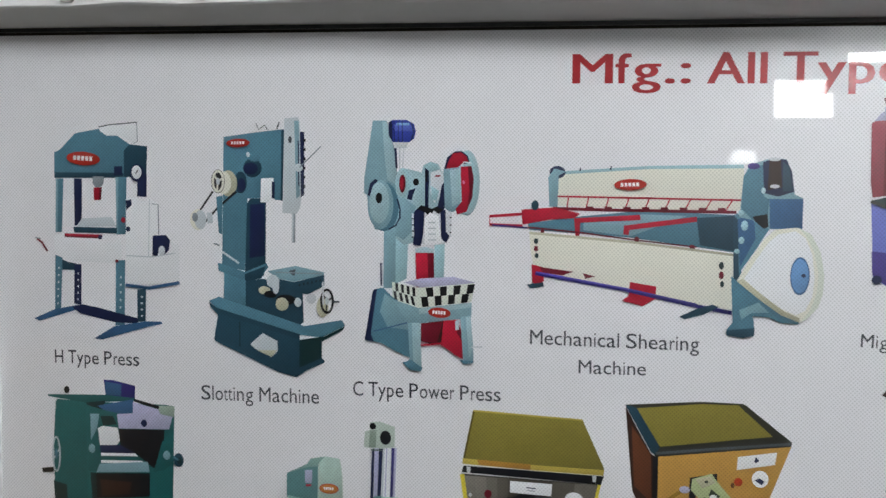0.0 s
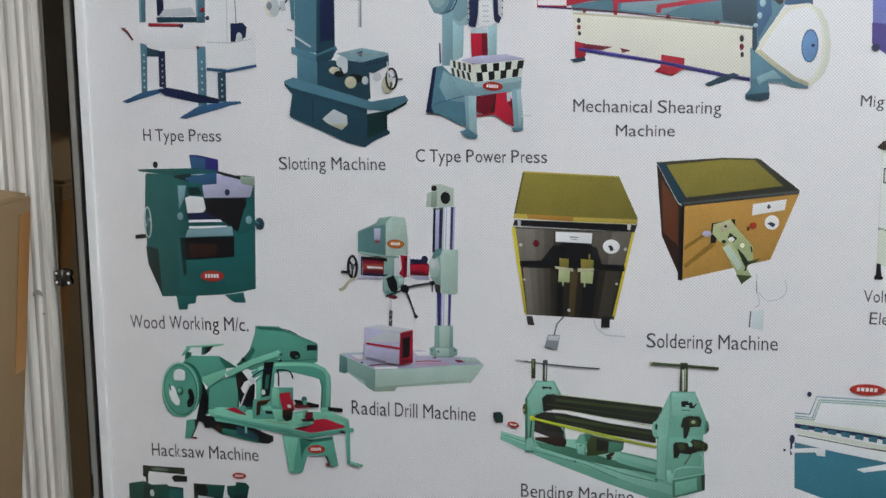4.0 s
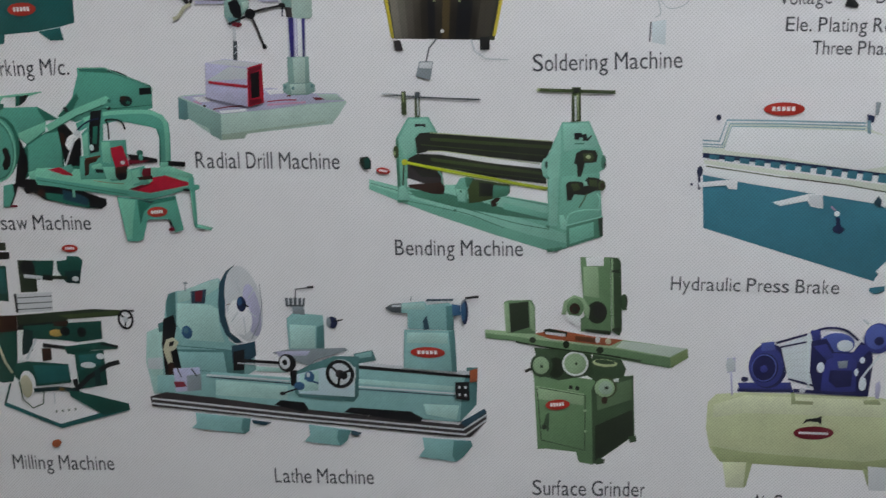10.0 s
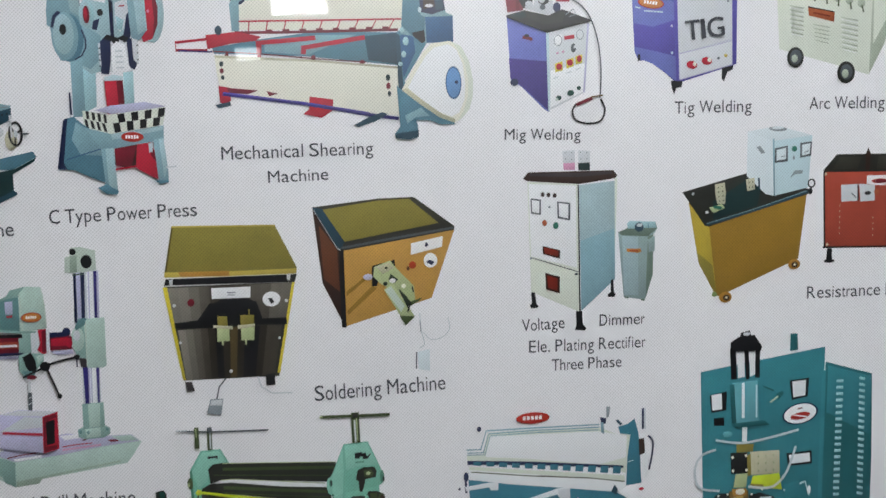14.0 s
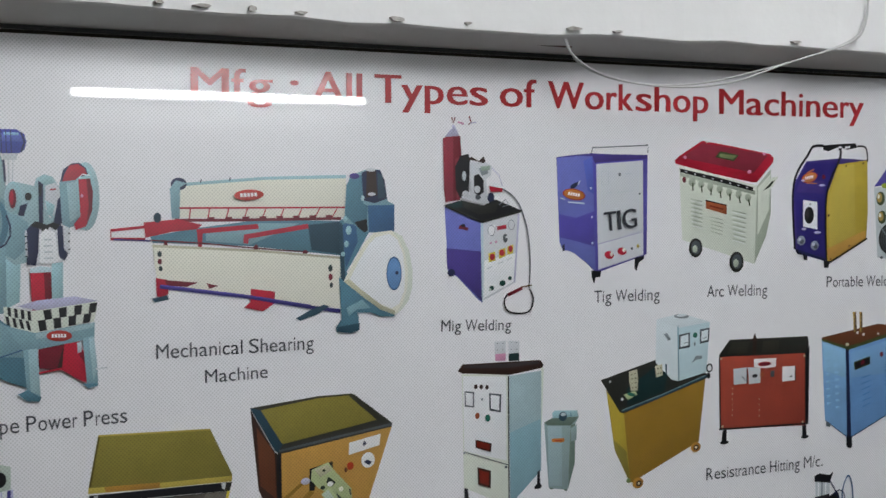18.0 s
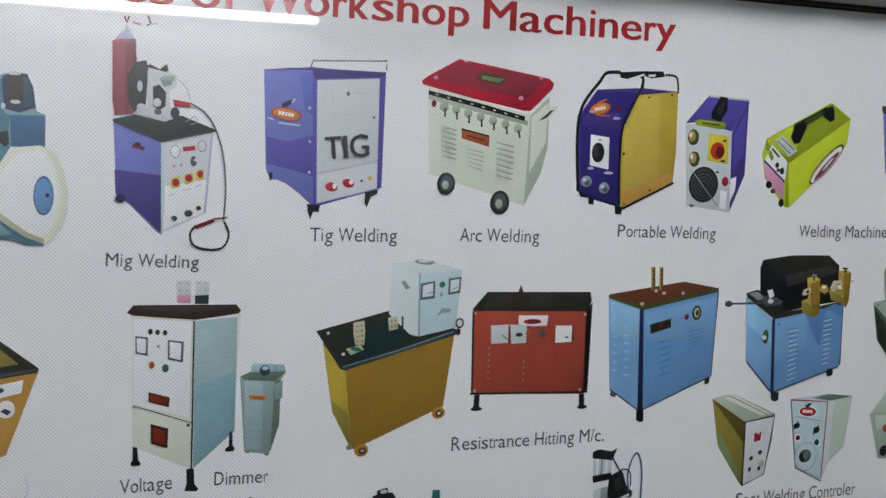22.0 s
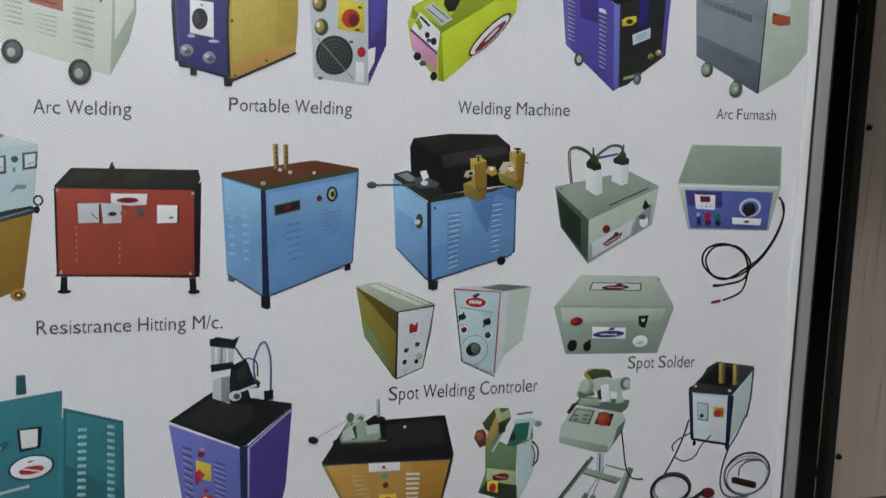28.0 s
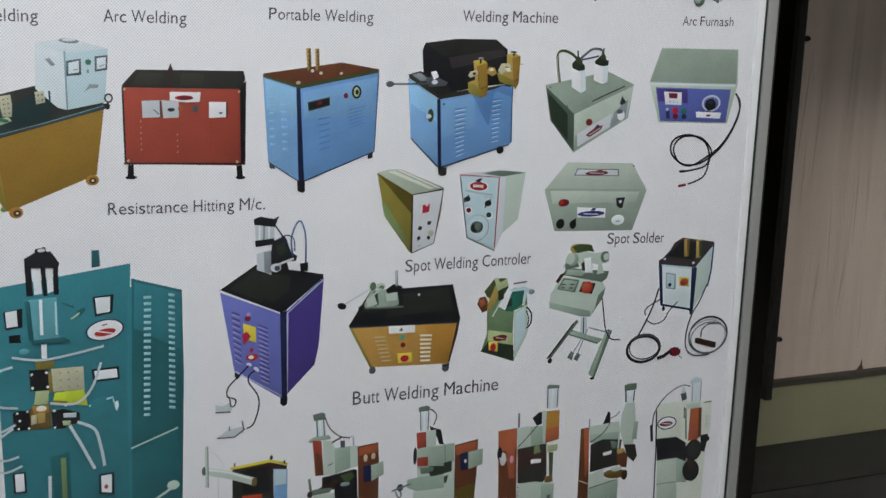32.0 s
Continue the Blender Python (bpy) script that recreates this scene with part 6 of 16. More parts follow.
shape(p, "gap", "black", 596.2, 829.9, 754.1, 828.1, 751, 818.4, 593.9, 822.1)
shape(p, "front", "iron", 593.9, 820.7, 751, 818.4, 727.1, 701.7, 611.5, 703.7)
shape(p, "sheen", "g1", 607.4, 766.6, 616.5, 766.6, 622.4, 704.1, 614.8, 704.2)
shape(p, "sheen", "g2", 616.5, 766.6, 625.4, 766.6, 630.1, 704.1, 622.4, 704.1)
shape(p, "sheen", "g3", 625.4, 766.6, 634.5, 766.5, 637.8, 704.1, 630.1, 704.1)
shape(p, "sheen", "g4", 634.5, 766.5, 643.3, 766.5, 645.2, 704.1, 637.8, 704.1)
shape(p, "sheen", "g5", 643.3, 766.5, 652.4, 766.5, 652.9, 704, 645.2, 704.1)
shape(p, "sheen", "black", 652.4, 766.5, 661.2, 766.5, 660.6, 704, 652.9, 704)
shape(p, "sheen", "g5", 661.2, 766.5, 670.3, 766.4, 668.1, 704, 660.6, 704)
shape(p, "sheen", "g6", 670.3, 766.4, 679.4, 766.4, 675.7, 703.9, 668.1, 704)
shape(p, "sheen", "g5", 679.4, 766.4, 688.3, 766.4, 683.4, 703.9, 675.7, 703.9)
shape(p, "sheen", "black", 688.3, 766.4, 697.4, 766.4, 691.1, 703.9, 683.4, 703.9)
shape(p, "sheen", "black", 697.4, 766.4, 706.3, 766.3, 698.6, 703.9, 691.1, 703.9)
shape(p, "sheen", "g5", 706.3, 766.3, 715.4, 766.3, 706.3, 703.8, 698.6, 703.9)
shape(p, "sheen", "g4", 715.4, 766.3, 724.2, 766.3, 714, 703.8, 706.3, 703.8)
shape(p, "sheen", "g4", 724.2, 766.3, 733.3, 766.3, 721.4, 703.8, 714, 703.8)
shape(p, "sheen", "g1", 597.2, 818.7, 609.6, 818.7, 613.2, 775.5, 601.7, 775.5)
shape(p, "sheen", "g1", 609.6, 818.7, 622.3, 818.6, 624.7, 775.5, 613.2, 775.5)
shape(p, "sheen", "g2", 622.3, 818.6, 634.8, 818.6, 636.2, 775.4, 624.7, 775.5)
shape(p, "sheen", "g3", 634.8, 818.6, 647.2, 818.6, 648, 775.4, 636.2, 775.4)
shape(p, "sheen", "g4", 647.2, 818.6, 659.9, 818.6, 659.5, 775.4, 648, 775.4)
shape(p, "sheen", "g4", 659.9, 818.6, 672.3, 818.5, 671.1, 775.3, 659.5, 775.4)
shape(p, "sheen", "g4", 672.3, 818.5, 684.8, 818.5, 682.6, 775.3, 671.1, 775.3)
shape(p, "sheen", "g4", 684.8, 818.5, 697.5, 818.5, 694.2, 775.3, 682.6, 775.3)
shape(p, "sheen", "g3", 697.5, 818.5, 709.9, 818.5, 706, 775.2, 694.2, 775.3)
shape(p, "sheen", "g3", 709.9, 818.5, 722.4, 818.4, 717.5, 775.2, 706, 775.2)
shape(p, "sheen", "g2", 722.4, 818.4, 735.1, 818.4, 729.1, 775.2, 717.5, 775.2)
shape(p, "sheen", "g2", 735.1, 818.4, 747.6, 818.4, 740.7, 775.1, 729.1, 775.2)
shape(p, "trim_left", "yellow", 592.4, 819.7, 597.3, 820.6, 614, 704.2, 610.6, 704.7)
shape(p, "trim_right", "yellow", 747.6, 818.4, 751, 818.4, 728.7, 706.3, 725.2, 706.3)
shape(p, "band", "black", 603.4, 775.5, 631.4, 777.4, 646.8, 797.6, 703.1, 797.4, 709.9, 775.2, 739.4, 773.7, 739.3, 766.2, 685.2, 768.9, 660.5, 766.5, 604.1, 769.1)
shape(p, "mouth", "black", 646.7, 795.1, 661.6, 801.9, 693.4, 802.3, 703, 795, 705, 775.2, 646, 775.4)
shape(p, "plate", "white", 649.8, 816.1, 697.2, 815.6, 696.3, 801.9, 649.9, 802.9)
line(p, "plate_mark", "navy", 1.2, 668.2, 809.8, 678.9, 809.2)
line(p, "plate_mark", "grey", 1, 669.1, 806.8, 677.8, 806.3)
disc(p, "lamp", "red_dark", 624.8, 799.6, 4.2, 4.7)
disc(p, "dial", "white", 721.7, 798.8, 10.8, 9.3)
shape(p, "dial_hand", "black", 717.3, 799.8, 722.3, 800.3, 725.1, 794.9, 721.1, 792.5)
shape(p, "clamp", "khaki", 655.1, 781.3, 667.3, 780.3, 667.4, 765.4, 655.6, 765.5)
shape(p, "clamp_low", "olive_light", 654.6, 766.5, 669.3, 765.9, 668.9, 749.6, 654.1, 749.6)
shape(p, "clamp_bar", "cream_dark", 649.8, 770.4, 673.3, 767.9, 673.2, 763.9, 650.2, 767)
line(p, "clamp_pin", "olive_light", 2, 660.5, 750.6, 660.3, 744.6)
shape(p, "clamp", "khaki", 683, 781.2, 699.7, 780.2, 698.9, 765.4, 683.1, 766.4)
shape(p, "clamp_low", "olive_light", 683.1, 765.4, 699.8, 764.9, 698.5, 749, 683.2, 749.5)
shape(p, "clamp_bar", "cream_dark", 679.2, 768.4, 700.4, 769.3, 699.8, 765.4, 679.6, 763.9)
line(p, "clamp_pin", "olive_light", 2, 688.6, 750.5, 688.5, 744)
line(p, "clamp_bolt", "khaki", 1.7, 694, 787.6, 693.8, 780.2)
disc(p, "screw", "silver", 604.7, 797.2, 2, 2)
disc(p, "screw", "silver", 739.8, 795.9, 2, 2)
disc(p, "screw", "silver", 609.8, 751.2, 1.7, 1.7)
disc(p, "screw", "silver", 729.6, 749.9, 1.7, 1.7)
disc(p, "screw", "silver", 668.8, 712, 2, 2)
shape(p, "hinge", "silver", 600.1, 829.4, 604.9, 829.4, 604.2, 822.1, 600.8, 822.6)
shape(p, "hinge", "silver", 741.4, 828.2, 746.3, 828.1, 745.2, 820.8, 741.8, 821.8)
shape(p, "foot", "steel_dark", 613, 702, 621, 702, 624, 690, 615, 690)
shape(p, "foot", "black", 711, 705, 722, 706, 722, 691, 711, 691)
line(p, "lead", "grey_dark", 1.8, 662.1, 703.5, 653.3, 692.9, 649.9, 677.7)
shape(p, "pedal", "grey", 641.9, 678.3, 657.9, 678.2, 654.2, 657.3, 637.4, 661)
shape(p, "pedal_light", "silver", 642.9, 676.7, 656.8, 677.2, 655.6, 670.1, 641.7, 670.7)
line(p, "lead", "grey_light", 1.5, 700.8, 703.3, 705, 689.7, 717.7, 681, 742.6, 679.9)

p = picture("soldering_machine_picture", "ochre2", "printed ochre soldering cabinet with a dark framed lid", 810.7, 853.8, 951.9, 873.2, 921, 788.6, 812.8, 759)
shape(p, "lid", "iron", 775.7, 909, 857.7, 916.5, 900.9, 916.5, 952.3, 877.5, 951.9, 873.2, 809.3, 853.3, 806.9, 858.1)
shape(p, "lid_face", "khaki", 788.1, 905.7, 857.7, 914.1, 896.1, 914.6, 932.4, 882.8, 814.2, 864.8)
shape(p, "rim_front", "teal_dark", 775.7, 909, 788.2, 906.2, 814.2, 864.3, 809.3, 855.2, 804.5, 858.1)
shape(p, "rim_right", "iron", 896.1, 915.1, 903.3, 915.5, 952.8, 877.5, 942.2, 876.1)
line(p, "rim_low", "grey_dark", 2.9, 809.8, 857.2, 881.8, 867.1, 950.9, 876.1)
shape(p, "side", "brown_dark", 776.2, 907.1, 804.5, 856.7, 810.7, 852.8, 809.9, 761, 785.1, 814.8)
shape(p, "side_light", "brown", 783.1, 886.8, 804.4, 855.7, 806.4, 802.6, 787.1, 819.6)
shape(p, "corner", "black", 807.3, 853.8, 812.6, 854.3, 812.8, 757, 806.9, 758)
shape(p, "nameplate", "white", 896.8, 858.9, 937.4, 866.1, 935.6, 852.6, 895.9, 844.5)
shape(p, "name_mark", "navy", 913.8, 855.1, 915.7, 859.9, 919.1, 856, 915.7, 853.1)
disc(p, "lamp", "brick", 897.9, 831.5, 4.4, 4.6)
disc(p, "lamp_low", "brown", 892.1, 827.6, 1.9, 2.9)
disc(p, "dial", "white", 920.7, 836.3, 8.7, 9.2)
shape(p, "dial_hand", "navy", 914.9, 834.4, 919.7, 837.2, 925.6, 833.9, 922.2, 830)
shape(p, "shadow", "ochre_dark", 846.8, 808.3, 852.6, 804.9, 815.9, 773.2, 813.9, 778.1)
shape(p, "shadow", "ochre_dark", 814.1, 802.6, 836.1, 818.5, 840.5, 817.1, 814.1, 796.7)
shape(p, "socket", "black", 846.9, 833, 875.5, 839.3, 876, 831.5, 855.1, 819.5, 852.6, 807.3, 846.3, 807.8)
shape(p, "clamp", "olive_light", 849.3, 831.6, 869.7, 838.8, 877, 829.1, 899, 804.8, 900, 785.3, 894.1, 780.4, 886.8, 792.6, 869.7, 802.4, 857.5, 809.8, 848.3, 819.5)
shape(p, "clamp_light", "cream_dark", 852.7, 831.6, 869.2, 836.4, 874.6, 829.1, 860, 821.9)
shape(p, "clamp_arm", "olive_light", 860.9, 802.5, 872.1, 809.7, 889.2, 782.8, 899.1, 765.6, 886.9, 756.3, 879.5, 770.6)
shape(p, "clamp_arm_light", "sage_light", 862.4, 802, 869.7, 806.8, 886.8, 780.4, 881.9, 773.1)
shape(p, "clamp_dark", "moss_dark", 869.7, 821.9, 879.4, 814.6, 874.6, 809.7, 867.3, 814.6)
shape(p, "clamp_dark", "moss_dark", 879.4, 802.4, 889.2, 792.6, 894.1, 785.3, 890.2, 777.9, 884.3, 790.2)
disc(p, "bolt", "moss_dark", 862.9, 809.8, 2.9, 2.4)
disc(p, "bolt", "cream", 885.8, 805.8, 2.9, 2.9)
disc(p, "bolt", "moss_dark", 864.4, 829.6, 1.9, 1.5)
shape(p, "jaw", "olive_dark", 891.7, 785.3, 901.5, 787.7, 908.8, 790.1, 903.9, 785.3, 894.1, 780.4)
line(p, "jaw_edge", "black", 1.7, 896.5, 804.8, 898, 797.5)
line(p, "jaw_edge", "black", 2, 894.1, 785.3, 890.3, 773)
disc(p, "glint", "white", 872.1, 813.1, 3.9, 2.9)
shape(p, "foot", "olive_dark", 879.5, 768.1, 899.1, 766.6, 886.9, 755.8)
disc(p, "patch", "lilac", 841.5, 819.5, 5.8, 3.9)
smooth_line(p, "cord", "grey_light", 1.2, 905, 770.5, 906.5, 748.3, 910.1, 730.9, 904.2, 726)
smooth_line(p, "cord", "grey_light", 1, 909, 745.8, 918.9, 735.9, 933.7, 738.3, 942.5, 748.2, 940.8, 763)
line(p, "cord_dark", "grey", 1.2, 905, 760.7, 906.1, 745.9)
shape(p, "pedal", "glass", 900.3, 721, 916.5, 723.5, 916.2, 695.9, 901.8, 698.5)
line(p, "pedal_edge", "grey_dark", 1.7, 899.8, 721, 898.9, 699.5)
caption("Hacksaw Machine", "text", 79.1, 472.9, 237.6, 474.8, 20.1)
caption("Milling Machine", "text", 102.5, 152.9, 237.5, 155.8, 21.7)
caption("Lathe Machine", "text", 446.4, 146.2, 572.9, 148.3, 21.8)
caption("Bending Machine", "text", 608, 448.5, 759.1, 449.6, 20.6)
caption("Surface Grinder", "text", 770.8, 141, 906.8, 143.7, 22)
caption("Air Compressor", "text", 1038.3, 132.5, 1147.4, 135.3, 20.6)

p = picture("hacksaw_machine_picture", "hack", "printed green power hacksaw with a spoked flywheel", 239.1, 671.3, 271.2, 671.7, 325.2, 651, 327.4, 647.5, 326.3, 623.9, 316.3, 620.9, 285.4, 619.4, 260.5, 617.4, 231.4, 606.7, 209.4, 613.4, 221.3, 626.1, 236.7, 644.7)
shape(p, "arm_top", "hack_dark", 239.1, 671.3, 271.2, 671.7, 325.2, 651, 326.8, 648.1, 309.6, 655.1, 279.8, 664.9, 243, 666.6)
shape(p, "arm_face", "hack", 239.9, 666, 279.8, 664.4, 309.6, 654.5, 324.4, 648.1, 323.5, 626.9, 279.7, 625.4, 239.5, 627.5, 224.8, 623.2)
shape(p, "arm_shade", "hack_dark", 209.4, 613.4, 221.2, 624.9, 235.2, 641.7, 237.7, 635.2, 229.8, 623.2, 238.7, 618.5, 228.9, 613)
line(p, "arm_seam", "hack_dark", 1.2, 263.4, 622.8, 285.8, 623.6, 325.4, 627.5)
smooth_line(p, "arm_slot", "black", 2.4, 275.2, 668.4, 286, 666.1, 297.9, 661.5)
disc(p, "pivot", "black", 220.3, 621.9, 2.5, 3.6, 30)
disc(p, "pivot", "black", 272.8, 623.5, 3.1, 2.1)
disc(p, "pivot", "hack_light", 271.6, 624.7, 1.5, 1.2)
line(p, "arm_edge", "hack_light", 0.8, 240.3, 670.7, 271.1, 670.8, 324.5, 650.4)
shape(p, "plate", "black", 311.8, 647.4, 326.2, 648.1, 326.3, 640.5, 311.8, 639.2)
disc(p, "bolt", "black", 294.7, 632, 7.7, 6.2)
disc(p, "bolt", "brown_dark", 291.6, 635.5, 4.0, 2.7)
disc(p, "bolt", "hack_dark", 297.4, 630.2, 2.5, 2.1)
shape(p, "saw_bow", "hack", 230.7, 605.1, 247.7, 613.7, 266.8, 618.7, 298, 621.9, 323.2, 622.1, 337.4, 615.7, 344.1, 606.2, 345, 591.3, 343.3, 556.2, 329, 554.7, 331.5, 591.1, 328.3, 599.5, 321.1, 601.8, 296.8, 606.4, 281.5, 608.6, 265.6, 604.9, 246.7, 601.7, 234.2, 595.5)
smooth_line(p, "bow_light", "hack_light", 5, 241.1, 609.5, 266.6, 616.9, 303.9, 619.6, 325.3, 618, 338.8, 609.1, 340.7, 591.2, 339.3, 561)
line(p, "bow_shade", "hack_dark", 1.6, 330.3, 556, 332.5, 588.1, 329.5, 598.3)
shape(p, "bow_foot", "hack_light", 329.9, 559, 343.6, 559.8, 343.8, 553.7, 329.5, 552.9)
shape(p, "motor", "hack", 133.1, 615.2, 143.4, 624.1, 161.9, 624.5, 186, 625.3, 191.4, 622.3, 209.8, 610.4, 195.1, 609, 192.6, 595.7, 169.2, 578.9, 158.3, 588, 149.2, 607.4, 136, 609.7)
shape(p, "motor_shade", "hack_dark", 185.9, 624.7, 192, 621.7, 211, 610.4, 193.8, 608.4, 188, 613.8)
shape(p, "motor_face", "hack", 144.3, 620.7, 166.7, 622.1, 184.5, 622.9, 193.9, 609, 191.8, 601.1, 163.7, 593.5)
shape(p, "motor_light", "hack_light", 159.2, 593.5, 193.7, 607.2, 193.3, 596.9, 169.3, 580.1, 159.3, 588)
line(p, "motor_rib", "hack_dark", 1.4, 169.3, 579.8, 192.6, 596)
shape(p, "motor_plate", "hack_light", 137.2, 637.6, 192.8, 643.3, 193.4, 642.1, 175.2, 637.2, 145.3, 635.9, 137.8, 625.5, 131.1, 622.5, 130.7, 624.9, 137.5, 634)
shape(p, "motor_plate_leg", "hack_dark", 160.7, 637.7, 165.9, 638.4, 164.7, 626.9, 159.5, 625.7)
shape(p, "motor_plate_dark", "black", 165.8, 637.8, 177.4, 639.6, 172.1, 631.8, 164.6, 626.3)
shape(p, "motor_foot", "hack_dark", 137.6, 629.2, 145.8, 628.6, 143.9, 623.2, 134.3, 617)
shape(p, "body", "hack_dark", 168.1, 580.1, 192.4, 594.4, 210.2, 601.3, 212.7, 580.6, 212, 546.8, 175.1, 548.6, 165.2, 539.8, 159.1, 536.5, 160.7, 570.8)
shape(p, "body_face", "hack", 169.2, 578.3, 191.6, 592.6, 208.4, 595.8, 210.8, 574.5, 209.1, 549.8, 178.5, 549.9, 167.1, 546)
shape(p, "gear_dark", "black", 153.7, 595.3, 160.8, 584.3, 164.9, 573.9, 167.6, 563.4, 165.8, 546, 157, 529.6, 148.2, 531.3, 154.2, 558.3)
shape(p, "body_low", "hack_light", 166.5, 546, 175.8, 548.7, 180.1, 533.8, 168, 535.4)
shape(p, "throat_dark", "black", 208.3, 601.3, 218.1, 605, 227.6, 592.4, 236, 587, 234.1, 559.4, 232.4, 547.1, 213.9, 553, 210.5, 577.5)
shape(p, "throat_rust", "brown_dark", 210.9, 595.2, 215.7, 592.9, 216.2, 577.6, 211.4, 580.6)
shape(p, "throat_gap", "white", 215.8, 580.7, 220.5, 589.9, 231, 594.9, 235.6, 590, 226.1, 582, 222, 571.6, 217.9, 575.2)
shape(p, "throat_green", "hack_dark", 215.2, 553, 226.7, 554.4, 233, 553.3, 231.2, 540.9, 215.1, 544.9)
shape(p, "column_mid", "hack", 237.1, 593.1, 250.7, 605.3, 251.9, 619.2, 265.7, 620.5, 264.8, 602.5, 260.2, 553.7, 236, 552.1, 238.3, 577.9)
shape(p, "column_light", "hack_light", 237.5, 590.1, 244.9, 596.2, 243, 559.6, 237.2, 558.3)
shape(p, "column_black", "black", 250.7, 619.8, 264.6, 621.7, 261.1, 602.4, 256.7, 572, 245.8, 569.4, 246.8, 596.2)
shape(p, "column_green", "hack_dark", 252.3, 601.7, 258, 602.4, 254.9, 581.1, 249.9, 581.1)
disc(p, "lamp_eye", "silver", 248.2, 576.5, 2.8, 3.7)
line(p, "push_rod", "hack_light", 8, 196.1, 599.3, 232.5, 619, 273.1, 634.8)
line(p, "rod_edge", "hack_dark", 1.2, 197.6, 595.1, 234, 614.8, 267.5, 627.6)
disc(p, "rod_end", "hack_light", 272.3, 633.6, 3.7, 3.6)
disc(p, "rod_end", "hack_dark", 274.7, 632.5, 2.2, 2.1)
smooth_line(p, "hose", "navy", 1.8, 231.1, 596.1, 239.3, 603.4, 250.5, 609.5, 260, 611.4)
smooth_line(p, "hose", "black", 2.2, 267.9, 609.7, 278.5, 610.4, 287.6, 607.5, 291.2, 598.5)
smooth_line(p, "hose", "black", 2, 267.9, 609.7, 270.5, 603.7, 270.4, 586.8)
disc(p, "lamp", "silver", 232.1, 593.7, 4.1, 3.9)
line(p, "lamp_arm", "silver", 2, 228.3, 586.3, 219.7, 567.9, 210.8, 546.7)
line(p, "lamp_arm", "silver", 1.3, 236.2, 590.1, 226.5, 586.9)
disc(p, "wheel_back", "hack_dark", 131.5, 574.1, 27.1, 40.9, -12)
disc(p, "fly_wheel", "hack", 126.9, 573.4, 27.2, 40.3, -12)
ring(p, "fly_rim", "hack_light", 126.9, 573.4, 27.2, 40.3, 2)
ring(p, "fly_rim", "hack_dark", 126.9, 573.4, 24.6, 36.9, 1.2)
shape(p, "fly_gap", "white", 118.2, 599.2, 122.5, 603.5, 129, 604.2, 134.5, 601.2, 134.5, 590.1, 131, 587, 118.8, 587.5, 117.3, 591.8)
shape(p, "fly_gap", "white", 110.4, 576.3, 114.6, 579.4, 118.8, 576.4, 121.6, 566.5, 125.1, 557.8, 124.4, 551.6, 119.7, 550.3, 113.3, 556.4, 109.8, 565.7)
shape(p, "fly_gap", "black", 137.1, 572.9, 140.8, 576.7, 144.9, 573.6, 147, 563.1, 145.4, 554.4, 141, 548.7, 136.4, 548.7, 135.2, 555.5, 139.3, 563)
disc(p, "fly_hub", "hack_dark", 126, 571.5, 5.2, 6.2)
disc(p, "fly_hub", "hack_light", 125.2, 572.8, 2.9, 3.4)
disc(p, "fly_spot", "hack_dark", 111.7, 576.3, 1.3, 5.0, 10)
shape(p, "rear_leg", "hack", 133.6, 529.2, 145.6, 531.9, 152.4, 528.9, 147.3, 517.4, 139.9, 502.7, 130.6, 501.9)
shape(p, "rear_dark", "black", 145.6, 531.3, 152.4, 528.9, 147.2, 516.2, 140.5, 502.7, 138.6, 503.3, 146.1, 518)
disc(p, "rear_foot", "red_dark", 144, 504.1, 4.9, 1.6)
shape(p, "under_dark", "black", 146.1, 530.7, 161.2, 538.4, 177.1, 536.8, 215, 530.6, 252, 516.3, 260.7, 514, 260.7, 506.5, 253.3, 501.9, 231.8, 503.4, 206.6, 509.1, 185, 511.9, 175.9, 518, 169.1, 521, 161.2, 519.6, 158.1, 527.1)
shape(p, "under_motor", "hack_dark", 185.3, 521.3, 213.9, 518.1, 238.7, 509.8, 238.7, 502.3, 212.8, 506.8, 186.4, 513.2)
shape(p, "under_light", "teal_dark", 206.9, 525.5, 229.9, 519, 239, 512.9, 237, 505.4, 207, 512.9)
disc(p, "under_knob", "black", 165.5, 524.1, 5.8, 4.4)
disc(p, "under_knob", "brown_dark", 180.7, 520.6, 4.5, 5.0)
line(p, "clip", "hack_light", 3, 221.3, 529.5, 221, 515.7)
shape(p, "bed", "hack_light", 177.3, 551.2, 191.5, 552, 235.9, 550.2, 305.1, 551.3, 323.9, 553.4, 366.6, 543.7, 370.7, 540.1, 364.4, 527.8, 315.6, 513.8, 290.2, 518.9, 176.6, 531.2, 174.2, 539.9)
shape(p, "bed_side", "hack", 175.6, 540.6, 234.3, 532.2, 290.6, 524.5, 315.4, 520.7, 365.2, 530.9, 365, 527.2, 315.6, 513.8, 286.9, 517, 220.9, 525.1, 176.1, 532.4)
line(p, "bed_edge", "hack_light", 1.4, 176.4, 542.4, 234.4, 533.5, 290.7, 525.8, 315.5, 521.9, 365.3, 532.7)
line(p, "bed_seam", "hack_dark", 1, 177.1, 536.8, 233.9, 527.8, 287.1, 520.1)
smooth_line(p, "bed_rust", "rust", 0.7, 247.4, 536.8, 266.1, 534, 285, 533.1)
shape(p, "bed_red", "red", 191.2, 549.5, 205.6, 552.5, 217, 552.4, 222.4, 542, 209.8, 543.6)
shape(p, "bed_grey", "hack", 207.5, 552.3, 220.5, 556.2, 224.4, 550, 219.5, 545)
shape(p, "bed_red", "red", 290.1, 526.4, 316.5, 535.5, 320, 541.1, 335.7, 543.8, 364.2, 535.1, 362.8, 532, 315.5, 521.9)
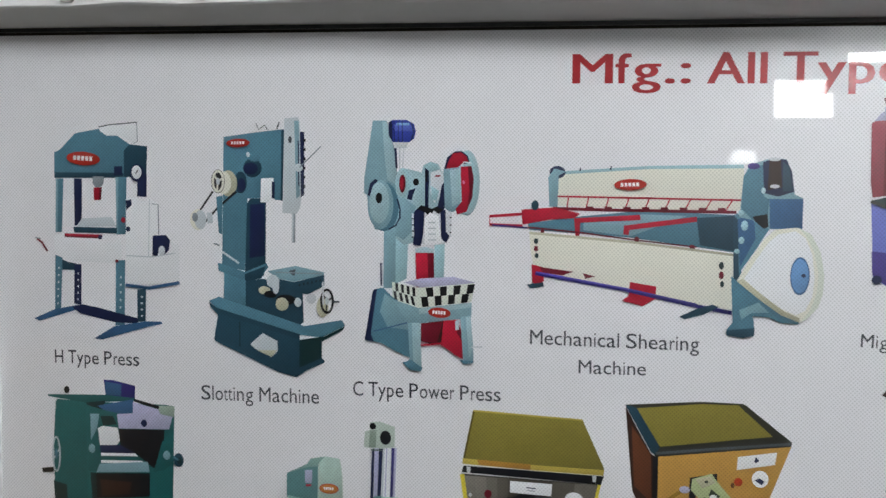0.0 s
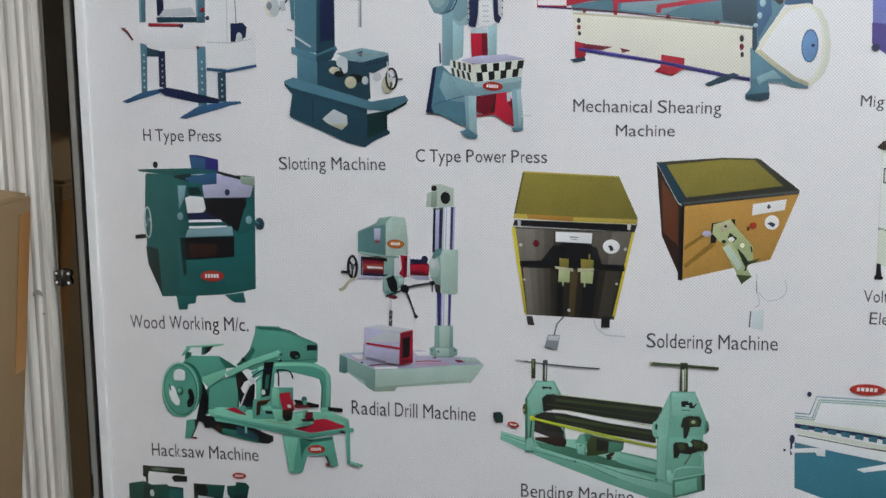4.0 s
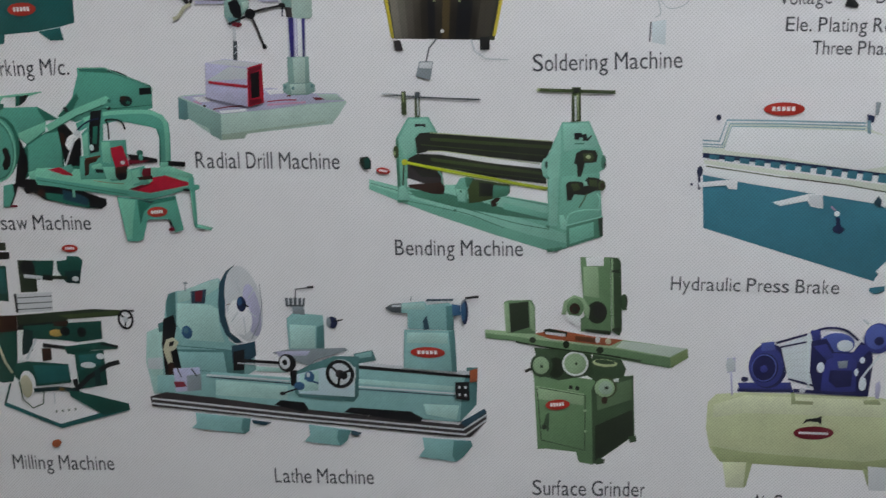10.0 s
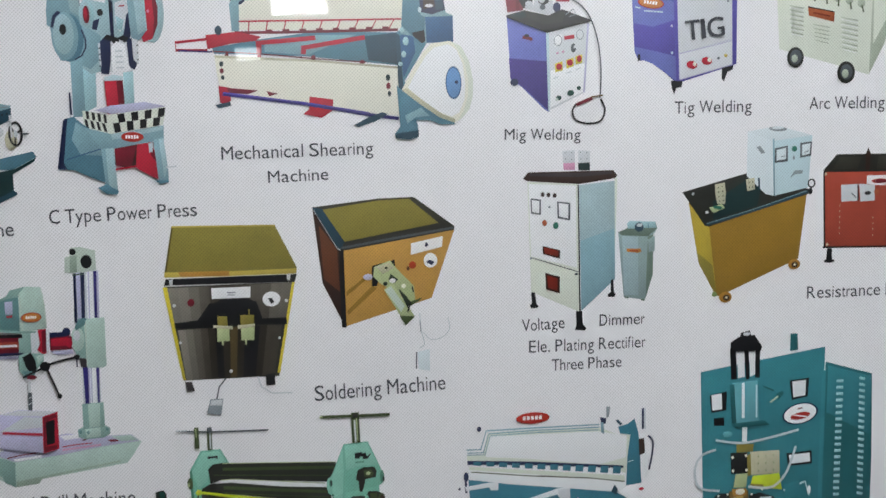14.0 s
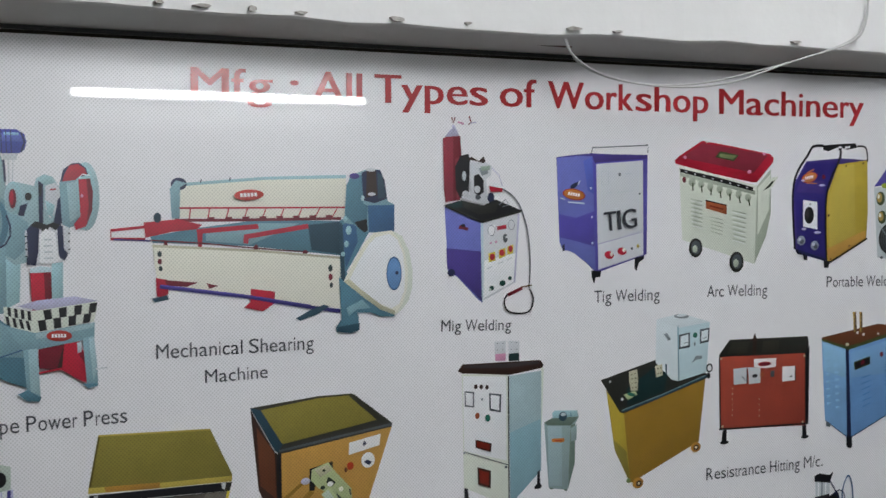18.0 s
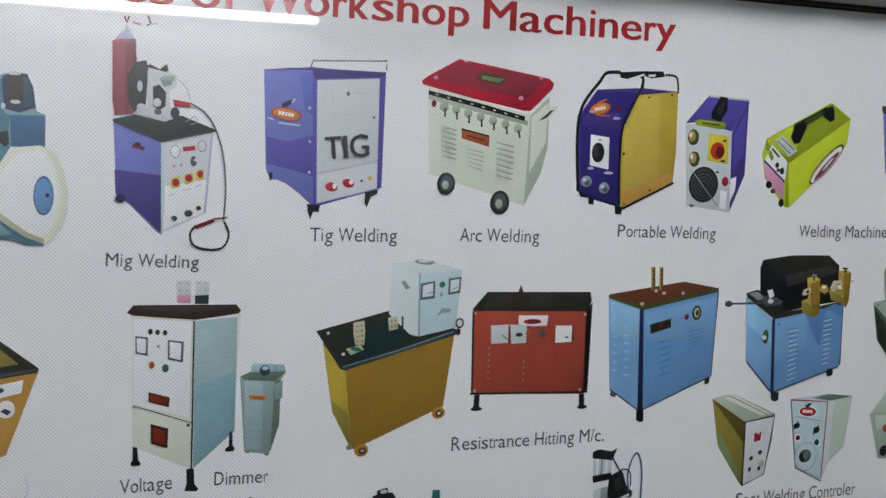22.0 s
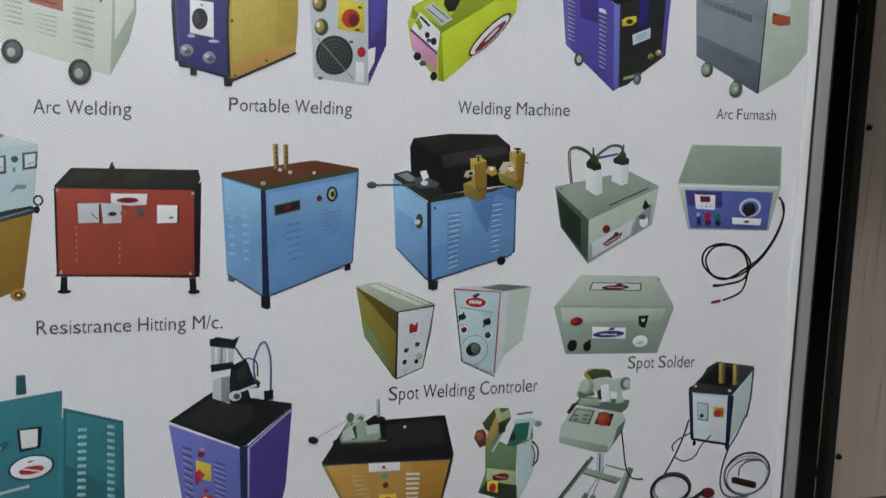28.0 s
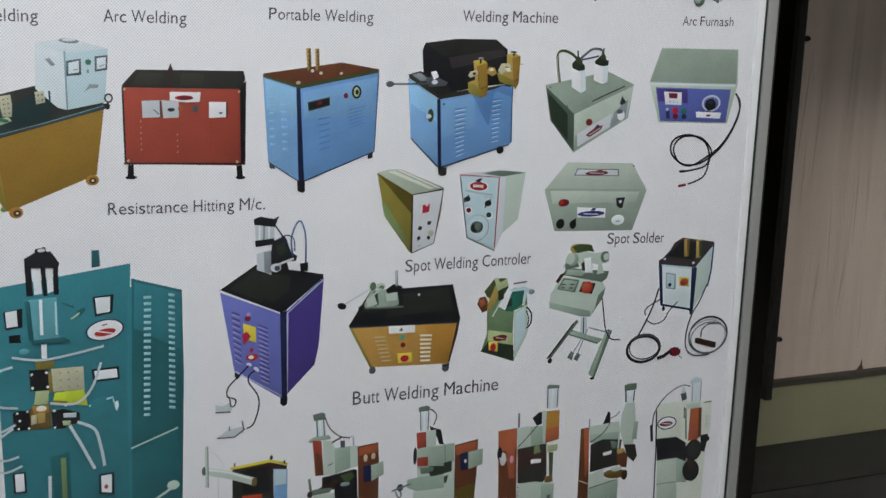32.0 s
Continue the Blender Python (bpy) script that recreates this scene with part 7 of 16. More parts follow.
shape(p, "bed_red_shade", "red_dark", 290.1, 526.4, 316.5, 535.5, 317.5, 532.5, 300.1, 526)
shape(p, "bed_cut", "hack_light", 297.2, 545, 317.4, 548.4, 320.3, 536.8, 309.9, 531.7, 300.6, 532.8)
shape(p, "vise_block", "hack", 233.5, 566.2, 262.6, 568.4, 268.3, 561.2, 268.5, 547.7, 263.4, 538.9, 231.6, 537.8, 231.4, 550.2)
shape(p, "vise_light", "hack_light", 246.4, 555.3, 261.9, 559.2, 267.9, 556.3, 261.9, 551.2, 247.3, 550.4)
shape(p, "vise_dark", "brown_dark", 238.1, 561.3, 246.5, 563.9, 256, 564.7, 252.5, 559.7, 244.1, 557.1, 242.3, 544.1, 237.1, 542.2)
shape(p, "vise_dark", "black", 250.5, 551.1, 265.5, 549.5, 263.3, 546.3, 251.3, 546.1)
line(p, "vise_rod", "brown", 2.4, 238.9, 562.6, 268.9, 568.5)
shape(p, "tail", "hack", 260.2, 584.9, 291.5, 586.4, 291.3, 566.4, 287.9, 538.7, 269.4, 535.9, 260.9, 547.5, 258.2, 559.8)
shape(p, "tail_light", "hack_light", 261.4, 583.7, 271.5, 584.4, 270.5, 556.9, 260.7, 559.8)
shape(p, "tail_red", "red", 271.4, 576.5, 286.1, 579.7, 292, 559.7, 292.8, 554.2, 276.9, 550.3, 272.5, 566.1)
disc(p, "tail_pin", "silver", 285.1, 559, 2.8, 2.5)
shape(p, "tail_dark", "brown_dark", 275.8, 552.7, 291.1, 556, 289, 544.3, 285.4, 538.7, 279, 537.3, 274.4, 542.8)
shape(p, "tail_foot", "black", 275.8, 545.3, 289.8, 546.8, 287.9, 539.3, 279.6, 536.7)
shape(p, "tail_step", "hack_light", 260.2, 553.7, 274.6, 553.9, 275.3, 538.5, 264, 538.9)
shape(p, "blade", "black", 291.5, 569.4, 306.3, 567.8, 327.7, 563.9, 328.1, 559.6, 293.1, 557.9, 294.8, 564)
shape(p, "blade_red", "red_dark", 292.2, 562.1, 318.3, 561.9, 305.6, 558.1, 293, 556.6)
shape(p, "blade_end", "black", 340.6, 561.6, 361.4, 560.1, 361.1, 554.6, 340.8, 555.5)
disc(p, "knob", "hack_dark", 307.2, 570.9, 4.0, 3.7)
disc(p, "knob", "hack", 308, 565.4, 2.8, 3.7)
shape(p, "slide_block", "hack", 293.9, 551.1, 311.7, 555.7, 313.6, 539.2, 316.3, 533.7, 296.1, 530.8)
shape(p, "slide_light", "hack_light", 295, 549.3, 305.2, 551.9, 305.2, 535.9, 296.2, 532.7)
shape(p, "slide_red", "red_dark", 309.5, 552, 318.9, 552.8, 318.8, 542.3, 311.1, 539.1, 307.2, 545.2)
shape(p, "slide_dark", "brown_dark", 301.3, 541.4, 320.1, 543.6, 320.5, 539.3, 304.1, 537.8)
shape(p, "slide_tail", "hack_light", 318.9, 552.1, 342.6, 554.9, 369.2, 545.6, 370.2, 541.4, 360.3, 541.2, 335.9, 546.9, 320.4, 546.7)
shape(p, "leg", "hack", 274.3, 517.4, 299.3, 514.8, 315.5, 513.2, 346.5, 519.4, 353.9, 477.2, 343, 473.8, 334.7, 490.5, 310.1, 489.4, 302.6, 464.5, 295.4, 461.8, 282.7, 462.1)
shape(p, "leg_light", "hack_light", 275.4, 515.5, 297.3, 513.5, 291.5, 485.8, 288.6, 464.8, 283.5, 464.7)
shape(p, "leg_shade", "hack_dark", 299.3, 514.1, 316.1, 512.6, 346.5, 518.8, 346.8, 514.5, 315.8, 507.6, 306.3, 498.7, 300.7, 482.8)
shape(p, "leg_shade", "black", 301.1, 513.6, 315.4, 512, 321.1, 512.7, 315.3, 509.5)
shape(p, "leg_inner", "black", 334.7, 490.5, 338.4, 489.4, 342.6, 477.5, 339.6, 479.4)
disc(p, "front_foot", "red_dark", 338.8, 477.5, 3.8, 2.2)
shape(p, "crank", "hack", 363.9, 540, 370.2, 542.6, 370.9, 533.4, 377, 532.3, 376.1, 527.4, 371.1, 526.1, 371.2, 484.5, 389, 480.5, 388.2, 476.8, 368.4, 480.1, 366.7, 482.5, 364.8, 524.7)
line(p, "crank_light", "hack_light", 1.6, 365.5, 524.7, 368.2, 487.6)
line(p, "crank_grip", "hack_light", 2.6, 371.1, 482.6, 387.6, 478.6)
disc(p, "crank_hub", "black", 360.6, 526.5, 4.3, 1.8)
badge(p, 322.7, 499, 12.6, 6.3, 5)

p = picture("milling_machine_picture", "fgreen", "printed dark green milling machine cut out in parts", 74.2, 361.7, 85.6, 362.7, 91.3, 354.4, 121.6, 360.1, 129.8, 357.1, 124.6, 302.3, 115.6, 274.2, 102, 272.2, 75.8, 283.2)
shape(p, "arm_top", "moss_dark", 64, 457.4, 74.4, 457, 126.9, 457.1, 126.5, 446.9, 101.9, 447.6, 72.8, 448.7, 70.2, 438.4, 63.3, 440.8)
shape(p, "arm_top_dark", "black", 106.5, 441.9, 111.4, 445.3, 130.1, 445.1, 129.8, 436.2, 110.3, 435)
disc(p, "arm_light", "sage_dark", 89.5, 452.3, 13, 2.6)
line(p, "arm_post", "green_deep", 3.3, 69.3, 441.6, 69.4, 431.3)
shape(p, "head_left", "fgreen", 41.4, 428.5, 64.3, 433.1, 76.9, 428.3, 100, 430.9, 99.5, 397.3, 70.3, 400.9, 59.4, 392.7, 40.7, 396.7)
shape(p, "head_left_dark", "green_deep", 63.8, 428.5, 79.2, 425.8, 77.1, 403.1, 61.7, 395.4)
shape(p, "head_plate", "fgreen", 95.9, 428.8, 123.7, 427.1, 122.6, 381.1, 92, 383.3)
shape(p, "head_plate_light", "deepteal", 102.4, 423.2, 122, 423.8, 121.1, 391.5, 98.7, 390.7)
disc(p, "head_pin", "silver", 76.1, 416, 3.3, 5.2)
disc(p, "head_brass", "brass_dark", 106.3, 405.3, 2.3, 7.2)
line(p, "head_stem", "green_deep", 4, 89.6, 397, 86.9, 362.1)
shape(p, "head_mid", "moss_dark", 139.4, 435.2, 161.9, 435.2, 161.1, 394.8, 139.5, 393.4)
shape(p, "head_mid_teal", "fgreen", 158.7, 435.1, 186.3, 435.3, 182.2, 412.8, 162.6, 410.3)
disc(p, "head_mid_dark", "black", 151.2, 424.7, 9.7, 9.7)
line(p, "spindle", "silver", 4.5, 145.7, 414.9, 169.4, 413.1)
line(p, "spindle", "black", 7.1, 170.1, 413.7, 182.2, 412.8)
shape(p, "head_right", "fgreen", 189.4, 434.7, 202.3, 436.4, 202.8, 441.4, 217.4, 441.2, 222.7, 436.3, 216.2, 406.2, 199.6, 407, 189.6, 422.6)
shape(p, "head_right_dark", "green_deep", 198.4, 421.6, 219, 423.5, 216.2, 406.8, 199.6, 407)
line(p, "head_right_bar", "moss_dark", 4.5, 180.4, 414, 201.5, 413.4)
disc(p, "head_right_pin", "silver", 211.6, 412.5, 4.5, 3.2)
shape(p, "screen", "silver", 133.4, 391.3, 179.2, 394.7, 178.1, 370.7, 132.8, 366.4)
rows(p, "screen_line", "grey_dark", 1, 3, 1, .18, 134, 390, 179, 393.4, 178.1, 370.7, 132.8, 367.1)
line(p, "screen_edge", "black", 3.3, 131.5, 391.8, 132.2, 367.1)
shape(p, "table", "moss_dark", 130.5, 363.7, 230, 373.8, 265, 373.1, 265.7, 366.1, 196.5, 359.6, 182.8, 351.9, 130.4, 350.5)
shape(p, "table_light", "olive_dark", 184, 364.4, 263, 372.4, 264.5, 367.3, 196.6, 360.9)
shape(p, "table_left", "brown_dark", 98.7, 361.9, 130.5, 363.7, 129.6, 343.2, 106.2, 340.3, 98.4, 352.6)
shape(p, "table_dark", "black", 130.4, 350.5, 196.4, 358.3, 195.8, 351.7, 162.8, 346.5, 129.7, 343.9)
wheel(p, "table_wheel", "black", "silver", 270.4, 361, 10.2, 13.1, 2.9, 3)
line(p, "wheel_pin", "black", 2.3, 274.5, 372.2, 282.1, 372.5)
shape(p, "saddle", "fgreen", 136.9, 349.5, 183, 353.9, 238.9, 358.6, 238.2, 335, 206.7, 329.8, 181, 332.7, 141.7, 333.1)
shape(p, "saddle_dark", "green_deep", 137.8, 346.2, 149.4, 343.3, 146.6, 316.7, 130, 309.3)
disc(p, "saddle_brass", "brass", 179.2, 341.2, 8.5, 4.7)
disc(p, "saddle_dark_hole", "black", 191.1, 343.7, 6.5, 6)
shape(p, "saddle_red", "brown_dark", 176, 355.6, 196.3, 357.6, 194.4, 350.3, 177.5, 350.4)
disc(p, "saddle_knob", "black", 212.5, 343.2, 5.8, 6.6)
line(p, "saddle_bar", "black", 4.7, 160.6, 325.2, 186.5, 322.3, 218.8, 319.7)
shape(p, "screw_box", "fgreen", 186.7, 323.7, 239.2, 331.1, 258.1, 325.9, 256.5, 321.9, 225.3, 320, 205.2, 312.5, 191, 313.9)
line(p, "screw_bar", "black", 3, 235.7, 328.3, 257.4, 325.3)
shape(p, "side_white", "white", 129.6, 342.6, 134.7, 341.5, 132, 302.6, 126, 302.4)
line(p, "pipe", "grey_light", 3, 153, 333.6, 137.6, 305.6)
shape(p, "box_dark", "brown_dark", 158.2, 320.5, 170.7, 321, 170.5, 305.6, 158.4, 303.1)
shape(p, "knee", "fgreen", 200.3, 315.6, 238.3, 320.5, 239.6, 273.9, 202.4, 266.7)
shape(p, "knee_light", "deepteal", 205.2, 312.5, 234.7, 316.4, 233.4, 300.4, 206.7, 292.5)
disc(p, "knee_pin", "silver", 233.7, 311.7, 5.2, 4)
disc(p, "knee_pin", "silver", 217.1, 299.7, 9.8, 4)
line(p, "knee_bar", "black", 6, 201.2, 268.7, 215.6, 282.8, 243.1, 300.8, 257.7, 304.8)
shape(p, "knee_dark", "green_deep", 224.3, 293.3, 231.6, 295, 231.1, 273.5, 223.7, 271.1)
disc(p, "motor_dark", "black", 95.1, 341.2, 11.3, 17.5)
shape(p, "panel_light", "deepteal", 78.4, 357.2, 90.5, 359, 83.6, 287, 77.5, 286.7)
disc(p, "panel_eye", "red_dark", 81, 351.3, 2.7, 2)
line(p, "hose", "cream_dark", 3.3, 104, 349.5, 102.5, 324.9, 108.6, 301.6, 117, 286.5)
shape(p, "housing", "fgreen", 120.9, 298.8, 138.6, 302.9, 191, 300.5, 192.7, 275.7, 148.5, 269.6, 135.1, 268.9, 119.1, 281.8)
shape(p, "housing_light", "deepteal", 144.7, 297.8, 190.8, 298.5, 190.9, 278.3, 148.8, 273)
disc(p, "drum", "white", 135.6, 273.7, 10, 16.5)
disc(p, "drum", "cream_dark", 133.1, 268.9, 8, 15.2)
line(p, "ring_hose", "sage_dark", 2, 124.4, 275.3, 126.6, 251.4, 138.8, 239.7, 152.8, 245.9, 155.8, 263.1)
line(p, "pan_bar", "green_deep", 5.4, 142.6, 263.8, 174.8, 267.4, 202.3, 265.3)
disc(p, "pan_brass", "brass_dark", 179.3, 266.3, 3.3, 2.7)
line(p, "pan", "deepteal", 5.2, 101.7, 244.7, 137.8, 230, 175.1, 215.3)
line(p, "pan", "deepteal", 6.2, 173.9, 216, 217.5, 229.3, 265.3, 244)
shape(p, "pan_right", "fgreen", 187.7, 264.6, 202.1, 264, 265, 249.4, 265.7, 241.3, 231, 232.7, 218.5, 240.3, 190.3, 256.6)
line(p, "pan_left", "fgreen", 2.7, 112.8, 272.7, 102.4, 244.7)
line(p, "pan_line", "grey_light", 1.4, 168.9, 261.7, 168.1, 246.6)
rows(p, "pan_mark", "sage_dark", 4, 1, .3, .6, 165.3, 237.6, 198.9, 242.7, 198.5, 237.9, 164.8, 232.7)
shape(p, "handle", "black", 194.4, 279.8, 201.1, 281.5, 202.3, 265.3, 197.6, 265.1)
disc(p, "leaf", "rust", 82.8, 226.4, 6.1, 4.2, 40)
disc(p, "leaf", "rust", 164.9, 191.8, 6.8, 5, 30)
badge(p, 208.8, 451.7, 10.2, 4.8, 2)

p = picture("lathe_machine_picture", "lathe", "printed pale green lathe on a striped chip tray", 322.8, 384.8, 326.6, 394.8, 336.5, 398.6, 355, 400.2, 362.8, 406.3, 377.9, 412.5, 390.6, 416.3, 397.2, 406.5, 392, 376, 393.2, 352.9, 399.4, 335.9, 419.2, 323.6, 428.7, 333, 430.8, 298.7, 416.8, 289.2, 371.8, 284.1, 306.1, 285.9, 311.2, 344.7, 318.2, 356.3)
shape(p, "head_light", "lathe_light", 336.7, 383.3, 379.2, 382, 387.6, 376, 388.8, 352.9, 393.3, 333.6, 346.1, 335.6, 334.5, 356.4)
shape(p, "head_side", "lathe_dark", 322.7, 383.3, 326.6, 394.8, 335.7, 397.8, 333.9, 358.7, 321.9, 356.3)
shape(p, "head_top", "lathe_light", 337.8, 397.1, 378.6, 411.7, 390.6, 415.6, 391.2, 405, 377.3, 395, 338.2, 383.3)
line(p, "head_seam", "lathe_dark", 1.2, 332.1, 327.7, 397, 323.5)
shape(p, "head_low", "lathe_dark", 331.7, 323, 398.5, 323.5, 417.5, 320.5, 415.5, 292.3, 330.9, 296.4)
shape(p, "head_low_light", "lathe", 332.9, 319.9, 390.8, 320.3, 393.3, 293.7, 332.6, 298)
shape(p, "end_cover", "lathe_light", 295.6, 344.6, 310.3, 350.9, 319.1, 349.4, 311.7, 297.8, 313.3, 264.6, 298.1, 262.8, 291.4, 305.5)
shape(p, "end_cover_low", "grey_light", 293.3, 310.2, 312.9, 311.9, 313, 296.2, 293.6, 296.1)
shape(p, "end_shade", "lathe_dark", 310.8, 356.3, 330.6, 363.3, 331, 351, 311.2, 344.7)
shape(p, "gear_case", "black", 318, 362.5, 331, 368, 334.3, 354.1, 329.9, 337, 333.9, 313.7, 336.7, 293.3, 330.1, 267.9, 316.4, 266.2, 314.6, 297.8, 313.6, 329.1)
shape(p, "belt", "cream_dark", 319.3, 335.4, 328.5, 338.6, 335.4, 332.4, 330.2, 323, 324, 319.8, 325.8, 305.8, 319.5, 302.6, 314.6, 322.9)
shape(p, "belt_hole", "black", 323.5, 332.3, 329.6, 333.9, 327.6, 327.7, 322.3, 326.1)
disc(p, "gear", "brown_dark", 323.3, 294.7, 4.5, 11.0)
shape(p, "guard", "teal_dark", 355.6, 398.7, 374.9, 401.8, 372, 383.5, 355.1, 383.4)
shape(p, "guard_red", "red_dark", 360.7, 398.7, 370.4, 400.3, 367.8, 385.8, 359.7, 385.8)
line(p, "pipe", "grey", 1.6, 348.3, 398.7, 349.1, 409.3)
disc(p, "pipe_end", "grey", 349.1, 409.3, 2.9, 1.5)
disc(p, "knob", "steelblue", 346.9, 345.7, 6.7, 8.5)
disc(p, "knob_light", "teal", 345.6, 348, 3.0, 3.9)
shape(p, "rim", "teal_dark", 388.2, 383.6, 391.6, 409.5, 400, 424.7, 411.6, 433.7, 403.9, 417.9, 397.8, 395.1, 396.6, 368.3, 401.6, 346.8, 416.9, 333.7, 406.5, 332.9, 395.5, 343.7, 389.4, 360.6)
disc(p, "faceplate", "silver", 420.4, 383.8, 22.7, 48.9, 7)
disc(p, "faceplate_shade", "lilac", 430.2, 376.2, 10.3, 33.7, 7)
disc(p, "faceplate_light", "white", 414.8, 366.9, 14.7, 23.0, 7)
line(p, "slot", "grey_light", 1.4, 412.3, 414.1, 417, 397.5)
line(p, "slot", "grey_light", 1.4, 436.6, 406.7, 426.8, 391.4)
line(p, "slot", "grey_light", 1.4, 435.4, 367, 424.3, 376.2)
line(p, "slot", "grey_light", 1.4, 404.1, 360.7, 412.3, 373)
line(p, "slot", "grey_light", 1.4, 420.7, 345.4, 419.3, 366.9)
disc(p, "hub", "navy", 417.5, 383.8, 5.9, 9.9)
disc(p, "hub_face", "steelblue", 415.5, 386.8, 2.9, 5.3)
line(p, "hub_pin", "black", 2, 419, 383.8, 426.1, 380.8)
line(p, "mark", "brown", 1, 399.1, 382.9, 403.6, 383.7)
line(p, "rim_edge", "grey", 1, 441.2, 409.7, 443.1, 383.9, 437.7, 357.8, 427.6, 339.2)
shape(p, "bracket", "teal_dark", 401.9, 329.7, 419.8, 333, 431.9, 336.2, 432.1, 317.5, 418, 306.5, 401.7, 306.3)
shape(p, "gap", "black", 403.5, 322, 417.8, 325.2, 415.9, 297.8, 402.5, 296.9)
shape(p, "bed", "lathe", 372.6, 295.1, 470.3, 289.6, 556.8, 307.6, 702.8, 296.3, 701.9, 260.3, 680.7, 236.3, 467.8, 248.5, 369.7, 257.1)
shape(p, "bed_light", "lathe_light", 379.2, 284.2, 469.6, 278.6, 468.4, 259.6, 377.7, 263.6)
shape(p, "bed_end", "lathe_dark", 691.4, 308.6, 704.5, 308.7, 702.7, 260.3, 682.2, 236.3, 684.6, 269.5)
shape(p, "bed_front", "lathe_light", 556, 290.4, 676.2, 283.6, 674.5, 277.3, 555.7, 284.1)
shape(p, "bed_low", "lathe_light", 637.2, 259.6, 681.3, 258.5, 677.9, 239.5, 641.2, 245.5)
shape(p, "bed_head", "lathe", 304.8, 288.3, 378.3, 292, 377.3, 258.8, 314.5, 261.4, 302.9, 266.1)
line(p, "rod", "black", 4, 408, 311.1, 465.5, 308.4)
line(p, "rod", "silver", 1.5, 407.7, 307.2, 463.8, 304.5)
shape(p, "way", "lathe_light", 431.1, 303.4, 471, 301.4, 470.6, 295.9, 430.7, 297.2)
shape(p, "motor_box", "lilac", 325.9, 297.9, 359.6, 300.5, 360.2, 269.8, 327, 266.3)
shape(p, "motor_shade", "grey", 342.3, 288.6, 360.4, 291.9, 360.2, 269.8, 342.1, 268)
line(p, "lever", "black", 1.6, 331.1, 297.9, 335.4, 286.9)
line(p, "lever", "black", 1.6, 349, 298.1, 355, 288.7)
shape(p, "motor_red", "bottle", 325.1, 280.5, 338.6, 280.7, 341.1, 274.3, 327.5, 272.6)
line(p, "screw_rod", "silver", 2.4, 367.8, 290.4, 472.9, 285)
line(p, "screw_rod", "navy", 1, 367.6, 288, 472.8, 281.8)
shape(p, "ways", "silver", 557, 312.2, 702.9, 303.3, 702.8, 298.6, 556.8, 308.3)
shape(p, "ways_dark", "black", 556.8, 308.3, 702.8, 297.8, 699.8, 294.7, 556.6, 303.7)
line(p, "screw_rod", "silver", 2.2, 555.5, 280.2, 677.4, 274.2)
line(p, "screw_rod", "navy", 1, 555.4, 277, 677.3, 271)
shape(p, "tray", "steel_dark", 293.3, 259.6, 314.2, 266.2, 377.4, 260.4, 467.9, 250.1, 606.9, 238.8, 680.6, 233.2, 710.6, 254, 714.9, 249.3, 714.6, 238.3, 695, 217.4, 672.8, 217.1, 295.2, 246.8)
shape(p, "sump", "black", 451.6, 253.1, 459.5, 259.6, 489.1, 257.5, 494.6, 248.8, 489.9, 244)
shape(p, "sump", "black", 539.1, 246, 546.8, 252.5, 622.1, 249.2, 636.6, 240.6, 631.9, 234.2)
line(p, "stripe", "silver", 2.4, 296.1, 257.2, 488.2, 240.8, 686.4, 226.9, 714.9, 247.8)
line(p, "stripe", "silver", 2.4, 295.6, 250.8, 487.8, 234.4, 689.2, 220.5, 714.7, 240.6)
shape(p, "tray_end", "teal_dark", 682.2, 236.3, 712.1, 255.6, 714.9, 250.9, 689.4, 230.1)
shape(p, "leg", "lathe", 350.3, 239.4, 420.5, 233.7, 417.8, 216.8, 411.5, 212.7, 343.4, 218.4, 350.7, 224.9)
shape(p, "leg_shade", "lathe_dark", 410, 233.6, 420.5, 233.7, 417.8, 216.8, 411.5, 212.7, 407.4, 219.1)
shape(p, "lug", "teal_dark", 421.9, 232.1, 447.1, 229.2, 437.9, 225, 423, 227.3)
shape(p, "leg", "lathe", 493.4, 228, 546.8, 222.2, 541.6, 207.7, 532.3, 200.3, 486.9, 204.7, 494.9, 213.6)
shape(p, "leg_shade", "lathe_dark", 530.4, 222, 546.8, 221.4, 541.6, 207.7, 532.3, 200.3, 528.4, 210.8)
shape(p, "lug", "teal_dark", 546.8, 222.2, 560.1, 219.1, 555.4, 214.3, 546.5, 215.8)
shape(p, "leg", "lathe", 635.7, 215.1, 689, 212.5, 685.4, 190, 676.3, 183.5, 630.4, 188.6, 637.4, 199.1)
shape(p, "leg_shade", "lathe_dark", 674.2, 212.4, 694.9, 212.6, 697.7, 206.2, 685.4, 190, 676.3, 183.5, 672.1, 191.5)
shape(p, "post", "lathe", 472.8, 367.2, 481.2, 374.2, 517.6, 372.1, 518.4, 359.8, 515.1, 325.9, 473.9, 325.6)
shape(p, "post_light", "lathe_light", 476, 359.6, 508.1, 358.3, 506.5, 328.9, 475.6, 328.7)
shape(p, "post_side", "lathe_dark", 509.5, 356.7, 518.4, 359.8, 518.2, 329, 507.8, 325.8)
shape(p, "turret_stem", "grey", 480.3, 382.6, 494.9, 382.7, 495.7, 372, 481.2, 373.4)
shape(p, "turret", "grey_dark", 472.2, 393.2, 496.9, 393.3, 495.6, 382.7, 473, 382.5)
rows(p, "turret_bolt", "silver", 4, 1, 0.4, 0.9, 473.7, 394, 496.3, 394.1, 495, 384.2, 473.8, 384.1)
line(p, "turret_arm", "grey_dark", 1.8, 484.5, 391.7, 486, 404.6, 503.5, 407)
line(p, "arm_end", "black", 3, 499.9, 407, 507.9, 407.8)
disc(p, "slide_knob", "navy", 528.8, 363, 6.6, 7.7)
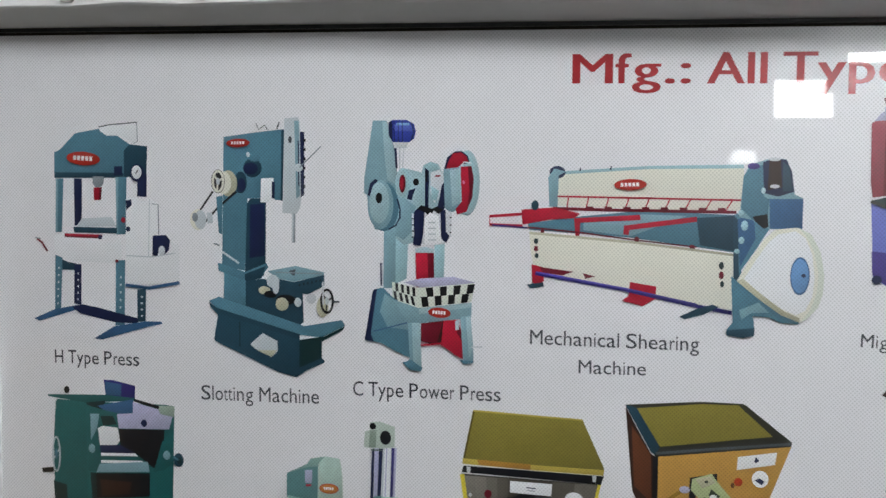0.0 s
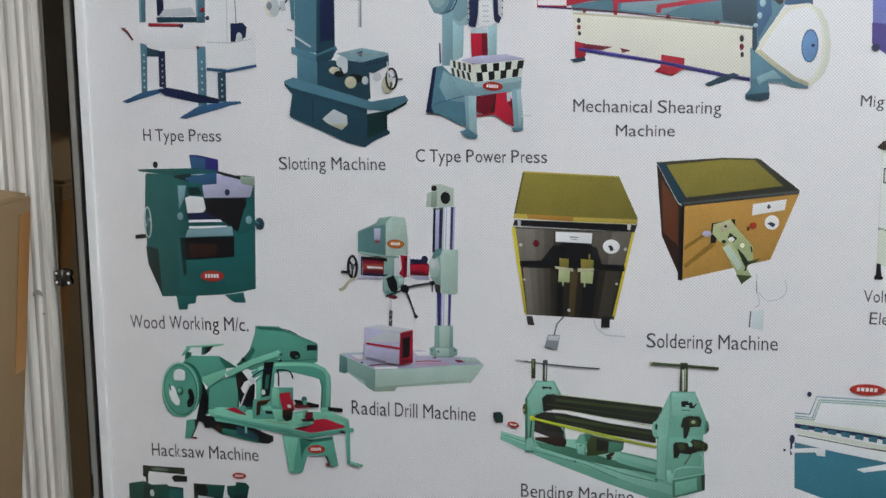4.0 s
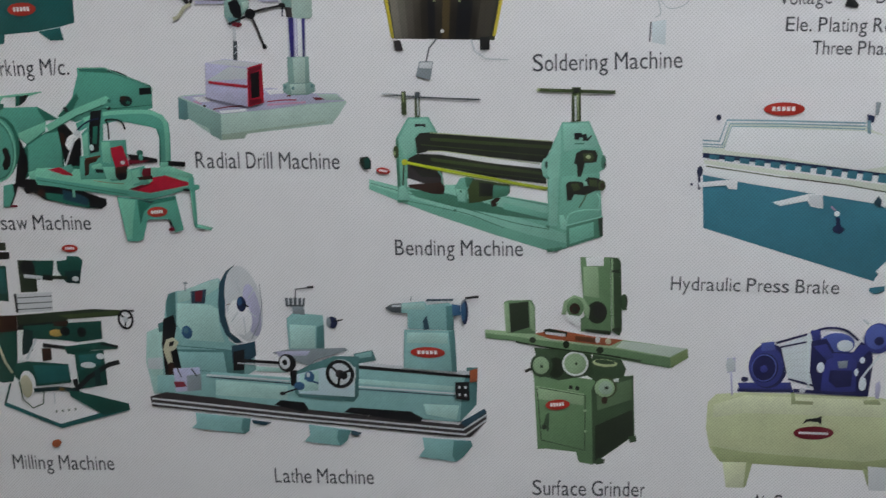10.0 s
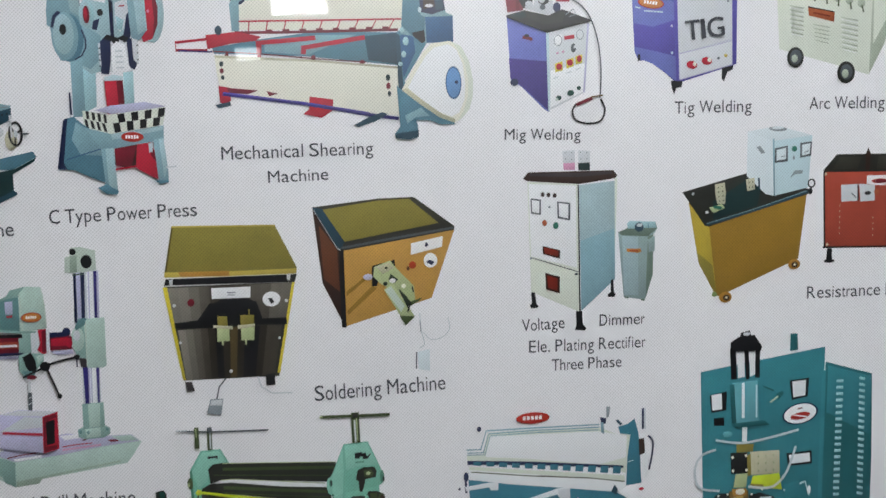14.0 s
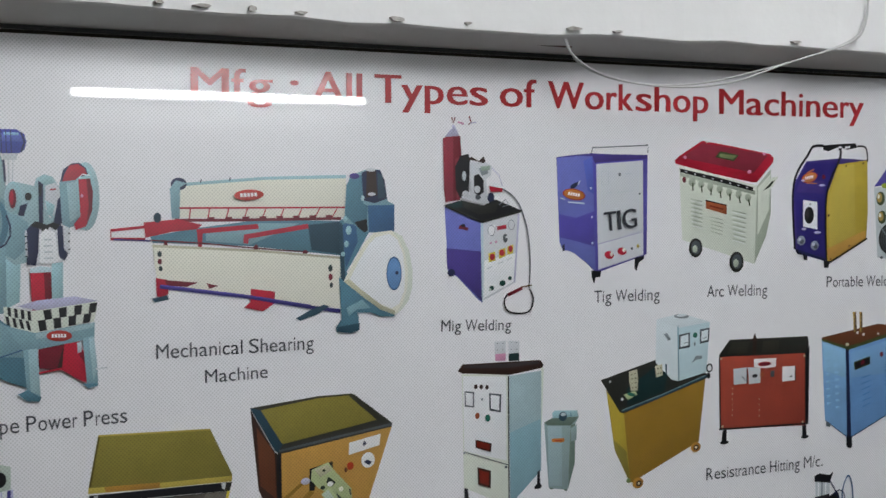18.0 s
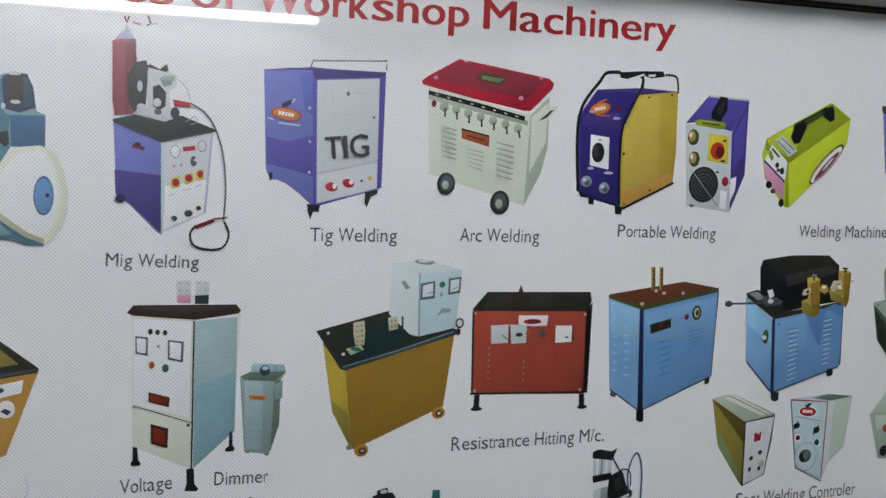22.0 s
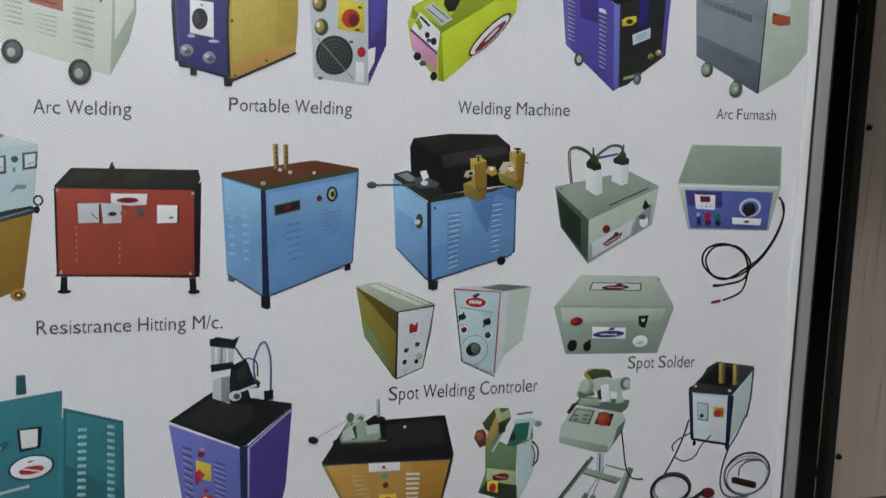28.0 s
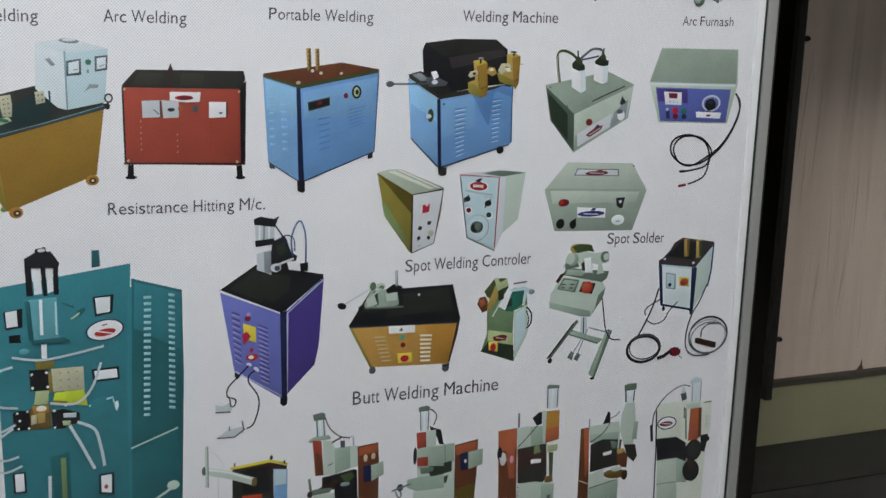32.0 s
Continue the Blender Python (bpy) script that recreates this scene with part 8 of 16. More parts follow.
disc(p, "slide_knob", "grey", 524.4, 363, 2.9, 6.9)
line(p, "slide_pin", "black", 1.8, 530.3, 364.5, 542.1, 366.9)
shape(p, "cross_slide", "grey", 452.3, 322.3, 472.5, 327.1, 543.2, 330.7, 547.5, 327.7, 508.6, 315, 499.3, 305.5)
shape(p, "cross_light", "lilac", 457.6, 323.9, 500.4, 325.8, 495.7, 319.5, 460.2, 317.7)
shape(p, "cross_end", "lathe_dark", 553.1, 323.1, 576.8, 328.7, 581.4, 315.5, 558.4, 310.7)
shape(p, "cross_end_light", "lathe", 554.6, 322.3, 575.3, 327.1, 576.4, 320.1, 557.2, 316.9)
shape(p, "apron", "lathe_dark", 479.6, 297.6, 500.9, 308.7, 529.5, 319.8, 560.3, 320, 557.9, 268.4, 551.6, 260.4, 483.6, 264.5, 478, 270.8)
shape(p, "apron_face", "ice", 480.9, 294.4, 513.9, 304.1, 555.3, 306, 552.7, 266.8, 483.9, 269.3)
shape(p, "apron_light", "lathe_light", 485.4, 294.5, 509.4, 300.9, 507.9, 274.2, 485.6, 272.5)
disc(p, "dial_back", "black", 470.7, 309.2, 11.1, 11.7)
disc(p, "dial", "silver", 467.8, 310, 6.6, 8.6)
disc(p, "dial_eye", "black", 467.8, 310, 3.0, 3.9)
shape(p, "dial_arm", "black", 473.8, 299.1, 482.8, 300.7, 479.9, 277.1, 474.1, 280.2)
disc(p, "wheel_back", "grey_light", 537.1, 296.5, 18.4, 19.6)
wheel(p, "handwheel", "black", "steel_dark", 535.7, 296.5, 17.7, 18.8, 4.5, 3)
disc(p, "wheel_hub", "black", 540, 294.9, 5.2, 5.5)
disc(p, "knob", "steelblue", 497.8, 292.2, 5.9, 7.1)
disc(p, "knob_light", "silver", 496.4, 294.6, 2.2, 3.1)
disc(p, "knob", "steelblue", 484.5, 279.5, 6.7, 5.5)
line(p, "lever", "steelblue", 2.4, 491, 289.8, 508.4, 283.7)
line(p, "lever", "black", 2, 481.3, 275.6, 464.6, 269.9)
disc(p, "lever_end", "black", 463.1, 269.1, 3.7, 2.4)
shape(p, "tail_base", "lathe", 616.6, 355.9, 677.5, 356.2, 679.6, 303.1, 614.7, 306.5)
shape(p, "tail_base_light", "lathe_light", 620.1, 352.8, 669.4, 353.1, 669, 339.3, 619.6, 339)
shape(p, "tail_base_side", "lathe_dark", 670.2, 354.7, 677.5, 356.2, 679.6, 303.1, 673.8, 303.8)
shape(p, "tail", "lathe", 612.8, 389.3, 641.8, 392.5, 644.5, 388, 670.5, 391.2, 676.2, 388.2, 676.7, 356.2, 621, 357.4, 621, 377.2, 612.3, 377.2)
shape(p, "tail_light", "lathe_light", 614.2, 388.6, 641.7, 391, 642.8, 381.9, 613.9, 381.8)
shape(p, "tail_side", "lathe_dark", 667.5, 386.6, 676.2, 388.2, 676.7, 356.2, 668.1, 356.2)
shape(p, "tail_slot", "teal_dark", 639.5, 368.2, 644, 374.3, 647.1, 357.6, 640.5, 356)
line(p, "tail_top", "teal_dark", 2.6, 644, 394, 676.4, 395)
shape(p, "quill", "grey_dark", 593.7, 383.2, 602.6, 388.5, 614.2, 389.4, 613.7, 377.2, 602.2, 377.9)
shape(p, "quill_light", "silver", 602.6, 387, 613.4, 387.8, 613.3, 384.8, 602.5, 384.7)
line(p, "oiler", "grey", 1.4, 625.2, 392.4, 626.1, 398.5)
shape(p, "tail_hub", "steelblue", 674.8, 389.7, 684.8, 388.2, 685.2, 376.1, 675.1, 374.5)
disc(p, "tail_wheel", "navy", 689.7, 379.9, 4.3, 15.9)
disc(p, "tail_wheel", "steelblue", 688.3, 381.4, 2.9, 12.9)
line(p, "tail_handle", "black", 3, 690.8, 397.3, 706.7, 399.6)
line(p, "tail_handle", "grey", 1.4, 685.6, 389.7, 692.3, 397.3)
shape(p, "end_box", "black", 677.1, 289.8, 693.9, 290.7, 694.7, 266.5, 677.9, 267.9)
rows(p, "bolt", "silver", 2, 2, 0.35, 0.35, 678.5, 288.3, 693.1, 288.4, 693.3, 268, 678.7, 269.5)
shape(p, "end_cap", "rust", 695, 305.5, 704.5, 308.7, 704.1, 291.6, 695.3, 290)
badge(p, 644.6, 327.6, 21, 7, 0, "badge_red")

p = picture("bending_machine_picture", "bend", "printed green three-roll plate bending machine with black rollers", 579.9, 540.6, 613.3, 532, 627.4, 531.1, 680.5, 535, 724.9, 524.4, 785.4, 514.2, 810.3, 500.4, 849.9, 499.6, 851.4, 475.6, 809.5, 461.1, 798.2, 456.1, 784.4, 457.5, 725.7, 475.2, 652.7, 499.7, 613.1, 514.6, 579.2, 528.5)
shape(p, "frame_top", "bend_light", 579.9, 540.6, 613.3, 530.9, 680.7, 509.1, 747.5, 497.3, 787.4, 485.5, 808.4, 477.4, 809.4, 465.8, 764.5, 476.2, 692, 497.7, 624.5, 516.6, 579.8, 533.7)
shape(p, "frame_front", "bend", 579.8, 534.3, 624.5, 519.5, 692, 498.9, 764.5, 476.2, 808.9, 465.2, 809.6, 460, 798.2, 456.1, 784.4, 457.5, 725.7, 475.2, 652.7, 499.7, 579.2, 528.5)
smooth_line(p, "frame_line", "bend_dark", 1, 581, 536, 624.5, 524.1, 691.9, 506.4, 747.6, 490.3, 789.1, 482.6)
smooth_line(p, "frame_line", "bend_dark", 1, 624.5, 514.8, 680.7, 503.3, 700.3, 497.9, 736.7, 483.7)
shape(p, "frame_in", "bend_dark", 626.2, 528.2, 665.5, 524.9, 686.2, 520.7, 725.1, 511.2, 787.6, 497.6, 787.2, 492.4, 736.4, 498.7, 680.7, 507.9, 633, 520.2)
shape(p, "back_rail", "bend_light", 669.4, 535.3, 699.9, 530.8, 741.5, 521.3, 788.2, 511.4, 788.7, 495.3, 739, 507.4, 691.7, 519.1, 666.6, 526.1)
line(p, "back_rail_edge", "bend_dark", 1, 738.7, 520.6, 788.2, 511.4)
shape(p, "back_rail_low", "bend", 736.1, 514.3, 788.5, 501.1, 787.6, 494.7, 736.3, 506.2)
shape(p, "shaft_left", "steel_dark", 624.7, 560.9, 638.6, 562.8, 665.4, 551.3, 667.1, 537.6, 658.2, 531.7, 624.6, 542.6)
shape(p, "shaft_left_shade", "roller", 626.3, 559.2, 635.9, 560.5, 663.7, 547.8, 663.8, 543.3, 641.4, 544)
shape(p, "well", "brown_dark", 626.2, 534.6, 666.6, 537.6, 668.3, 530.2, 666.6, 523.2, 652.6, 524.1, 626.2, 531.1)
line(p, "well_edge", "bend", 1.8, 660.9, 551.2, 665.4, 545.6, 665.4, 537.6, 667.1, 535.3)
shape(p, "bearer", "bend", 680, 531.5, 686, 542.5, 697, 545, 696.6, 535.3, 693.5, 513.4, 683.4, 514.9)
shape(p, "bearer_light", "bend_light", 681.1, 530.4, 692.8, 528.9, 691.8, 515.1, 684.5, 516.1)
disc(p, "bearer_bolt", "bend_dark", 687.2, 527.1, 1.4, 1.4)
shape(p, "bearer_in", "bend_dark", 691.5, 543.7, 702.6, 543.4, 703.8, 532.5, 693.8, 532.4)
shape(p, "bearer_dark", "olive_dark", 701.5, 542.2, 724.7, 538.6, 744.5, 535.6, 743.6, 524.7, 725, 518.6, 708.5, 514.3, 696.3, 512.9, 695, 529.5)
shape(p, "bearer_shade", "roller", 708.1, 538.3, 727.5, 535.8, 724.9, 522.1, 708.4, 521.2)
shape(p, "bearer_face", "bend_dark", 724.7, 535.2, 744, 533.3, 741.4, 522.4, 723.9, 518.6)
shape(p, "bearer_foot", "brown_dark", 721.2, 515.7, 727.7, 519.8, 733.2, 520, 728.5, 510.1, 723, 508.8)
line(p, "bearer_rod", "bend_light", 1.2, 727.9, 513, 739.3, 521.8)
shape(p, "plate", "bend", 612.5, 589.1, 627.1, 613.9, 650.8, 614.6, 661.3, 595.8, 660.8, 589.6, 635.9, 571.3, 634.7, 562.7, 625.8, 564.3, 624.6, 536.8, 627.3, 516.6, 613.1, 514.6)
shape(p, "plate_light", "bend_light", 615.3, 588, 628.2, 611.6, 649.2, 612.4, 658, 598, 635.9, 593.8, 633.6, 574.1, 621.9, 565.4)
shape(p, "plate_low", "bend", 613.5, 562.4, 623.6, 562.6, 621.8, 536.8, 626.2, 518.4, 613.7, 516.4)
shape(p, "plate_edge", "bend_dark", 612.5, 588.5, 615.3, 589.7, 616.6, 530.9, 613.3, 530.9)
line(p, "plate_bar", "moss_dark", 2, 621.3, 558.5, 619.5, 533.9)
shape(p, "plate_mark", "black", 634.8, 606.1, 647.5, 606.2, 647, 602.3, 643.7, 604, 638.7, 603.4, 635.4, 602.8)
disc(p, "plate_boss", "olive_dark", 612.4, 573.2, 3.4, 7.4)
disc(p, "plate_boss", "olive_light", 610.7, 571.5, 1.4, 2.8)
shape(p, "plate_foot", "bend_light", 615, 532, 621.7, 533.9, 627.3, 519.5, 625, 513.7, 613.7, 514)
shape(p, "roller_top", "roller", 634.8, 589.3, 640.3, 595.6, 652.5, 596.8, 792.9, 586.8, 793, 584, 784, 561.6, 735.1, 567, 647, 573.7, 637, 571.3)
shape(p, "roller_top_shine", "olive_dark", 652.5, 590.6, 792.5, 581.8, 791, 577.9, 652.5, 586.7)
line(p, "roller_edge", "olive_light", 1, 652.5, 596.2, 723.7, 591.5, 792.4, 586.8)
line(p, "roller_rub", "olive_dark", 1.2, 641.4, 582.1, 783.7, 570)
shape(p, "gap", "white", 648.1, 574.8, 666.4, 574.5, 724.2, 567.5, 781.3, 560.5, 780.9, 555.4, 724.3, 560.1, 674.7, 568.4, 666.4, 571.7, 648.1, 570.9)
line(p, "gap_edge", "olive_light", 1, 649.8, 574.9, 666.4, 574.8, 778.6, 560.4)
shape(p, "roller_low", "roller", 626.9, 566, 637, 571.3, 663.6, 570.5, 724.3, 560.7, 781.5, 554.9, 785.5, 548.2, 785.8, 536.9, 724.6, 544.3, 680.4, 552.7, 624.7, 561.5)
shape(p, "roller_low_shine", "olive_dark", 652.6, 567, 724.3, 557.9, 781.6, 550.9, 780.6, 547.5, 724.4, 553.9, 652.6, 563)
line(p, "roller_rub", "olive_dark", 1, 652.6, 558.5, 724.5, 548.8, 784.6, 542)
line(p, "rail", "lime", 2.9, 622.4, 561.4, 680.4, 550.4, 724.6, 542.6, 757.6, 536.4, 787.6, 531.8)
line(p, "rail_shade", "lime_dark", 1, 624.7, 559.7, 680.4, 548.1, 724.6, 540.3, 786, 529.6)
disc(p, "rail_end", "lime", 622.4, 561.4, 3.9, 3.7)
disc(p, "rail_end", "yellow", 621.9, 562.5, 1.7, 1.7)
shape(p, "right_frame", "bend", 781.3, 562.1, 789, 573.4, 793, 584, 803.3, 608.9, 834, 610.2, 841.5, 593.4, 848, 578.1, 853.5, 563.2, 851.2, 554.3, 846.5, 552, 849.9, 499.6, 847.9, 495.6, 810.2, 487.8, 808.9, 480.8, 787.9, 484.9, 787.3, 542.6, 781.7, 547)
shape(p, "right_edge", "bend_light", 782.9, 563.3, 790.1, 573.4, 794.1, 583.5, 801.9, 603.9, 802.4, 573.6, 799.8, 540, 798.8, 486.9, 789, 487.3, 788.9, 542.6)
shape(p, "right_face", "bend_light", 804.5, 607.2, 833, 608.6, 840, 592.8, 845.3, 579.7, 820.9, 578.8, 805.6, 574.7)
shape(p, "right_low", "bend", 803.4, 545.7, 846, 550.9, 847.9, 507, 809.7, 488.9, 801.1, 500.2)
shape(p, "right_rim", "bend_light", 801.1, 500.2, 805.5, 500.3, 810.7, 490.1, 808.8, 482, 802.7, 484.1)
smooth_line(p, "right_bar", "bend_light", 1.4, 809.6, 491.8, 813, 501.6, 829.1, 506.6, 847.9, 507)
smooth_line(p, "right_bar", "bend_light", 1.6, 844.4, 526.7, 847.4, 518.3, 845.4, 504.1)
disc(p, "boss", "bend_light", 784.1, 557.1, 3.8, 10.1)
disc(p, "boss", "bend_dark", 785.7, 559.4, 1.9, 4.5)
disc(p, "boss", "black", 786.2, 560, 1.1, 3.4)
disc(p, "boss", "bend_dark", 850.8, 563.2, 2.7, 8.3)
disc(p, "boss", "black", 852.5, 559.9, 1.3, 3.3)
disc(p, "bolt", "bend_dark", 787.8, 544.3, 1.6, 1.7)
disc(p, "bolt", "bend_dark", 787.9, 486.1, 2.2, 1.7)
shape(p, "right_mark", "black", 817.1, 596.4, 825.5, 597.1, 826.1, 594.9, 830.9, 596, 832.1, 590.5, 836.2, 594.4, 837.3, 593.3, 833.3, 587.8, 827, 587.7, 827.3, 591.6, 823.1, 591.5, 822.7, 588.8, 817.3, 589.3)
line(p, "right_line", "bend_dark", 1.5, 817.5, 584.3, 828.7, 584.5)
shape(p, "end_face", "bend_dark", 809.2, 487.2, 850.4, 499.1, 851.4, 475.6, 810.1, 461.1)
shape(p, "end_face_light", "bend", 812.5, 484.4, 840.5, 492.5, 841.2, 475.3, 813.2, 465.3)
line(p, "end_edge", "bend_light", 1.6, 809.2, 487.8, 851, 499.1)
shape(p, "end_side", "moss_dark", 845.7, 496.7, 851, 498.5, 851.4, 476.2, 847.7, 474.9)
shape(p, "shaft", "roller", 820, 573.8, 827.4, 577.3, 841.2, 576.9, 844.1, 571.4, 842.8, 563.1, 829.6, 561.8, 827.3, 551.7, 824.9, 545.5, 821.6, 546, 820.6, 560, 817.3, 561.6)
shape(p, "shaft_face", "olive_dark", 827.5, 572.8, 837.1, 574.1, 840.5, 568, 837.5, 563.6, 828.4, 564.5)
disc(p, "shaft_shine", "olive_light", 833.5, 569, 2.7, 2.2)
shape(p, "shaft_lower", "roller", 808.5, 536.8, 811.6, 540.2, 821.3, 540.4, 828.9, 539.4, 833.4, 545.6, 843.6, 544.7, 851.8, 540.9, 851.7, 530.8, 841.6, 529.5, 831.1, 524.2, 817.6, 525.1, 815.1, 518.2, 809.7, 517.5)
shape(p, "shaft_face", "olive_dark", 813.4, 537.4, 822.5, 538.1, 825.4, 531.4, 817.5, 528.5)
shape(p, "shaft_face", "olive_dark", 834.6, 542.9, 843.7, 541.9, 844.1, 534, 835.5, 535)
disc(p, "shaft_end", "olive_dark", 849.3, 535.8, 4.3, 6.2)
disc(p, "shaft_end", "brown_dark", 849.9, 535.8, 2.4, 3.9)
shape(p, "shaft_gap", "bend_light", 827.2, 540.5, 832, 540.6, 833.3, 535.5, 829, 534.9)
smooth_line(p, "pipe", "olive_dark", 1.4, 832.6, 526.5, 828.6, 517.9, 823.6, 509.3)
line(p, "tee_bar", "grey_dark", 2, 598.5, 641.4, 636, 637.7, 679.7, 635.8, 710.6, 634.9)
line(p, "tee_end", "grey_light", 1.6, 598, 641.4, 611.2, 641.2)
line(p, "tee", "olive_dark", 5.8, 638.7, 641, 638.7, 614.5)
line(p, "tee_light", "grey_light", 1.8, 639.3, 636.6, 639.3, 616.2)
line(p, "tee", "olive_dark", 5.4, 623.1, 644.2, 623.3, 617.2)
line(p, "tee_light", "olive_light", 1.2, 622.5, 642.6, 622.8, 631.6)
line(p, "tee_collar", "grey_dark", 7, 636, 639.9, 642, 640)
line(p, "tee_bar", "olive_dark", 3.8, 775.6, 646.1, 818.4, 644.7, 862.9, 643.4)
disc(p, "tee_tip", "olive_light", 776.7, 646.1, 2.1, 1.6)
line(p, "tee", "olive_dark", 10, 819, 649, 819.7, 610.1)
line(p, "tee_light", "silver", 2.2, 818.1, 639.4, 818.9, 611.2)
line(p, "tee_light", "olive_light", 1.5, 820.6, 642.1, 821.5, 612.3)
shape(p, "tee_shade", "roller", 815.7, 647.9, 822.5, 648, 822.2, 642.1, 815.9, 642)
shape(p, "foot", "roller", 570.1, 566.9, 579.8, 568.2, 583.1, 563.1, 582.9, 553.4, 573.9, 552.6, 570, 560.1)
shape(p, "foot_face", "fgreen", 574.6, 565.8, 580.9, 566.5, 581.8, 555.6, 575.6, 554.4)
shape(p, "foot", "bend_dark", 786, 459.3, 806.2, 462.8, 799.8, 456.8, 787.7, 455.8)
shape(p, "foot", "bend_dark", 612.6, 516.9, 626.2, 516.6, 624.5, 513.7, 613.1, 513.4)
disc(p, "bolt", "bend_dark", 680.2, 505, 1.7, 1.7)
badge(p, 597.1, 551.3, 8.0, 4.0, -8)

p = picture("surface_grinder_picture", "grind", "printed grey-green surface grinder on a cabinet", 771.8, 302.8, 801.5, 300.9, 843.8, 296.3, 890.5, 303.1, 893.8, 225.3, 844, 184.6, 828, 187.1, 826.2, 200.8, 776.8, 204.8)
shape(p, "front", "grind", 772.5, 299.5, 833.9, 289.2, 841.3, 282.9, 844, 184.6, 826.7, 188.4, 823.8, 200.7, 789.8, 204.2, 776.8, 203.4)
shape(p, "front_light", "grind_light", 774.7, 286.3, 832.5, 277.8, 831.9, 262.4, 776.3, 269.6)
shape(p, "side", "grind_dark", 841.3, 282.9, 846.8, 296.4, 890.5, 302.5, 893.2, 225.2, 844, 184.6)
shape(p, "side_deep", "grind_deep", 846.2, 236.2, 890.3, 258.7, 892.6, 225.2, 846.9, 189.7)
shape(p, "side_light", "moss", 847.3, 283.2, 888.4, 298.4, 889.7, 272, 848.4, 256.5)
line(p, "door_edge", "grind_dark", 1.3, 777.8, 284.4, 833.8, 275.2, 834.1, 203.4, 781.5, 215.4)
line(p, "door_edge", "grind_deep", 1, 775.9, 284.4, 781.5, 214.7)
shape(p, "handle", "grind_dark", 782.8, 232.7, 787.3, 249.9, 790.9, 252.1, 790.4, 227.6, 787.9, 227.5, 787, 236.3)
disc(p, "handle_pin", "grind_deep", 784.7, 232.8, 3.1, 3.4)
rows(p, "hinge", "grind_light", 1, 2, .9, .1, 831.6, 269.1, 835.2, 269.3, 836.1, 215.1, 833.7, 215)
disc(p, "button", "roller", 816.5, 285.7, 2.4, 2.7)
disc(p, "button", "roller", 824.4, 284.7, 2.4, 3)
line(p, "slide", "grind_light", 1, 813, 282.8, 826.4, 280.2)
shape(p, "foot", "grind_dark", 845.1, 188.2, 851, 194, 859, 192.5, 857.4, 186.8, 848.3, 184.9)
shape(p, "foot", "grind_dark", 886.1, 223.5, 895, 225.3, 896, 217.2, 888.3, 215.4)
shape(p, "neck", "grind_dark", 842.5, 329.1, 875.3, 324, 881.8, 311.2, 879.3, 301.3, 846.9, 293.1, 834.6, 302.5)
disc(p, "neck_ring", "olive_light", 856.6, 317.9, 14.8, 4.6, -4)
disc(p, "neck_ring", "grind_dark", 856.5, 319.3, 11.9, 2.9, -4)
shape(p, "carriage", "grind_dark", 772.1, 335.8, 839.4, 332.2, 843.5, 302.9, 801.7, 294.3, 780.4, 299.9)
disc(p, "hole", "grind_deep", 798.2, 310.7, 10.2, 13.2)
disc(p, "wheel_rim", "grind_dark", 781.2, 313.2, 13.3, 15.2)
disc(p, "wheel", "grind_light", 780.6, 313.2, 9.7, 11.2)
disc(p, "wheel_hub", "grind_dark", 781.3, 311.9, 1.8, 2)
line(p, "wheel_pin", "roller", 3.8, 761.4, 305, 769.8, 308.7)
disc(p, "wheel_rim", "grind_dark", 822.6, 316.4, 17.3, 17.8)
disc(p, "wheel", "silver", 821.5, 316.4, 15.6, 15.8)
disc(p, "wheel_face", "grind_light", 821.5, 316.4, 13.2, 13.2)
disc(p, "wheel_hub", "grind_dark", 822.6, 316.4, 1.5, 1.6)
disc(p, "wheel_rim", "olive_dark", 858, 286.4, 13.7, 13.3)
disc(p, "wheel", "grind_light", 856.8, 286.3, 11.9, 11.9)
disc(p, "wheel_face", "sage", 858, 286.4, 8.4, 8.6)
disc(p, "wheel_hub", "grind_deep", 859.2, 286.4, 2.4, 2)
shape(p, "wheel_pin", "silver", 866.4, 297.4, 873.5, 299.7, 873.1, 294.4, 868.4, 294.2)
disc(p, "wheel_base", "brown_dark", 856.9, 270.4, 3.6, 4.7)
shape(p, "table", "grind_light", 713.5, 357.6, 772.9, 354.2, 791.1, 346.4, 844.9, 342.2, 877.1, 348.1, 953.4, 338.4, 933.4, 313.6, 863.2, 330, 791.3, 339.9, 714.3, 347.9)
shape(p, "table_front", "grind", 714.2, 353.1, 748.9, 349.9, 773.1, 346.3, 868.8, 336.7, 933.8, 326.6, 933.4, 313.6, 893.2, 320.3, 791.4, 336, 749, 344, 714.3, 346.5)
shape(p, "table_end", "olive", 932.7, 326.6, 953.4, 339.1, 954.1, 327.5, 934.6, 313.7)
shape(p, "table_top", "sage_light", 877.1, 346.8, 952.2, 339, 932.6, 327.9, 868.7, 338.7)
line(p, "table_line", "grind_deep", 1.9, 750.2, 342.8, 791.4, 336, 857.3, 328.4, 899, 321.8)
disc(p, "clip", "grind_deep", 770.7, 345.6, 3.6, 3.9)
disc(p, "clip", "grind_deep", 810.4, 340.7, 3.9, 4.9)
disc(p, "clip", "grind_deep", 850.5, 334.6, 4.4, 4.2)
shape(p, "red_top", "rust", 772.9, 353.5, 796.7, 359.7, 841.5, 351.8, 877.1, 348.1, 862.7, 340.4, 844.9, 341.5, 791, 347.7)
shape(p, "red_dark", "brown", 820.7, 352.2, 844.6, 350, 844.8, 343.5, 821, 346.4)
shape(p, "vice", "grind_deep", 783.5, 359.1, 790.7, 360.7, 811.7, 356.4, 810.7, 350.5, 784.9, 353.3)
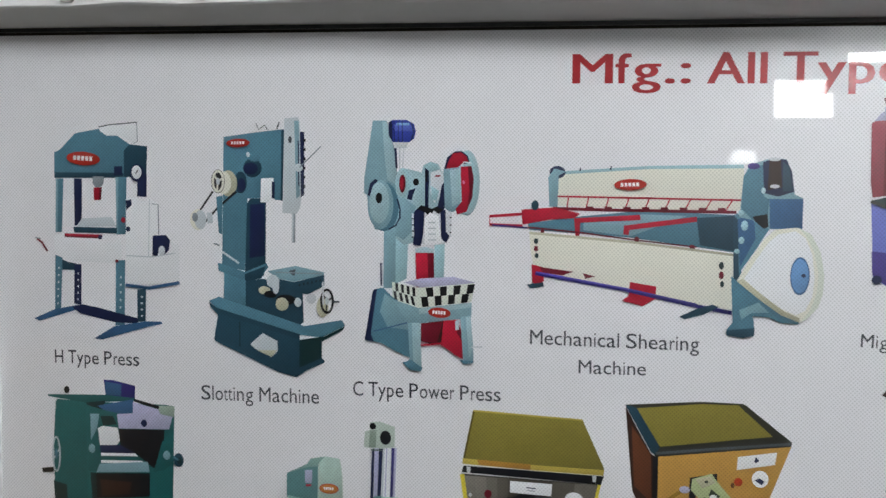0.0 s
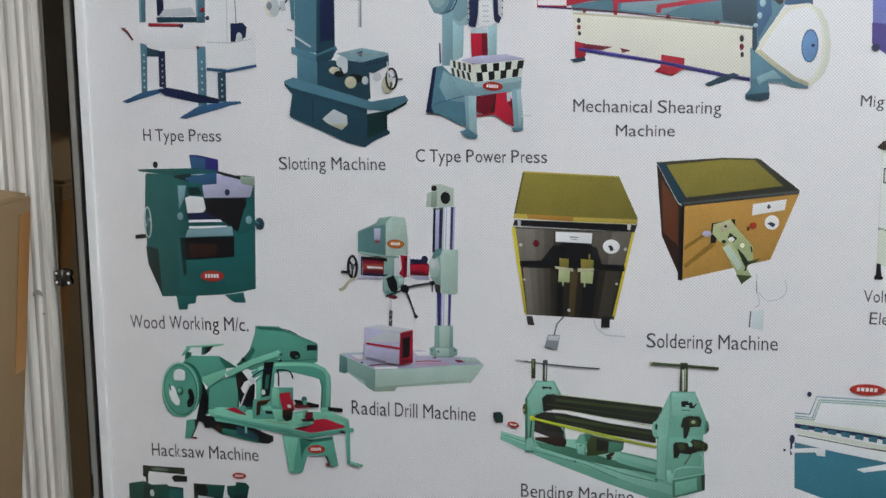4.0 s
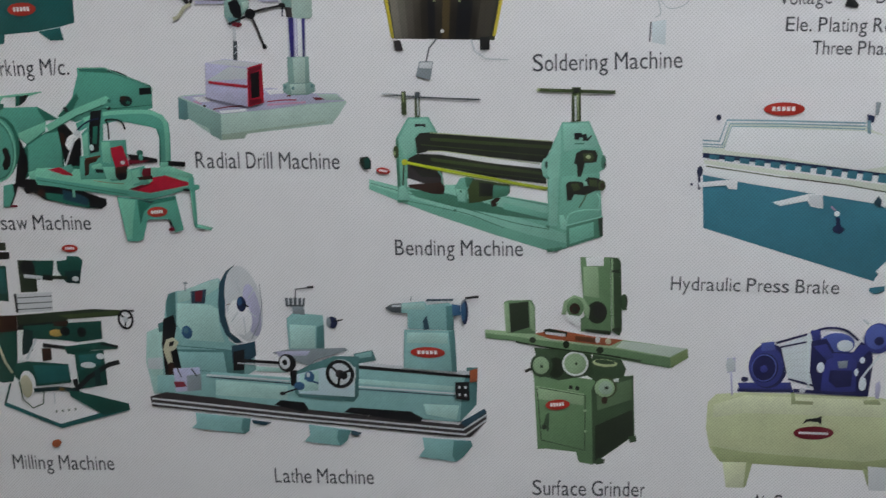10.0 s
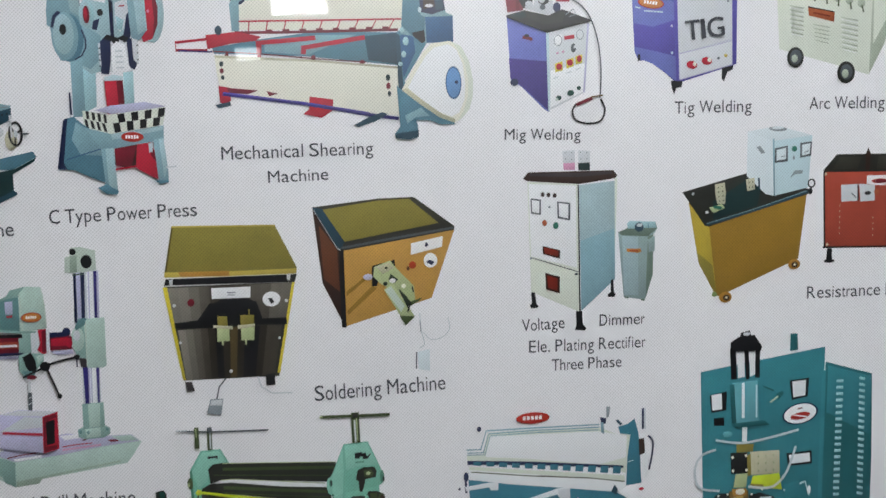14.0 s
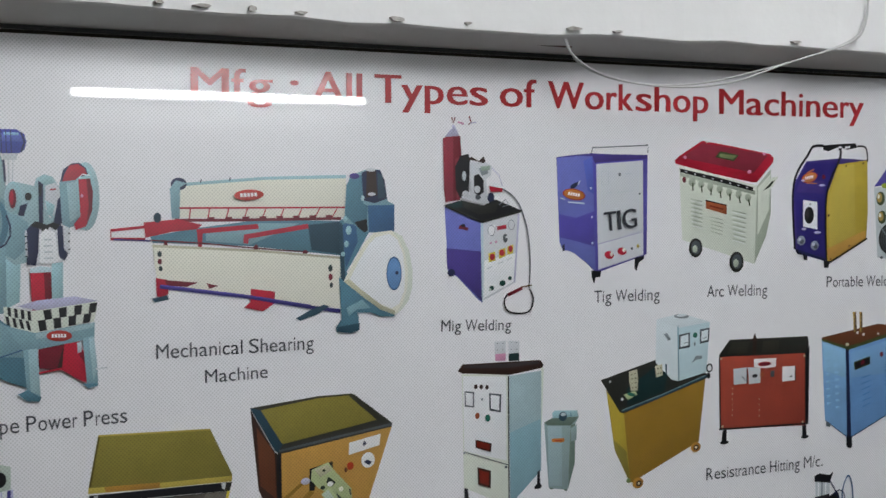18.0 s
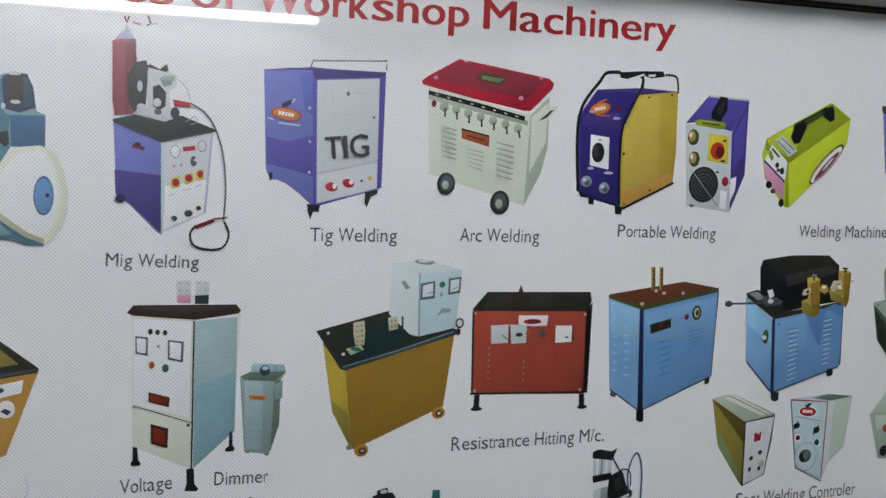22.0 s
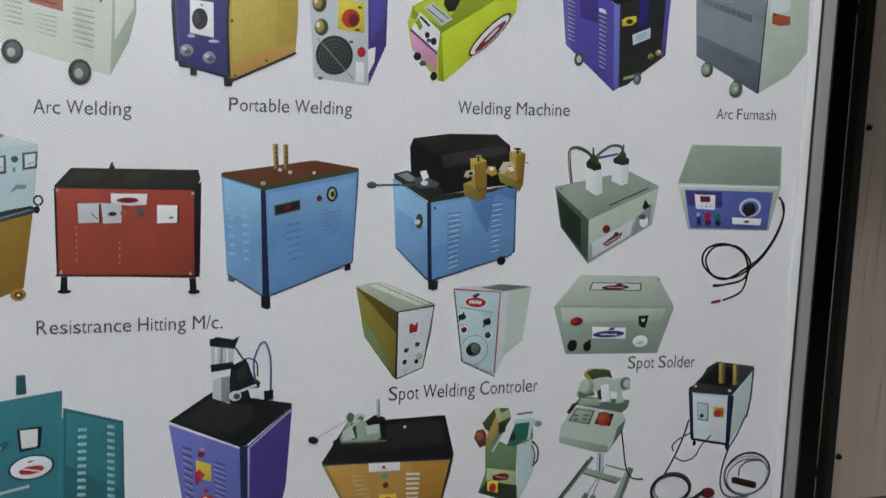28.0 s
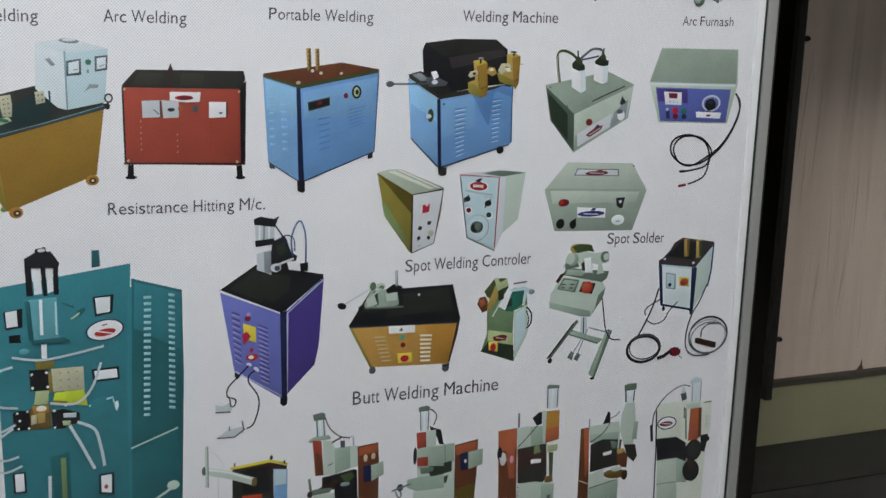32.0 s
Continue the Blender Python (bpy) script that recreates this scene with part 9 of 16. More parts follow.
shape(p, "vice_light", "silver", 785.4, 356.6, 809.4, 354.3, 809.5, 350.5, 786.1, 353.4)
disc(p, "knob", "silver", 847.6, 348.1, 2.7, 4.5)
disc(p, "knob", "cream_dark", 860.1, 346.1, 3.5, 3.9)
shape(p, "box", "grind", 736.5, 392.8, 741.9, 395, 769.4, 395.9, 773.2, 387.7, 774.1, 353.6, 739.7, 354.1)
shape(p, "box_in", "grind_deep", 742.6, 391.1, 765.3, 393.9, 766.7, 361.7, 744.5, 354.3)
shape(p, "box_light", "grind_light", 736.5, 392.2, 741.9, 392.4, 744.5, 354.3, 738.5, 355.4)
shape(p, "box_right", "grind_light", 766.4, 395.2, 772, 387.7, 773.4, 355.5, 767.9, 361.1)
shape(p, "column", "grind", 825.9, 450, 860.1, 450.4, 863.6, 359.1, 827.7, 357.7, 827.1, 373.7, 831.7, 377.1)
shape(p, "column_light", "grind_light", 829.3, 438.3, 846.7, 438.2, 848.4, 400, 830.7, 402.5)
shape(p, "column_side", "grind_dark", 860.1, 450.4, 869.9, 449.5, 873, 444.6, 875.9, 359.6, 872.7, 353, 864.2, 359.1)
shape(p, "column_edge", "grind_light", 861.3, 448.6, 863.6, 448.7, 866.5, 360.5, 864.8, 360.4)
shape(p, "column_foot", "grind_deep", 832.3, 361.1, 863.6, 359.1, 862.1, 353.9, 832.4, 357.9)
shape(p, "label", "white", 832.3, 449.6, 853.1, 450.8, 853.1, 439.7, 833.3, 439.1)
shape(p, "band", "grind_deep", 862, 434.3, 871.1, 435.9, 871.4, 430.9, 862.7, 431.9)
shape(p, "band", "grind_deep", 864.1, 362.3, 873.4, 364, 873.1, 358.2, 864.8, 358.5)
disc(p, "motor", "grind_deep", 877.7, 395.3, 4.1, 10.1)
shape(p, "motor_bar", "grind_dark", 873.8, 404, 879, 405.5, 881.1, 385.3, 875.3, 385.8)
disc(p, "spindle", "grind_deep", 846.2, 382.1, 11.7, 14)
disc(p, "spindle_dark", "roller", 849, 384.1, 7.6, 10.2)
shape(p, "guard", "grind_light", 804.4, 378.6, 807.4, 395.4, 818.9, 403.4, 830.8, 399.4, 837.8, 386.9, 836.5, 374.1, 831.6, 379, 828.2, 389.7, 819.2, 394.5, 811.2, 387.9, 809.7, 378.8)
disc(p, "wheel_disc", "grind", 820.6, 387.6, 10, 12.1)
disc(p, "wheel_center", "brown_dark", 820.1, 386.3, 6.2, 7)
disc(p, "wheel_core", "grind_deep", 820.1, 385.6, 2.9, 3.5)
shape(p, "guard_gap", "white", 807.9, 378.8, 826.9, 376.9, 827.4, 364.1, 814.2, 370)
badge(p, 800.9, 263.5, 14.6, 6.7, 6)
caption("Hydraulic Press Brake", "text", 931.1, 411.1, 1122, 409.4, 17.9)

p = picture("hydraulic_press_brake_picture", "brake", "printed white and teal hydraulic press brake", 962.5, 548.9, 1012.9, 539.3, 1156.6, 517.7, 1173.4, 507.6, 1175.7, 456.5, 1159.4, 425.4, 965.5, 486.4)
shape(p, "front_light", "press_light", 967.8, 538.3, 1046.8, 527.1, 1136, 508.3, 1136.5, 465.9, 968.9, 496.7)
shape(p, "front", "brake", 965.8, 538.4, 1149.8, 514.5, 1172.1, 506.3, 1173.6, 456.6, 1154.5, 427.1, 966.8, 487.7)
shape(p, "beam", "ivory", 961.4, 581.1, 982.1, 581.4, 988.9, 609, 1046.6, 609, 1136.9, 604.8, 1162.4, 593.9, 1178.9, 592.4, 1178.6, 568.9, 1172.9, 540.6, 1149.2, 551.6, 1046.7, 565.8, 961.4, 574.3)
shape(p, "beam_face", "white", 986.1, 579.9, 991.6, 604.1, 1136.9, 599.9, 1174.8, 591.2, 1173.9, 562.2, 1135.4, 555.1, 1046.7, 570, 986.1, 577.1)
line(p, "pipe", "teal_light", 2, 960.8, 588.6, 979.5, 587.7, 986.9, 611.8, 1046.6, 611.1, 1137.5, 608.9)
line(p, "pipe", "teal_light", 1.7, 961.4, 584.5, 982.8, 583.4, 990.3, 607.6, 1046.6, 607.7, 1137.6, 605.4)
line(p, "pipe", "teal_light", 1.4, 961.4, 581.8, 984.8, 580.6, 992.3, 604.8, 1046.6, 604.9, 1137.6, 602)
shape(p, "die_slot", "navy", 961.4, 574.3, 1046.7, 566.5, 1169.9, 551.2, 1170, 547.7, 1046.7, 561.7, 962, 568.8)
rows(p, "die", "brake", 12, 1, .62, 1, 966, 572.7, 1170, 549.8, 1168.7, 540.1, 966, 567.9)
shape(p, "ledge", "ivory", 962.6, 566.7, 1046.7, 554.8, 1171.5, 537.9, 1171.7, 527.4, 1122, 530, 1046.8, 541, 965.9, 556.2)
shape(p, "ledge_white", "white", 962.6, 561.9, 1046.7, 549.3, 1171.7, 530.2, 1184.3, 523.2, 1163.6, 515.9, 1149.7, 518, 1108.3, 524.5, 1012.9, 539.3, 965.9, 551.4)
line(p, "ledge_line", "olive_dark", 1.4, 965.9, 559, 1046.7, 547.2, 1121.9, 538.4, 1171.7, 529.5)
line(p, "ledge_line", "brown_dark", 1, 1056.9, 546.7, 1121.9, 538.4)
shape(p, "side_plate", "brake", 1162.9, 604.2, 1175.9, 607.1, 1185.4, 613.5, 1189.9, 597.4, 1192.3, 578.6, 1194.6, 526.1, 1173.2, 523.8, 1175.3, 562.1, 1179.6, 592.4, 1165.8, 595.1)
shape(p, "side_top", "teal_dark", 1159.4, 612.6, 1162.8, 613.9, 1169, 607.4, 1165.6, 605.5)
line(p, "side_line", "glass", 1, 1174, 555.2, 1183.7, 557.5)
shape(p, "column", "white", 1192, 592.5, 1201, 592.8, 1202.2, 532.8, 1193.8, 531.8)
line(p, "column_edge", "navy", 3.1, 1196.9, 626.7, 1196.7, 598.5)
line(p, "column_light", "grey_light", 1.7, 1199.6, 626.6, 1199.5, 598.4)
shape(p, "valve", "brown_dark", 1190.8, 585.6, 1198.4, 586.6, 1199.4, 566.4, 1191.9, 563.3)
smooth_line(p, "hose", "navy", 2.4, 1203.8, 589.2, 1210.2, 581.2, 1209.2, 563.9, 1204.8, 543.1)
shape(p, "joint", "white", 1163.6, 517.3, 1177.3, 523.6, 1198.2, 522.4, 1202.5, 518.7, 1191.6, 501.7, 1174.1, 506.2)
disc(p, "joint_red", "red", 1194.1, 517.7, 3.5, 2.1)
shape(p, "leg", "white", 1174.8, 506.1, 1190.1, 506.7, 1189.7, 455.7, 1182.5, 423.9, 1179.1, 420.6, 1177.2, 449.3)
line(p, "leg_edge", "grey_light", 1.4, 1189.6, 498.3, 1188.2, 459.3)
shape(p, "front_end", "red_dark", 1170, 505.7, 1174.8, 506.1, 1173.9, 481.5, 1171.1, 481.6)
line(p, "front_dark", "navy", 2.1, 1172.5, 481.5, 1172, 463.8)
shape(p, "bracket", "white", 1160.6, 437.4, 1174.3, 453, 1182.1, 449, 1180.3, 427.7, 1171.9, 428.2)
shape(p, "foot", "brake", 1155.3, 417.7, 1172.1, 420.3, 1172.2, 413.8, 1161.7, 410.2, 1155.3, 413.4)
shape(p, "foot", "brake", 1177.8, 409.9, 1186.2, 412.2, 1194.1, 407.4, 1183.6, 401.6)
line(p, "foot_line", "glass", 2.8, 1172.1, 419.6, 1182.6, 420.3)
disc(p, "rivet", "navy", 1200, 465, 1.4, 2.5)
disc(p, "hook", "navy", 959.2, 553.1, 3.3, 6.2)
line(p, "hook_bar", "navy", 2.7, 958.5, 549.1, 959.1, 531.8)
shape(p, "arm", "white", 957.8, 540.2, 989.3, 543.3, 1001.4, 542.7, 1001.4, 532.3, 991.3, 532.9, 989.3, 537.1, 959.1, 534.6)
disc(p, "arm_end", "navy", 950.4, 537.8, 1.7, 1.7)
shape(p, "arm", "white", 1040.7, 517.7, 1080.9, 528, 1096.6, 527.2, 1097.4, 511.1, 1084.4, 513.2, 1079.6, 519.8, 1050.2, 513.7)
shape(p, "arm_box", "silver", 1080.9, 526, 1096.6, 527.2, 1097.4, 511.8, 1082.3, 514.7)
line(p, "lead", "pink", 1.7, 1106.3, 513.4, 1111.9, 508.9)
disc(p, "switch", "white", 1113.3, 505.3, 3.1, 3.2)
shape(p, "switch_stem", "navy", 1112, 501.2, 1116.8, 500.9, 1118.2, 491.7, 1123.8, 486.4, 1117.7, 481.2, 1110.7, 483.7, 1109.3, 488.7, 1113.4, 492)
shape(p, "post_base", "navy", 1138.1, 619.1, 1147, 616.7, 1145.7, 609.8, 1140.2, 610.1)
shape(p, "post", "teal_light", 1138.8, 612.2, 1142.9, 612, 1143.8, 596.2, 1139.7, 598.4)
shape(p, "post", "grey", 1146.8, 632.4, 1152.2, 632.2, 1150.4, 618.6, 1147, 617.3)
disc(p, "lamp", "navy", 977.6, 615, 2.7, 3.4)
shape(p, "lever", "teal_dark", 1152.5, 517.9, 1157.2, 526.7, 1161.4, 520.9, 1160.2, 512.6)
badge(p, 1048.6, 624.6, 22.2, 7.5, 0)

p = picture("air_compressor_picture", "tank", "printed pale green air compressor tank with a blue pump", 979.3, 271.5, 988.4, 281.6, 1022.3, 285.2, 1169.6, 283.2, 1209.6, 276.9, 1222.6, 263.7, 1226.2, 233.6, 1223.1, 203.2, 1211.5, 188.7, 1193.1, 185.8, 1168.2, 188.2, 996.6, 193.7, 983.7, 210.7, 978.2, 237.8)
shape(p, "tank_light", "tank_light", 985.6, 268.2, 1022.4, 281.3, 1169.8, 279.2, 1206.8, 273.6, 1213.8, 257, 1023, 258.5, 986, 251.4)
shape(p, "tank_low", "tank_dark", 984.9, 214.1, 1024.4, 207.7, 1164.6, 199.1, 1222.7, 210, 1211.5, 188.7, 1193.1, 185.8, 1168.2, 188.2, 996.6, 193.7)
shape(p, "tank_end", "tank_light", 1206.7, 274.9, 1221.4, 263.7, 1225, 233.6, 1219.4, 213.3, 1212.5, 226.8, 1211.4, 257)
line(p, "seam", "tank_dark", 1.3, 1167.7, 199.1, 1193, 189.2, 1211.5, 190.1, 1223.1, 203.2, 1225.4, 226.9)
shape(p, "bracket", "tank_dark", 1158.8, 278.5, 1175.9, 279.9, 1179.3, 273.3, 1159.7, 273.2)
shape(p, "bracket", "tank_dark", 1075.1, 287, 1078.8, 287.7, 1081.1, 275.8, 1101.4, 275.3, 1101.5, 271.3, 1076.3, 271.1)
shape(p, "foot_left", "tank_light", 999.7, 193.8, 1027.9, 194.1, 1025.7, 160.3, 1004.9, 160)
shape(p, "foot_left_edge", "tank_dark", 1027.8, 197.5, 1034.8, 192.1, 1028.7, 163.1, 1025.7, 160.3)
shape(p, "foot_right", "silver", 1169.8, 193.7, 1192.8, 192.6, 1193.1, 162.4, 1173.2, 162.2)
shape(p, "foot_right_edge", "tank_dark", 1163.7, 190.9, 1170.7, 188.9, 1172.5, 164.9)
disc(p, "badge", "red_dark", 1104.2, 235.1, 23.5, 8.5, 2)
line(p, "badge_lettering", "silver", 2.9, 1086.9, 234.9, 1121.5, 234.6)
shape(p, "emblem", "black", 1090.8, 246.4, 1094.3, 252.5, 1106.5, 254.6, 1112.5, 257.3, 1112.4, 245.9, 1108.6, 249.3, 1097.4, 249.8)
shape(p, "drain", "navy", 1191.9, 185.8, 1201.3, 184.5, 1200.3, 179)
shape(p, "cock", "navy", 1231.9, 230.3, 1240.7, 237.8, 1242.5, 228.4)
line(p, "cock_pin", "grey", 1.6, 1224.4, 232.3, 1233.6, 232.4)
shape(p, "gauge", "lilac", 1021.3, 298.5, 1023.1, 298.5, 1023.5, 286.6)
shape(p, "motor_base", "pump", 1012.7, 297.1, 1074.1, 299, 1077.6, 286.4, 1016.1, 286.5)
shape(p, "base_dark", "pump_dark", 1012.9, 289.8, 1074.4, 290.4, 1074.5, 286.4, 1013, 285.8)
disc(p, "motor", "pump_dark", 1047.1, 319.2, 22.6, 28.4)
disc(p, "motor", "pump", 1044.6, 318.5, 20.2, 25.7)
disc(p, "motor_face", "pump_dark", 1042.9, 316.6, 15.9, 18.5)
ring(p, "motor_ring", "pump_light", 1042.3, 316.6, 14.7, 17.2, 1.3)
disc(p, "motor_hub", "pump", 1042.3, 315.2, 4.3, 4.6)
shape(p, "motor_top", "pump_light", 1037.6, 348, 1052.2, 350, 1055, 339.6, 1038, 337.5)
disc(p, "motor_left", "pump_dark", 1020.6, 301.8, 4.3, 3.3)
shape(p, "belt_guard", "glass", 1060.3, 344.9, 1093.1, 361.4, 1104.8, 295.9, 1070.9, 302.3)
rows(p, "guard_wire", "grey_light", 8, 1, .08, 1, 1063.3, 344.9, 1093.2, 358.1, 1098.6, 299.2, 1070.9, 302.3)
rows(p, "guard_wire", "grey_light", 1, 6, 1, .06, 1060.3, 343.6, 1095.2, 354.9, 1101.8, 295.9, 1067.8, 302.2)
line(p, "belt", "pump_dark", 2.8, 1054.7, 348.1, 1090.1, 360)
line(p, "belt", "pump_dark", 2.2, 1059.1, 342.9, 1089.3, 350.3)
smooth_line(p, "belt", "pump_dark", 2.8, 1093.1, 361.4, 1111, 367.9, 1132.2, 366.1, 1147.9, 353.3)
line(p, "belt", "pump_dark", 2.5, 1070.9, 303.6, 1102.4, 295.2)
line(p, "rod", "glass", 2.8, 1090.7, 361.3, 1094.6, 292.5)
shape(p, "pump_left", "pump", 1093, 364.6, 1103.8, 366, 1107, 348.5, 1096.6, 348.4)
disc(p, "fan_arc", "pump_light", 1123.9, 348.6, 20, 13.7)
disc(p, "fan_gap", "glass", 1133.1, 346.7, 9.1, 7.2)
shape(p, "pump_body", "pump_dark", 1094.7, 351.6, 1111.5, 355, 1121.3, 338.8, 1142.6, 338.9, 1151, 352, 1163.4, 345.6, 1166.2, 326, 1163.5, 283.8, 1102.2, 285.9, 1095, 312.3)
shape(p, "block", "pump", 1115.4, 335.5, 1121.4, 337.5, 1142.7, 337, 1148, 325.9, 1148.5, 289.7, 1108.2, 287.3, 1110.1, 315.8)
shape(p, "block_dark", "pump_dark", 1118.1, 315.8, 1143.6, 316, 1143.3, 296.2, 1126.3, 294.1, 1116.8, 302.6)
shape(p, "block_mark", "grey", 1126.1, 327, 1137.6, 328.4, 1136.8, 319.2, 1127.7, 318.5)
shape(p, "cross", "pump", 1097.4, 345.1, 1111.8, 348.5, 1121.6, 332.2, 1112.6, 328.9)
shape(p, "cross", "pump", 1139.7, 335.6, 1151.2, 348.7, 1163.4, 345.6, 1149.2, 325.9)
disc(p, "gap", "glass", 1107, 319, 4.3, 6.6)
disc(p, "gap", "glass", 1153.9, 329.2, 3, 3.9)
disc(p, "gap", "glass", 1156, 299.6, 4.3, 8.6)
disc(p, "gap", "glass", 1148, 314.1, 2.4, 4.6)
line(p, "rod", "glass", 2.5, 1153.8, 306.2, 1173, 335.9)
disc(p, "cap", "pump", 1170.1, 356.7, 16.3, 18.8)
disc(p, "cap_face", "pump_light", 1168.2, 358.6, 13.3, 15.6)
disc(p, "cap_hub", "pump_dark", 1170.9, 353.4, 5.4, 5.2)
line(p, "handle", "grey_light", 2.5, 1151.5, 379.1, 1157.8, 374)
shape(p, "pump_foot", "pump_dark", 1077.4, 291.7, 1157.2, 287.7, 1157.4, 283.8, 1077.6, 287.1)
disc(p, "valve", "silver", 1087.9, 289.8, 3.7, 3.3)
shape(p, "filter", "lilac", 1170.6, 299.8, 1174.7, 303.8, 1176.9, 296.5, 1175.8, 281.3, 1171.5, 281.9)
disc(p, "gauge", "grey_light", 1197.3, 290.7, 6.7, 8)
disc(p, "gauge_face", "glass", 1196.7, 290.1, 4.3, 5.3)
shape(p, "small_gauge", "lilac", 999.1, 328.1, 1008.8, 329.5, 1009.3, 311.7, 1000.1, 309.6)
disc(p, "small_face", "grey_light", 1003.6, 319.6, 5.5, 9.2)
line(p, "small_post", "lilac", 2.2, 1004.4, 311.6, 1006.9, 281.8)
caption("Mig Welding", "text", 1018.5, 982.9, 1116.7, 979.8, 14.8)
caption("Tig Welding", "text", 1241.2, 1008.5, 1345.4, 1008, 16.6)
caption("Arc Welding", "text", 1424.9, 1008.4, 1530.5, 1007.2, 16.9)
caption("Portable Welding", "text", 1640.5, 1014.2, 1787.7, 1011.4, 16.6)
caption("Welding Machine", "text", 1922.1, 1014.2, 2073.4, 1013.5, 17.1)
caption("Arc Furnash", "text", 2287.1, 1012.1, 2379.2, 1011.7, 15)
caption("Resistrance Hitting M/c.", "text", 1424.8, 758.9, 1635.8, 757.1, 17.5)
caption("Voltage", "text", 1036.8, 738.3, 1092.8, 739.7, 16.6)
caption("Dimmer", "text", 1139.1, 739.6, 1198.8, 738.6, 16.1)
caption("Ele. Plating Rectifier", "text", 1045.2, 710.3, 1199.6, 707.6, 16.7)
caption("Three Phase", "text", 1075.2, 684.8, 1168.3, 683.9, 16.1)
caption("Spot Welding Controler", "text", 1844.5, 654.9, 2046.5, 654.7, 19)
caption("Spot Solder", "text", 2178.4, 677.9, 2279.4, 674.4, 18.1)
caption("Butt Welding Machine", "text", 1767.8, 459.5, 2002.4, 458.7, 21.9)

p = picture("mig_welding_picture", "blue_face", "printed violet wire-feed welding set with a red gas cylinder", 1024.1, 1134.8, 1076.2, 1114.8, 1076.4, 1015.5, 1070.3, 1019.3, 1042.2, 1047.3, 1028.3, 1056.6)
shape(p, "side_deep", "blue_deep", 1026.1, 1083.5, 1075.6, 1078.5, 1076.4, 1016.8, 1042.2, 1048.2, 1027.4, 1058.8)
shape(p, "side_edge", "ice", 1073.8, 1114.8, 1078.1, 1113.9, 1077.4, 1016.8, 1075.5, 1016.9)
line(p, "mark", "red_dark", 4.1, 1043.8, 1109, 1050.8, 1107.6, 1056.4, 1105.8)
disc(p, "mark_top", "black", 1049.4, 1110.7, 3.3, 1.8)
shape(p, "front", "silver", 1077.6, 1113, 1129.6, 1125.4, 1123.3, 1039.1, 1077.9, 1018.2)
shape(p, "front_lower", "white", 1078.9, 1067, 1125.7, 1075.6, 1123.3, 1040.9, 1078.3, 1021.4)
line(p, "front_edge", "lilac", 2.4, 1128.2, 1124, 1121.8, 1039.1)
shape(p, "meter", "white", 1084.3, 1109.3, 1094.3, 1111.6, 1093.8, 1098.8, 1084.7, 1096.1)
ring(p, "meter_rim", "grey", 1089, 1103.9, 5.3, 6.8, 0.9)
ring(p, "meter_rim", "grey", 1117.4, 1110.6, 4.9, 6.4, 0.9)
line(p, "red_bar", "red", 4.7, 1097.2, 1106.6, 1110.2, 1108.4)
disc(p, "knob", "grey_dark", 1108.7, 1094.2, 3.4, 5.5)
disc(p, "knob", "silver", 1111.1, 1095.5, 2.2, 1.8)
rows(p, "lamp", "pink", 2, 1, .4, .6, 1084.2, 1089.8, 1099.1, 1092.9, 1099.1, 1088.3, 1084.2, 1085.7)
shape(p, "switch", "yellow", 1084.7, 1075.6, 1094.2, 1078.3, 1094.7, 1066.8, 1085.1, 1064.7)
shape(p, "switch", "yellow", 1099.1, 1079.6, 1108.7, 1082.2, 1108.7, 1071.7, 1099.5, 1069)
shape(p, "switch", "yellow", 1111.1, 1083.6, 1119.9, 1086.3, 1119.9, 1075.7, 1111.6, 1073.5)
disc(p, "dial", "red", 1089.9, 1071.5, 3.8, 4.1)
disc(p, "dial", "red", 1103.9, 1076.3, 3.9, 3.9)
disc(p, "dial", "red", 1116, 1080.8, 3.2, 4.1)
line(p, "label", "grey_light", 1.2, 1082.7, 1056.9, 1089.4, 1059.6)
line(p, "label", "grey_light", 1.2, 1098.1, 1063.1, 1106.3, 1065.3)
line(p, "label", "grey_light", 1.2, 1111.1, 1067, 1117.9, 1069.7)
disc(p, "socket", "fgreen", 1088.9, 1033, 3.4, 3)
disc(p, "socket", "fgreen", 1104.3, 1038.6, 4.4, 3.5)
disc(p, "socket", "fgreen", 1115, 1044.4, 2.7, 2.5)
disc(p, "socket_light", "sage_light", 1086.5, 1031.2, 1.9, 1.8)
shape(p, "bottle", "bottle", 1021.9, 1215.8, 1026.9, 1218.1, 1045.3, 1219.1, 1047, 1197.4, 1044.9, 1141.7, 1025.1, 1139.3, 1022.9, 1154.8)
shape(p, "bottle_shade", "red_dark", 1036, 1218, 1045.7, 1218.7, 1046.5, 1195.2, 1038.2, 1190.6, 1040.3, 1141.6, 1035.7, 1141.6)
shape(p, "bottle_neck", "lilac", 1031, 1225.7, 1038.4, 1230.4, 1042, 1223.9, 1044.3, 1219.1, 1024.6, 1217.6)
line(p, "valve", "red_dark", 2, 1033.9, 1241.3, 1036.1, 1234.7, 1038.4, 1241.4)
line(p, "valve", "lilac", 3.2, 1036.1, 1232.5, 1036.1, 1225)
line(p, "valve", "pink", 2.3, 1042.1, 1235.8, 1050.4, 1233.9)
line(p, "valve", "red_dark", 1.8, 1057.9, 1243.5, 1060.6, 1235.6, 1056.9, 1233.3)
line(p, "valve", "lilac", 1.4, 1059.2, 1234.7, 1067.6, 1236.3)
shape(p, "spool", "black", 1038.2, 1181.7, 1045.1, 1195.2, 1056.8, 1197.7, 1059.1, 1188.8, 1056.6, 1146.2, 1044.9, 1143.9, 1039, 1155)
disc(p, "spool_eye", "grey_light", 1050.6, 1170.8, 2.8, 5.8)
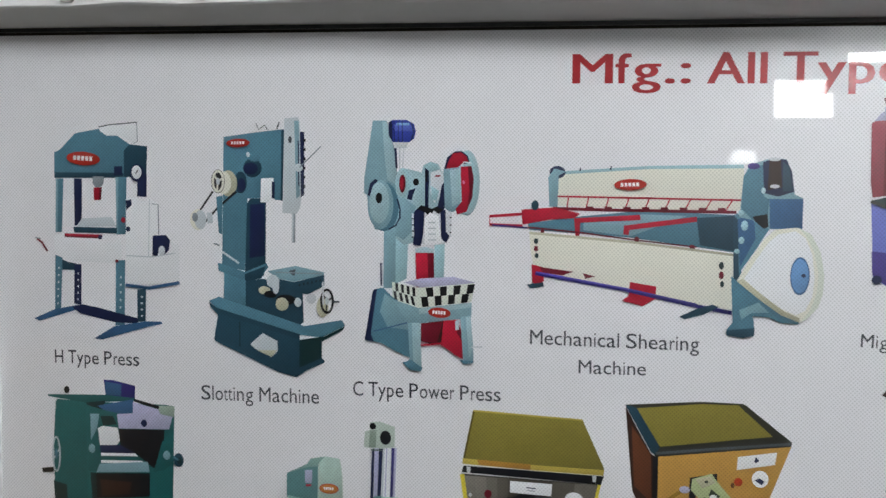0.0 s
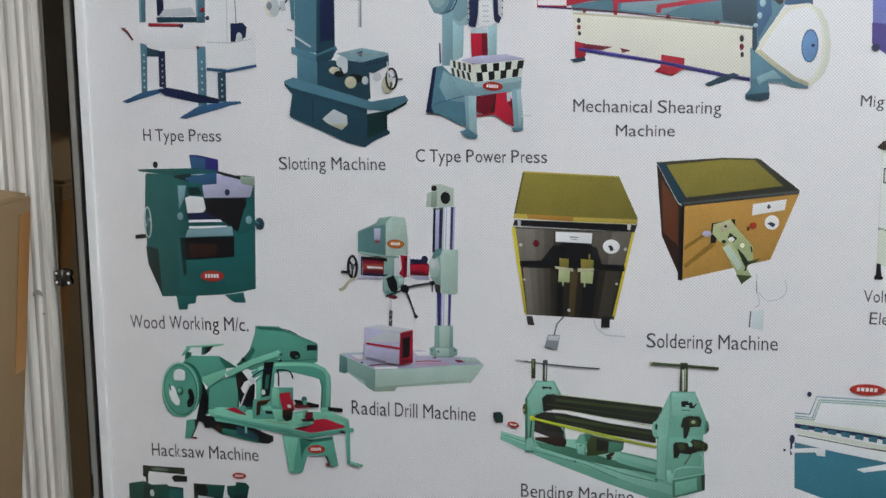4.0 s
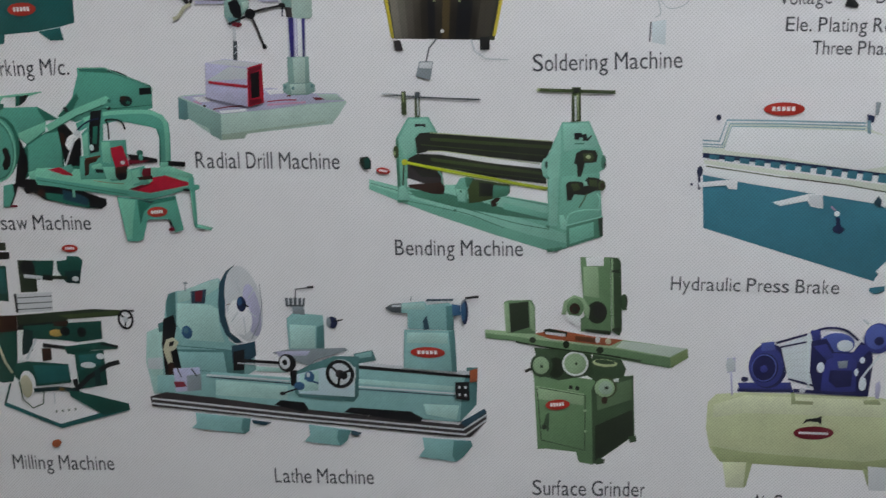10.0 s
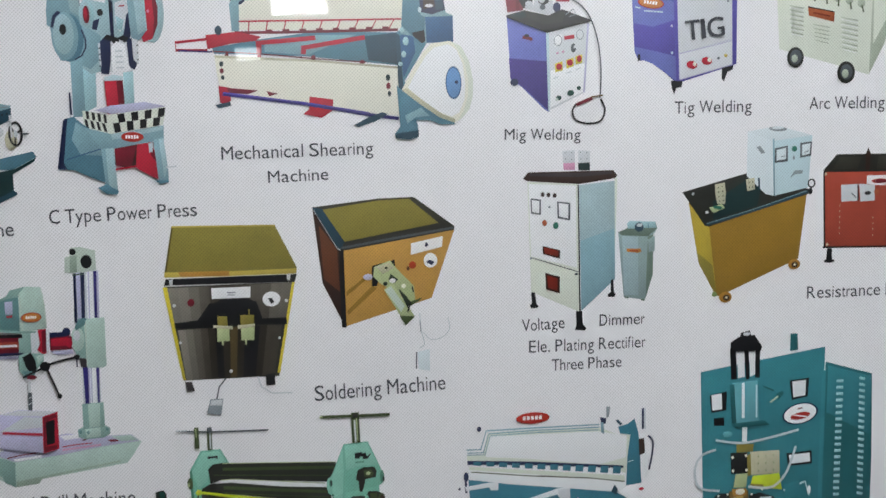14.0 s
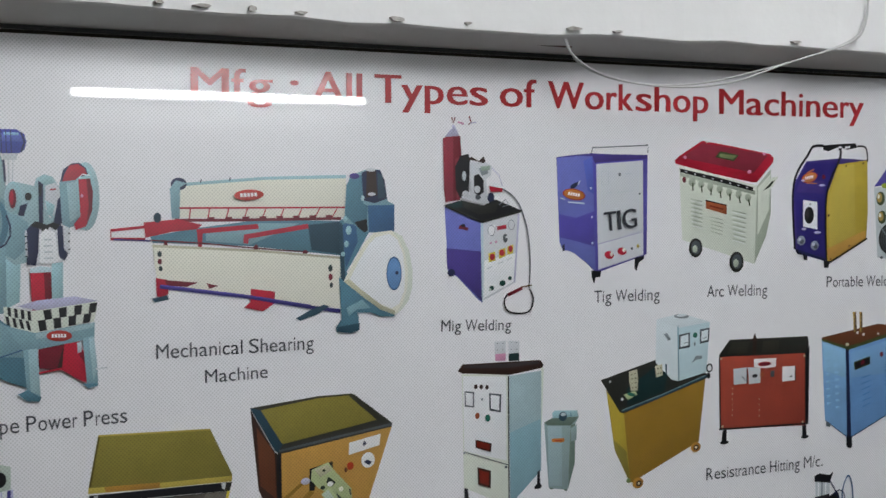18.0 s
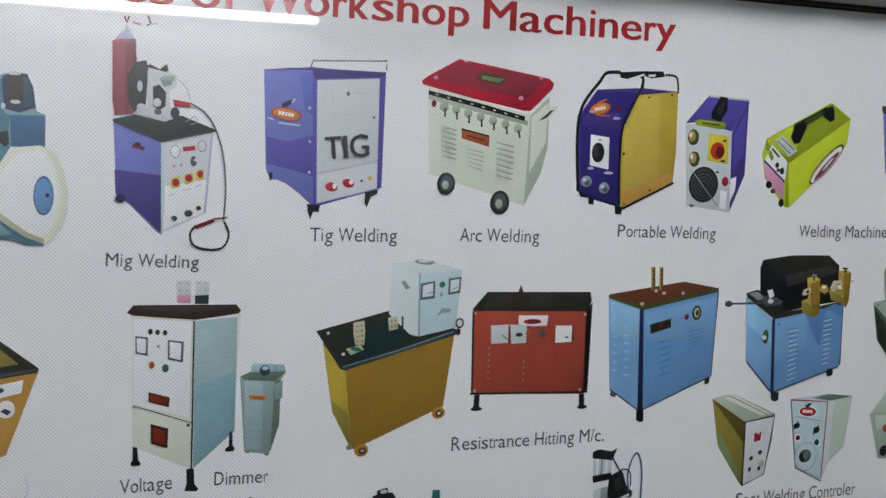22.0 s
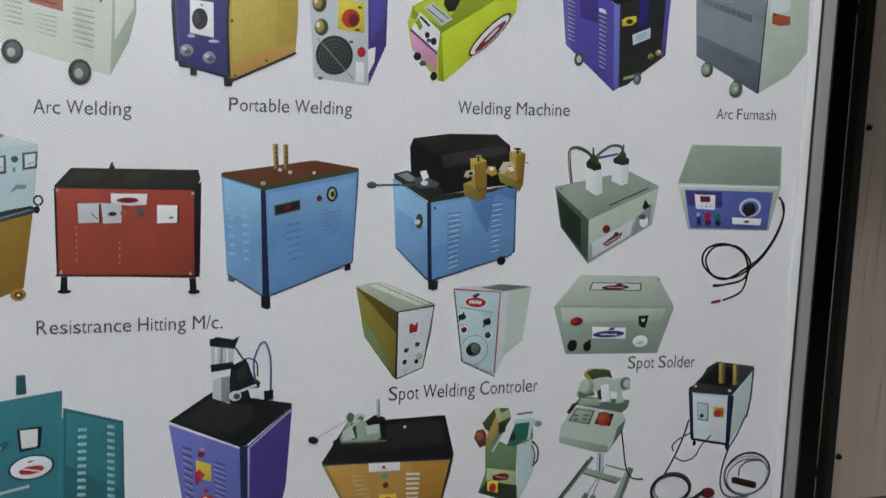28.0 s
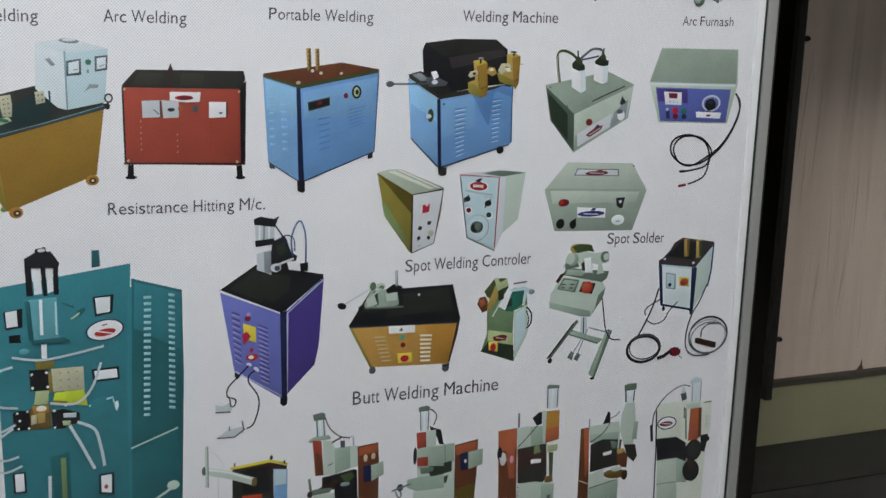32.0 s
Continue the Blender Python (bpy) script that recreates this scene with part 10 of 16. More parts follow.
shape(p, "feeder", "silver", 1058.1, 1187.4, 1080.2, 1187.9, 1089.7, 1182.7, 1087.7, 1171.4, 1081.1, 1166.8, 1083.9, 1137.4, 1075.3, 1136, 1047.2, 1143.9, 1047.3, 1147, 1058.9, 1148.1)
shape(p, "feeder_hole", "black", 1064.1, 1171, 1070.7, 1173.4, 1077.8, 1165.4, 1077.7, 1151, 1070.6, 1146.4, 1064.5, 1150.8)
shape(p, "feeder_inner", "grey", 1070.7, 1180.1, 1084, 1182.6, 1083.9, 1173.6, 1075.4, 1171.2)
shape(p, "feeder_cap", "brown_dark", 1055.3, 1191, 1060.5, 1194.2, 1070.8, 1189.1, 1077.8, 1195.1, 1080.2, 1189.3, 1077.8, 1186.5, 1070.8, 1188.2)
shape(p, "feeder_green", "sage", 1073.1, 1182.4, 1086.8, 1183.6, 1086.3, 1178.2, 1074.5, 1177)
disc(p, "roller", "silver", 1068.8, 1154.5, 4.2, 4.5)
disc(p, "roller", "grey_dark", 1069.7, 1145, 3.8, 3.2)
disc(p, "roller", "silver", 1052.4, 1149.3, 4.7, 3.6)
disc(p, "roller_dark", "navy", 1087.7, 1144.3, 4.8, 6.3)
shape(p, "table", "black", 1023.2, 1135.7, 1047.2, 1141.7, 1054.2, 1132.8, 1077.7, 1135.1, 1094.3, 1142.1, 1131.1, 1128.6, 1075.3, 1114.3)
shape(p, "table_green", "green_deep", 1026.4, 1136.2, 1047.2, 1141.2, 1048.1, 1132.7, 1037.9, 1131.3)
shape(p, "table_shade", "roller", 1047.2, 1141.2, 1077.7, 1134.7, 1099.1, 1139.8, 1094.3, 1126.2, 1070.6, 1123.8, 1049.5, 1132.7)
line(p, "table_edge", "roller", 2.7, 1023.7, 1134.8, 1075.3, 1114.8, 1131.1, 1127.7)
line(p, "wire_loop", "grey", 1.2, 1099.1, 1135.3, 1108.8, 1142.2, 1112.6, 1135.4, 1103.9, 1133)
shape(p, "torch", "red", 1084.9, 1158.7, 1104, 1155.8, 1103.9, 1151.2, 1087.2, 1151.5)
smooth_line(p, "cable", "grey_dark", 1.6, 1104, 1155.3, 1118.4, 1146.8, 1130.6, 1130.9, 1140.4, 1100.9, 1143.9, 1063.8, 1142, 1031.2)
line(p, "wire", "lilac", 0.9, 1089.6, 1180.5, 1099.2, 1171.6, 1104, 1158.1)
smooth_line(p, "cable_loop", "black", 2.2, 1143, 1030.3, 1148.5, 1017, 1143, 1003.1, 1128.2, 999.9, 1111.1, 1004.2, 1106.2, 1015.9, 1111.1, 1025)
shape(p, "torch_low", "red_dark", 1110.1, 1025.5, 1130.6, 1033.4, 1133.1, 1030, 1112.5, 1021.8)
line(p, "torch_tip", "brass_dark", 1.7, 1130.6, 1032.9, 1146.5, 1034.8)
disc(p, "wheel", "navy", 1032, 1053.8, 5.1, 4.5)

p = picture("tig_welding_picture", "blue_deep", "printed violet welding set lettered for tungsten work", 1183.7, 1195, 1211.2, 1198.3, 1239.7, 1200.5, 1265.2, 1199.6, 1325.3, 1199.5, 1324.3, 1069.5, 1319.9, 1067.6, 1247.8, 1047.7, 1243.6, 1047.6, 1227.5, 1061.1, 1211.1, 1072.7, 1201, 1076.6, 1193.3, 1076.4, 1188.3, 1088.1)
shape(p, "side", "blue_face", 1184.3, 1193.9, 1238.6, 1198.7, 1243.6, 1048.8, 1227.5, 1061.7, 1211.1, 1072.7, 1201, 1076.6, 1193.3, 1077, 1188.3, 1088.1)
shape(p, "side_deep", "violet", 1187.6, 1123.2, 1213.1, 1118.2, 1241, 1126.3, 1242.1, 1081.1, 1216.7, 1087.6, 1188.2, 1093.9)
shape(p, "side_light", "blue_mid", 1224.4, 1190.9, 1238.6, 1195.8, 1240.5, 1147.6, 1231.3, 1153.1)
shape(p, "front", "violet", 1238.6, 1199.3, 1325.3, 1199.5, 1324.3, 1069.5, 1319.9, 1067.6, 1247.8, 1047.7, 1243.6, 1047.6)
shape(p, "top_edge", "blue_deep", 1205.3, 1197.4, 1239.7, 1200.5, 1265.2, 1199.6, 1325.3, 1199.5, 1324.8, 1194.6, 1242.4, 1188.4, 1238, 1196.9)
shape(p, "panel", "lilac", 1244.1, 1186.8, 1317.9, 1192.3, 1319, 1068.1, 1247.3, 1050.5)
shape(p, "panel_light", "silver", 1244.5, 1186.4, 1317.5, 1191.4, 1318.3, 1101.1, 1246.8, 1085.1)
shape(p, "panel_low", "silver", 1247.2, 1083, 1318.3, 1098.2, 1318.6, 1069.3, 1248.1, 1051.7)
line(p, "panel_join", "grey_light", 1, 1246.8, 1085.1, 1318.7, 1099.9)
line(p, "handle", "grey_dark", 1.8, 1236.1, 1199.9, 1238.9, 1207.8, 1326.1, 1212.2, 1325.3, 1202.2)
line(p, "handle_light", "silver", 0.6, 1240.8, 1208.3, 1321.9, 1212.5)
disc(p, "lamp", "grey_dark", 1280.7, 1173.6, 1.8, 2.5)
line(p, "label_bar", "grey_light", 1.9, 1289.3, 1174.4, 1299.5, 1175.2)
line(p, "label_bar", "grey_light", 1.6, 1261, 1149.7, 1269.1, 1150.4)
line(p, "label_bar", "grey_light", 1.6, 1277.2, 1150.2, 1301.7, 1152.8)
disc(p, "screw", "grey_light", 1236.2, 1155.8, 1.6, 1.6)
disc(p, "screw", "lilac", 1237.5, 1118.8, 1.6, 1.7)
disc(p, "screw", "ice", 1238, 1085.3, 1.6, 1.7)
disc(p, "screw", "grey_dark", 1312.5, 1148.5, 1.7, 1.3)
disc(p, "knob", "red", 1264.2, 1069.5, 7.3, 5, -10)
disc(p, "knob_light", "cream", 1267.8, 1070.4, 2.4, 2.9)
disc(p, "knob", "red", 1284.2, 1073.9, 7, 4.8, -10)
disc(p, "knob_light", "cream", 1287.4, 1075.3, 2.5, 2.7)
disc(p, "lamp_low", "grey_dark", 1299.8, 1077.1, 1.7, 1.7)
disc(p, "lamp_low", "mustard_light", 1309.7, 1080.2, 2.3, 2.3)
shape(p, "foot", "black", 1236, 1050.4, 1251.7, 1049.3, 1250.1, 1041.7, 1243.3, 1041.3, 1240.5, 1032.9, 1237.3, 1041.2)
shape(p, "foot", "black", 1304.4, 1064.5, 1319.8, 1067.6, 1319, 1062.5, 1311.6, 1059.1, 1307.1, 1047.1, 1304.1, 1052.2)
badge(p, 1210, 1148, 15.5, 6, -8, "orange", "badge_red")
shape(p, "badge_horse", "navy", 1203.8, 1158.9, 1210.8, 1162.7, 1217.9, 1164.2, 1215.6, 1160, 1209.8, 1155.6, 1205.1, 1155.4)
line(p, "badge_tail", "silver", 1.6, 1215.6, 1160.6, 1219.1, 1165.4)
line(p, "label_glint", "ice", 1.6, 1188.9, 1143.6, 1196, 1141.6)
line(p, "label_glint", "ice", 1.8, 1200.8, 1138.3, 1225.7, 1136.3)
line(p, "meter", "grey_light", 1, 1251.2, 1177, 1262.1, 1178.2, 1263.1, 1161.6, 1252.2, 1159.3, 1251.2, 1177)
shape(p, "foot", "black", 1191.9, 1084, 1195.5, 1084.7, 1195.6, 1077.6, 1192.7, 1075.2)
caption("TIG", "text", 1256.8, 1100, 1307.5, 1105.1, 26.5, 0.5, 0.0026)

p = picture("arc_welding_picture", "ivory", "printed cream wheeled arc welding set with a red lid", 1377.3, 1186.8, 1511.2, 1159.2, 1536, 1182.4, 1536.3, 1121.3, 1527.9, 1090.7, 1507, 1051.1, 1465.8, 1063.4, 1382.7, 1086.7)
shape(p, "front", "ivory", 1377.9, 1184.4, 1510, 1157.7, 1507, 1051.6, 1465.7, 1063.9, 1383.2, 1087.2)
shape(p, "front_top", "ivory_dark", 1378, 1177.1, 1508.4, 1152.1, 1507.9, 1146.6, 1379.2, 1171.8)
shape(p, "side", "ivory_dark", 1511.2, 1158.7, 1536, 1181.9, 1536.3, 1121.3, 1528.5, 1090.7, 1507.6, 1051.6)
shape(p, "side_light", "ivory", 1513.1, 1156.7, 1535, 1174.8, 1533.1, 1126.4, 1512.8, 1090.8)
shape(p, "lid", "red", 1369.4, 1192.5, 1376.6, 1198, 1415.5, 1219.5, 1468.6, 1212.5, 1534.3, 1203.1, 1541.1, 1197.7, 1511.1, 1166.3, 1505.1, 1165.7)
shape(p, "lid_light", "bottle", 1380.5, 1196.6, 1416.2, 1216.1, 1468.7, 1210.1, 1531.3, 1201.6, 1504.8, 1176.8, 1434.4, 1188)
shape(p, "lid_edge", "red", 1369.4, 1192.5, 1434.5, 1180.6, 1505, 1169.3, 1537.5, 1195.1, 1541.1, 1197.2, 1539.4, 1191.1, 1511.1, 1163.8, 1502.1, 1163.7, 1434.6, 1175.2, 1371.2, 1188.2)
shape(p, "plate", "olive_dark", 1437.6, 1197.9, 1446.7, 1205.5, 1478.8, 1200.8, 1469.6, 1192.2)
shape(p, "plate_light", "olive", 1445.6, 1202.5, 1474.8, 1199.8, 1467.8, 1194.6, 1444.5, 1198.1)
disc(p, "corner", "pink", 1386.6, 1196.8, 2.8, 2.2)
disc(p, "corner", "pink", 1497.7, 1178.2, 3.3, 2.5)
disc(p, "corner", "pink", 1523.4, 1202.9, 2.7, 1.8)
disc(p, "corner", "ivory", 1424.1, 1218.2, 2.9, 1.5)
shape(p, "dark_strip", "black", 1377.9, 1182, 1440.4, 1170.8, 1504.1, 1157.1, 1503.6, 1151.6, 1440.5, 1164.9, 1378.5, 1177.2)
rows(p, "strip_mark", "silver", 8, 1, .25, .5, 1381.3, 1180.6, 1500.5, 1156.6, 1500.6, 1153.6, 1381.3, 1177.7)
disc(p, "lamp", "red_dark", 1385.4, 1167, 3.1, 3.9)
shape(p, "nameplate", "rust", 1421.5, 1140.4, 1458, 1133.2, 1457.6, 1119.7, 1422.2, 1128.6)
shape(p, "nameplate_edge", "brown_dark", 1421.5, 1140.4, 1458, 1133.2, 1458, 1131.7, 1421.5, 1138.4)
line(p, "name_lettering", "brick_dark", 1.9, 1428.5, 1132, 1451.7, 1127.2)
disc(p, "knob", "ivory_dark", 1398.4, 1164.3, 5.6, 5.9)
disc(p, "knob", "ivory_dark", 1413.7, 1161.5, 5.1, 5.4)
disc(p, "knob", "ivory_dark", 1429.2, 1157.8, 5.2, 5.7)
disc(p, "knob", "ivory_dark", 1445.3, 1154.5, 5.2, 5.7)
disc(p, "knob", "ivory_dark", 1461.7, 1150.7, 5.3, 5.7)
disc(p, "knob", "ivory_dark", 1478.2, 1147.3, 5.3, 5.8)
disc(p, "knob", "ivory_dark", 1494.9, 1142.9, 5.4, 5.5)
line(p, "pointer", "olive_dark", 2.1, 1399.5, 1162.8, 1399.7, 1152.5)
line(p, "pointer", "olive_dark", 2.1, 1414.3, 1159.1, 1415, 1150.2)
line(p, "pointer", "olive_dark", 2.1, 1430.4, 1155.3, 1430.5, 1146.4)
line(p, "pointer", "olive_dark", 2.2, 1446.6, 1151.5, 1447.3, 1142.6)
line(p, "pointer", "olive_dark", 2.2, 1462.9, 1148.2, 1463.1, 1139.2)
line(p, "pointer", "olive_dark", 2.2, 1479.4, 1144.3, 1480.8, 1135.3)
line(p, "pointer", "olive_dark", 2.2, 1495.5, 1140.4, 1498.1, 1131.4)
rows(p, "slot", "ivory_dark", 1, 7, .95, .22, 1394.7, 1144.6, 1415.7, 1140.4, 1415.8, 1101.3, 1397.6, 1105.3)
rows(p, "slot", "ivory_dark", 1, 5, .95, .22, 1427.5, 1119.6, 1451.9, 1115.2, 1450.6, 1089.7, 1430.3, 1095.3)
rows(p, "slot", "ivory_dark", 1, 7, .95, .22, 1465.6, 1128.7, 1491.7, 1123.8, 1490.9, 1078.3, 1468.3, 1084)
rows(p, "slot", "white", 1, 7, .9, .14, 1394.8, 1142.2, 1415.8, 1137.9, 1415.9, 1098.8, 1397.6, 1102.9)
rows(p, "slot", "white", 1, 7, .9, .14, 1465.7, 1126.2, 1491.8, 1121.2, 1490.9, 1075.7, 1468.3, 1081.5)
shape(p, "handle", "ivory", 1517.4, 1151.7, 1538.1, 1170.7, 1548.5, 1171.4, 1538.4, 1158, 1530.1, 1151.8, 1517.8, 1135.5)
shape(p, "handle_gap", "moss_dark", 1521.6, 1152.3, 1537, 1165.1, 1542.5, 1166.7, 1533.6, 1157)
disc(p, "wheel", "roller", 1404.3, 1075.7, 11.4, 12.9)
disc(p, "wheel_face", "grey_dark", 1404.9, 1076.1, 8, 9.4)
disc(p, "hub", "ivory_dark", 1403.2, 1074.2, 4.3, 5)
disc(p, "wheel", "roller", 1474.8, 1054.7, 12.4, 14.2)
disc(p, "wheel_face", "grey_dark", 1475.3, 1055.2, 8.6, 10.1)
disc(p, "hub", "ivory_dark", 1473.6, 1053.2, 4.7, 5.6)

p = picture("portable_welding_picture", "blue_deep", "printed violet and yellow portable welding set with a handle", 1577.1, 1160, 1601.2, 1193.4, 1659.7, 1196.1, 1663.2, 1187.3, 1639.4, 1145.1, 1640.2, 1053, 1635.7, 1052, 1584, 1064.3, 1579.3, 1074.8)
shape(p, "top", "blue_deep", 1601.2, 1193.4, 1666.1, 1198.4, 1718.9, 1196.3, 1663.2, 1188.9)
shape(p, "face", "violet_dark", 1579, 1157.5, 1602.5, 1191.3, 1659.2, 1192.5, 1637.4, 1147.7, 1638.2, 1055.7, 1585.7, 1069.5)
shape(p, "face_light", "blue_deep", 1590.6, 1167.9, 1634.9, 1165.9, 1635.4, 1147.6, 1581.7, 1149.8)
shape(p, "side", "goldside", 1639.4, 1143, 1661.2, 1189.4, 1718.2, 1196.3, 1720.1, 1121.6, 1717.4, 1082.4, 1644.8, 1050.3, 1640.1, 1054.1)
shape(p, "side_light", "mustard_light", 1642.7, 1139.8, 1663.3, 1185.7, 1692.5, 1190.5, 1695.9, 1089.6, 1644.9, 1068.8)
shape(p, "side_low", "ochre2", 1641, 1068.8, 1715.7, 1094.8, 1717.5, 1081.4, 1645.4, 1050.3)
smooth_line(p, "frame", "black", 4, 1580.7, 1069.6, 1577.7, 1160, 1605.3, 1204.3, 1614.4, 1214.3, 1633.4, 1215.8)
smooth_line(p, "frame", "black", 3.5, 1640.2, 1053, 1639.4, 1145.1, 1663, 1195.2, 1665.7, 1213.5)
smooth_line(p, "frame", "black", 2.7, 1698.3, 1216, 1713.6, 1214.8, 1717.9, 1204.3, 1718.3, 1193.6)
shape(p, "grip", "black", 1630.9, 1215.8, 1662.3, 1218.7, 1694.9, 1220.1, 1697.7, 1213.8, 1678.8, 1210.7, 1662.4, 1214.5, 1643.2, 1208.3, 1633.6, 1209.1)
shape(p, "grip_gap", "white", 1662.4, 1215, 1667.5, 1215.7, 1667.6, 1213.1, 1662.5, 1212.4)
shape(p, "grip_gap", "white", 1673.4, 1214.8, 1683.8, 1216.1, 1683.9, 1213, 1674.2, 1212.2)
line(p, "frame", "black", 2.3, 1661.8, 1211.9, 1667.1, 1208.3, 1666.2, 1197.8)
badge(p, 1606.8, 1170.7, 13.3, 6.2, 12, "orange", "badge_red")
line(p, "tail", "orange", 1.4, 1602.9, 1177.4, 1615.3, 1182.3)
line(p, "tail", "orange", 1.4, 1601.4, 1162.9, 1621, 1162.1)
disc(p, "lamp", "red_dark", 1633.5, 1171.6, 3.2, 3.4)
disc(p, "eye", "lilac", 1595, 1166.4, 3.8, 1.5)
disc(p, "eye", "lilac", 1630.6, 1159.6, 5.8, 1.6)
shape(p, "plate", "white", 1595.1, 1139, 1621.7, 1136.1, 1622.2, 1096.9, 1595.5, 1101.7)
disc(p, "dial", "black", 1606.4, 1117.3, 8.9, 12)
disc(p, "dial_shine", "steel_dark", 1603.2, 1118.8, 3.2, 7.3)
disc(p, "dial_mark", "grey", 1608.5, 1132.9, 1.6, 1.3)
line(p, "dial_mark", "grey_light", 1.2, 1617.2, 1116.2, 1620.4, 1115.7)
disc(p, "eye", "lilac", 1596.9, 1098, 4.4, 1.8)
disc(p, "eye", "lilac", 1622.4, 1092.7, 6.4, 1.8)
disc(p, "socket", "grey", 1591.6, 1081.9, 7.6, 6.8)
disc(p, "socket", "grey_dark", 1592.9, 1080.4, 3.8, 3.1)
disc(p, "socket", "grey_light", 1589.1, 1083.5, 2.8, 2.3)
disc(p, "socket", "grey", 1617.1, 1074.4, 7.3, 6.8)
disc(p, "socket", "grey_dark", 1618.5, 1072.8, 3.8, 3.2)
disc(p, "socket", "grey_light", 1614.6, 1076, 2.9, 2.4)
disc(p, "screw", "brown_dark", 1675.6, 1187, 1.6, 1.3)
disc(p, "screw", "brown_dark", 1642.8, 1116.8, 1.9, 1.8)
disc(p, "screw", "brown_dark", 1683.2, 1072.6, 1.7, 1.3)
disc(p, "screw", "brown_dark", 1647.2, 1054.5, 1.6, 1.3)
disc(p, "screw", "brown_dark", 1709.1, 1191.3, 1.7, 1.3)
shape(p, "foot", "black", 1581.3, 1070.6, 1593.3, 1067.3, 1592.2, 1062.1, 1584, 1063.3)
shape(p, "foot", "black", 1595.3, 1064.2, 1603.5, 1063, 1603.1, 1053.6, 1596.2, 1054.3)
shape(p, "foot", "black", 1633.7, 1054.2, 1645.4, 1051.3, 1643.1, 1041.9, 1634.7, 1042.5)
line(p, "base", "black", 2.7, 1644.8, 1049.2, 1703, 1075.6, 1718.1, 1082.4)
shape(p, "inner_dark", "navy", 1585.7, 1069.5, 1638.2, 1054.6, 1638.3, 1052, 1585.8, 1065.9)

p = picture("portable_welding_small_picture", "grey_light", "printed compact welding set with a fan and a red switch", 1732.3, 1156, 1747.1, 1157.7, 1803.9, 1149.1, 1807.2, 1045.9, 1740, 1054.1)
shape(p, "top", "violet", 1732.3, 1157.6, 1766.2, 1194, 1828.8, 1190.9, 1827.6, 1187.6, 1803.8, 1149.6, 1748.4, 1159.3)
shape(p, "top_edge", "grey_light", 1766.2, 1194.6, 1828.8, 1191.5, 1828.9, 1189.3, 1766.3, 1191.9)
shape(p, "side", "blue_deep", 1803.9, 1149.1, 1828.2, 1189.8, 1827.8, 1094.2, 1807.2, 1047)
shape(p, "side_light", "violet", 1806.9, 1143.6, 1825.9, 1176.6, 1824.6, 1121.8, 1808.6, 1099.8)
shape(p, "face", "grey_light", 1733.7, 1155.4, 1803.2, 1147.4, 1805.8, 1046.5, 1739.9, 1055.7)
shape(p, "handle", "black", 1770.4, 1173.1, 1783.4, 1193.3, 1794.5, 1192.4, 1795.1, 1176.2, 1784.7, 1160.8, 1771.4, 1165)
shape(p, "handle_gap", "steel_dark", 1777.2, 1174.3, 1787.1, 1188, 1791.4, 1184.2, 1784.4, 1167.9)
shape(p, "yellow_plate", "lime_dark", 1746.3, 1160.9, 1753.7, 1163.2, 1794.4, 1159.9, 1793.3, 1152.8, 1785, 1151.6, 1748.5, 1156.1)
line(p, "plate_lettering", "brown_dark", 1.8, 1757.3, 1158.9, 1784.8, 1157)
shape(p, "yellow", "yellow", 1768, 1146.1, 1799.9, 1143, 1799.9, 1107.5, 1767.9, 1111.4)
disc(p, "switch", "brick", 1783.3, 1124.4, 11.1, 10.9)
disc(p, "switch_shade", "red_dark", 1786.8, 1122.8, 6.2, 7.1)
disc(p, "switch_mark", "brown_dark", 1793.9, 1137.5, 2.8, 1.4)
disc(p, "switch_mark", "brown_dark", 1792.1, 1111.4, 3.5, 1.4)
disc(p, "socket", "olive_dark", 1745, 1140.5, 8.5, 10.2)
disc(p, "socket", "brass", 1743, 1141.6, 5.4, 7)
disc(p, "socket", "cream", 1740.9, 1143.2, 2.4, 3.2)
disc(p, "socket", "olive_dark", 1748.1, 1113, 8.2, 9.7)
disc(p, "socket", "brass", 1746, 1114.1, 5.1, 6.8)
disc(p, "socket", "cream", 1743.9, 1115.7, 2.4, 3.2)
disc(p, "fan", "roller", 1764.3, 1081, 22.7, 22.9)
ring(p, "fan_ring", "grey_dark", 1764.3, 1081, 18.6, 19.1, 1.2)
ring(p, "fan_ring", "grey_dark", 1764.3, 1081, 14.4, 14.7, 1.2)
ring(p, "fan_ring", "grey_dark", 1764.3, 1081, 10.3, 10.3, 1.2)
ring(p, "fan_ring", "grey_dark", 1764.3, 1081, 6.2, 6, 1.2)
line(p, "fan_bar", "grey", 1.2, 1743.8, 1100.1, 1788.1, 1053.4)
disc(p, "red_lamp", "red", 1797.3, 1085.6, 5.2, 6)
disc(p, "mark", "grey_dark", 1784.3, 1097.2, 2.8, 1.6)
shape(p, "plate", "white", 1790.7, 1074.2, 1801.2, 1073, 1800.8, 1049.3, 1790.9, 1051.1)
shape(p, "plate", "white", 1805.5, 1088.9, 1814.5, 1092.1, 1813.8, 1075, 1806, 1059.2)
disc(p, "foot", "grey_dark", 1747.5, 1054, 3.4, 1.9)

p = picture("welding_machine_lime_picture", "lime", "printed lime green portable welding machine with a black handle", 1853.8, 1122, 1859.5, 1142.1, 1899.8, 1162.3, 1961.2, 1192.9, 1967.7, 1191, 1997.2, 1173.3, 1993.3, 1140.3, 1902.5, 1052.8, 1894.9, 1053.9, 1860.2, 1090.7)
shape(p, "top", "lime_dark", 1859.5, 1141.6, 1899.9, 1160.7, 1962.5, 1191.9, 1967.8, 1189.3, 1996.6, 1172.7, 1985.3, 1165.1, 1896.3, 1110.4, 1858.3, 1128.6)
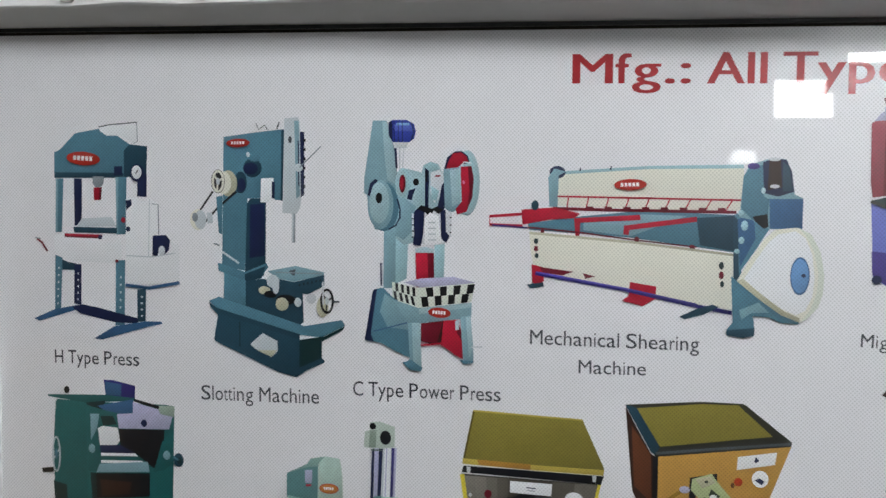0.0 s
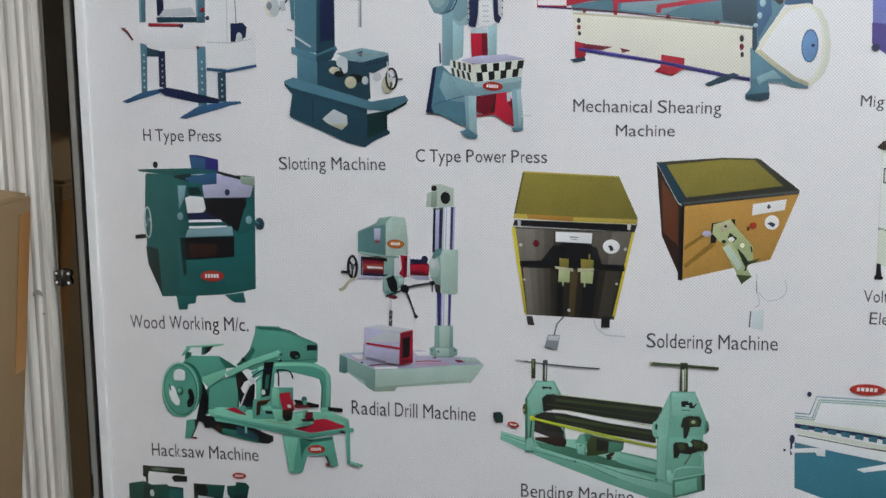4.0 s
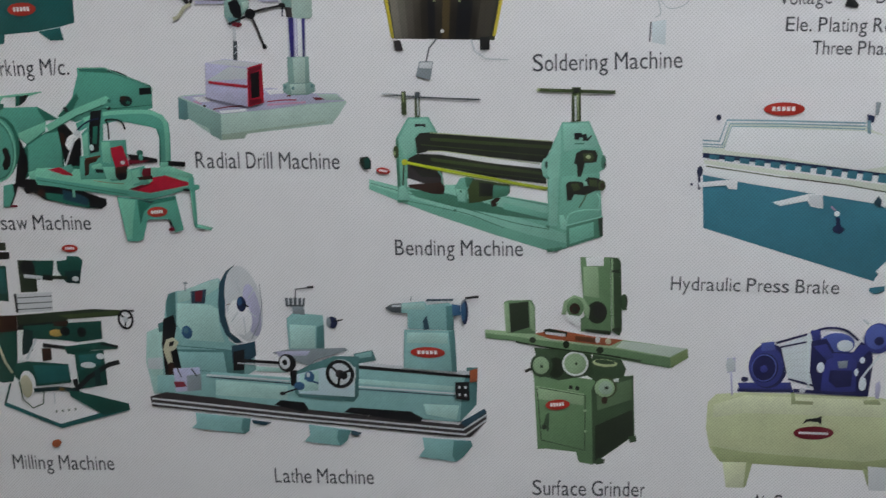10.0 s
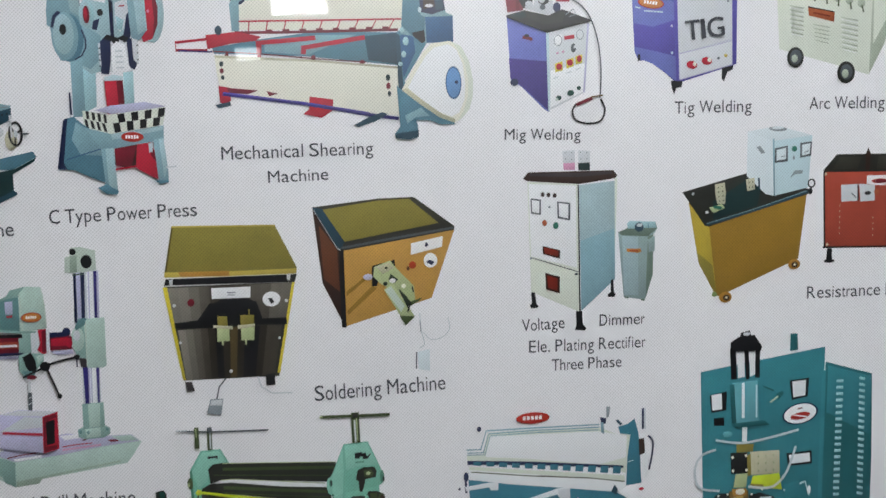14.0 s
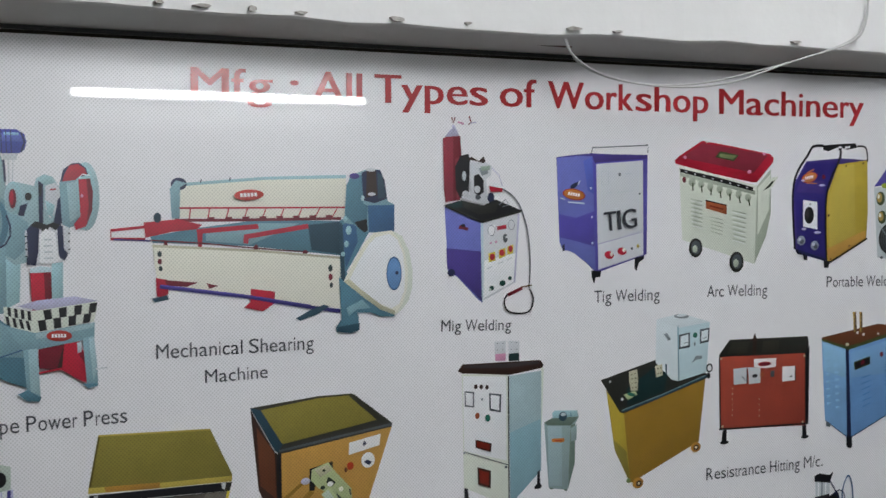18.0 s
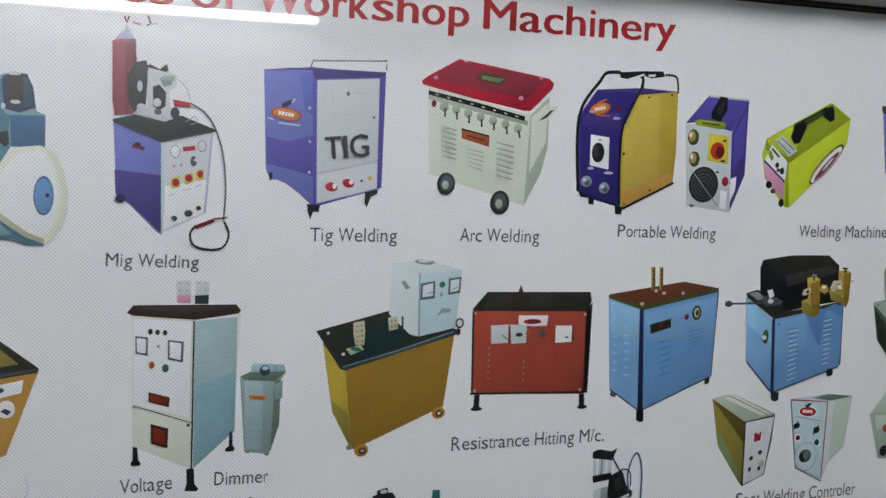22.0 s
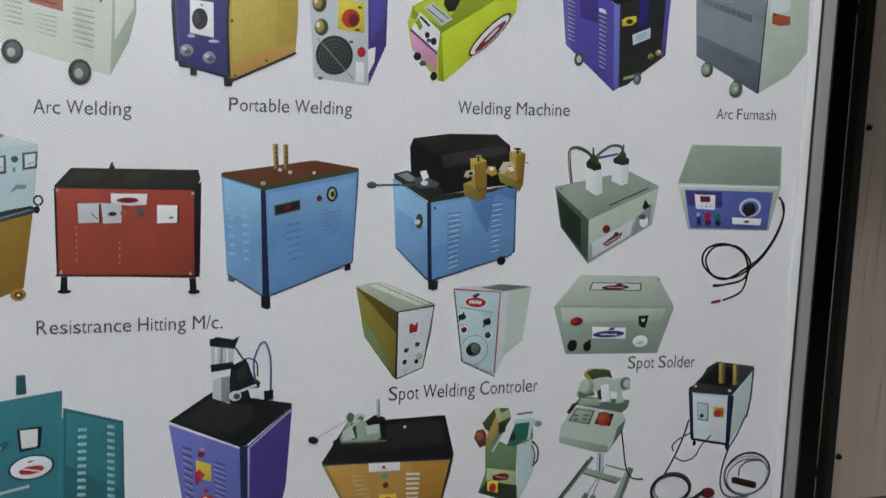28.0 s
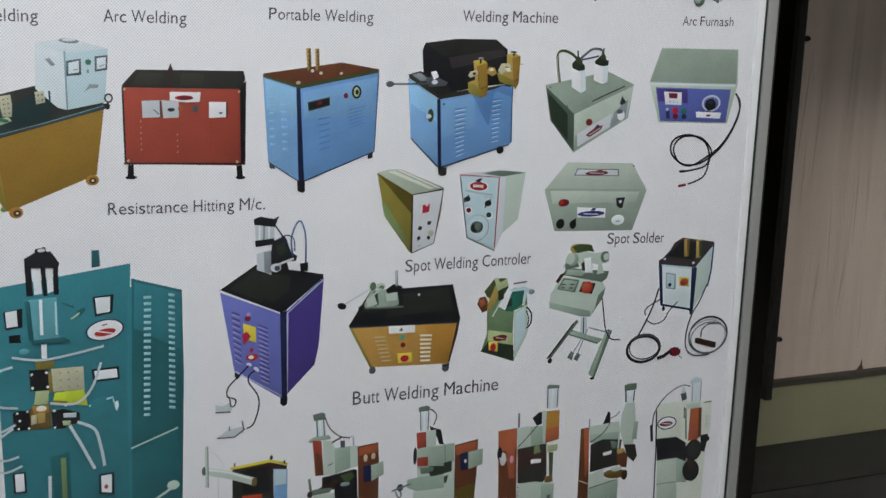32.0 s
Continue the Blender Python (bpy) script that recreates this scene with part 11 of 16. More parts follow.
shape(p, "top_light", "lime", 1860.7, 1141.6, 1899.9, 1159.6, 1913.6, 1138.2, 1895.9, 1118.6, 1862.9, 1135.2)
shape(p, "side", "lime", 1896.3, 1110.4, 1996.6, 1172.1, 1993.3, 1140.3, 1978.4, 1117.7, 1902.5, 1052.8, 1895.5, 1054.4)
shape(p, "side_edge", "lime_dark", 1893.3, 1107.6, 1897.5, 1111, 1902.4, 1053.9, 1895.5, 1053.9)
shape(p, "face", "white", 1859, 1115.1, 1869, 1135.3, 1895.5, 1113.1, 1894, 1094, 1891.3, 1086.8, 1862.3, 1109.7)
shape(p, "face_low", "pink", 1857.2, 1113.9, 1892.6, 1085.7, 1892.5, 1063.8, 1865.4, 1085.3, 1860.7, 1093.4)
shape(p, "face_edge", "violet_dark", 1857.1, 1116.1, 1892.5, 1088.5, 1892.6, 1085.2, 1857.3, 1112.9)
shape(p, "meter", "lime_dark", 1862.9, 1123.3, 1867.5, 1128.8, 1873, 1118.1, 1869.5, 1113.1)
line(p, "meter_edge", "black", 2.9, 1869.3, 1129.9, 1881.6, 1118.8)
disc(p, "knob", "black", 1879, 1108.4, 3.1, 3.8)
disc(p, "knob", "black", 1887.5, 1101, 3.7, 4.4)
disc(p, "knob", "grey_dark", 1881.2, 1101.9, 3.1, 2.7)
disc(p, "foot", "black", 1867.4, 1082.6, 4.9, 4.9)
disc(p, "foot", "grey_dark", 1874.6, 1074.5, 4.3, 3.3)
disc(p, "foot", "black", 1889, 1059.3, 4.4, 5.5)
shape(p, "plate", "grey_light", 1873, 1140.9, 1885.1, 1147.2, 1911, 1128.3, 1897.1, 1119.7)
line(p, "plate_line", "grey_dark", 1.4, 1877.4, 1139.9, 1898.7, 1124.1)
line(p, "plate_line", "grey_dark", 1.5, 1884, 1143.9, 1905.9, 1128.7)
shape(p, "handle_a", "black", 1898.2, 1145.9, 1903, 1160.2, 1921.3, 1168.5, 1923.7, 1160.3, 1913.6, 1138.2, 1904.3, 1136.8)
shape(p, "handle_bar", "olive_dark", 1918.9, 1166.7, 1930.5, 1174.2, 1952.7, 1184.4, 1954.4, 1177.8, 1924.8, 1162.6)
line(p, "handle_edge", "black", 2.3, 1902.9, 1161.9, 1930.5, 1174.2, 1955.2, 1186.7)
shape(p, "handle_b", "black", 1949, 1183.1, 1964.6, 1189.2, 1968.2, 1182.2, 1968.9, 1170.6, 1962, 1167.6, 1950.2, 1173.8)
disc(p, "badge_rim", "black", 1960.1, 1111.7, 37.3, 8.9, 45)
disc(p, "badge_pale", "white", 1960.1, 1111.2, 34.1, 7.2, 45)
disc(p, "badge_red", "red_dark", 1960.9, 1109, 27.6, 4.2, 45)
disc(p, "badge_bar", "silver", 1962.7, 1111.8, 12.9, 1.7, 45)

p = picture("welding_machine_violet_picture", "violet", "printed violet transformer set with a black top and front", 2052, 1185.9, 2133.1, 1154, 2146.4, 1160, 2207.4, 1178.3, 2204.1, 1092.6, 2151.6, 1053.6, 2139.8, 1049.9, 2133.2, 1045.5, 2062.9, 1102.7)
shape(p, "side_light", "blue_face", 2053, 1183.1, 2064.6, 1178.5, 2070.5, 1097.8, 2062.9, 1102.7)
shape(p, "side_deep", "blue_deep", 2075.5, 1172.5, 2104.3, 1160.4, 2105.6, 1130.4, 2082, 1137.1)
shape(p, "side_edge", "blue_face", 2127.1, 1156.7, 2135.7, 1154, 2139.8, 1049.9, 2133.2, 1045.5)
shape(p, "front", "roller", 2135.6, 1155.4, 2207.5, 1177.5, 2205, 1092.7, 2151.5, 1054.3, 2140.6, 1050.6)
shape(p, "front_shine", "violet_dark", 2163.4, 1160.4, 2176.1, 1165.1, 2176.2, 1128.1, 2164.4, 1124.3)
shape(p, "front_edge", "violet", 2201.5, 1175.9, 2209.2, 1178.3, 2203.2, 1092.6, 2198.2, 1088.2)
shape(p, "top", "brown_dark", 2049.3, 1192.1, 2120.6, 1204.4, 2189.5, 1188.6, 2217.7, 1198.9, 2221.3, 1196.1, 2215.2, 1179.9, 2207.4, 1178.3, 2133.1, 1155.4, 2050.4, 1185.8)
shape(p, "top_edge", "black", 2050.3, 1187.2, 2130.3, 1159.6, 2207.3, 1181.2, 2207.5, 1177.5, 2133.1, 1154.7, 2051.3, 1183.8)
shape(p, "top_rail", "grey_dark", 2170.9, 1181.6, 2217.7, 1198.9, 2220.5, 1196.1, 2179.6, 1180.4)
disc(p, "label", "white", 2074.7, 1191.5, 7.4, 2.8)
disc(p, "label", "white", 2120.5, 1188.7, 9.2, 2.8)
disc(p, "label_mark", "pink", 2121.7, 1200.1, 5.0, 1.4)
disc(p, "label", "silver", 2090.9, 1197.7, 4.1, 1.4)
shape(p, "meter", "grey_light", 2132.1, 1176.2, 2155.4, 1184.7, 2160.7, 1181.3, 2136.5, 1172.7)
shape(p, "meter_face", "pink", 2142, 1180, 2154.6, 1183.3, 2157.3, 1181.2, 2144.7, 1177.9)
disc(p, "bolt", "silver", 2168.7, 1175, 4.3, 2.9)
disc(p, "bolt", "silver", 2123.2, 1168, 2.5, 1.4)
line(p, "lever", "black", 2, 2144.7, 1211.6, 2145.5, 1196.6)
disc(p, "lever_knob", "grey_dark", 2144.7, 1212.3, 2.5, 2.9)
shape(p, "lever_base", "black", 2136.1, 1197, 2146.9, 1201, 2149.8, 1194.6, 2139.8, 1191.4)
shape(p, "yellow_plate", "yellow", 2139.1, 1135.4, 2144.9, 1139.1, 2159.2, 1141.5, 2160.4, 1135.1, 2154.7, 1129.9, 2140.3, 1127.5)
disc(p, "plate_eye", "brown_dark", 2150.2, 1134.1, 5.1, 2.9)
shape(p, "white_plate", "ice", 2155.3, 1117.6, 2180.6, 1127.4, 2181.2, 1114.3, 2156.8, 1104.5)
rows(p, "lettering", "grey", 1, 3, 0.8, 0.3, 2158.8, 1116.2, 2177.3, 1123.7, 2177.7, 1115.7, 2159.2, 1107.5)
rows(p, "slot", "lilac", 1, 12, 0.9, 0.3, 2060.8, 1170.7, 2072.5, 1166.7, 2075.2, 1104.3, 2065.1, 1108.4)
rows(p, "slot", "blue_deep", 1, 12, 0.9, 0.25, 2060.9, 1167.8, 2072.6, 1163.9, 2075.3, 1101.4, 2065.2, 1105.6)
rows(p, "slot", "lilac", 1, 13, 0.9, 0.3, 2105.6, 1149, 2117.5, 1145, 2120.2, 1070.2, 2109.8, 1075.9)
rows(p, "slot", "blue_deep", 1, 13, 0.9, 0.25, 2105.7, 1146.2, 2117.7, 1142.1, 2120.3, 1067.3, 2109.9, 1073)
shape(p, "slot_light", "white", 2105.6, 1149.7, 2114.9, 1147.8, 2116.8, 1142.1, 2106.6, 1144.8)
disc(p, "fitting", "brass", 2183.3, 1091, 4.3, 3.7)
disc(p, "fitting", "brass_dark", 2184.2, 1089.5, 2.6, 2.2)
disc(p, "fitting", "brass", 2194.3, 1096.2, 4.3, 3.7)
disc(p, "fitting", "cream", 2195.1, 1097.7, 1.7, 1.5)
shape(p, "plate_low", "olive_light", 2145.9, 1063.7, 2163.7, 1068.2, 2163, 1064.5, 2146.1, 1060.1)
disc(p, "wheel", "olive_dark", 2081.8, 1085, 6.6, 8.6)
disc(p, "wheel_hub", "grey_light", 2081.8, 1085, 3.3, 4.3)
disc(p, "wheel", "grey_dark", 2165.7, 1062.4, 6.0, 8.0)
disc(p, "wheel_hub", "grey", 2164.9, 1062.3, 2.6, 3.7)

p = picture("arc_furnace_picture", "furnace", "printed grey arc furnace transformer on castors", 2241.7, 1201, 2352.6, 1182.6, 2347.5, 1046, 2250.7, 1093.1)
shape(p, "front_light", "grey", 2244.9, 1196.7, 2349.7, 1180.1, 2350.2, 1142.5, 2248.4, 1155.2)
shape(p, "front_low", "furnace_dark", 2250.3, 1120.8, 2348.1, 1087, 2347.5, 1047, 2251.2, 1093.6)
shape(p, "side", "solder_light", 2355.1, 1182.7, 2386.3, 1191.1, 2417.4, 1197.1, 2420.6, 1103, 2394.1, 1072.1, 2348.1, 1046.5)
shape(p, "side_light", "glass", 2357.1, 1180.3, 2386.5, 1188.6, 2388.4, 1158.4, 2357.9, 1147.7)
line(p, "edge", "black", 2, 2352.6, 1182.6, 2348.1, 1046.5)
shape(p, "top", "furnace_dark", 2239.4, 1210.2, 2277.7, 1215, 2348.5, 1200, 2416.2, 1214.8, 2416.7, 1207.2, 2352.1, 1191.6, 2242.7, 1204.9)
shape(p, "top_light", "grey_light", 2240.5, 1212.2, 2280.6, 1217.5, 2372.5, 1210.8, 2416.2, 1214.8, 2351.7, 1197.6)
shape(p, "band", "brown_dark", 2242.9, 1201.1, 2260.5, 1204.1, 2352.2, 1190.1, 2352.7, 1182.1)
shape(p, "band", "brown_dark", 2355.3, 1188.7, 2385.9, 1196.7, 2417.1, 1202.2, 2417.4, 1196.6, 2355.8, 1182.2)
disc(p, "badge_field", "white", 2292.1, 1174.5, 11.5, 9.9)
disc(p, "badge_rim", "navy", 2292.1, 1174.5, 10.9, 9.4)
disc(p, "badge_in", "white", 2291.8, 1174.8, 9.6, 8.4)
disc(p, "badge", "red_dark", 2293.4, 1173.6, 7.2, 3.5, -25)
shape(p, "lettering", "furnace_dark", 2254.8, 1168.1, 2330.1, 1148.6, 2330.1, 1139.6, 2255.2, 1161.3)
rows(p, "lettering_gap", "grey", 8, 1, .1, 1, 2256.6, 1167.7, 2328.3, 1149, 2328.8, 1140.5, 2257, 1160.8)
shape(p, "lettering", "furnace_dark", 2257.2, 1115, 2328.8, 1089.4, 2328.6, 1082.3, 2258.1, 1109)
shape(p, "coil", "ivory", 2283.6, 1217.6, 2292.2, 1223.8, 2293.1, 1240.1, 2295.8, 1245.1, 2310.9, 1245.2, 2314.1, 1221.2, 2319.9, 1216.4, 2317.1, 1211.4, 2290, 1210.5)
disc(p, "coil_ring", "ivory_dark", 2304.8, 1215.4, 15.7, 4.4)
disc(p, "coil_ring", "black", 2297.9, 1229, 2.4, 2.2)
disc(p, "coil_ring", "black", 2307, 1228.8, 2.4, 2)
line(p, "coil_line", "ivory_dark", 1.6, 2301.1, 1225.6, 2302, 1211.9)
shape(p, "coil", "ivory", 2335, 1219.4, 2338, 1229.5, 2338.3, 1244.4, 2351.7, 1246.4, 2355.7, 1222.7, 2366, 1215.6, 2363.3, 1209.5, 2335.7, 1208)
disc(p, "coil_ring", "black", 2341.3, 1226.6, 2.8, 2.5)
disc(p, "coil_ring", "black", 2351.7, 1227, 2.5, 2.2)
disc(p, "coil_ring", "ivory_dark", 2347.8, 1210.9, 17.3, 4.5)
line(p, "coil_line", "ivory_dark", 1.7, 2345.7, 1224.8, 2347.9, 1209)
disc(p, "bolt", "black", 2279.3, 1218.4, 1.8, 2.5)
disc(p, "bolt", "black", 2316.3, 1214.8, 3, 2)
disc(p, "bolt", "black", 2343, 1208.3, 1.8, 2)
disc(p, "bolt", "black", 2362.6, 1210.4, 2.5, 2.5)
shape(p, "bracket", "rust", 2360.7, 1153.7, 2376.4, 1150.6, 2389, 1149.3, 2389.7, 1139.2, 2374.2, 1136.4, 2361, 1139.2)
disc(p, "bracket_bolt", "brown_dark", 2365.8, 1150.8, 2.2, 1.5)
disc(p, "wheel", "solder_dark", 2267.7, 1076.4, 9, 10)
disc(p, "wheel_face", "solder", 2265.9, 1076.9, 6, 7)
disc(p, "wheel_hub", "solder_light", 2267.1, 1076.4, 2.4, 3)
disc(p, "wheel", "solder_dark", 2313.3, 1052, 10.1, 11.1)
disc(p, "wheel_face", "solder", 2310.8, 1053, 6.7, 7.6)
disc(p, "wheel_hub", "solder_light", 2312.7, 1052, 2.8, 3)
line(p, "fork", "grey_dark", 2.2, 2264.1, 1087.3, 2269, 1084.9)
line(p, "fork", "grey_dark", 2.2, 2308.9, 1064.1, 2314, 1061.6)

p = picture("plating_rectifier_picture", "ivory", "printed white and blue plating rectifier cabinet on black legs", 1047, 929.2, 1112.9, 924.4, 1113.4, 759.2, 1049.4, 789.1)
shape(p, "door_light", "white", 1048.4, 926.7, 1109.9, 922.1, 1109.8, 816.9, 1050, 834.4)
shape(p, "door_low", "ivory", 1050, 830.5, 1110.8, 810.8, 1111.8, 761.8, 1050.9, 790.9)
shape(p, "side", "rectblue", 1114, 922.4, 1160.9, 926.2, 1160.6, 799.7, 1114.9, 760)
shape(p, "side_edge", "ivory", 1160.9, 932.6, 1164.6, 927.4, 1160.6, 832.5, 1160.1, 799.8, 1161, 897.7)
shape(p, "side_shade", "teal_light", 1115, 851.2, 1160.5, 865.2, 1160.6, 799.7, 1115.5, 760.9)
line(p, "edge", "black", 1.8, 1112.9, 922.9, 1113.4, 759.7)
shape(p, "lid", "brown_dark", 1041.1, 933.3, 1048, 941.1, 1109.9, 940.3, 1159.3, 939.7, 1164.6, 932.9, 1161.9, 929.6, 1115, 923.8, 1047, 930.1)
shape(p, "lid_light", "steel_dark", 1049.5, 939.6, 1109.9, 938.3, 1156.6, 938.3, 1159.3, 935.2, 1112.4, 932.8, 1049.5, 936.2)
shape(p, "term", "silver", 1092.6, 966.5, 1108.9, 966.8, 1108.9, 950.1, 1093.6, 949.9)
shape(p, "term", "silver", 1113, 966.6, 1128.9, 964.9, 1128.4, 949.7, 1113.5, 949.9)
shape(p, "term_red", "pink", 1093.6, 950.9, 1108.9, 951.1, 1108.9, 941.8, 1094.1, 942.6)
shape(p, "term_black", "green_deep", 1113, 950.4, 1128.4, 950.6, 1128.4, 940.8, 1113.5, 941.1)
rows(p, "term_dot", "fgreen", 2, 2, .14, .14, 1092.6, 968, 1108.9, 967.7, 1108.9, 951.6, 1093.1, 952.4)
rows(p, "term_dot", "fgreen", 2, 2, .14, .14, 1112.5, 968.1, 1128.4, 966.9, 1128.4, 951.6, 1113, 951.9)
disc(p, "lamp", "brown_dark", 1066.3, 912.5, 2.5, 2.9)
disc(p, "lamp", "brown_dark", 1073.8, 911.6, 2.5, 2.9)
disc(p, "lamp", "brown_dark", 1081.9, 910.6, 2.5, 2.9)
shape(p, "meter", "grey_dark", 1050.3, 908.2, 1063.8, 906.4, 1063.7, 887, 1050.8, 889.3)
shape(p, "meter_face", "white", 1051.8, 906.2, 1061.8, 904.6, 1061.7, 889, 1052.3, 891.1)
shape(p, "meter", "grey_dark", 1084.9, 903.1, 1102.2, 900.5, 1101.6, 877.9, 1085.3, 881.5)
shape(p, "meter_face", "white", 1086.9, 901, 1099.6, 898.7, 1099.1, 880.6, 1087.4, 883.8)
disc(p, "mark", "grey", 1074.8, 896.4, 1.5, 1.7)
disc(p, "button", "rust", 1068.2, 876.4, 3, 3.9)
disc(p, "button", "hack_dark", 1082.8, 872.4, 3.6, 4.4)
shape(p, "plate", "brown_dark", 1065.1, 847.3, 1088.3, 840.5, 1087.3, 829.8, 1065.5, 837)
shape(p, "plate_red", "brick_dark", 1067.1, 845.2, 1085.8, 839.8, 1085.2, 832.4, 1067.6, 837.8)
line(p, "seam", "grey_dark", 1, 1049, 833.6, 1112.4, 811.2)
shape(p, "hatch", "brown_dark", 1068, 812.8, 1087.2, 806.6, 1086.7, 784.8, 1068.9, 791.1)
shape(p, "hatch_red", "brick_dark", 1070.5, 809.1, 1084.2, 804.4, 1083.6, 788.6, 1071.5, 793.3)
disc(p, "lock", "grey_dark", 1108.8, 809, 2.1, 1.7)
disc(p, "lock", "grey", 1049.5, 832.1, 1.5, 1.5)
shape(p, "leg", "black", 1049.4, 789.1, 1054.3, 787.6, 1055.8, 773.7, 1058.3, 770.5, 1057.3, 768.1, 1048.8, 768, 1047.3, 771.6, 1049.8, 774.3)
shape(p, "leg", "black", 1107.7, 760.8, 1116, 760.4, 1116.5, 743.8, 1121.2, 738.2, 1119.6, 734.9, 1106.1, 736.4, 1108.2, 744.7)
shape(p, "leg", "black", 1154.3, 798.3, 1158, 800, 1158.5, 783.2, 1161.2, 779.9, 1159.1, 776.6, 1150.6, 776.9, 1150.1, 780, 1154.3, 783.1)

p = picture("dimmer_picture", "dimmer", "printed grey-green dimmer box with a top cover", 1165.3, 858.3, 1177.6, 864.9, 1180.2, 873.3, 1215.4, 871.3, 1217.7, 862.5, 1212.2, 854.7, 1211.4, 802.7, 1200.1, 770.4, 1171.9, 775.3)
shape(p, "body", "dimmer", 1169, 855.5, 1205.1, 852.2, 1203.2, 806, 1200.6, 772.9, 1172.5, 776.8)
shape(p, "body_light", "rectblue", 1170.1, 854.9, 1191.6, 852.8, 1191.9, 776.4, 1173, 778.3)
shape(p, "side", "sage_dark", 1205.1, 852.7, 1212.2, 854.7, 1211.4, 803.7, 1201.2, 771.4)
shape(p, "side_panel", "dimmer", 1205.2, 849.2, 1214.4, 853.5, 1214, 833.2, 1205.8, 831.8)
shape(p, "lid", "sage_dark", 1164.8, 859.8, 1178.1, 864.9, 1217.7, 863, 1205.1, 852.7, 1170.1, 855.9)
shape(p, "back", "teal_pale", 1177, 870.5, 1180.7, 873.8, 1214.3, 871.4, 1216, 863.6, 1178.1, 863.9)
line(p, "back_seam", "teal", 1.1, 1205.1, 870.5, 1205.6, 863.4)
disc(p, "knob", "teal_dark", 1193.2, 865.3, 6, 6.1)
disc(p, "knob", "grey_light", 1193.7, 867.8, 3.8, 2.3)
shape(p, "plate", "orange", 1176, 838.3, 1194.9, 837.3, 1196, 833.6, 1191.7, 831.9, 1176.6, 834.2)
line(p, "plate_lettering", "brick", 1.6, 1180.3, 835.4, 1191.7, 834.5)
shape(p, "foot", "sage_dark", 1173, 776.2, 1178.4, 775.2, 1177.8, 773.2, 1173, 774.2)
shape(p, "foot", "sage_dark", 1194.6, 772, 1200.6, 771.4, 1199.5, 769, 1195.2, 769.9)

p = picture("resistance_heating_table_picture", "ochre_dark", "printed brown resistance heating table with a pale meter box", 1260, 894.6, 1287.6, 861.3, 1422.9, 898.8, 1411.9, 813.3, 1302.3, 769.3, 1297.4, 769.6, 1273.4, 814.6)
shape(p, "side", "goldside", 1260.7, 891.6, 1288.2, 860.1, 1298.6, 769.5, 1274, 814.5)
shape(p, "side_low", "khaki", 1270.6, 829.5, 1292.6, 810.6, 1298.6, 769.5, 1274, 814.5)
shape(p, "front", "ochre_dark", 1288.2, 860.1, 1422.3, 897.6, 1411.2, 814, 1302.9, 769.8, 1298.6, 769.5)
shape(p, "top", "roller", 1251.5, 907.6, 1338.3, 928.5, 1358.6, 927.5, 1424.6, 904.8, 1424.8, 898.1, 1287.6, 861.3, 1281.6, 863.3)
shape(p, "top_shine", "green_deep", 1292.7, 893.6, 1337.3, 919, 1359.2, 909.6, 1353.8, 885.7, 1293.3, 869.9)
line(p, "top_edge", "teal_dark", 2.7, 1284.5, 863.8, 1347.9, 879.3, 1424.7, 901.2)
line(p, "top_rim", "teal_light", 0.9, 1284.5, 865.5, 1347.8, 881.1, 1422.7, 902.4)
shape(p, "meter_box", "glass", 1340.2, 981.9, 1375.8, 972.1, 1377.1, 897.6, 1365.8, 900.4, 1339, 925)
shape(p, "meter_box_front", "ice", 1375.8, 970.9, 1429.6, 974.7, 1424.5, 906.7, 1377.1, 897.6)
shape(p, "meter_box_top", "glass", 1340.2, 982.5, 1372.2, 987.1, 1384.6, 987.6, 1429.6, 974.7, 1375.9, 969.1)
shape(p, "meter_box_edge", "teal_light", 1374.5, 972.1, 1377, 972.1, 1378.4, 897.6, 1376.5, 897.7)
disc(p, "meter_box_handle", "grey", 1381.6, 984.6, 12.5, 3, -4)
disc(p, "meter_box_handle", "glass", 1381.6, 985.8, 8.2, 1.8)
shape(p, "meter", "grey_dark", 1377.5, 959.6, 1395.6, 962.4, 1395.7, 941.9, 1377.5, 940.4)
shape(p, "meter_face", "glass", 1380.1, 957.1, 1393.2, 960, 1393.1, 944.9, 1379.9, 943.3)
line(p, "needle", "grey", 1.2, 1386, 948, 1391.7, 949.2)
shape(p, "meter", "grey_dark", 1412.7, 965.2, 1429.2, 966.9, 1428, 948, 1412.7, 945.8)
shape(p, "meter_face", "glass", 1415.3, 962.8, 1426.8, 964.5, 1426, 950.5, 1415.2, 948.8)
line(p, "needle", "grey", 1.2, 1418.2, 952.4, 1424.6, 954.8)
disc(p, "lamp", "hack_dark", 1404.6, 958, 3.8, 3.6)
disc(p, "lamp", "grey", 1403.8, 946.6, 1.6, 2.7)
shape(p, "knob", "grey", 1398.4, 920.1, 1405.7, 930.2, 1417.2, 929.4, 1415.4, 925.2, 1405.9, 924.8)
shape(p, "handle_side", "grey", 1351.9, 962.2, 1357.4, 963.4, 1364, 954.3, 1359, 953.2)
shape(p, "terminal", "cream_dark", 1295.6, 915.9, 1308.8, 917.9, 1310.4, 904.9, 1309.6, 890.1, 1298.8, 890.4, 1296, 903.5)
rows(p, "terminal_hole", "moss_dark", 2, 4, .3, .25, 1296.9, 914.1, 1308.2, 916.2, 1309.6, 891.9, 1299.3, 891)
shape(p, "terminal", "cream_dark", 1337.9, 920.8, 1349.5, 922.4, 1350.6, 907.4, 1339.6, 905.3)
rows(p, "terminal_hole", "moss_dark", 2, 2, .3, .3, 1339.8, 919.6, 1349, 920.6, 1349.4, 908, 1340.8, 906.4)
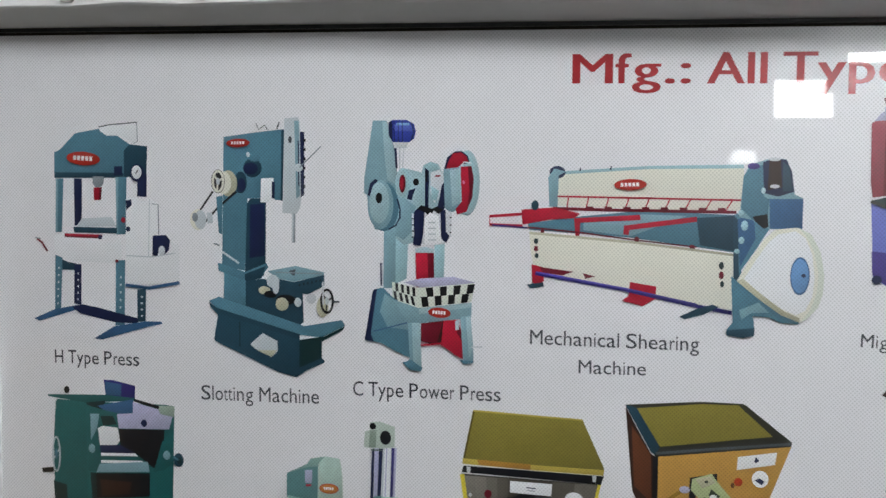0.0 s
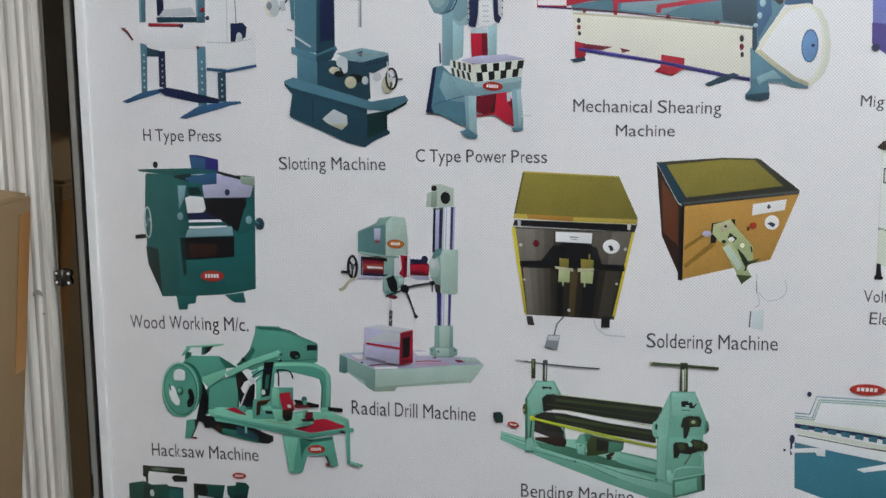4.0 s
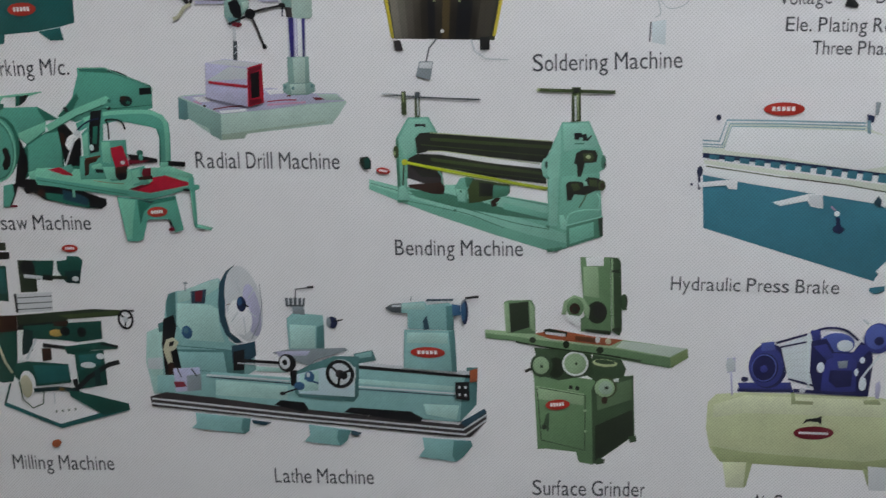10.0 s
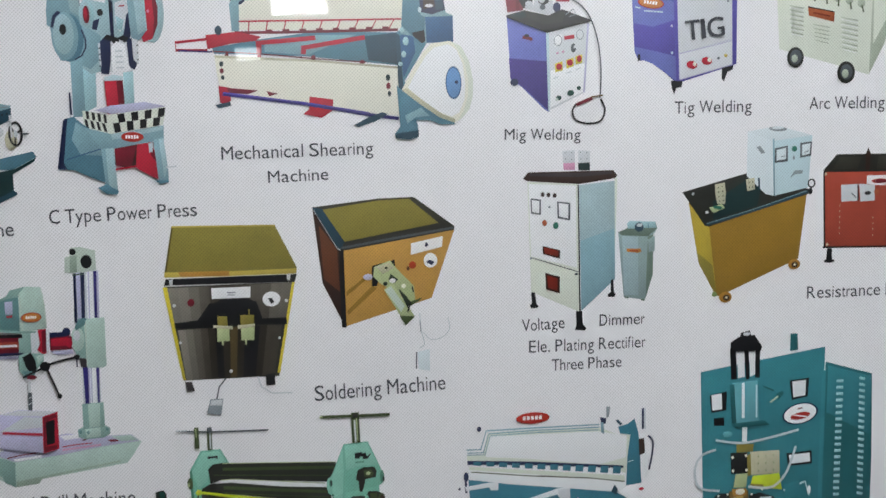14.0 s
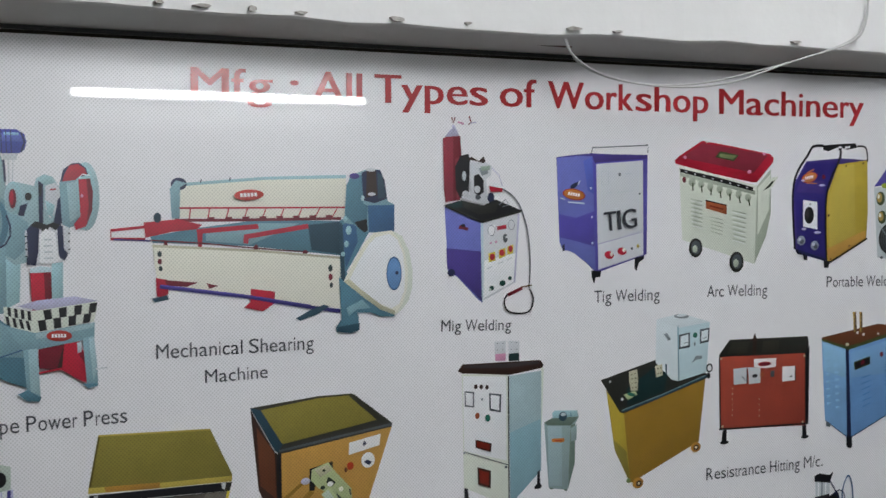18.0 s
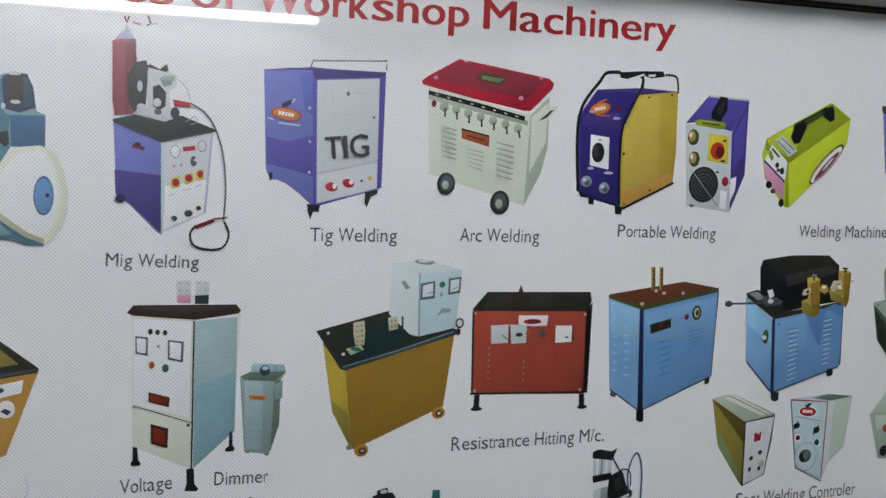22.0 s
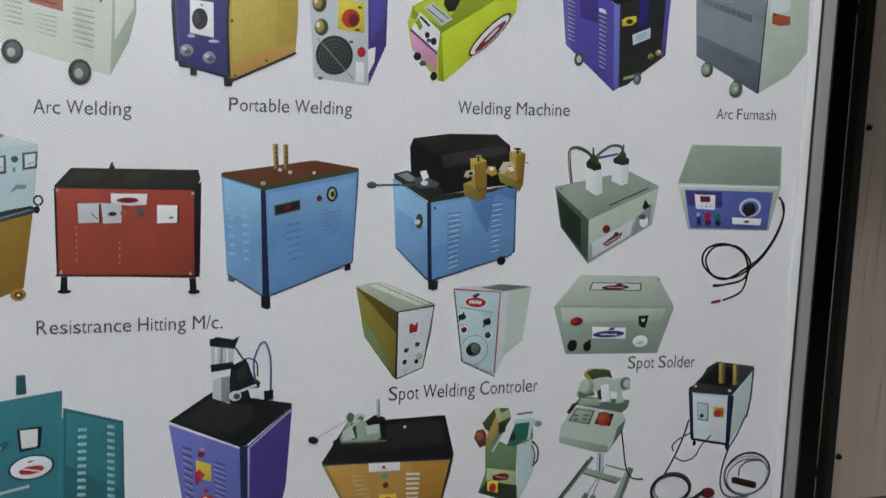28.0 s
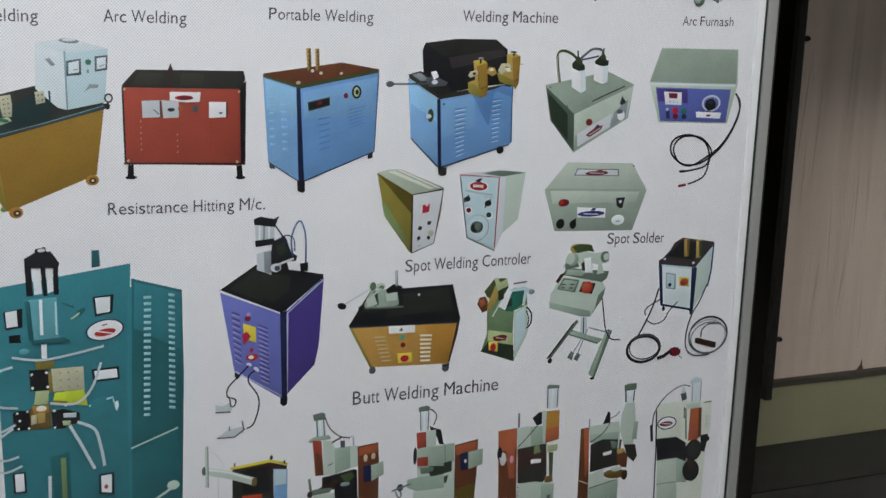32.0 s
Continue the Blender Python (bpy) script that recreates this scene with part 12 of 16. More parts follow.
shape(p, "terminal_plate", "olive_light", 1287.5, 886.1, 1304.8, 890.2, 1309.2, 884.8, 1293.7, 878.8)
disc(p, "terminal_hole", "hack_dark", 1299.5, 885.7, 6.6, 2.4, -12)
disc(p, "bolt", "silver", 1284.7, 880.3, 2.1, 1.8)
disc(p, "bolt", "silver", 1265.6, 904.9, 1.8, 1.8)
line(p, "strap", "teal_dark", 2.4, 1355.7, 922.2, 1356.2, 906.6)
ring(p, "ring", "black", 1428.8, 912.1, 5.5, 6.1, 1.9)
disc(p, "ring_foot", "black", 1427.2, 901.7, 3.2, 4.3)
disc(p, "castor", "ochre", 1310.2, 767.6, 8.6, 7.2)
disc(p, "castor_hub", "brown_dark", 1311.5, 766.9, 4.6, 3.9)
disc(p, "castor_hub", "cream", 1311.5, 766.9, 1.8, 1.5)
disc(p, "castor", "ochre", 1405.8, 806.3, 8.4, 6.8)
disc(p, "castor_hub", "brown_dark", 1406.4, 805.6, 4.5, 3.7)
disc(p, "castor_hub", "cream", 1406.4, 805.6, 1.9, 1.5)
disc(p, "castor_back", "olive", 1294.9, 772.2, 3.6, 3.3)

p = picture("heating_machine_red_picture", "brickface", "printed brickface red heating cabinet with white meters", 1446.8, 926.9, 1602.1, 922.1, 1603.3, 818.7, 1448.8, 826.2)
shape(p, "top", "roller", 1445.7, 928.1, 1464.4, 948.4, 1605.8, 945.9, 1608.3, 935.8, 1603.3, 922, 1446.8, 925.7)
shape(p, "front", "brickface", 1447.9, 924.4, 1600.8, 920.8, 1602.1, 821.4, 1448.8, 827.5)
shape(p, "side", "black", 1600.8, 923.4, 1609.5, 933.3, 1608.3, 823.6, 1602, 818.8)
line(p, "left_edge", "black", 2.4, 1446.8, 925.7, 1448.8, 826.2)
line(p, "base", "black", 2.4, 1446.4, 826.4, 1608.3, 821.1)
shape(p, "terminal", "brown_dark", 1505.3, 947.7, 1508.9, 956.2, 1512.4, 947.6, 1511, 925.4, 1505.1, 925.5)
shape(p, "name_plate", "white", 1507.4, 919.3, 1548.1, 918.3, 1546.8, 905.9, 1528.8, 905.1, 1507.3, 908.2)
shape(p, "meter", "grey_light", 1470.8, 908, 1495.5, 908.5, 1495.2, 886.3, 1471.7, 885.8)
shape(p, "meter", "grey_light", 1496.6, 908.5, 1519.2, 906.6, 1519, 885.5, 1498.8, 884.9)
shape(p, "meter", "white", 1559, 905.5, 1582.3, 904.9, 1582.2, 884.7, 1558.9, 884.2)
line(p, "needle", "grey_dark", 1.2, 1485.9, 896.5, 1492.9, 890.1)
disc(p, "needle_boss", "black", 1509, 895.8, 4.8, 2.5)
disc(p, "needle_boss", "grey_dark", 1574.8, 890.6, 2.5, 1.3)
line(p, "meter_edge", "black", 1.8, 1494.9, 907.3, 1495.2, 886.3)
line(p, "meter_edge", "black", 1.9, 1582.9, 904.9, 1582.8, 884.7)
disc(p, "lamp", "rust", 1521.5, 896.6, 3.6, 3.7)
shape(p, "switch", "grey_dark", 1537.1, 901.2, 1544.4, 900.9, 1544.3, 892.2, 1537.1, 892.4)
disc(p, "screw", "cream_dark", 1449, 923.2, 1.7, 1.8)
disc(p, "screw", "cream_dark", 1599.6, 918.3, 1.9, 1.9)
disc(p, "screw", "cream_dark", 1452.3, 829.8, 1.7, 1.9)
disc(p, "screw", "cream_dark", 1597, 824.2, 1.9, 1.9)
rows(p, "vent", "cream_dark", 1, 6, .3, .3, 1467, 884.7, 1471.7, 884.6, 1471.1, 840.1, 1467.6, 840.2)
rows(p, "vent", "cream_dark", 1, 4, .3, .3, 1514.7, 866.9, 1518.9, 866.8, 1518.6, 835.4, 1515, 835.6)
rows(p, "vent", "brick_dark", 1, 6, .3, .3, 1560.1, 881.6, 1563.8, 881.5, 1563.6, 841, 1559.9, 841.2)
shape(p, "foot", "black", 1452.2, 824.8, 1459.2, 824.5, 1459, 807.1, 1450.8, 807.5)
shape(p, "foot", "black", 1595.8, 819.1, 1603.3, 818.7, 1604.6, 801.9, 1597, 801)
disc(p, "foot_pad", "black", 1455.5, 807.9, 7.6, 2.5)
disc(p, "foot_pad", "black", 1601.4, 802.7, 6.9, 2.6)
badge(p, 1525.8, 911.4, 12, 3.1, 0)
shape(p, "top_sheen", "iron", 1467.8, 944.7, 1499.4, 944.1, 1493.3, 928.3, 1458.3, 929)
shape(p, "top_sheen", "iron", 1523.1, 943.7, 1553.1, 943.1, 1550.6, 927, 1520.5, 927.7)
shape(p, "plate_oval", "red_dark", 1516.8, 911.7, 1522.8, 914, 1536, 912.4, 1538.4, 909.8, 1522.8, 908.4)

p = picture("heating_machine_blue_picture", "skyface", "printed light blue heating cabinet with a brown top", 1632.4, 939, 1680.8, 922.7, 1797.8, 944.1, 1798, 925.9, 1792.7, 832.8, 1691.8, 794.7, 1683.5, 793.9, 1639.8, 823.7)
shape(p, "front", "skyside", 1684, 921.4, 1797.2, 942.3, 1792, 833.4, 1691.1, 795.3)
shape(p, "front_light", "skyface", 1688.6, 917.7, 1794.8, 936.9, 1793.9, 883.4, 1689.9, 880.9)
shape(p, "side_light", "sky_light", 1634.9, 935.4, 1678.4, 921.5, 1679.1, 881.3, 1637.5, 894.4)
shape(p, "post", "navy", 1678.9, 922.7, 1684.6, 922.6, 1691.2, 792.9, 1682.9, 794)
shape(p, "top", "brown", 1632.9, 942.5, 1743.4, 957, 1797.7, 947.7, 1797.2, 942.9, 1684, 922.6, 1632.4, 938.4)
shape(p, "top_edge", "olive_dark", 1632.3, 940.7, 1682.6, 926.7, 1797.7, 947.7, 1797.9, 942.9, 1684, 921.4, 1632.4, 937.8)
disc(p, "corner", "cream_dark", 1681.8, 929.7, 3.2, 2.4)
disc(p, "bolt", "silver", 1701.5, 945.8, 2.5, 2.1)
disc(p, "bolt", "silver", 1713.7, 942.7, 2.6, 2.1)
disc(p, "bolt", "silver", 1742.7, 942.1, 2.3, 1.8)
shape(p, "terminal", "brass", 1692.1, 976, 1697.8, 976.6, 1699.5, 947.1, 1694.5, 946.6)
shape(p, "terminal", "brass_dark", 1695.3, 975.4, 1698.5, 976, 1700.2, 947.1, 1697, 946.5)
shape(p, "terminal", "brass", 1704.8, 975.9, 1709.9, 975.9, 1711, 946.9, 1705.9, 946.4)
shape(p, "terminal", "brass_dark", 1707.4, 975.3, 1710.6, 975.3, 1711.6, 947.4, 1709.1, 946.9)
rows(p, "terminal_hole", "brown_dark", 1, 4, .5, .3, 1692.8, 974.3, 1697.9, 974.2, 1699.4, 951.8, 1694.3, 951.9)
rows(p, "terminal_hole", "brown_dark", 1, 4, .5, .3, 1705.5, 974.1, 1710, 974.1, 1710.8, 951.6, 1706.4, 951.7)
shape(p, "plate", "olive_dark", 1694.8, 903.3, 1726.5, 910.2, 1727, 898.2, 1696.5, 890.8)
shape(p, "plate_black", "black", 1696.8, 902.1, 1725.3, 908.4, 1725.7, 899.5, 1697.8, 892.6)
shape(p, "plate_mark", "red_dark", 1707.6, 901.8, 1712, 905.2, 1716.5, 903.3, 1714.1, 899.2, 1708.4, 898.2)
disc(p, "lamp", "red_dark", 1749.8, 911.4, 3.3, 3.9)
disc(p, "dial", "black", 1765.3, 916.4, 6.9, 9.4)
disc(p, "dial_ring", "olive_light", 1765.3, 916.4, 4.3, 6.6)
disc(p, "dial_eye", "black", 1766, 916.4, 2.3, 3.6)
rows(p, "slot", "sky_light", 1, 7, .9, .35, 1638.7, 914.9, 1647.4, 914.7, 1650.4, 840.9, 1642.9, 841.3)
rows(p, "slot", "sky_light", 1, 7, .9, .35, 1655.7, 905.6, 1666.4, 904.2, 1668.2, 834.2, 1660, 834.6)
rows(p, "slot", "sky_dark", 1, 6, .9, .16, 1708.9, 883.2, 1728.1, 886.8, 1728.7, 837.4, 1712.2, 832.2)
rows(p, "slot", "sky_dark", 1, 6, .9, .16, 1751.8, 893.9, 1779.9, 899.1, 1777.8, 871.8, 1753.1, 863.6)
line(p, "front_edge", "navy", 1.6, 1691.8, 794.7, 1792.7, 832.8)
line(p, "edge", "navy", 1.3, 1797.2, 942.3, 1792.7, 833.4)
line(p, "edge", "navy", 1.2, 1639.8, 823.1, 1683.5, 793.9)
shape(p, "leg", "black", 1680.9, 795.3, 1691.8, 794.7, 1692.3, 780.2, 1688.5, 778, 1681.4, 780.8)
shape(p, "leg", "black", 1782.9, 830.1, 1790.7, 832.8, 1790.5, 823.7, 1783.2, 822.2)
shape(p, "leg", "grey_dark", 1641, 823, 1649.3, 817.2, 1648.9, 812.5, 1641.3, 814.1)

p = picture("heating_machine_clamp_picture", "skyface", "printed light blue butt welder with a black cover and brass clamps", 1841.5, 935.5, 1887.9, 905.1, 2004.9, 922.7, 2007.6, 841, 2001.3, 836.8, 1893.6, 806.5, 1887.3, 808.6, 1847.6, 849.3)
shape(p, "front", "skyside", 1890.8, 902.5, 2004.2, 922.1, 2004.8, 839.2, 1895.7, 807.6)
shape(p, "front_light", "skyface", 1892.9, 901.2, 1944.8, 910.4, 1947.3, 865.4, 1895.6, 848.6)
shape(p, "side", "sky_light", 1842.3, 933, 1887.3, 903.2, 1890.3, 817.8, 1848.9, 850.5)
shape(p, "side_shade", "skyface", 1846.6, 899.5, 1889, 870.5, 1890.8, 808.5, 1848.3, 849.3)
shape(p, "side_shadow", "skyshade", 1944.8, 910.4, 1966.4, 905.4, 1976.4, 917.7, 1968.7, 864.6, 1953.2, 887.1)
shape(p, "post", "navy", 1886.5, 905.1, 1891.3, 905.6, 1896.4, 805.7, 1890.8, 806.6)
shape(p, "table", "iron", 1841.9, 940.3, 1859.9, 944.8, 1901.9, 926.9, 1909.5, 915, 1961.9, 920.5, 2001.1, 926.6, 2003.5, 922.1, 1890, 904.4, 1843.5, 934.8)
shape(p, "table_light", "grey", 1846.7, 939.6, 1859.4, 942.4, 1874.2, 932.3, 1860.6, 930.8)
shape(p, "cover", "black", 1861.9, 973.9, 1866.1, 984.1, 1912.5, 989.9, 1975.8, 989.4, 1993.8, 975.5, 1998.2, 926.6, 1965.4, 923, 1909.5, 915, 1864.2, 941.7)
shape(p, "cover_face", "steel_dark", 1902.1, 963.7, 1987.3, 976.9, 1992.9, 966.2, 1907.8, 947.6)
shape(p, "cover_top", "roller", 1866.2, 983.5, 1912.5, 988.6, 1975.8, 988.8, 1992.4, 975.6, 1893, 965.6)
line(p, "handle", "grey_dark", 2.5, 1812.5, 927, 1871, 926.9)
disc(p, "handle_ball", "grey_dark", 1814.5, 927, 6, 4.2)
shape(p, "vise", "grey_dark", 1867.3, 933.7, 1880.7, 938.3, 1901.8, 928.7, 1895.5, 917.8, 1874.7, 921.3)
shape(p, "vise_base", "roller", 1871.3, 922, 1902.1, 924.4, 1908.1, 915, 1890.4, 909.9)
shape(p, "vise_light", "white", 1875.7, 943.3, 1883.8, 945, 1887.7, 936.4, 1880.3, 932.2)
disc(p, "vise_bolt", "silver", 1881.9, 929.1, 4.8, 3.1)
shape(p, "clamp_shadow", "skyshade", 1937.6, 913.2, 1954.1, 904.8, 1967.6, 915.5, 1990.2, 924, 2005.1, 919.2, 2004.3, 905.9, 1980.1, 915.3, 1967.2, 908.2, 1964.7, 883.2, 1952.2, 895.3)
shape(p, "brass_left", "brass", 1940.3, 959.2, 1947.9, 951.8, 1954.1, 905.5, 1934.9, 913.3, 1933, 927.9, 1944.1, 932.1)
shape(p, "brass_front", "ochre_dark", 1947.8, 952.5, 1962.6, 956.7, 1964.6, 919.3, 1963.5, 909.7, 1954.1, 905.5)
shape(p, "brass_top", "mustard_light", 1940.3, 959.2, 1954.2, 961.2, 1962.6, 956.7, 1947.9, 951.8)
shape(p, "brass_foot", "khaki", 1932.9, 928.7, 1943.7, 925.6, 1952.2, 918.8, 1954.1, 905.5, 1934.9, 913.3)
line(p, "brass_seam", "brown_dark", 0.9, 1952.2, 918.8, 1964.4, 922.2)
line(p, "brass_seam", "brown_dark", 0.9, 1947, 951.8, 1951.2, 920.3)
shape(p, "brass_arm", "cream_dark", 1933.1, 937.4, 1936.1, 943.9, 1946.6, 946, 1948.8, 940.1, 1937.7, 935.1)
disc(p, "brass_eye", "brown_dark", 1942.5, 940.9, 2.6, 2.2)
shape(p, "brass_nose", "brass", 1961.9, 942.1, 1964.9, 950.1, 1974.7, 949.3, 1978.1, 941.1, 1971.2, 936.8)
disc(p, "brass_eye", "cream", 1969.6, 946.4, 3.6, 2.2)
line(p, "screw", "black", 2.4, 1952, 955.4, 1951.5, 962)
line(p, "screw_head", "grey", 2.2, 1947.9, 962.7, 1955.9, 962.7)
shape(p, "brass_left", "brass", 1993, 968.2, 2001.6, 963, 2005.8, 921.5, 1982.6, 929.3, 1978, 941.9, 1994, 944.6)
shape(p, "brass_front", "ochre_dark", 2001.6, 963, 2015, 965.8, 2013.6, 926.5, 2008.8, 917.7, 2005.8, 921.5)
shape(p, "brass_top", "mustard_light", 1993, 968.2, 2006.5, 969.6, 2015, 965.8, 2001.6, 963)
shape(p, "brass_foot", "khaki", 1978, 941.9, 1991, 937.3, 2004.1, 931.1, 2005.8, 921.5, 1982.6, 929.3)
line(p, "brass_seam", "brown_dark", 0.9, 2004.3, 928.9, 2014, 932.5)
shape(p, "brass_arm", "cream_dark", 1979.6, 944.8, 1985, 955, 1996.7, 955.6, 2001.7, 949.7, 1991.4, 943.2, 1985.4, 938.8)
disc(p, "brass_eye", "brown_dark", 1993.7, 948.3, 3.2, 2.2)
shape(p, "brass_pin", "cream", 1990, 949.1, 1998.2, 949, 2001.3, 943.8, 1995, 943.1)
line(p, "pin", "brass", 1.3, 2013.1, 954.7, 2019.6, 953.9)
line(p, "screw", "black", 2.4, 2004.1, 965.2, 2003.6, 971.1)
line(p, "screw_head", "black", 2.4, 1999, 971.9, 2008.2, 971.1)
disc(p, "lock", "olive_dark", 1876.7, 882, 4.8, 9.3)
disc(p, "lock_face", "silver", 1874, 880.9, 4.1, 3.1)
rows(p, "slot", "sky_dark", 1, 11, .9, .2, 1912, 893.3, 1932.9, 895.8, 1931.8, 825.3, 1915.2, 819.8)
rows(p, "slot", "white", 1, 11, .8, .14, 1912.9, 890.8, 1931.6, 893.3, 1931.2, 823.4, 1916, 817.9)
rows(p, "slot", "sky_dark", 1, 10, .9, .2, 1970.6, 906, 1988.4, 908.6, 1985.1, 841.9, 1971.6, 839.3)
rows(p, "slot", "white", 1, 10, .8, .14, 1971.5, 903.4, 1987.8, 906.1, 1985.2, 840.6, 1972.4, 838)
rows(p, "slot", "sky_dark", 1, 5, .8, .1, 1861, 896, 1872.9, 889.5, 1872.6, 868, 1862, 874.6)
line(p, "front_edge", "navy", 1.7, 1895.7, 807, 2002.7, 837.3)
line(p, "edge", "navy", 1.4, 2004.2, 922.1, 2004.8, 839.2)
line(p, "edge", "navy", 1.3, 1848.3, 849.3, 1890.8, 807.2)
shape(p, "leg", "black", 1890.8, 807.2, 1904.1, 806.6, 1903.9, 795.9, 1897.8, 793.8, 1891.4, 796.6)
disc(p, "wheel", "roller", 1898.1, 800, 5.6, 5.6)
disc(p, "wheel", "black", 1988, 829.7, 5.8, 5.7)
disc(p, "bolt", "navy", 1896.5, 898.1, 1.7, 1.5)

p = picture("spot_welding_controller_picture", "khaki_dark", "printed olive box controller with a white dial face", 1798.3, 802.3, 1817.3, 806.2, 1834.4, 805.9, 1901.4, 776.6, 1897.8, 739.4, 1888.3, 694.6, 1854.4, 681.7, 1849.7, 684.9, 1810.9, 738.4)
shape(p, "side", "khaki", 1799.1, 800.8, 1852.4, 768.2, 1851.2, 684.9, 1810.9, 738.4)
shape(p, "side_shade", "khaki_dark", 1799.1, 800.8, 1852.4, 768.2, 1852, 740.8, 1812.1, 786)
shape(p, "side_light", "olive", 1806.5, 756.9, 1813.2, 755.3, 1843.5, 707.6, 1849.5, 690.2, 1810.9, 738.4)
shape(p, "top", "ivory_dark", 1798.3, 802.3, 1817.3, 806.2, 1834.4, 805.9, 1901.4, 775.8, 1852.3, 768.9)
shape(p, "top_light", "ivory", 1813.7, 803.4, 1834.4, 805.2, 1895.2, 777.5, 1878.5, 775.6)
line(p, "top_seam", "olive_dark", 0.8, 1826.2, 804.6, 1889.9, 776.1)
shape(p, "front", "silver", 1853.1, 768.1, 1900, 773.6, 1888.2, 695.4, 1853.6, 683.3)
line(p, "rim", "black", 2.2, 1853.6, 683.3, 1853.1, 768.1, 1900.7, 774.4)
line(p, "rim", "grey_dark", 1.4, 1900.7, 774.4, 1888.2, 695.4, 1854.4, 682.5)
shape(p, "display", "red", 1868.9, 752.2, 1880.2, 754.1, 1879.2, 742.2, 1868.7, 740.3)
rows(p, "mark", "grey_light", 3, 2, 0.4, 0.3, 1861, 759.1, 1890.6, 762, 1889.6, 732.2, 1860.8, 728.6)
disc(p, "knob", "black", 1865.8, 718.8, 3.0, 3.0)
line(p, "pin", "grey_dark", 1, 1862.8, 716.6, 1869.5, 721.6)
disc(p, "knob", "black", 1880, 725.8, 3.1, 3.0)
line(p, "pin", "grey_dark", 1, 1877.8, 722.8, 1883.7, 727.9)
disc(p, "knob", "black", 1864.1, 703.9, 2.7, 3.0)
line(p, "pin", "grey_dark", 1, 1862, 700.2, 1867.1, 706.8)
disc(p, "knob", "black", 1879.4, 704, 2.7, 3.0)
disc(p, "cap", "cream_dark", 1882.9, 710.7, 4.6, 4.5)
rows(p, "lettering", "grey", 3, 1, 0.5, 0.5, 1862.3, 694.2, 1868.3, 695.4, 1868.5, 691.7, 1862.4, 690.4)

p = picture("spot_welding_controller_blue_picture", "grey_light", "printed grey controller with a timer dial and a red badge", 1925.1, 794.6, 1932.8, 796.7, 1989.8, 799.3, 2032.4, 794.7, 2022.3, 724, 1995.5, 701.9, 1985.6, 677.7, 1940.1, 700.2)
shape(p, "top", "sage_dark", 1962.5, 795.4, 1989.8, 799.3, 2032.4, 794.7, 2000.8, 788.6)
shape(p, "side", "sage_light", 1991.2, 789.5, 2032.4, 794, 2023.1, 724, 1997.7, 704.1, 1986.3, 679.2)
shape(p, "side_edge", "silver", 1989.7, 788.1, 2000.7, 789.3, 1998.4, 705.6, 1986.4, 678.4)
shape(p, "face", "ice", 1926, 793.9, 1989.7, 788.1, 1986.4, 677.6, 1940.8, 700.2)
line(p, "face_rim", "grey_dark", 1.6, 1926.8, 792.4, 1940.8, 700.2, 1986.4, 678.4)
line(p, "face_rim", "red", 1.8, 1925.9, 794.6, 1989.6, 788.8, 1986.1, 683)
badge(p, 1956.4, 776.8, 14.2, 6.3, -6, "badge_red", "white")
shape(p, "badge_horse", "navy", 1950.5, 785.1, 1956.6, 788, 1962.8, 788.6, 1959.1, 784.2, 1955.3, 782)
rows(p, "lettering", "grey", 11, 1, 0.6, 0.7, 1935.6, 772.8, 1979.9, 764.1, 1980.1, 761.1, 1935.7, 769.8)
rows(p, "lettering", "grey", 8, 1, 0.6, 0.5, 1965.8, 762.2, 1981.8, 759.5, 1981.9, 758, 1966, 760)
disc(p, "knob", "black", 1938.6, 758.4, 5.5, 3.8)
line(p, "knob_pin", "black", 2, 1941.4, 764.4, 1934.2, 753.3)
disc(p, "knob", "black", 1972.8, 750.7, 5.5, 4.6)
line(p, "knob_pin", "black", 2, 1976.4, 756.7, 1967.6, 744)
rows(p, "mark", "grey", 3, 1, 0.5, 0.6, 1935.1, 750.3, 1946.2, 748.5, 1946.3, 746.2, 1935.3, 748)
disc(p, "lamp_rim", "white", 1941.8, 741.8, 5.5, 5.3)
disc(p, "lamp", "red_dark", 1941.8, 741.8, 3.9, 3.8)
disc(p, "lamp_rim", "white", 1975.4, 732.4, 5.6, 5.3)
disc(p, "lamp", "fgreen", 1974.6, 733.2, 4.4, 4.2)
ring(p, "dial_ring", "grey", 1956.6, 714.8, 19.0, 19.8, 0.8)
ring(p, "dial_ring", "grey_light", 1956.6, 714.8, 15.8, 16.8, 1.6)
disc(p, "dial", "grey_dark", 1955.8, 715.6, 10.3, 9.1)
disc(p, "dial_knob", "black", 1951.9, 714.2, 5.5, 6.1)
disc(p, "dial_face", "sage_dark", 1958, 717, 5.5, 6.1)
rows(p, "lettering", "grey", 9, 1, 0.6, 0.6, 1943.9, 701.6, 1982.8, 684.7, 1982.2, 681.7, 1944.1, 698.5)

p = picture("spot_solder_picture", "solder", "printed grey-green soldering box with two white terminals", 2058.4, 923, 2162.9, 942.2, 2208.3, 922.7, 2201.4, 872.3, 2110.5, 822.1, 2069.2, 871.1)
shape(p, "side", "solder_dark", 2059.2, 921.6, 2108.3, 880.4, 2111.1, 823.7, 2069.2, 871.1)
shape(p, "side_dark", "moss_dark", 2061.8, 913.8, 2097.4, 880.6, 2099.9, 840.7, 2071.4, 871.1)
shape(p, "top", "solder", 2058.4, 923.6, 2162.8, 942.8, 2208.2, 923.3, 2108.3, 880.4)
shape(p, "front", "solder_light", 2109.1, 879.7, 2208.3, 921.3, 2199.2, 871.6, 2111.2, 822.4)
shape(p, "front_low", "solder", 2111.8, 847.1, 2198.4, 882.4, 2197.7, 871, 2111.1, 823)
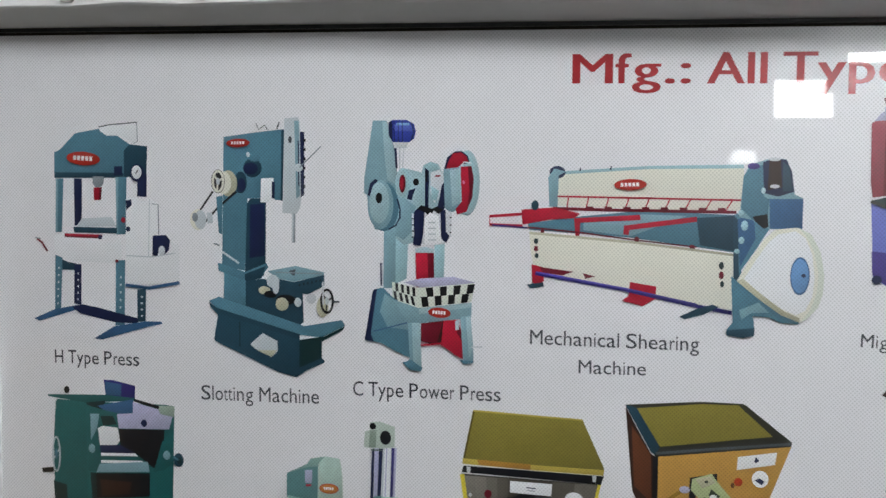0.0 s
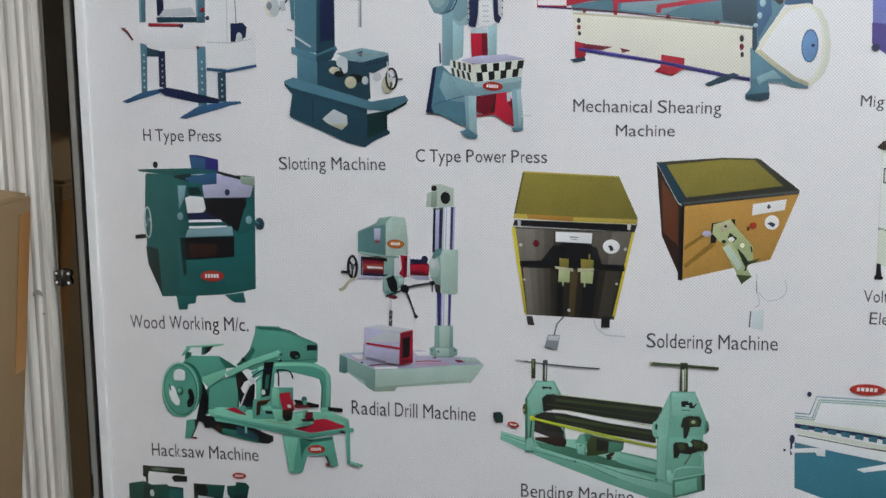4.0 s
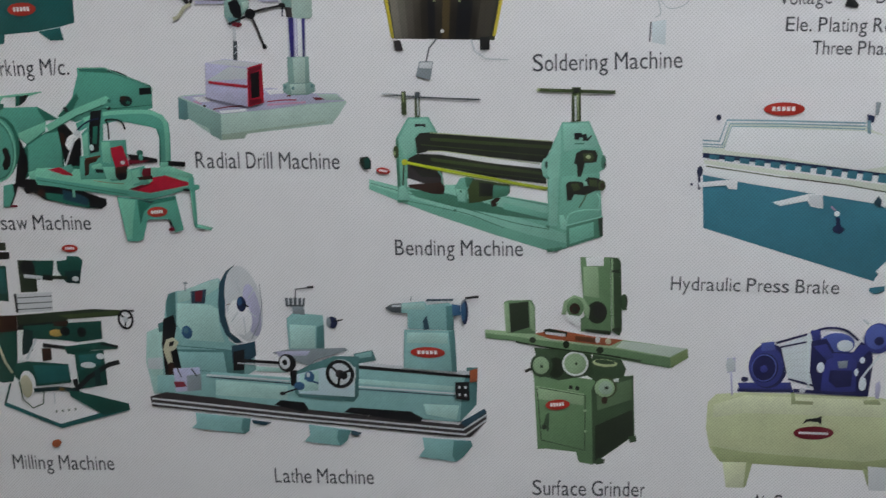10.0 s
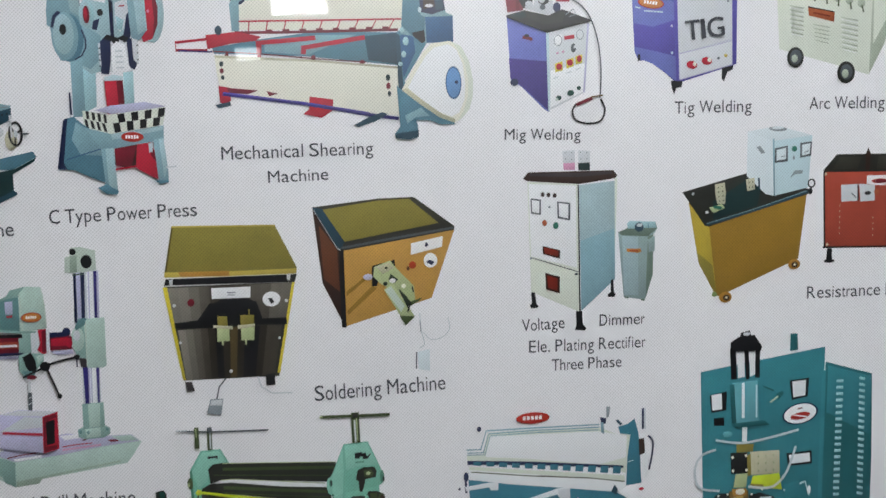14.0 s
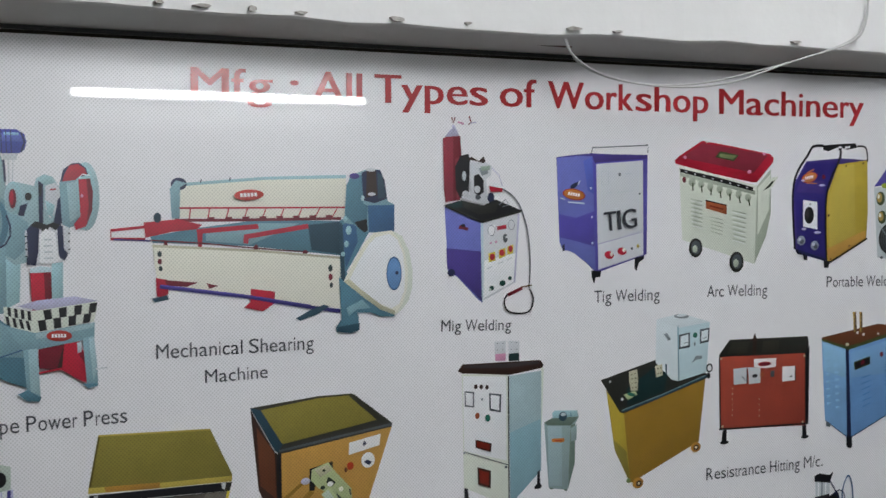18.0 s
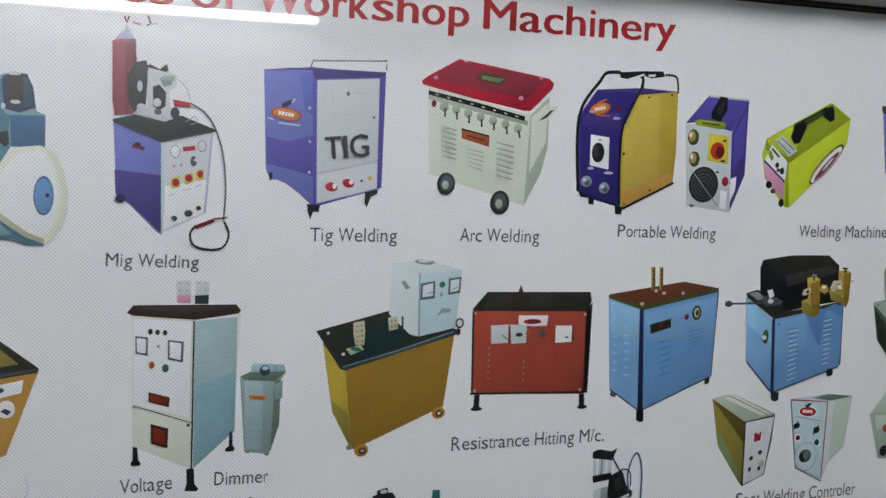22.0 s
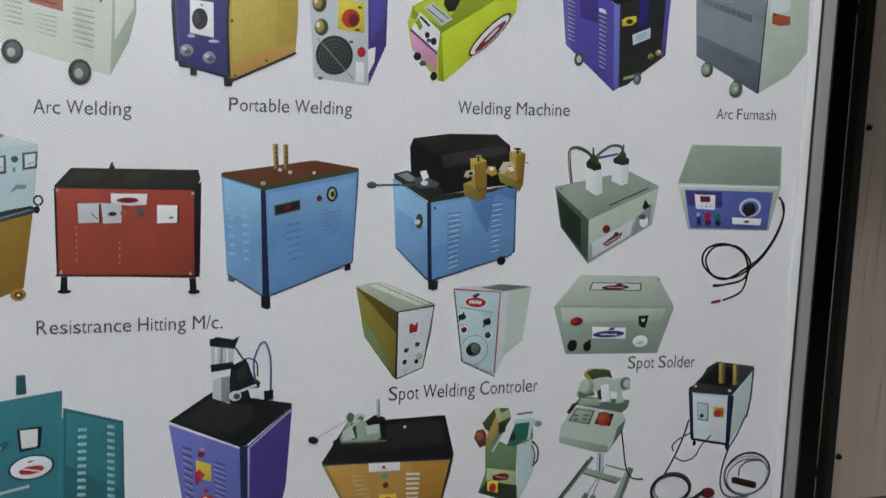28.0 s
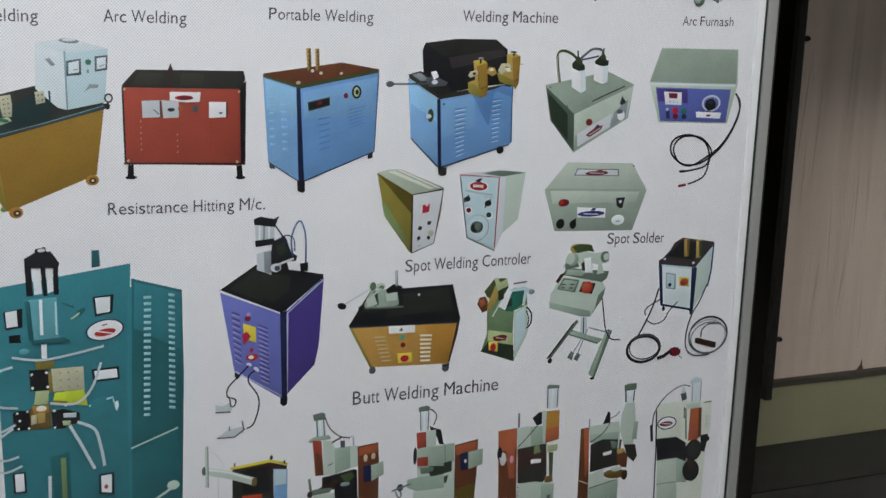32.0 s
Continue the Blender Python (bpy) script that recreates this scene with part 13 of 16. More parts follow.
shape(p, "front_panel", "silver", 2115.3, 850.4, 2172.4, 879.5, 2170.8, 859.3, 2116.5, 830.3)
shape(p, "knob_panel", "grey", 2176.7, 881.4, 2200, 901.9, 2197.4, 875.7, 2172.4, 857.9)
disc(p, "knob", "white", 2189, 876.5, 6.4, 7.4)
disc(p, "knob_rim", "grey_dark", 2186.4, 882.6, 5.6, 3.4)
shape(p, "knob_black", "black", 2185.4, 895.4, 2189.2, 906.1, 2194.2, 899.3, 2197.4, 896.6, 2188.7, 892)
disc(p, "lamp", "brick_dark", 2134.7, 867.4, 5.5, 5.4)
shape(p, "emblem", "red_dark", 2130.1, 848.1, 2146.3, 859.8, 2158.6, 862.9, 2156.1, 856.2, 2136.2, 844.6)
shape(p, "emblem_top", "navy", 2144.9, 858.5, 2148.2, 863.8, 2152.7, 863, 2151.5, 858.3)
line(p, "emblem_bar", "silver", 1.1, 2135.2, 847.9, 2154.5, 858.3)
line(p, "lettering", "moss_dark", 1.8, 2137.8, 898.6, 2157.9, 907, 2192.6, 920.8)
shape(p, "terminal", "white", 2100.5, 948.9, 2122.8, 950.1, 2125.8, 915.3, 2117.3, 911.4, 2101.5, 920.1)
shape(p, "terminal_side", "glass", 2113.5, 947.5, 2122.8, 949.5, 2125.8, 914.6, 2117.3, 911.4)
shape(p, "terminal", "white", 2138.3, 957.4, 2161.8, 958, 2161.6, 927.6, 2153, 924.3, 2137.9, 930.4)
shape(p, "terminal_side", "glass", 2151.6, 956, 2161.8, 957.4, 2161.6, 927.6, 2153.7, 925)
shape(p, "clip", "moss_dark", 2100.1, 954.7, 2107.5, 962.5, 2121.2, 952.8, 2122.4, 945.6, 2112.3, 943.6, 2101.2, 948.2)
shape(p, "clip", "olive_dark", 2105.6, 958.6, 2111.7, 965.8, 2117.9, 958, 2117, 950.8)
shape(p, "clip", "moss_dark", 2138.3, 958.7, 2146.6, 964.6, 2161.7, 959.3, 2161.4, 952.1, 2151.2, 950.8, 2139.3, 954.1)
shape(p, "clip", "olive_dark", 2145.2, 963.9, 2152, 972.5, 2157, 964, 2156.7, 957.4)
line(p, "pin", "olive_dark", 2.7, 2109, 973.6, 2109.7, 962.6)
line(p, "pin", "olive_dark", 2.4, 2152.3, 977.7, 2152.2, 969.2)
smooth_line(p, "cable", "olive_dark", 4.1, 2081, 927.4, 2076.6, 952.8, 2076.4, 969, 2084.6, 973.5, 2099.2, 969, 2109.1, 960.6)
smooth_line(p, "cable_light", "cream_dark", 1.4, 2080.2, 928, 2075.7, 956, 2077.8, 969, 2085.5, 971.6)
smooth_line(p, "cable", "grey_dark", 3.4, 2114.8, 962.6, 2124.4, 970.4, 2134.9, 976.3, 2148.1, 975.1, 2152.3, 967.9)
smooth_line(p, "cable", "violet_dark", 2.4, 2116.3, 960.6, 2128.5, 962.6, 2145.1, 965.9)
disc(p, "bolt", "grey_dark", 2095.3, 891.8, 1.8, 1.7)
disc(p, "bolt", "grey_dark", 2066.4, 920.3, 1.4, 1.3)

p = picture("spot_solder_unit_picture", "solder_light", "printed grey power unit with a blue front and coiled leads", 2235.8, 926.9, 2253.5, 978.1, 2392.7, 976.1, 2396.6, 922.1, 2380.9, 860.5, 2256.5, 864.7)
shape(p, "top", "solder", 2236.4, 927.5, 2253.6, 977.6, 2392, 975.5, 2393.6, 922.8, 2339, 923.8)
shape(p, "body", "solder_light", 2235.9, 925.2, 2395.3, 920.9, 2382.3, 861, 2256.5, 865.3)
shape(p, "rim", "glass", 2236.6, 925.7, 2393, 921.6, 2391.9, 917.9, 2237.5, 922.2)
shape(p, "front", "panelblue", 2246.7, 918.6, 2384.4, 913.8, 2379.2, 862.3, 2259.1, 867)
shape(p, "front_deep", "blue_deep", 2248.9, 916.8, 2304.5, 915.1, 2306.4, 893.7, 2253.9, 897.3)
shape(p, "meter", "white", 2262.3, 913.2, 2294.3, 911.7, 2295.4, 890.8, 2266, 892.4)
shape(p, "meter_rim", "navy", 2262.9, 914.4, 2294.9, 912.9, 2295.1, 910.5, 2263.1, 912)
shape(p, "display", "red_dark", 2270.9, 909.6, 2286.9, 908.8, 2286.9, 901.1, 2272.2, 901.8)
rows(p, "button", "grey", 3, 1, .3, .5, 2270.4, 898.3, 2291.4, 896.9, 2291, 893.3, 2271.4, 894.7)
disc(p, "dial_ring", "grey_light", 2349.7, 893.1, 17.2, 12.7)
disc(p, "dial_in", "panelblue", 2349.7, 892.5, 13.6, 10.3)
rows(p, "dial_tick", "grey_light", 5, 1, .2, .6, 2337.3, 904.1, 2362.4, 903.2, 2362.8, 898.9, 2337.7, 899.9)
disc(p, "dial", "black", 2348.5, 890.7, 10, 9.1)
disc(p, "dial_top", "steel_dark", 2348.2, 894.3, 5, 2.7)
line(p, "dial_stem", "black", 4, 2346.5, 889.5, 2345.8, 881.1)
shape(p, "name_plate", "white", 2322.4, 880.3, 2369.1, 877.7, 2367.8, 868.6, 2323.9, 871.2)
disc(p, "name_mark", "red_dark", 2345.8, 873.9, 4.3, 1.8)
shape(p, "switch", "navy", 2267.2, 887.1, 2273.4, 887, 2275.5, 870.3, 2269.2, 871)
disc(p, "switch_light", "lilac", 2270.2, 884.7, 3.1, 2.7)
disc(p, "switch", "red", 2284.2, 882.7, 5.3, 4.8)
disc(p, "switch", "red_dark", 2285.7, 873.7, 4.9, 4.2)
disc(p, "switch", "hack_dark", 2299.8, 881.2, 5.3, 4.8)
disc(p, "switch", "navy", 2301.2, 872.8, 4.6, 3.9)
smooth_line(p, "lead", "black", 3, 2393.7, 907.7, 2402.9, 895.4, 2402.5, 877.1, 2389.4, 846.8, 2370, 822.8, 2342.7, 805.2, 2322.1, 796, 2304.1, 798.4, 2285.2, 813, 2281.1, 828.2, 2289.9, 840, 2310.7, 844.3, 2332.5, 839, 2348, 826.4, 2353.6, 804.8, 2343.8, 792.8, 2315.7, 787.6, 2301.5, 786.9)
smooth_line(p, "lead", "black", 2.7, 2398.6, 901.5, 2403.7, 880.2, 2392.8, 849.8, 2370.2, 819.7, 2339.6, 799.7, 2314.9, 796.8, 2296.6, 803.5, 2286.5, 822, 2293.7, 836.9, 2310.9, 842.5, 2336.1, 838.9, 2355.7, 820.1, 2353.8, 801.7, 2345.2, 777.4, 2317.5, 766.1)
line(p, "lead_tip", "black", 4, 2300.1, 786.9, 2310, 787.2)
line(p, "lead_tip", "red_dark", 4, 2299.9, 763.7, 2314, 765.6)

p = picture("spot_solder_box_picture", "solder", "printed grey soldering box with knobs and a badge", 2065.5, 766.7, 2102, 807.2, 2215.4, 802.4, 2243, 758.7, 2221.5, 697.1, 2085.7, 702.6)
shape(p, "top", "solder_light", 2066, 767.8, 2102.6, 806.6, 2214.8, 801.9, 2241.5, 763.4, 2237.6, 760.8, 2075.4, 768.8)
shape(p, "front", "solder", 2066.1, 766.6, 2241, 759.4, 2220.8, 697.7, 2086.3, 703.1)
shape(p, "front_light", "solder_light", 2075.5, 765, 2231, 757.7, 2225.2, 741.5, 2079.5, 745.3)
shape(p, "plate", "grey_dark", 2114.3, 787.1, 2118.9, 797.4, 2191.4, 794.1, 2192, 783.3)
shape(p, "plate_in", "silver", 2116.8, 788.1, 2120.2, 796.2, 2189.5, 793, 2189.9, 784.6)
disc(p, "plate_oval", "red_dark", 2153.2, 789.4, 20.1, 3.4)
shape(p, "plate_dog", "red_dark", 2150.6, 791.8, 2155.6, 794.3, 2163.4, 793.9, 2162.3, 790.6)
line(p, "plate_bar", "silver", 0.9, 2141, 790.1, 2166.2, 788.7)
disc(p, "lamp", "brick_dark", 2098.4, 745.8, 8.3, 5.9)
disc(p, "lamp", "red_dark", 2101.5, 746.1, 7, 5)
disc(p, "lamp_light", "brick", 2095.8, 746.5, 3.8, 3.4)
shape(p, "switch", "black", 2189.7, 749.5, 2205.5, 750.2, 2201.7, 733.4, 2197.1, 733.1, 2191, 737.5)
shape(p, "switch_mark", "silver", 2194.5, 745.2, 2199.8, 745.4, 2199.3, 741.5, 2195.4, 741.2)
shape(p, "sticker", "white", 2122.2, 738.1, 2172.1, 734.2, 2172.2, 719.5, 2123.6, 722.3)
disc(p, "sticker_oval", "violet_dark", 2147.2, 726.8, 23.4, 4.5)
line(p, "sticker_lettering", "white", 1.2, 2134.3, 727.2, 2160.2, 725.4)
shape(p, "sticker_dog", "violet_dark", 2145, 732.6, 2150.6, 735.6, 2156.5, 735.2, 2153.4, 731.5)
disc(p, "knob", "black", 2094.7, 713.7, 7, 7.9, -20)
line(p, "knob_stem", "black", 4.2, 2093.5, 711.5, 2098.2, 720.1)
disc(p, "knob", "black", 2116.4, 711.6, 5.8, 6.8)
line(p, "knob_stem", "black", 4.2, 2115.8, 709.9, 2120.5, 720.2)
disc(p, "dial", "white", 2194.7, 715, 11.3, 8)
disc(p, "dial_low", "glass", 2193.6, 712.3, 8.6, 4.6)
line(p, "dial_mark", "grey_dark", 1.2, 2190.9, 712.5, 2198.8, 713)
disc(p, "edge_bolt", "grey_dark", 2216.9, 798.4, 1.7, 1.4)

p = picture("butt_welder_violet_picture", "blue_face", "printed violet butt welding cabinet with a black top and loose leads", 1572.5, 643.3, 1658.2, 606.2, 1661.1, 480.6, 1592.3, 528)
shape(p, "side", "blue_deep", 1667.1, 609.1, 1721.4, 655.4, 1715.1, 556, 1709.1, 527.5, 1666.7, 484.5)
shape(p, "top", "black", 1572.5, 646.8, 1622.6, 679.3, 1720.7, 659.7, 1720.7, 654.8, 1665.7, 610.6, 1658.2, 608.3)
shape(p, "top_shine", "roller", 1585.8, 646.7, 1622.6, 672.4, 1642.9, 652.6, 1632.8, 625.3)
line(p, "side_edge", "ice", 1.7, 1667.1, 605.6, 1720.8, 651.9)
line(p, "side_edge", "lilac", 2.8, 1668.5, 605.5, 1668.1, 487.3)
shape(p, "post", "navy", 1657.5, 608.3, 1667.1, 610.6, 1668.8, 481.4, 1661.1, 479.1)
line(p, "base_line", "lilac", 1.7, 1593.6, 527.9, 1660.4, 485)
rows(p, "slot", "blue_deep", 1, 9, .95, .3, 1587.7, 618.9, 1600.4, 613.3, 1603.1, 535.7, 1593, 543.6)
rows(p, "slot", "blue_deep", 1, 13, .95, .3, 1625.5, 597, 1640.5, 589.7, 1643.6, 503.8, 1629.1, 512.2)
rows(p, "slot", "lilac", 1, 9, .9, .14, 1587.7, 615.5, 1600.4, 609.8, 1603.1, 532.8, 1593, 540.7)
rows(p, "slot", "lilac", 1, 13, .9, .14, 1625.5, 593.5, 1640.5, 586.1, 1643.6, 500.9, 1629.1, 509.3)
disc(p, "lamp", "red_dark", 1611.2, 603.5, 4.4, 4.2)
disc(p, "lamp", "pink", 1612.6, 609, 3, 2.8)
shape(p, "switch", "yellow", 1604.5, 597, 1622.8, 590.1, 1623.5, 567.5, 1605.8, 575.1)
shape(p, "switch_red", "red", 1603.1, 580.9, 1609.2, 584.7, 1616, 577.2, 1605.8, 565.2)
disc(p, "lamp", "red", 1616.7, 557.4, 2.7, 3.2)
disc(p, "socket", "badge_red", 1617.4, 546.7, 8.9, 5.3)
disc(p, "socket_eye", "cream", 1616, 546.8, 3.8, 2.8)
disc(p, "plug", "silver", 1613.3, 536.3, 4.1, 2.5, -30)
disc(p, "plug", "silver", 1623.6, 528.4, 4.8, 2.5, -40)
smooth_line(p, "lead", "black", 2.1, 1612.6, 534.9, 1595.6, 518.5, 1583.4, 505.2, 1582, 492.5, 1593.6, 486.5, 1592.2, 478, 1586.1, 476.3)
smooth_line(p, "lead", "black", 2.1, 1622.2, 527.1, 1613.3, 520.6, 1612.7, 509.9, 1625, 490.9, 1627.2, 472.7, 1619.6, 448, 1609.3, 441.7)
shape(p, "clip", "grey_light", 1565.1, 481.8, 1575.2, 478.7, 1585.4, 483.6, 1588.8, 471.8, 1575.2, 468, 1565.1, 471.8)
line(p, "clip_bar", "grey_dark", 2.1, 1565.1, 470.3, 1586.7, 469.1)
line(p, "clip_pin", "grey_dark", 2.1, 1585.4, 491.5, 1586.8, 476.3)
shape(p, "clip", "grey_light", 1581.9, 442.8, 1602.4, 445.9, 1605.9, 436.2, 1585.3, 430.9, 1566.9, 432)
line(p, "clip_bar", "grey_dark", 2.1, 1566.9, 432, 1592.1, 430.9, 1607.2, 441.8)
line(p, "clip_pin", "grey_dark", 2.1, 1603.1, 453.9, 1605.2, 440.6)
line(p, "clip_pin", "grey_dark", 1.8, 1584.6, 447.6, 1584.6, 441.1)
shape(p, "cyl", "grey_light", 1621.1, 742.8, 1649.2, 741.8, 1648.7, 711.1, 1622.5, 708.8)
line(p, "cyl_tube", "grey", 3, 1634.4, 740.3, 1633.9, 711.7)
line(p, "cyl_light", "white", 2.4, 1627.8, 739.2, 1627.8, 714)
line(p, "cyl_light", "white", 2, 1641.2, 738.7, 1641.3, 714.1)
shape(p, "cyl_top", "black", 1619.7, 744.2, 1629.1, 747.3, 1647.9, 743.2, 1655.9, 747, 1649.3, 731.6, 1620.4, 736.1)
shape(p, "cyl_low", "black", 1621.1, 713.6, 1648, 715.9, 1650.1, 707.6, 1622.5, 704.6)
shape(p, "block", "grey_light", 1623.9, 695, 1642.7, 699.6, 1645.5, 676.7, 1644.9, 664.3, 1623.9, 672.3)
shape(p, "block_shade", "grey", 1633.9, 697.3, 1645.4, 698.1, 1645.6, 665.7, 1634.7, 668.3)
shape(p, "head", "black", 1646, 711.2, 1662.9, 718.7, 1666.3, 713.7, 1671.9, 696.3, 1681.6, 688.9, 1680.2, 682, 1666.6, 681.3, 1670.1, 668.6, 1656.5, 662.3, 1644.9, 664.3, 1644.1, 694.1)
shape(p, "head_gap", "moss_dark", 1651.5, 704.1, 1662.9, 710.4, 1666.4, 696.5, 1656.3, 690.1)
line(p, "head_bar", "silver", 3.1, 1649.6, 676.5, 1676.8, 685.6)
disc(p, "wheel", "silver", 1651, 673.7, 7.5, 6.2)
disc(p, "wheel", "grey_dark", 1653, 672.9, 4.1, 3.8)
shape(p, "shadow", "roller", 1631.3, 666.4, 1673.6, 661.4, 1670.3, 640.6, 1646.5, 624.5, 1629.4, 635.9)
smooth_line(p, "hose", "navy", 2, 1649.3, 735, 1662.9, 713.9, 1673.3, 692.7)
smooth_line(p, "hose", "steelblue", 2.4, 1675.4, 689.2, 1673.1, 713.5, 1679.8, 733.8, 1687.2, 737, 1693.6, 716.1, 1694.1, 677.8)
smooth_line(p, "hose", "navy", 1.7, 1656.1, 714.2, 1666.3, 719.2, 1676.5, 713.3, 1678.1, 696)
shape(p, "valve", "white", 1672.7, 681, 1685.7, 683.1, 1687.2, 672.6, 1674.2, 669.1)
shape(p, "valve_black", "black", 1685.8, 677.5, 1697.5, 679.1, 1697.6, 666.5, 1686.6, 665.6)
shape(p, "foot", "black", 1658.3, 482.3, 1669.5, 483.5, 1668.2, 472, 1663.3, 469.5, 1658.4, 473.6)
shape(p, "foot", "black", 1702.8, 528, 1709.1, 531.1, 1708.4, 526.1)
shape(p, "foot", "black", 1592.3, 528, 1601.1, 521.6, 1596.3, 516.3, 1592.3, 520.9)

p = picture("butt_welder_orange_picture", "ochre2", "printed ochre butt welding cabinet with a black sloping top", 1760.9, 576.9, 1845.1, 575.1, 1930, 571.4, 1917.8, 508.9, 1793.1, 514.8)
shape(p, "front_dark", "ochre", 1877.5, 572.9, 1926.7, 571, 1916.4, 511.7, 1892.6, 511.5)
shape(p, "edge_left", "khaki", 1760.9, 576.9, 1765.3, 576.6, 1797.5, 514.4, 1793.1, 514.8)
shape(p, "top", "black", 1759.6, 580.1, 1791.7, 630.2, 1921, 631.2, 1935, 578.2, 1930, 571.4, 1845.1, 575.1, 1762.8, 576.1)
shape(p, "top_shine", "roller", 1812, 621.5, 1914.7, 626.4, 1922.5, 592.6, 1819.1, 589.5)
shape(p, "edge_right", "brown_dark", 1929.9, 572, 1935, 578.2, 1930.7, 553.1, 1920.3, 512.7, 1916.5, 508.4)
line(p, "rim", "grey_dark", 1.6, 1760.9, 576.9, 1845.1, 574.4, 1930, 571.4)
shape(p, "nameplate", "white", 1820.8, 574.8, 1862.5, 573.3, 1862.9, 562.3, 1821.7, 563.2)
shape(p, "name_mark", "grey_dark", 1837.6, 566.6, 1841.3, 571.5, 1844.1, 566.2)
disc(p, "lamp", "hack", 1842.4, 556.7, 4.5, 3.9)
disc(p, "lamp", "brick_dark", 1844.1, 544.4, 3.9, 3.9)
disc(p, "lamp", "red_dark", 1844.1, 543.7, 2.3, 2.3)
shape(p, "switch", "yellow", 1836, 532.1, 1858.7, 531.7, 1859.8, 516.7, 1837.1, 517.1)
disc(p, "switch_red", "red", 1847.3, 523.5, 6.5, 5.2)
shape(p, "switch_red", "red", 1846.5, 528.1, 1854.4, 524.2, 1848.1, 518.2)
rows(p, "slot", "cream", 1, 7, .95, .5, 1870.1, 559.9, 1890.3, 558.5, 1887.9, 513.9, 1872.2, 514.4)
rows(p, "slot", "ochre", 1, 7, .95, .16, 1870.2, 558, 1890.4, 556.6, 1888, 511.9, 1872.3, 512.5)
rows(p, "slot", "cream_dark", 1, 7, .95, .25, 1797, 563, 1815.4, 562.4, 1827.4, 519.8, 1812, 519.7)
disc(p, "foot", "grey_dark", 1797, 510, 5.4, 5.5)
disc(p, "foot", "grey_dark", 1913.4, 502.7, 6, 5.9)
shape(p, "foot_fork", "navy", 1906.6, 508.5, 1919.8, 509.4, 1918.7, 504.3, 1909.4, 504.3)
shape(p, "vise", "sage", 1782.7, 611.9, 1792.9, 632, 1834.6, 627.7, 1835.8, 607.5, 1825.2, 601.8, 1784.1, 603.7)
shape(p, "vise_dark", "black", 1833.4, 626.5, 1840.8, 634.3, 1843.6, 603.8, 1836.6, 602.3)
shape(p, "vise_dark", "moss_dark", 1796.1, 628.7, 1802.3, 629.6, 1804.7, 609.3, 1797.9, 606.6)
shape(p, "vise_light", "sage_light", 1785.6, 619.9, 1798.1, 622.9, 1802.8, 609.5, 1787.2, 606.6)
shape(p, "vise_light", "sage_light", 1815.1, 624.4, 1832.1, 626.6, 1833.1, 613.9, 1817.3, 613)
disc(p, "vise_wheel", "moss", 1795.3, 636.8, 5, 6.3)
disc(p, "vise_wheel", "sage_light", 1807.2, 635.6, 7, 5.6)
disc(p, "vise_wheel", "moss", 1808.5, 634.2, 3.8, 3.1)
line(p, "vise_arm", "sage_light", 3.1, 1790, 619.6, 1808.5, 633)
shape(p, "vise_top", "black", 1814.9, 630.7, 1827.4, 638.2, 1839.5, 634.4, 1837.2, 626.3, 1818.2, 624.3)
line(p, "post", "grey", 4.1, 1830.6, 658.1, 1831.9, 634.2)
line(p, "post_light", "silver", 1.3, 1830, 657.5, 1831.2, 636.1)
line(p, "base", "sage_dark", 2.5, 1784.1, 604.9, 1843, 603.2)
line(p, "lever", "grey_light", 1.9, 1753.4, 613.7, 1791.6, 633.3)
disc(p, "lever_ball", "black", 1748.5, 610.9, 6.8, 4.7, -20)
shape(p, "shadow", "roller", 1777.8, 604.7, 1844.3, 601.2, 1843.2, 597.5, 1779.8, 600.2)
disc(p, "clip", "black", 1777.8, 605.9, 4.4, 3.8)
disc(p, "eye", "white", 1866.9, 619.6, 1.9, 1.9)

p = picture("butt_welder_green_picture", "moss2", "printed green pedestal butt welder with brass jaws", 1978.3, 587.2, 1981.7, 596.5, 2014.3, 618.7, 2043.1, 617.4, 2045.8, 589.4, 2023.3, 582.6, 2023.2, 546.6, 2026.2, 502.1, 1970.9, 522.6, 1979.8, 549.1)
shape(p, "side", "sage_light", 2023.4, 581, 2045.7, 591, 2050.6, 557.1, 2046.7, 541.3, 2026.9, 502.9)
shape(p, "side_light", "ice", 2026.8, 578.4, 2041.2, 584.9, 2043.9, 545.5, 2028.4, 518.2)
shape(p, "front", "moss2", 1978.2, 588.8, 2023.4, 581, 2023.1, 548.3, 1981.8, 555.4)
shape(p, "front_low", "moss_dark", 1982.2, 537.1, 2025.2, 528.8, 2026.9, 502.9, 1970.9, 522.6)
shape(p, "top", "hack_dark", 2013, 614.8, 2043.1, 617.4, 2039, 593.8, 2020.9, 581.9, 2008.5, 583.3)
shape(p, "top_dark", "moss_dark", 2010.6, 600.7, 2019.5, 602.6, 2020.3, 590.7, 2009, 588.9)
shape(p, "yellow", "olive_light", 1981.8, 555.4, 2024, 547.4, 2024.4, 528.1, 1981.3, 538.7)
line(p, "oval", "red_dark", 4.5, 1990.7, 542.9, 2012.2, 538.5)
disc(p, "oval_mark", "red_dark", 2002.2, 541.5, 11.5, 4.8, 6)
line(p, "oval_lettering", "olive_light", 1.2, 1994.8, 542.7, 2009.7, 539.4)
shape(p, "switch", "yellow", 1983, 537, 1998.4, 536.9, 1998.7, 520, 1983.8, 524.2)
disc(p, "switch_red", "red", 1990.9, 527.7, 4.9, 6.4)
shape(p, "jaw", "olive_dark", 1972.5, 616.6, 1989, 635.4, 2009.2, 634.6, 2012.7, 618.7, 1999.1, 603.6, 1987.2, 600.2, 1977, 608.5)
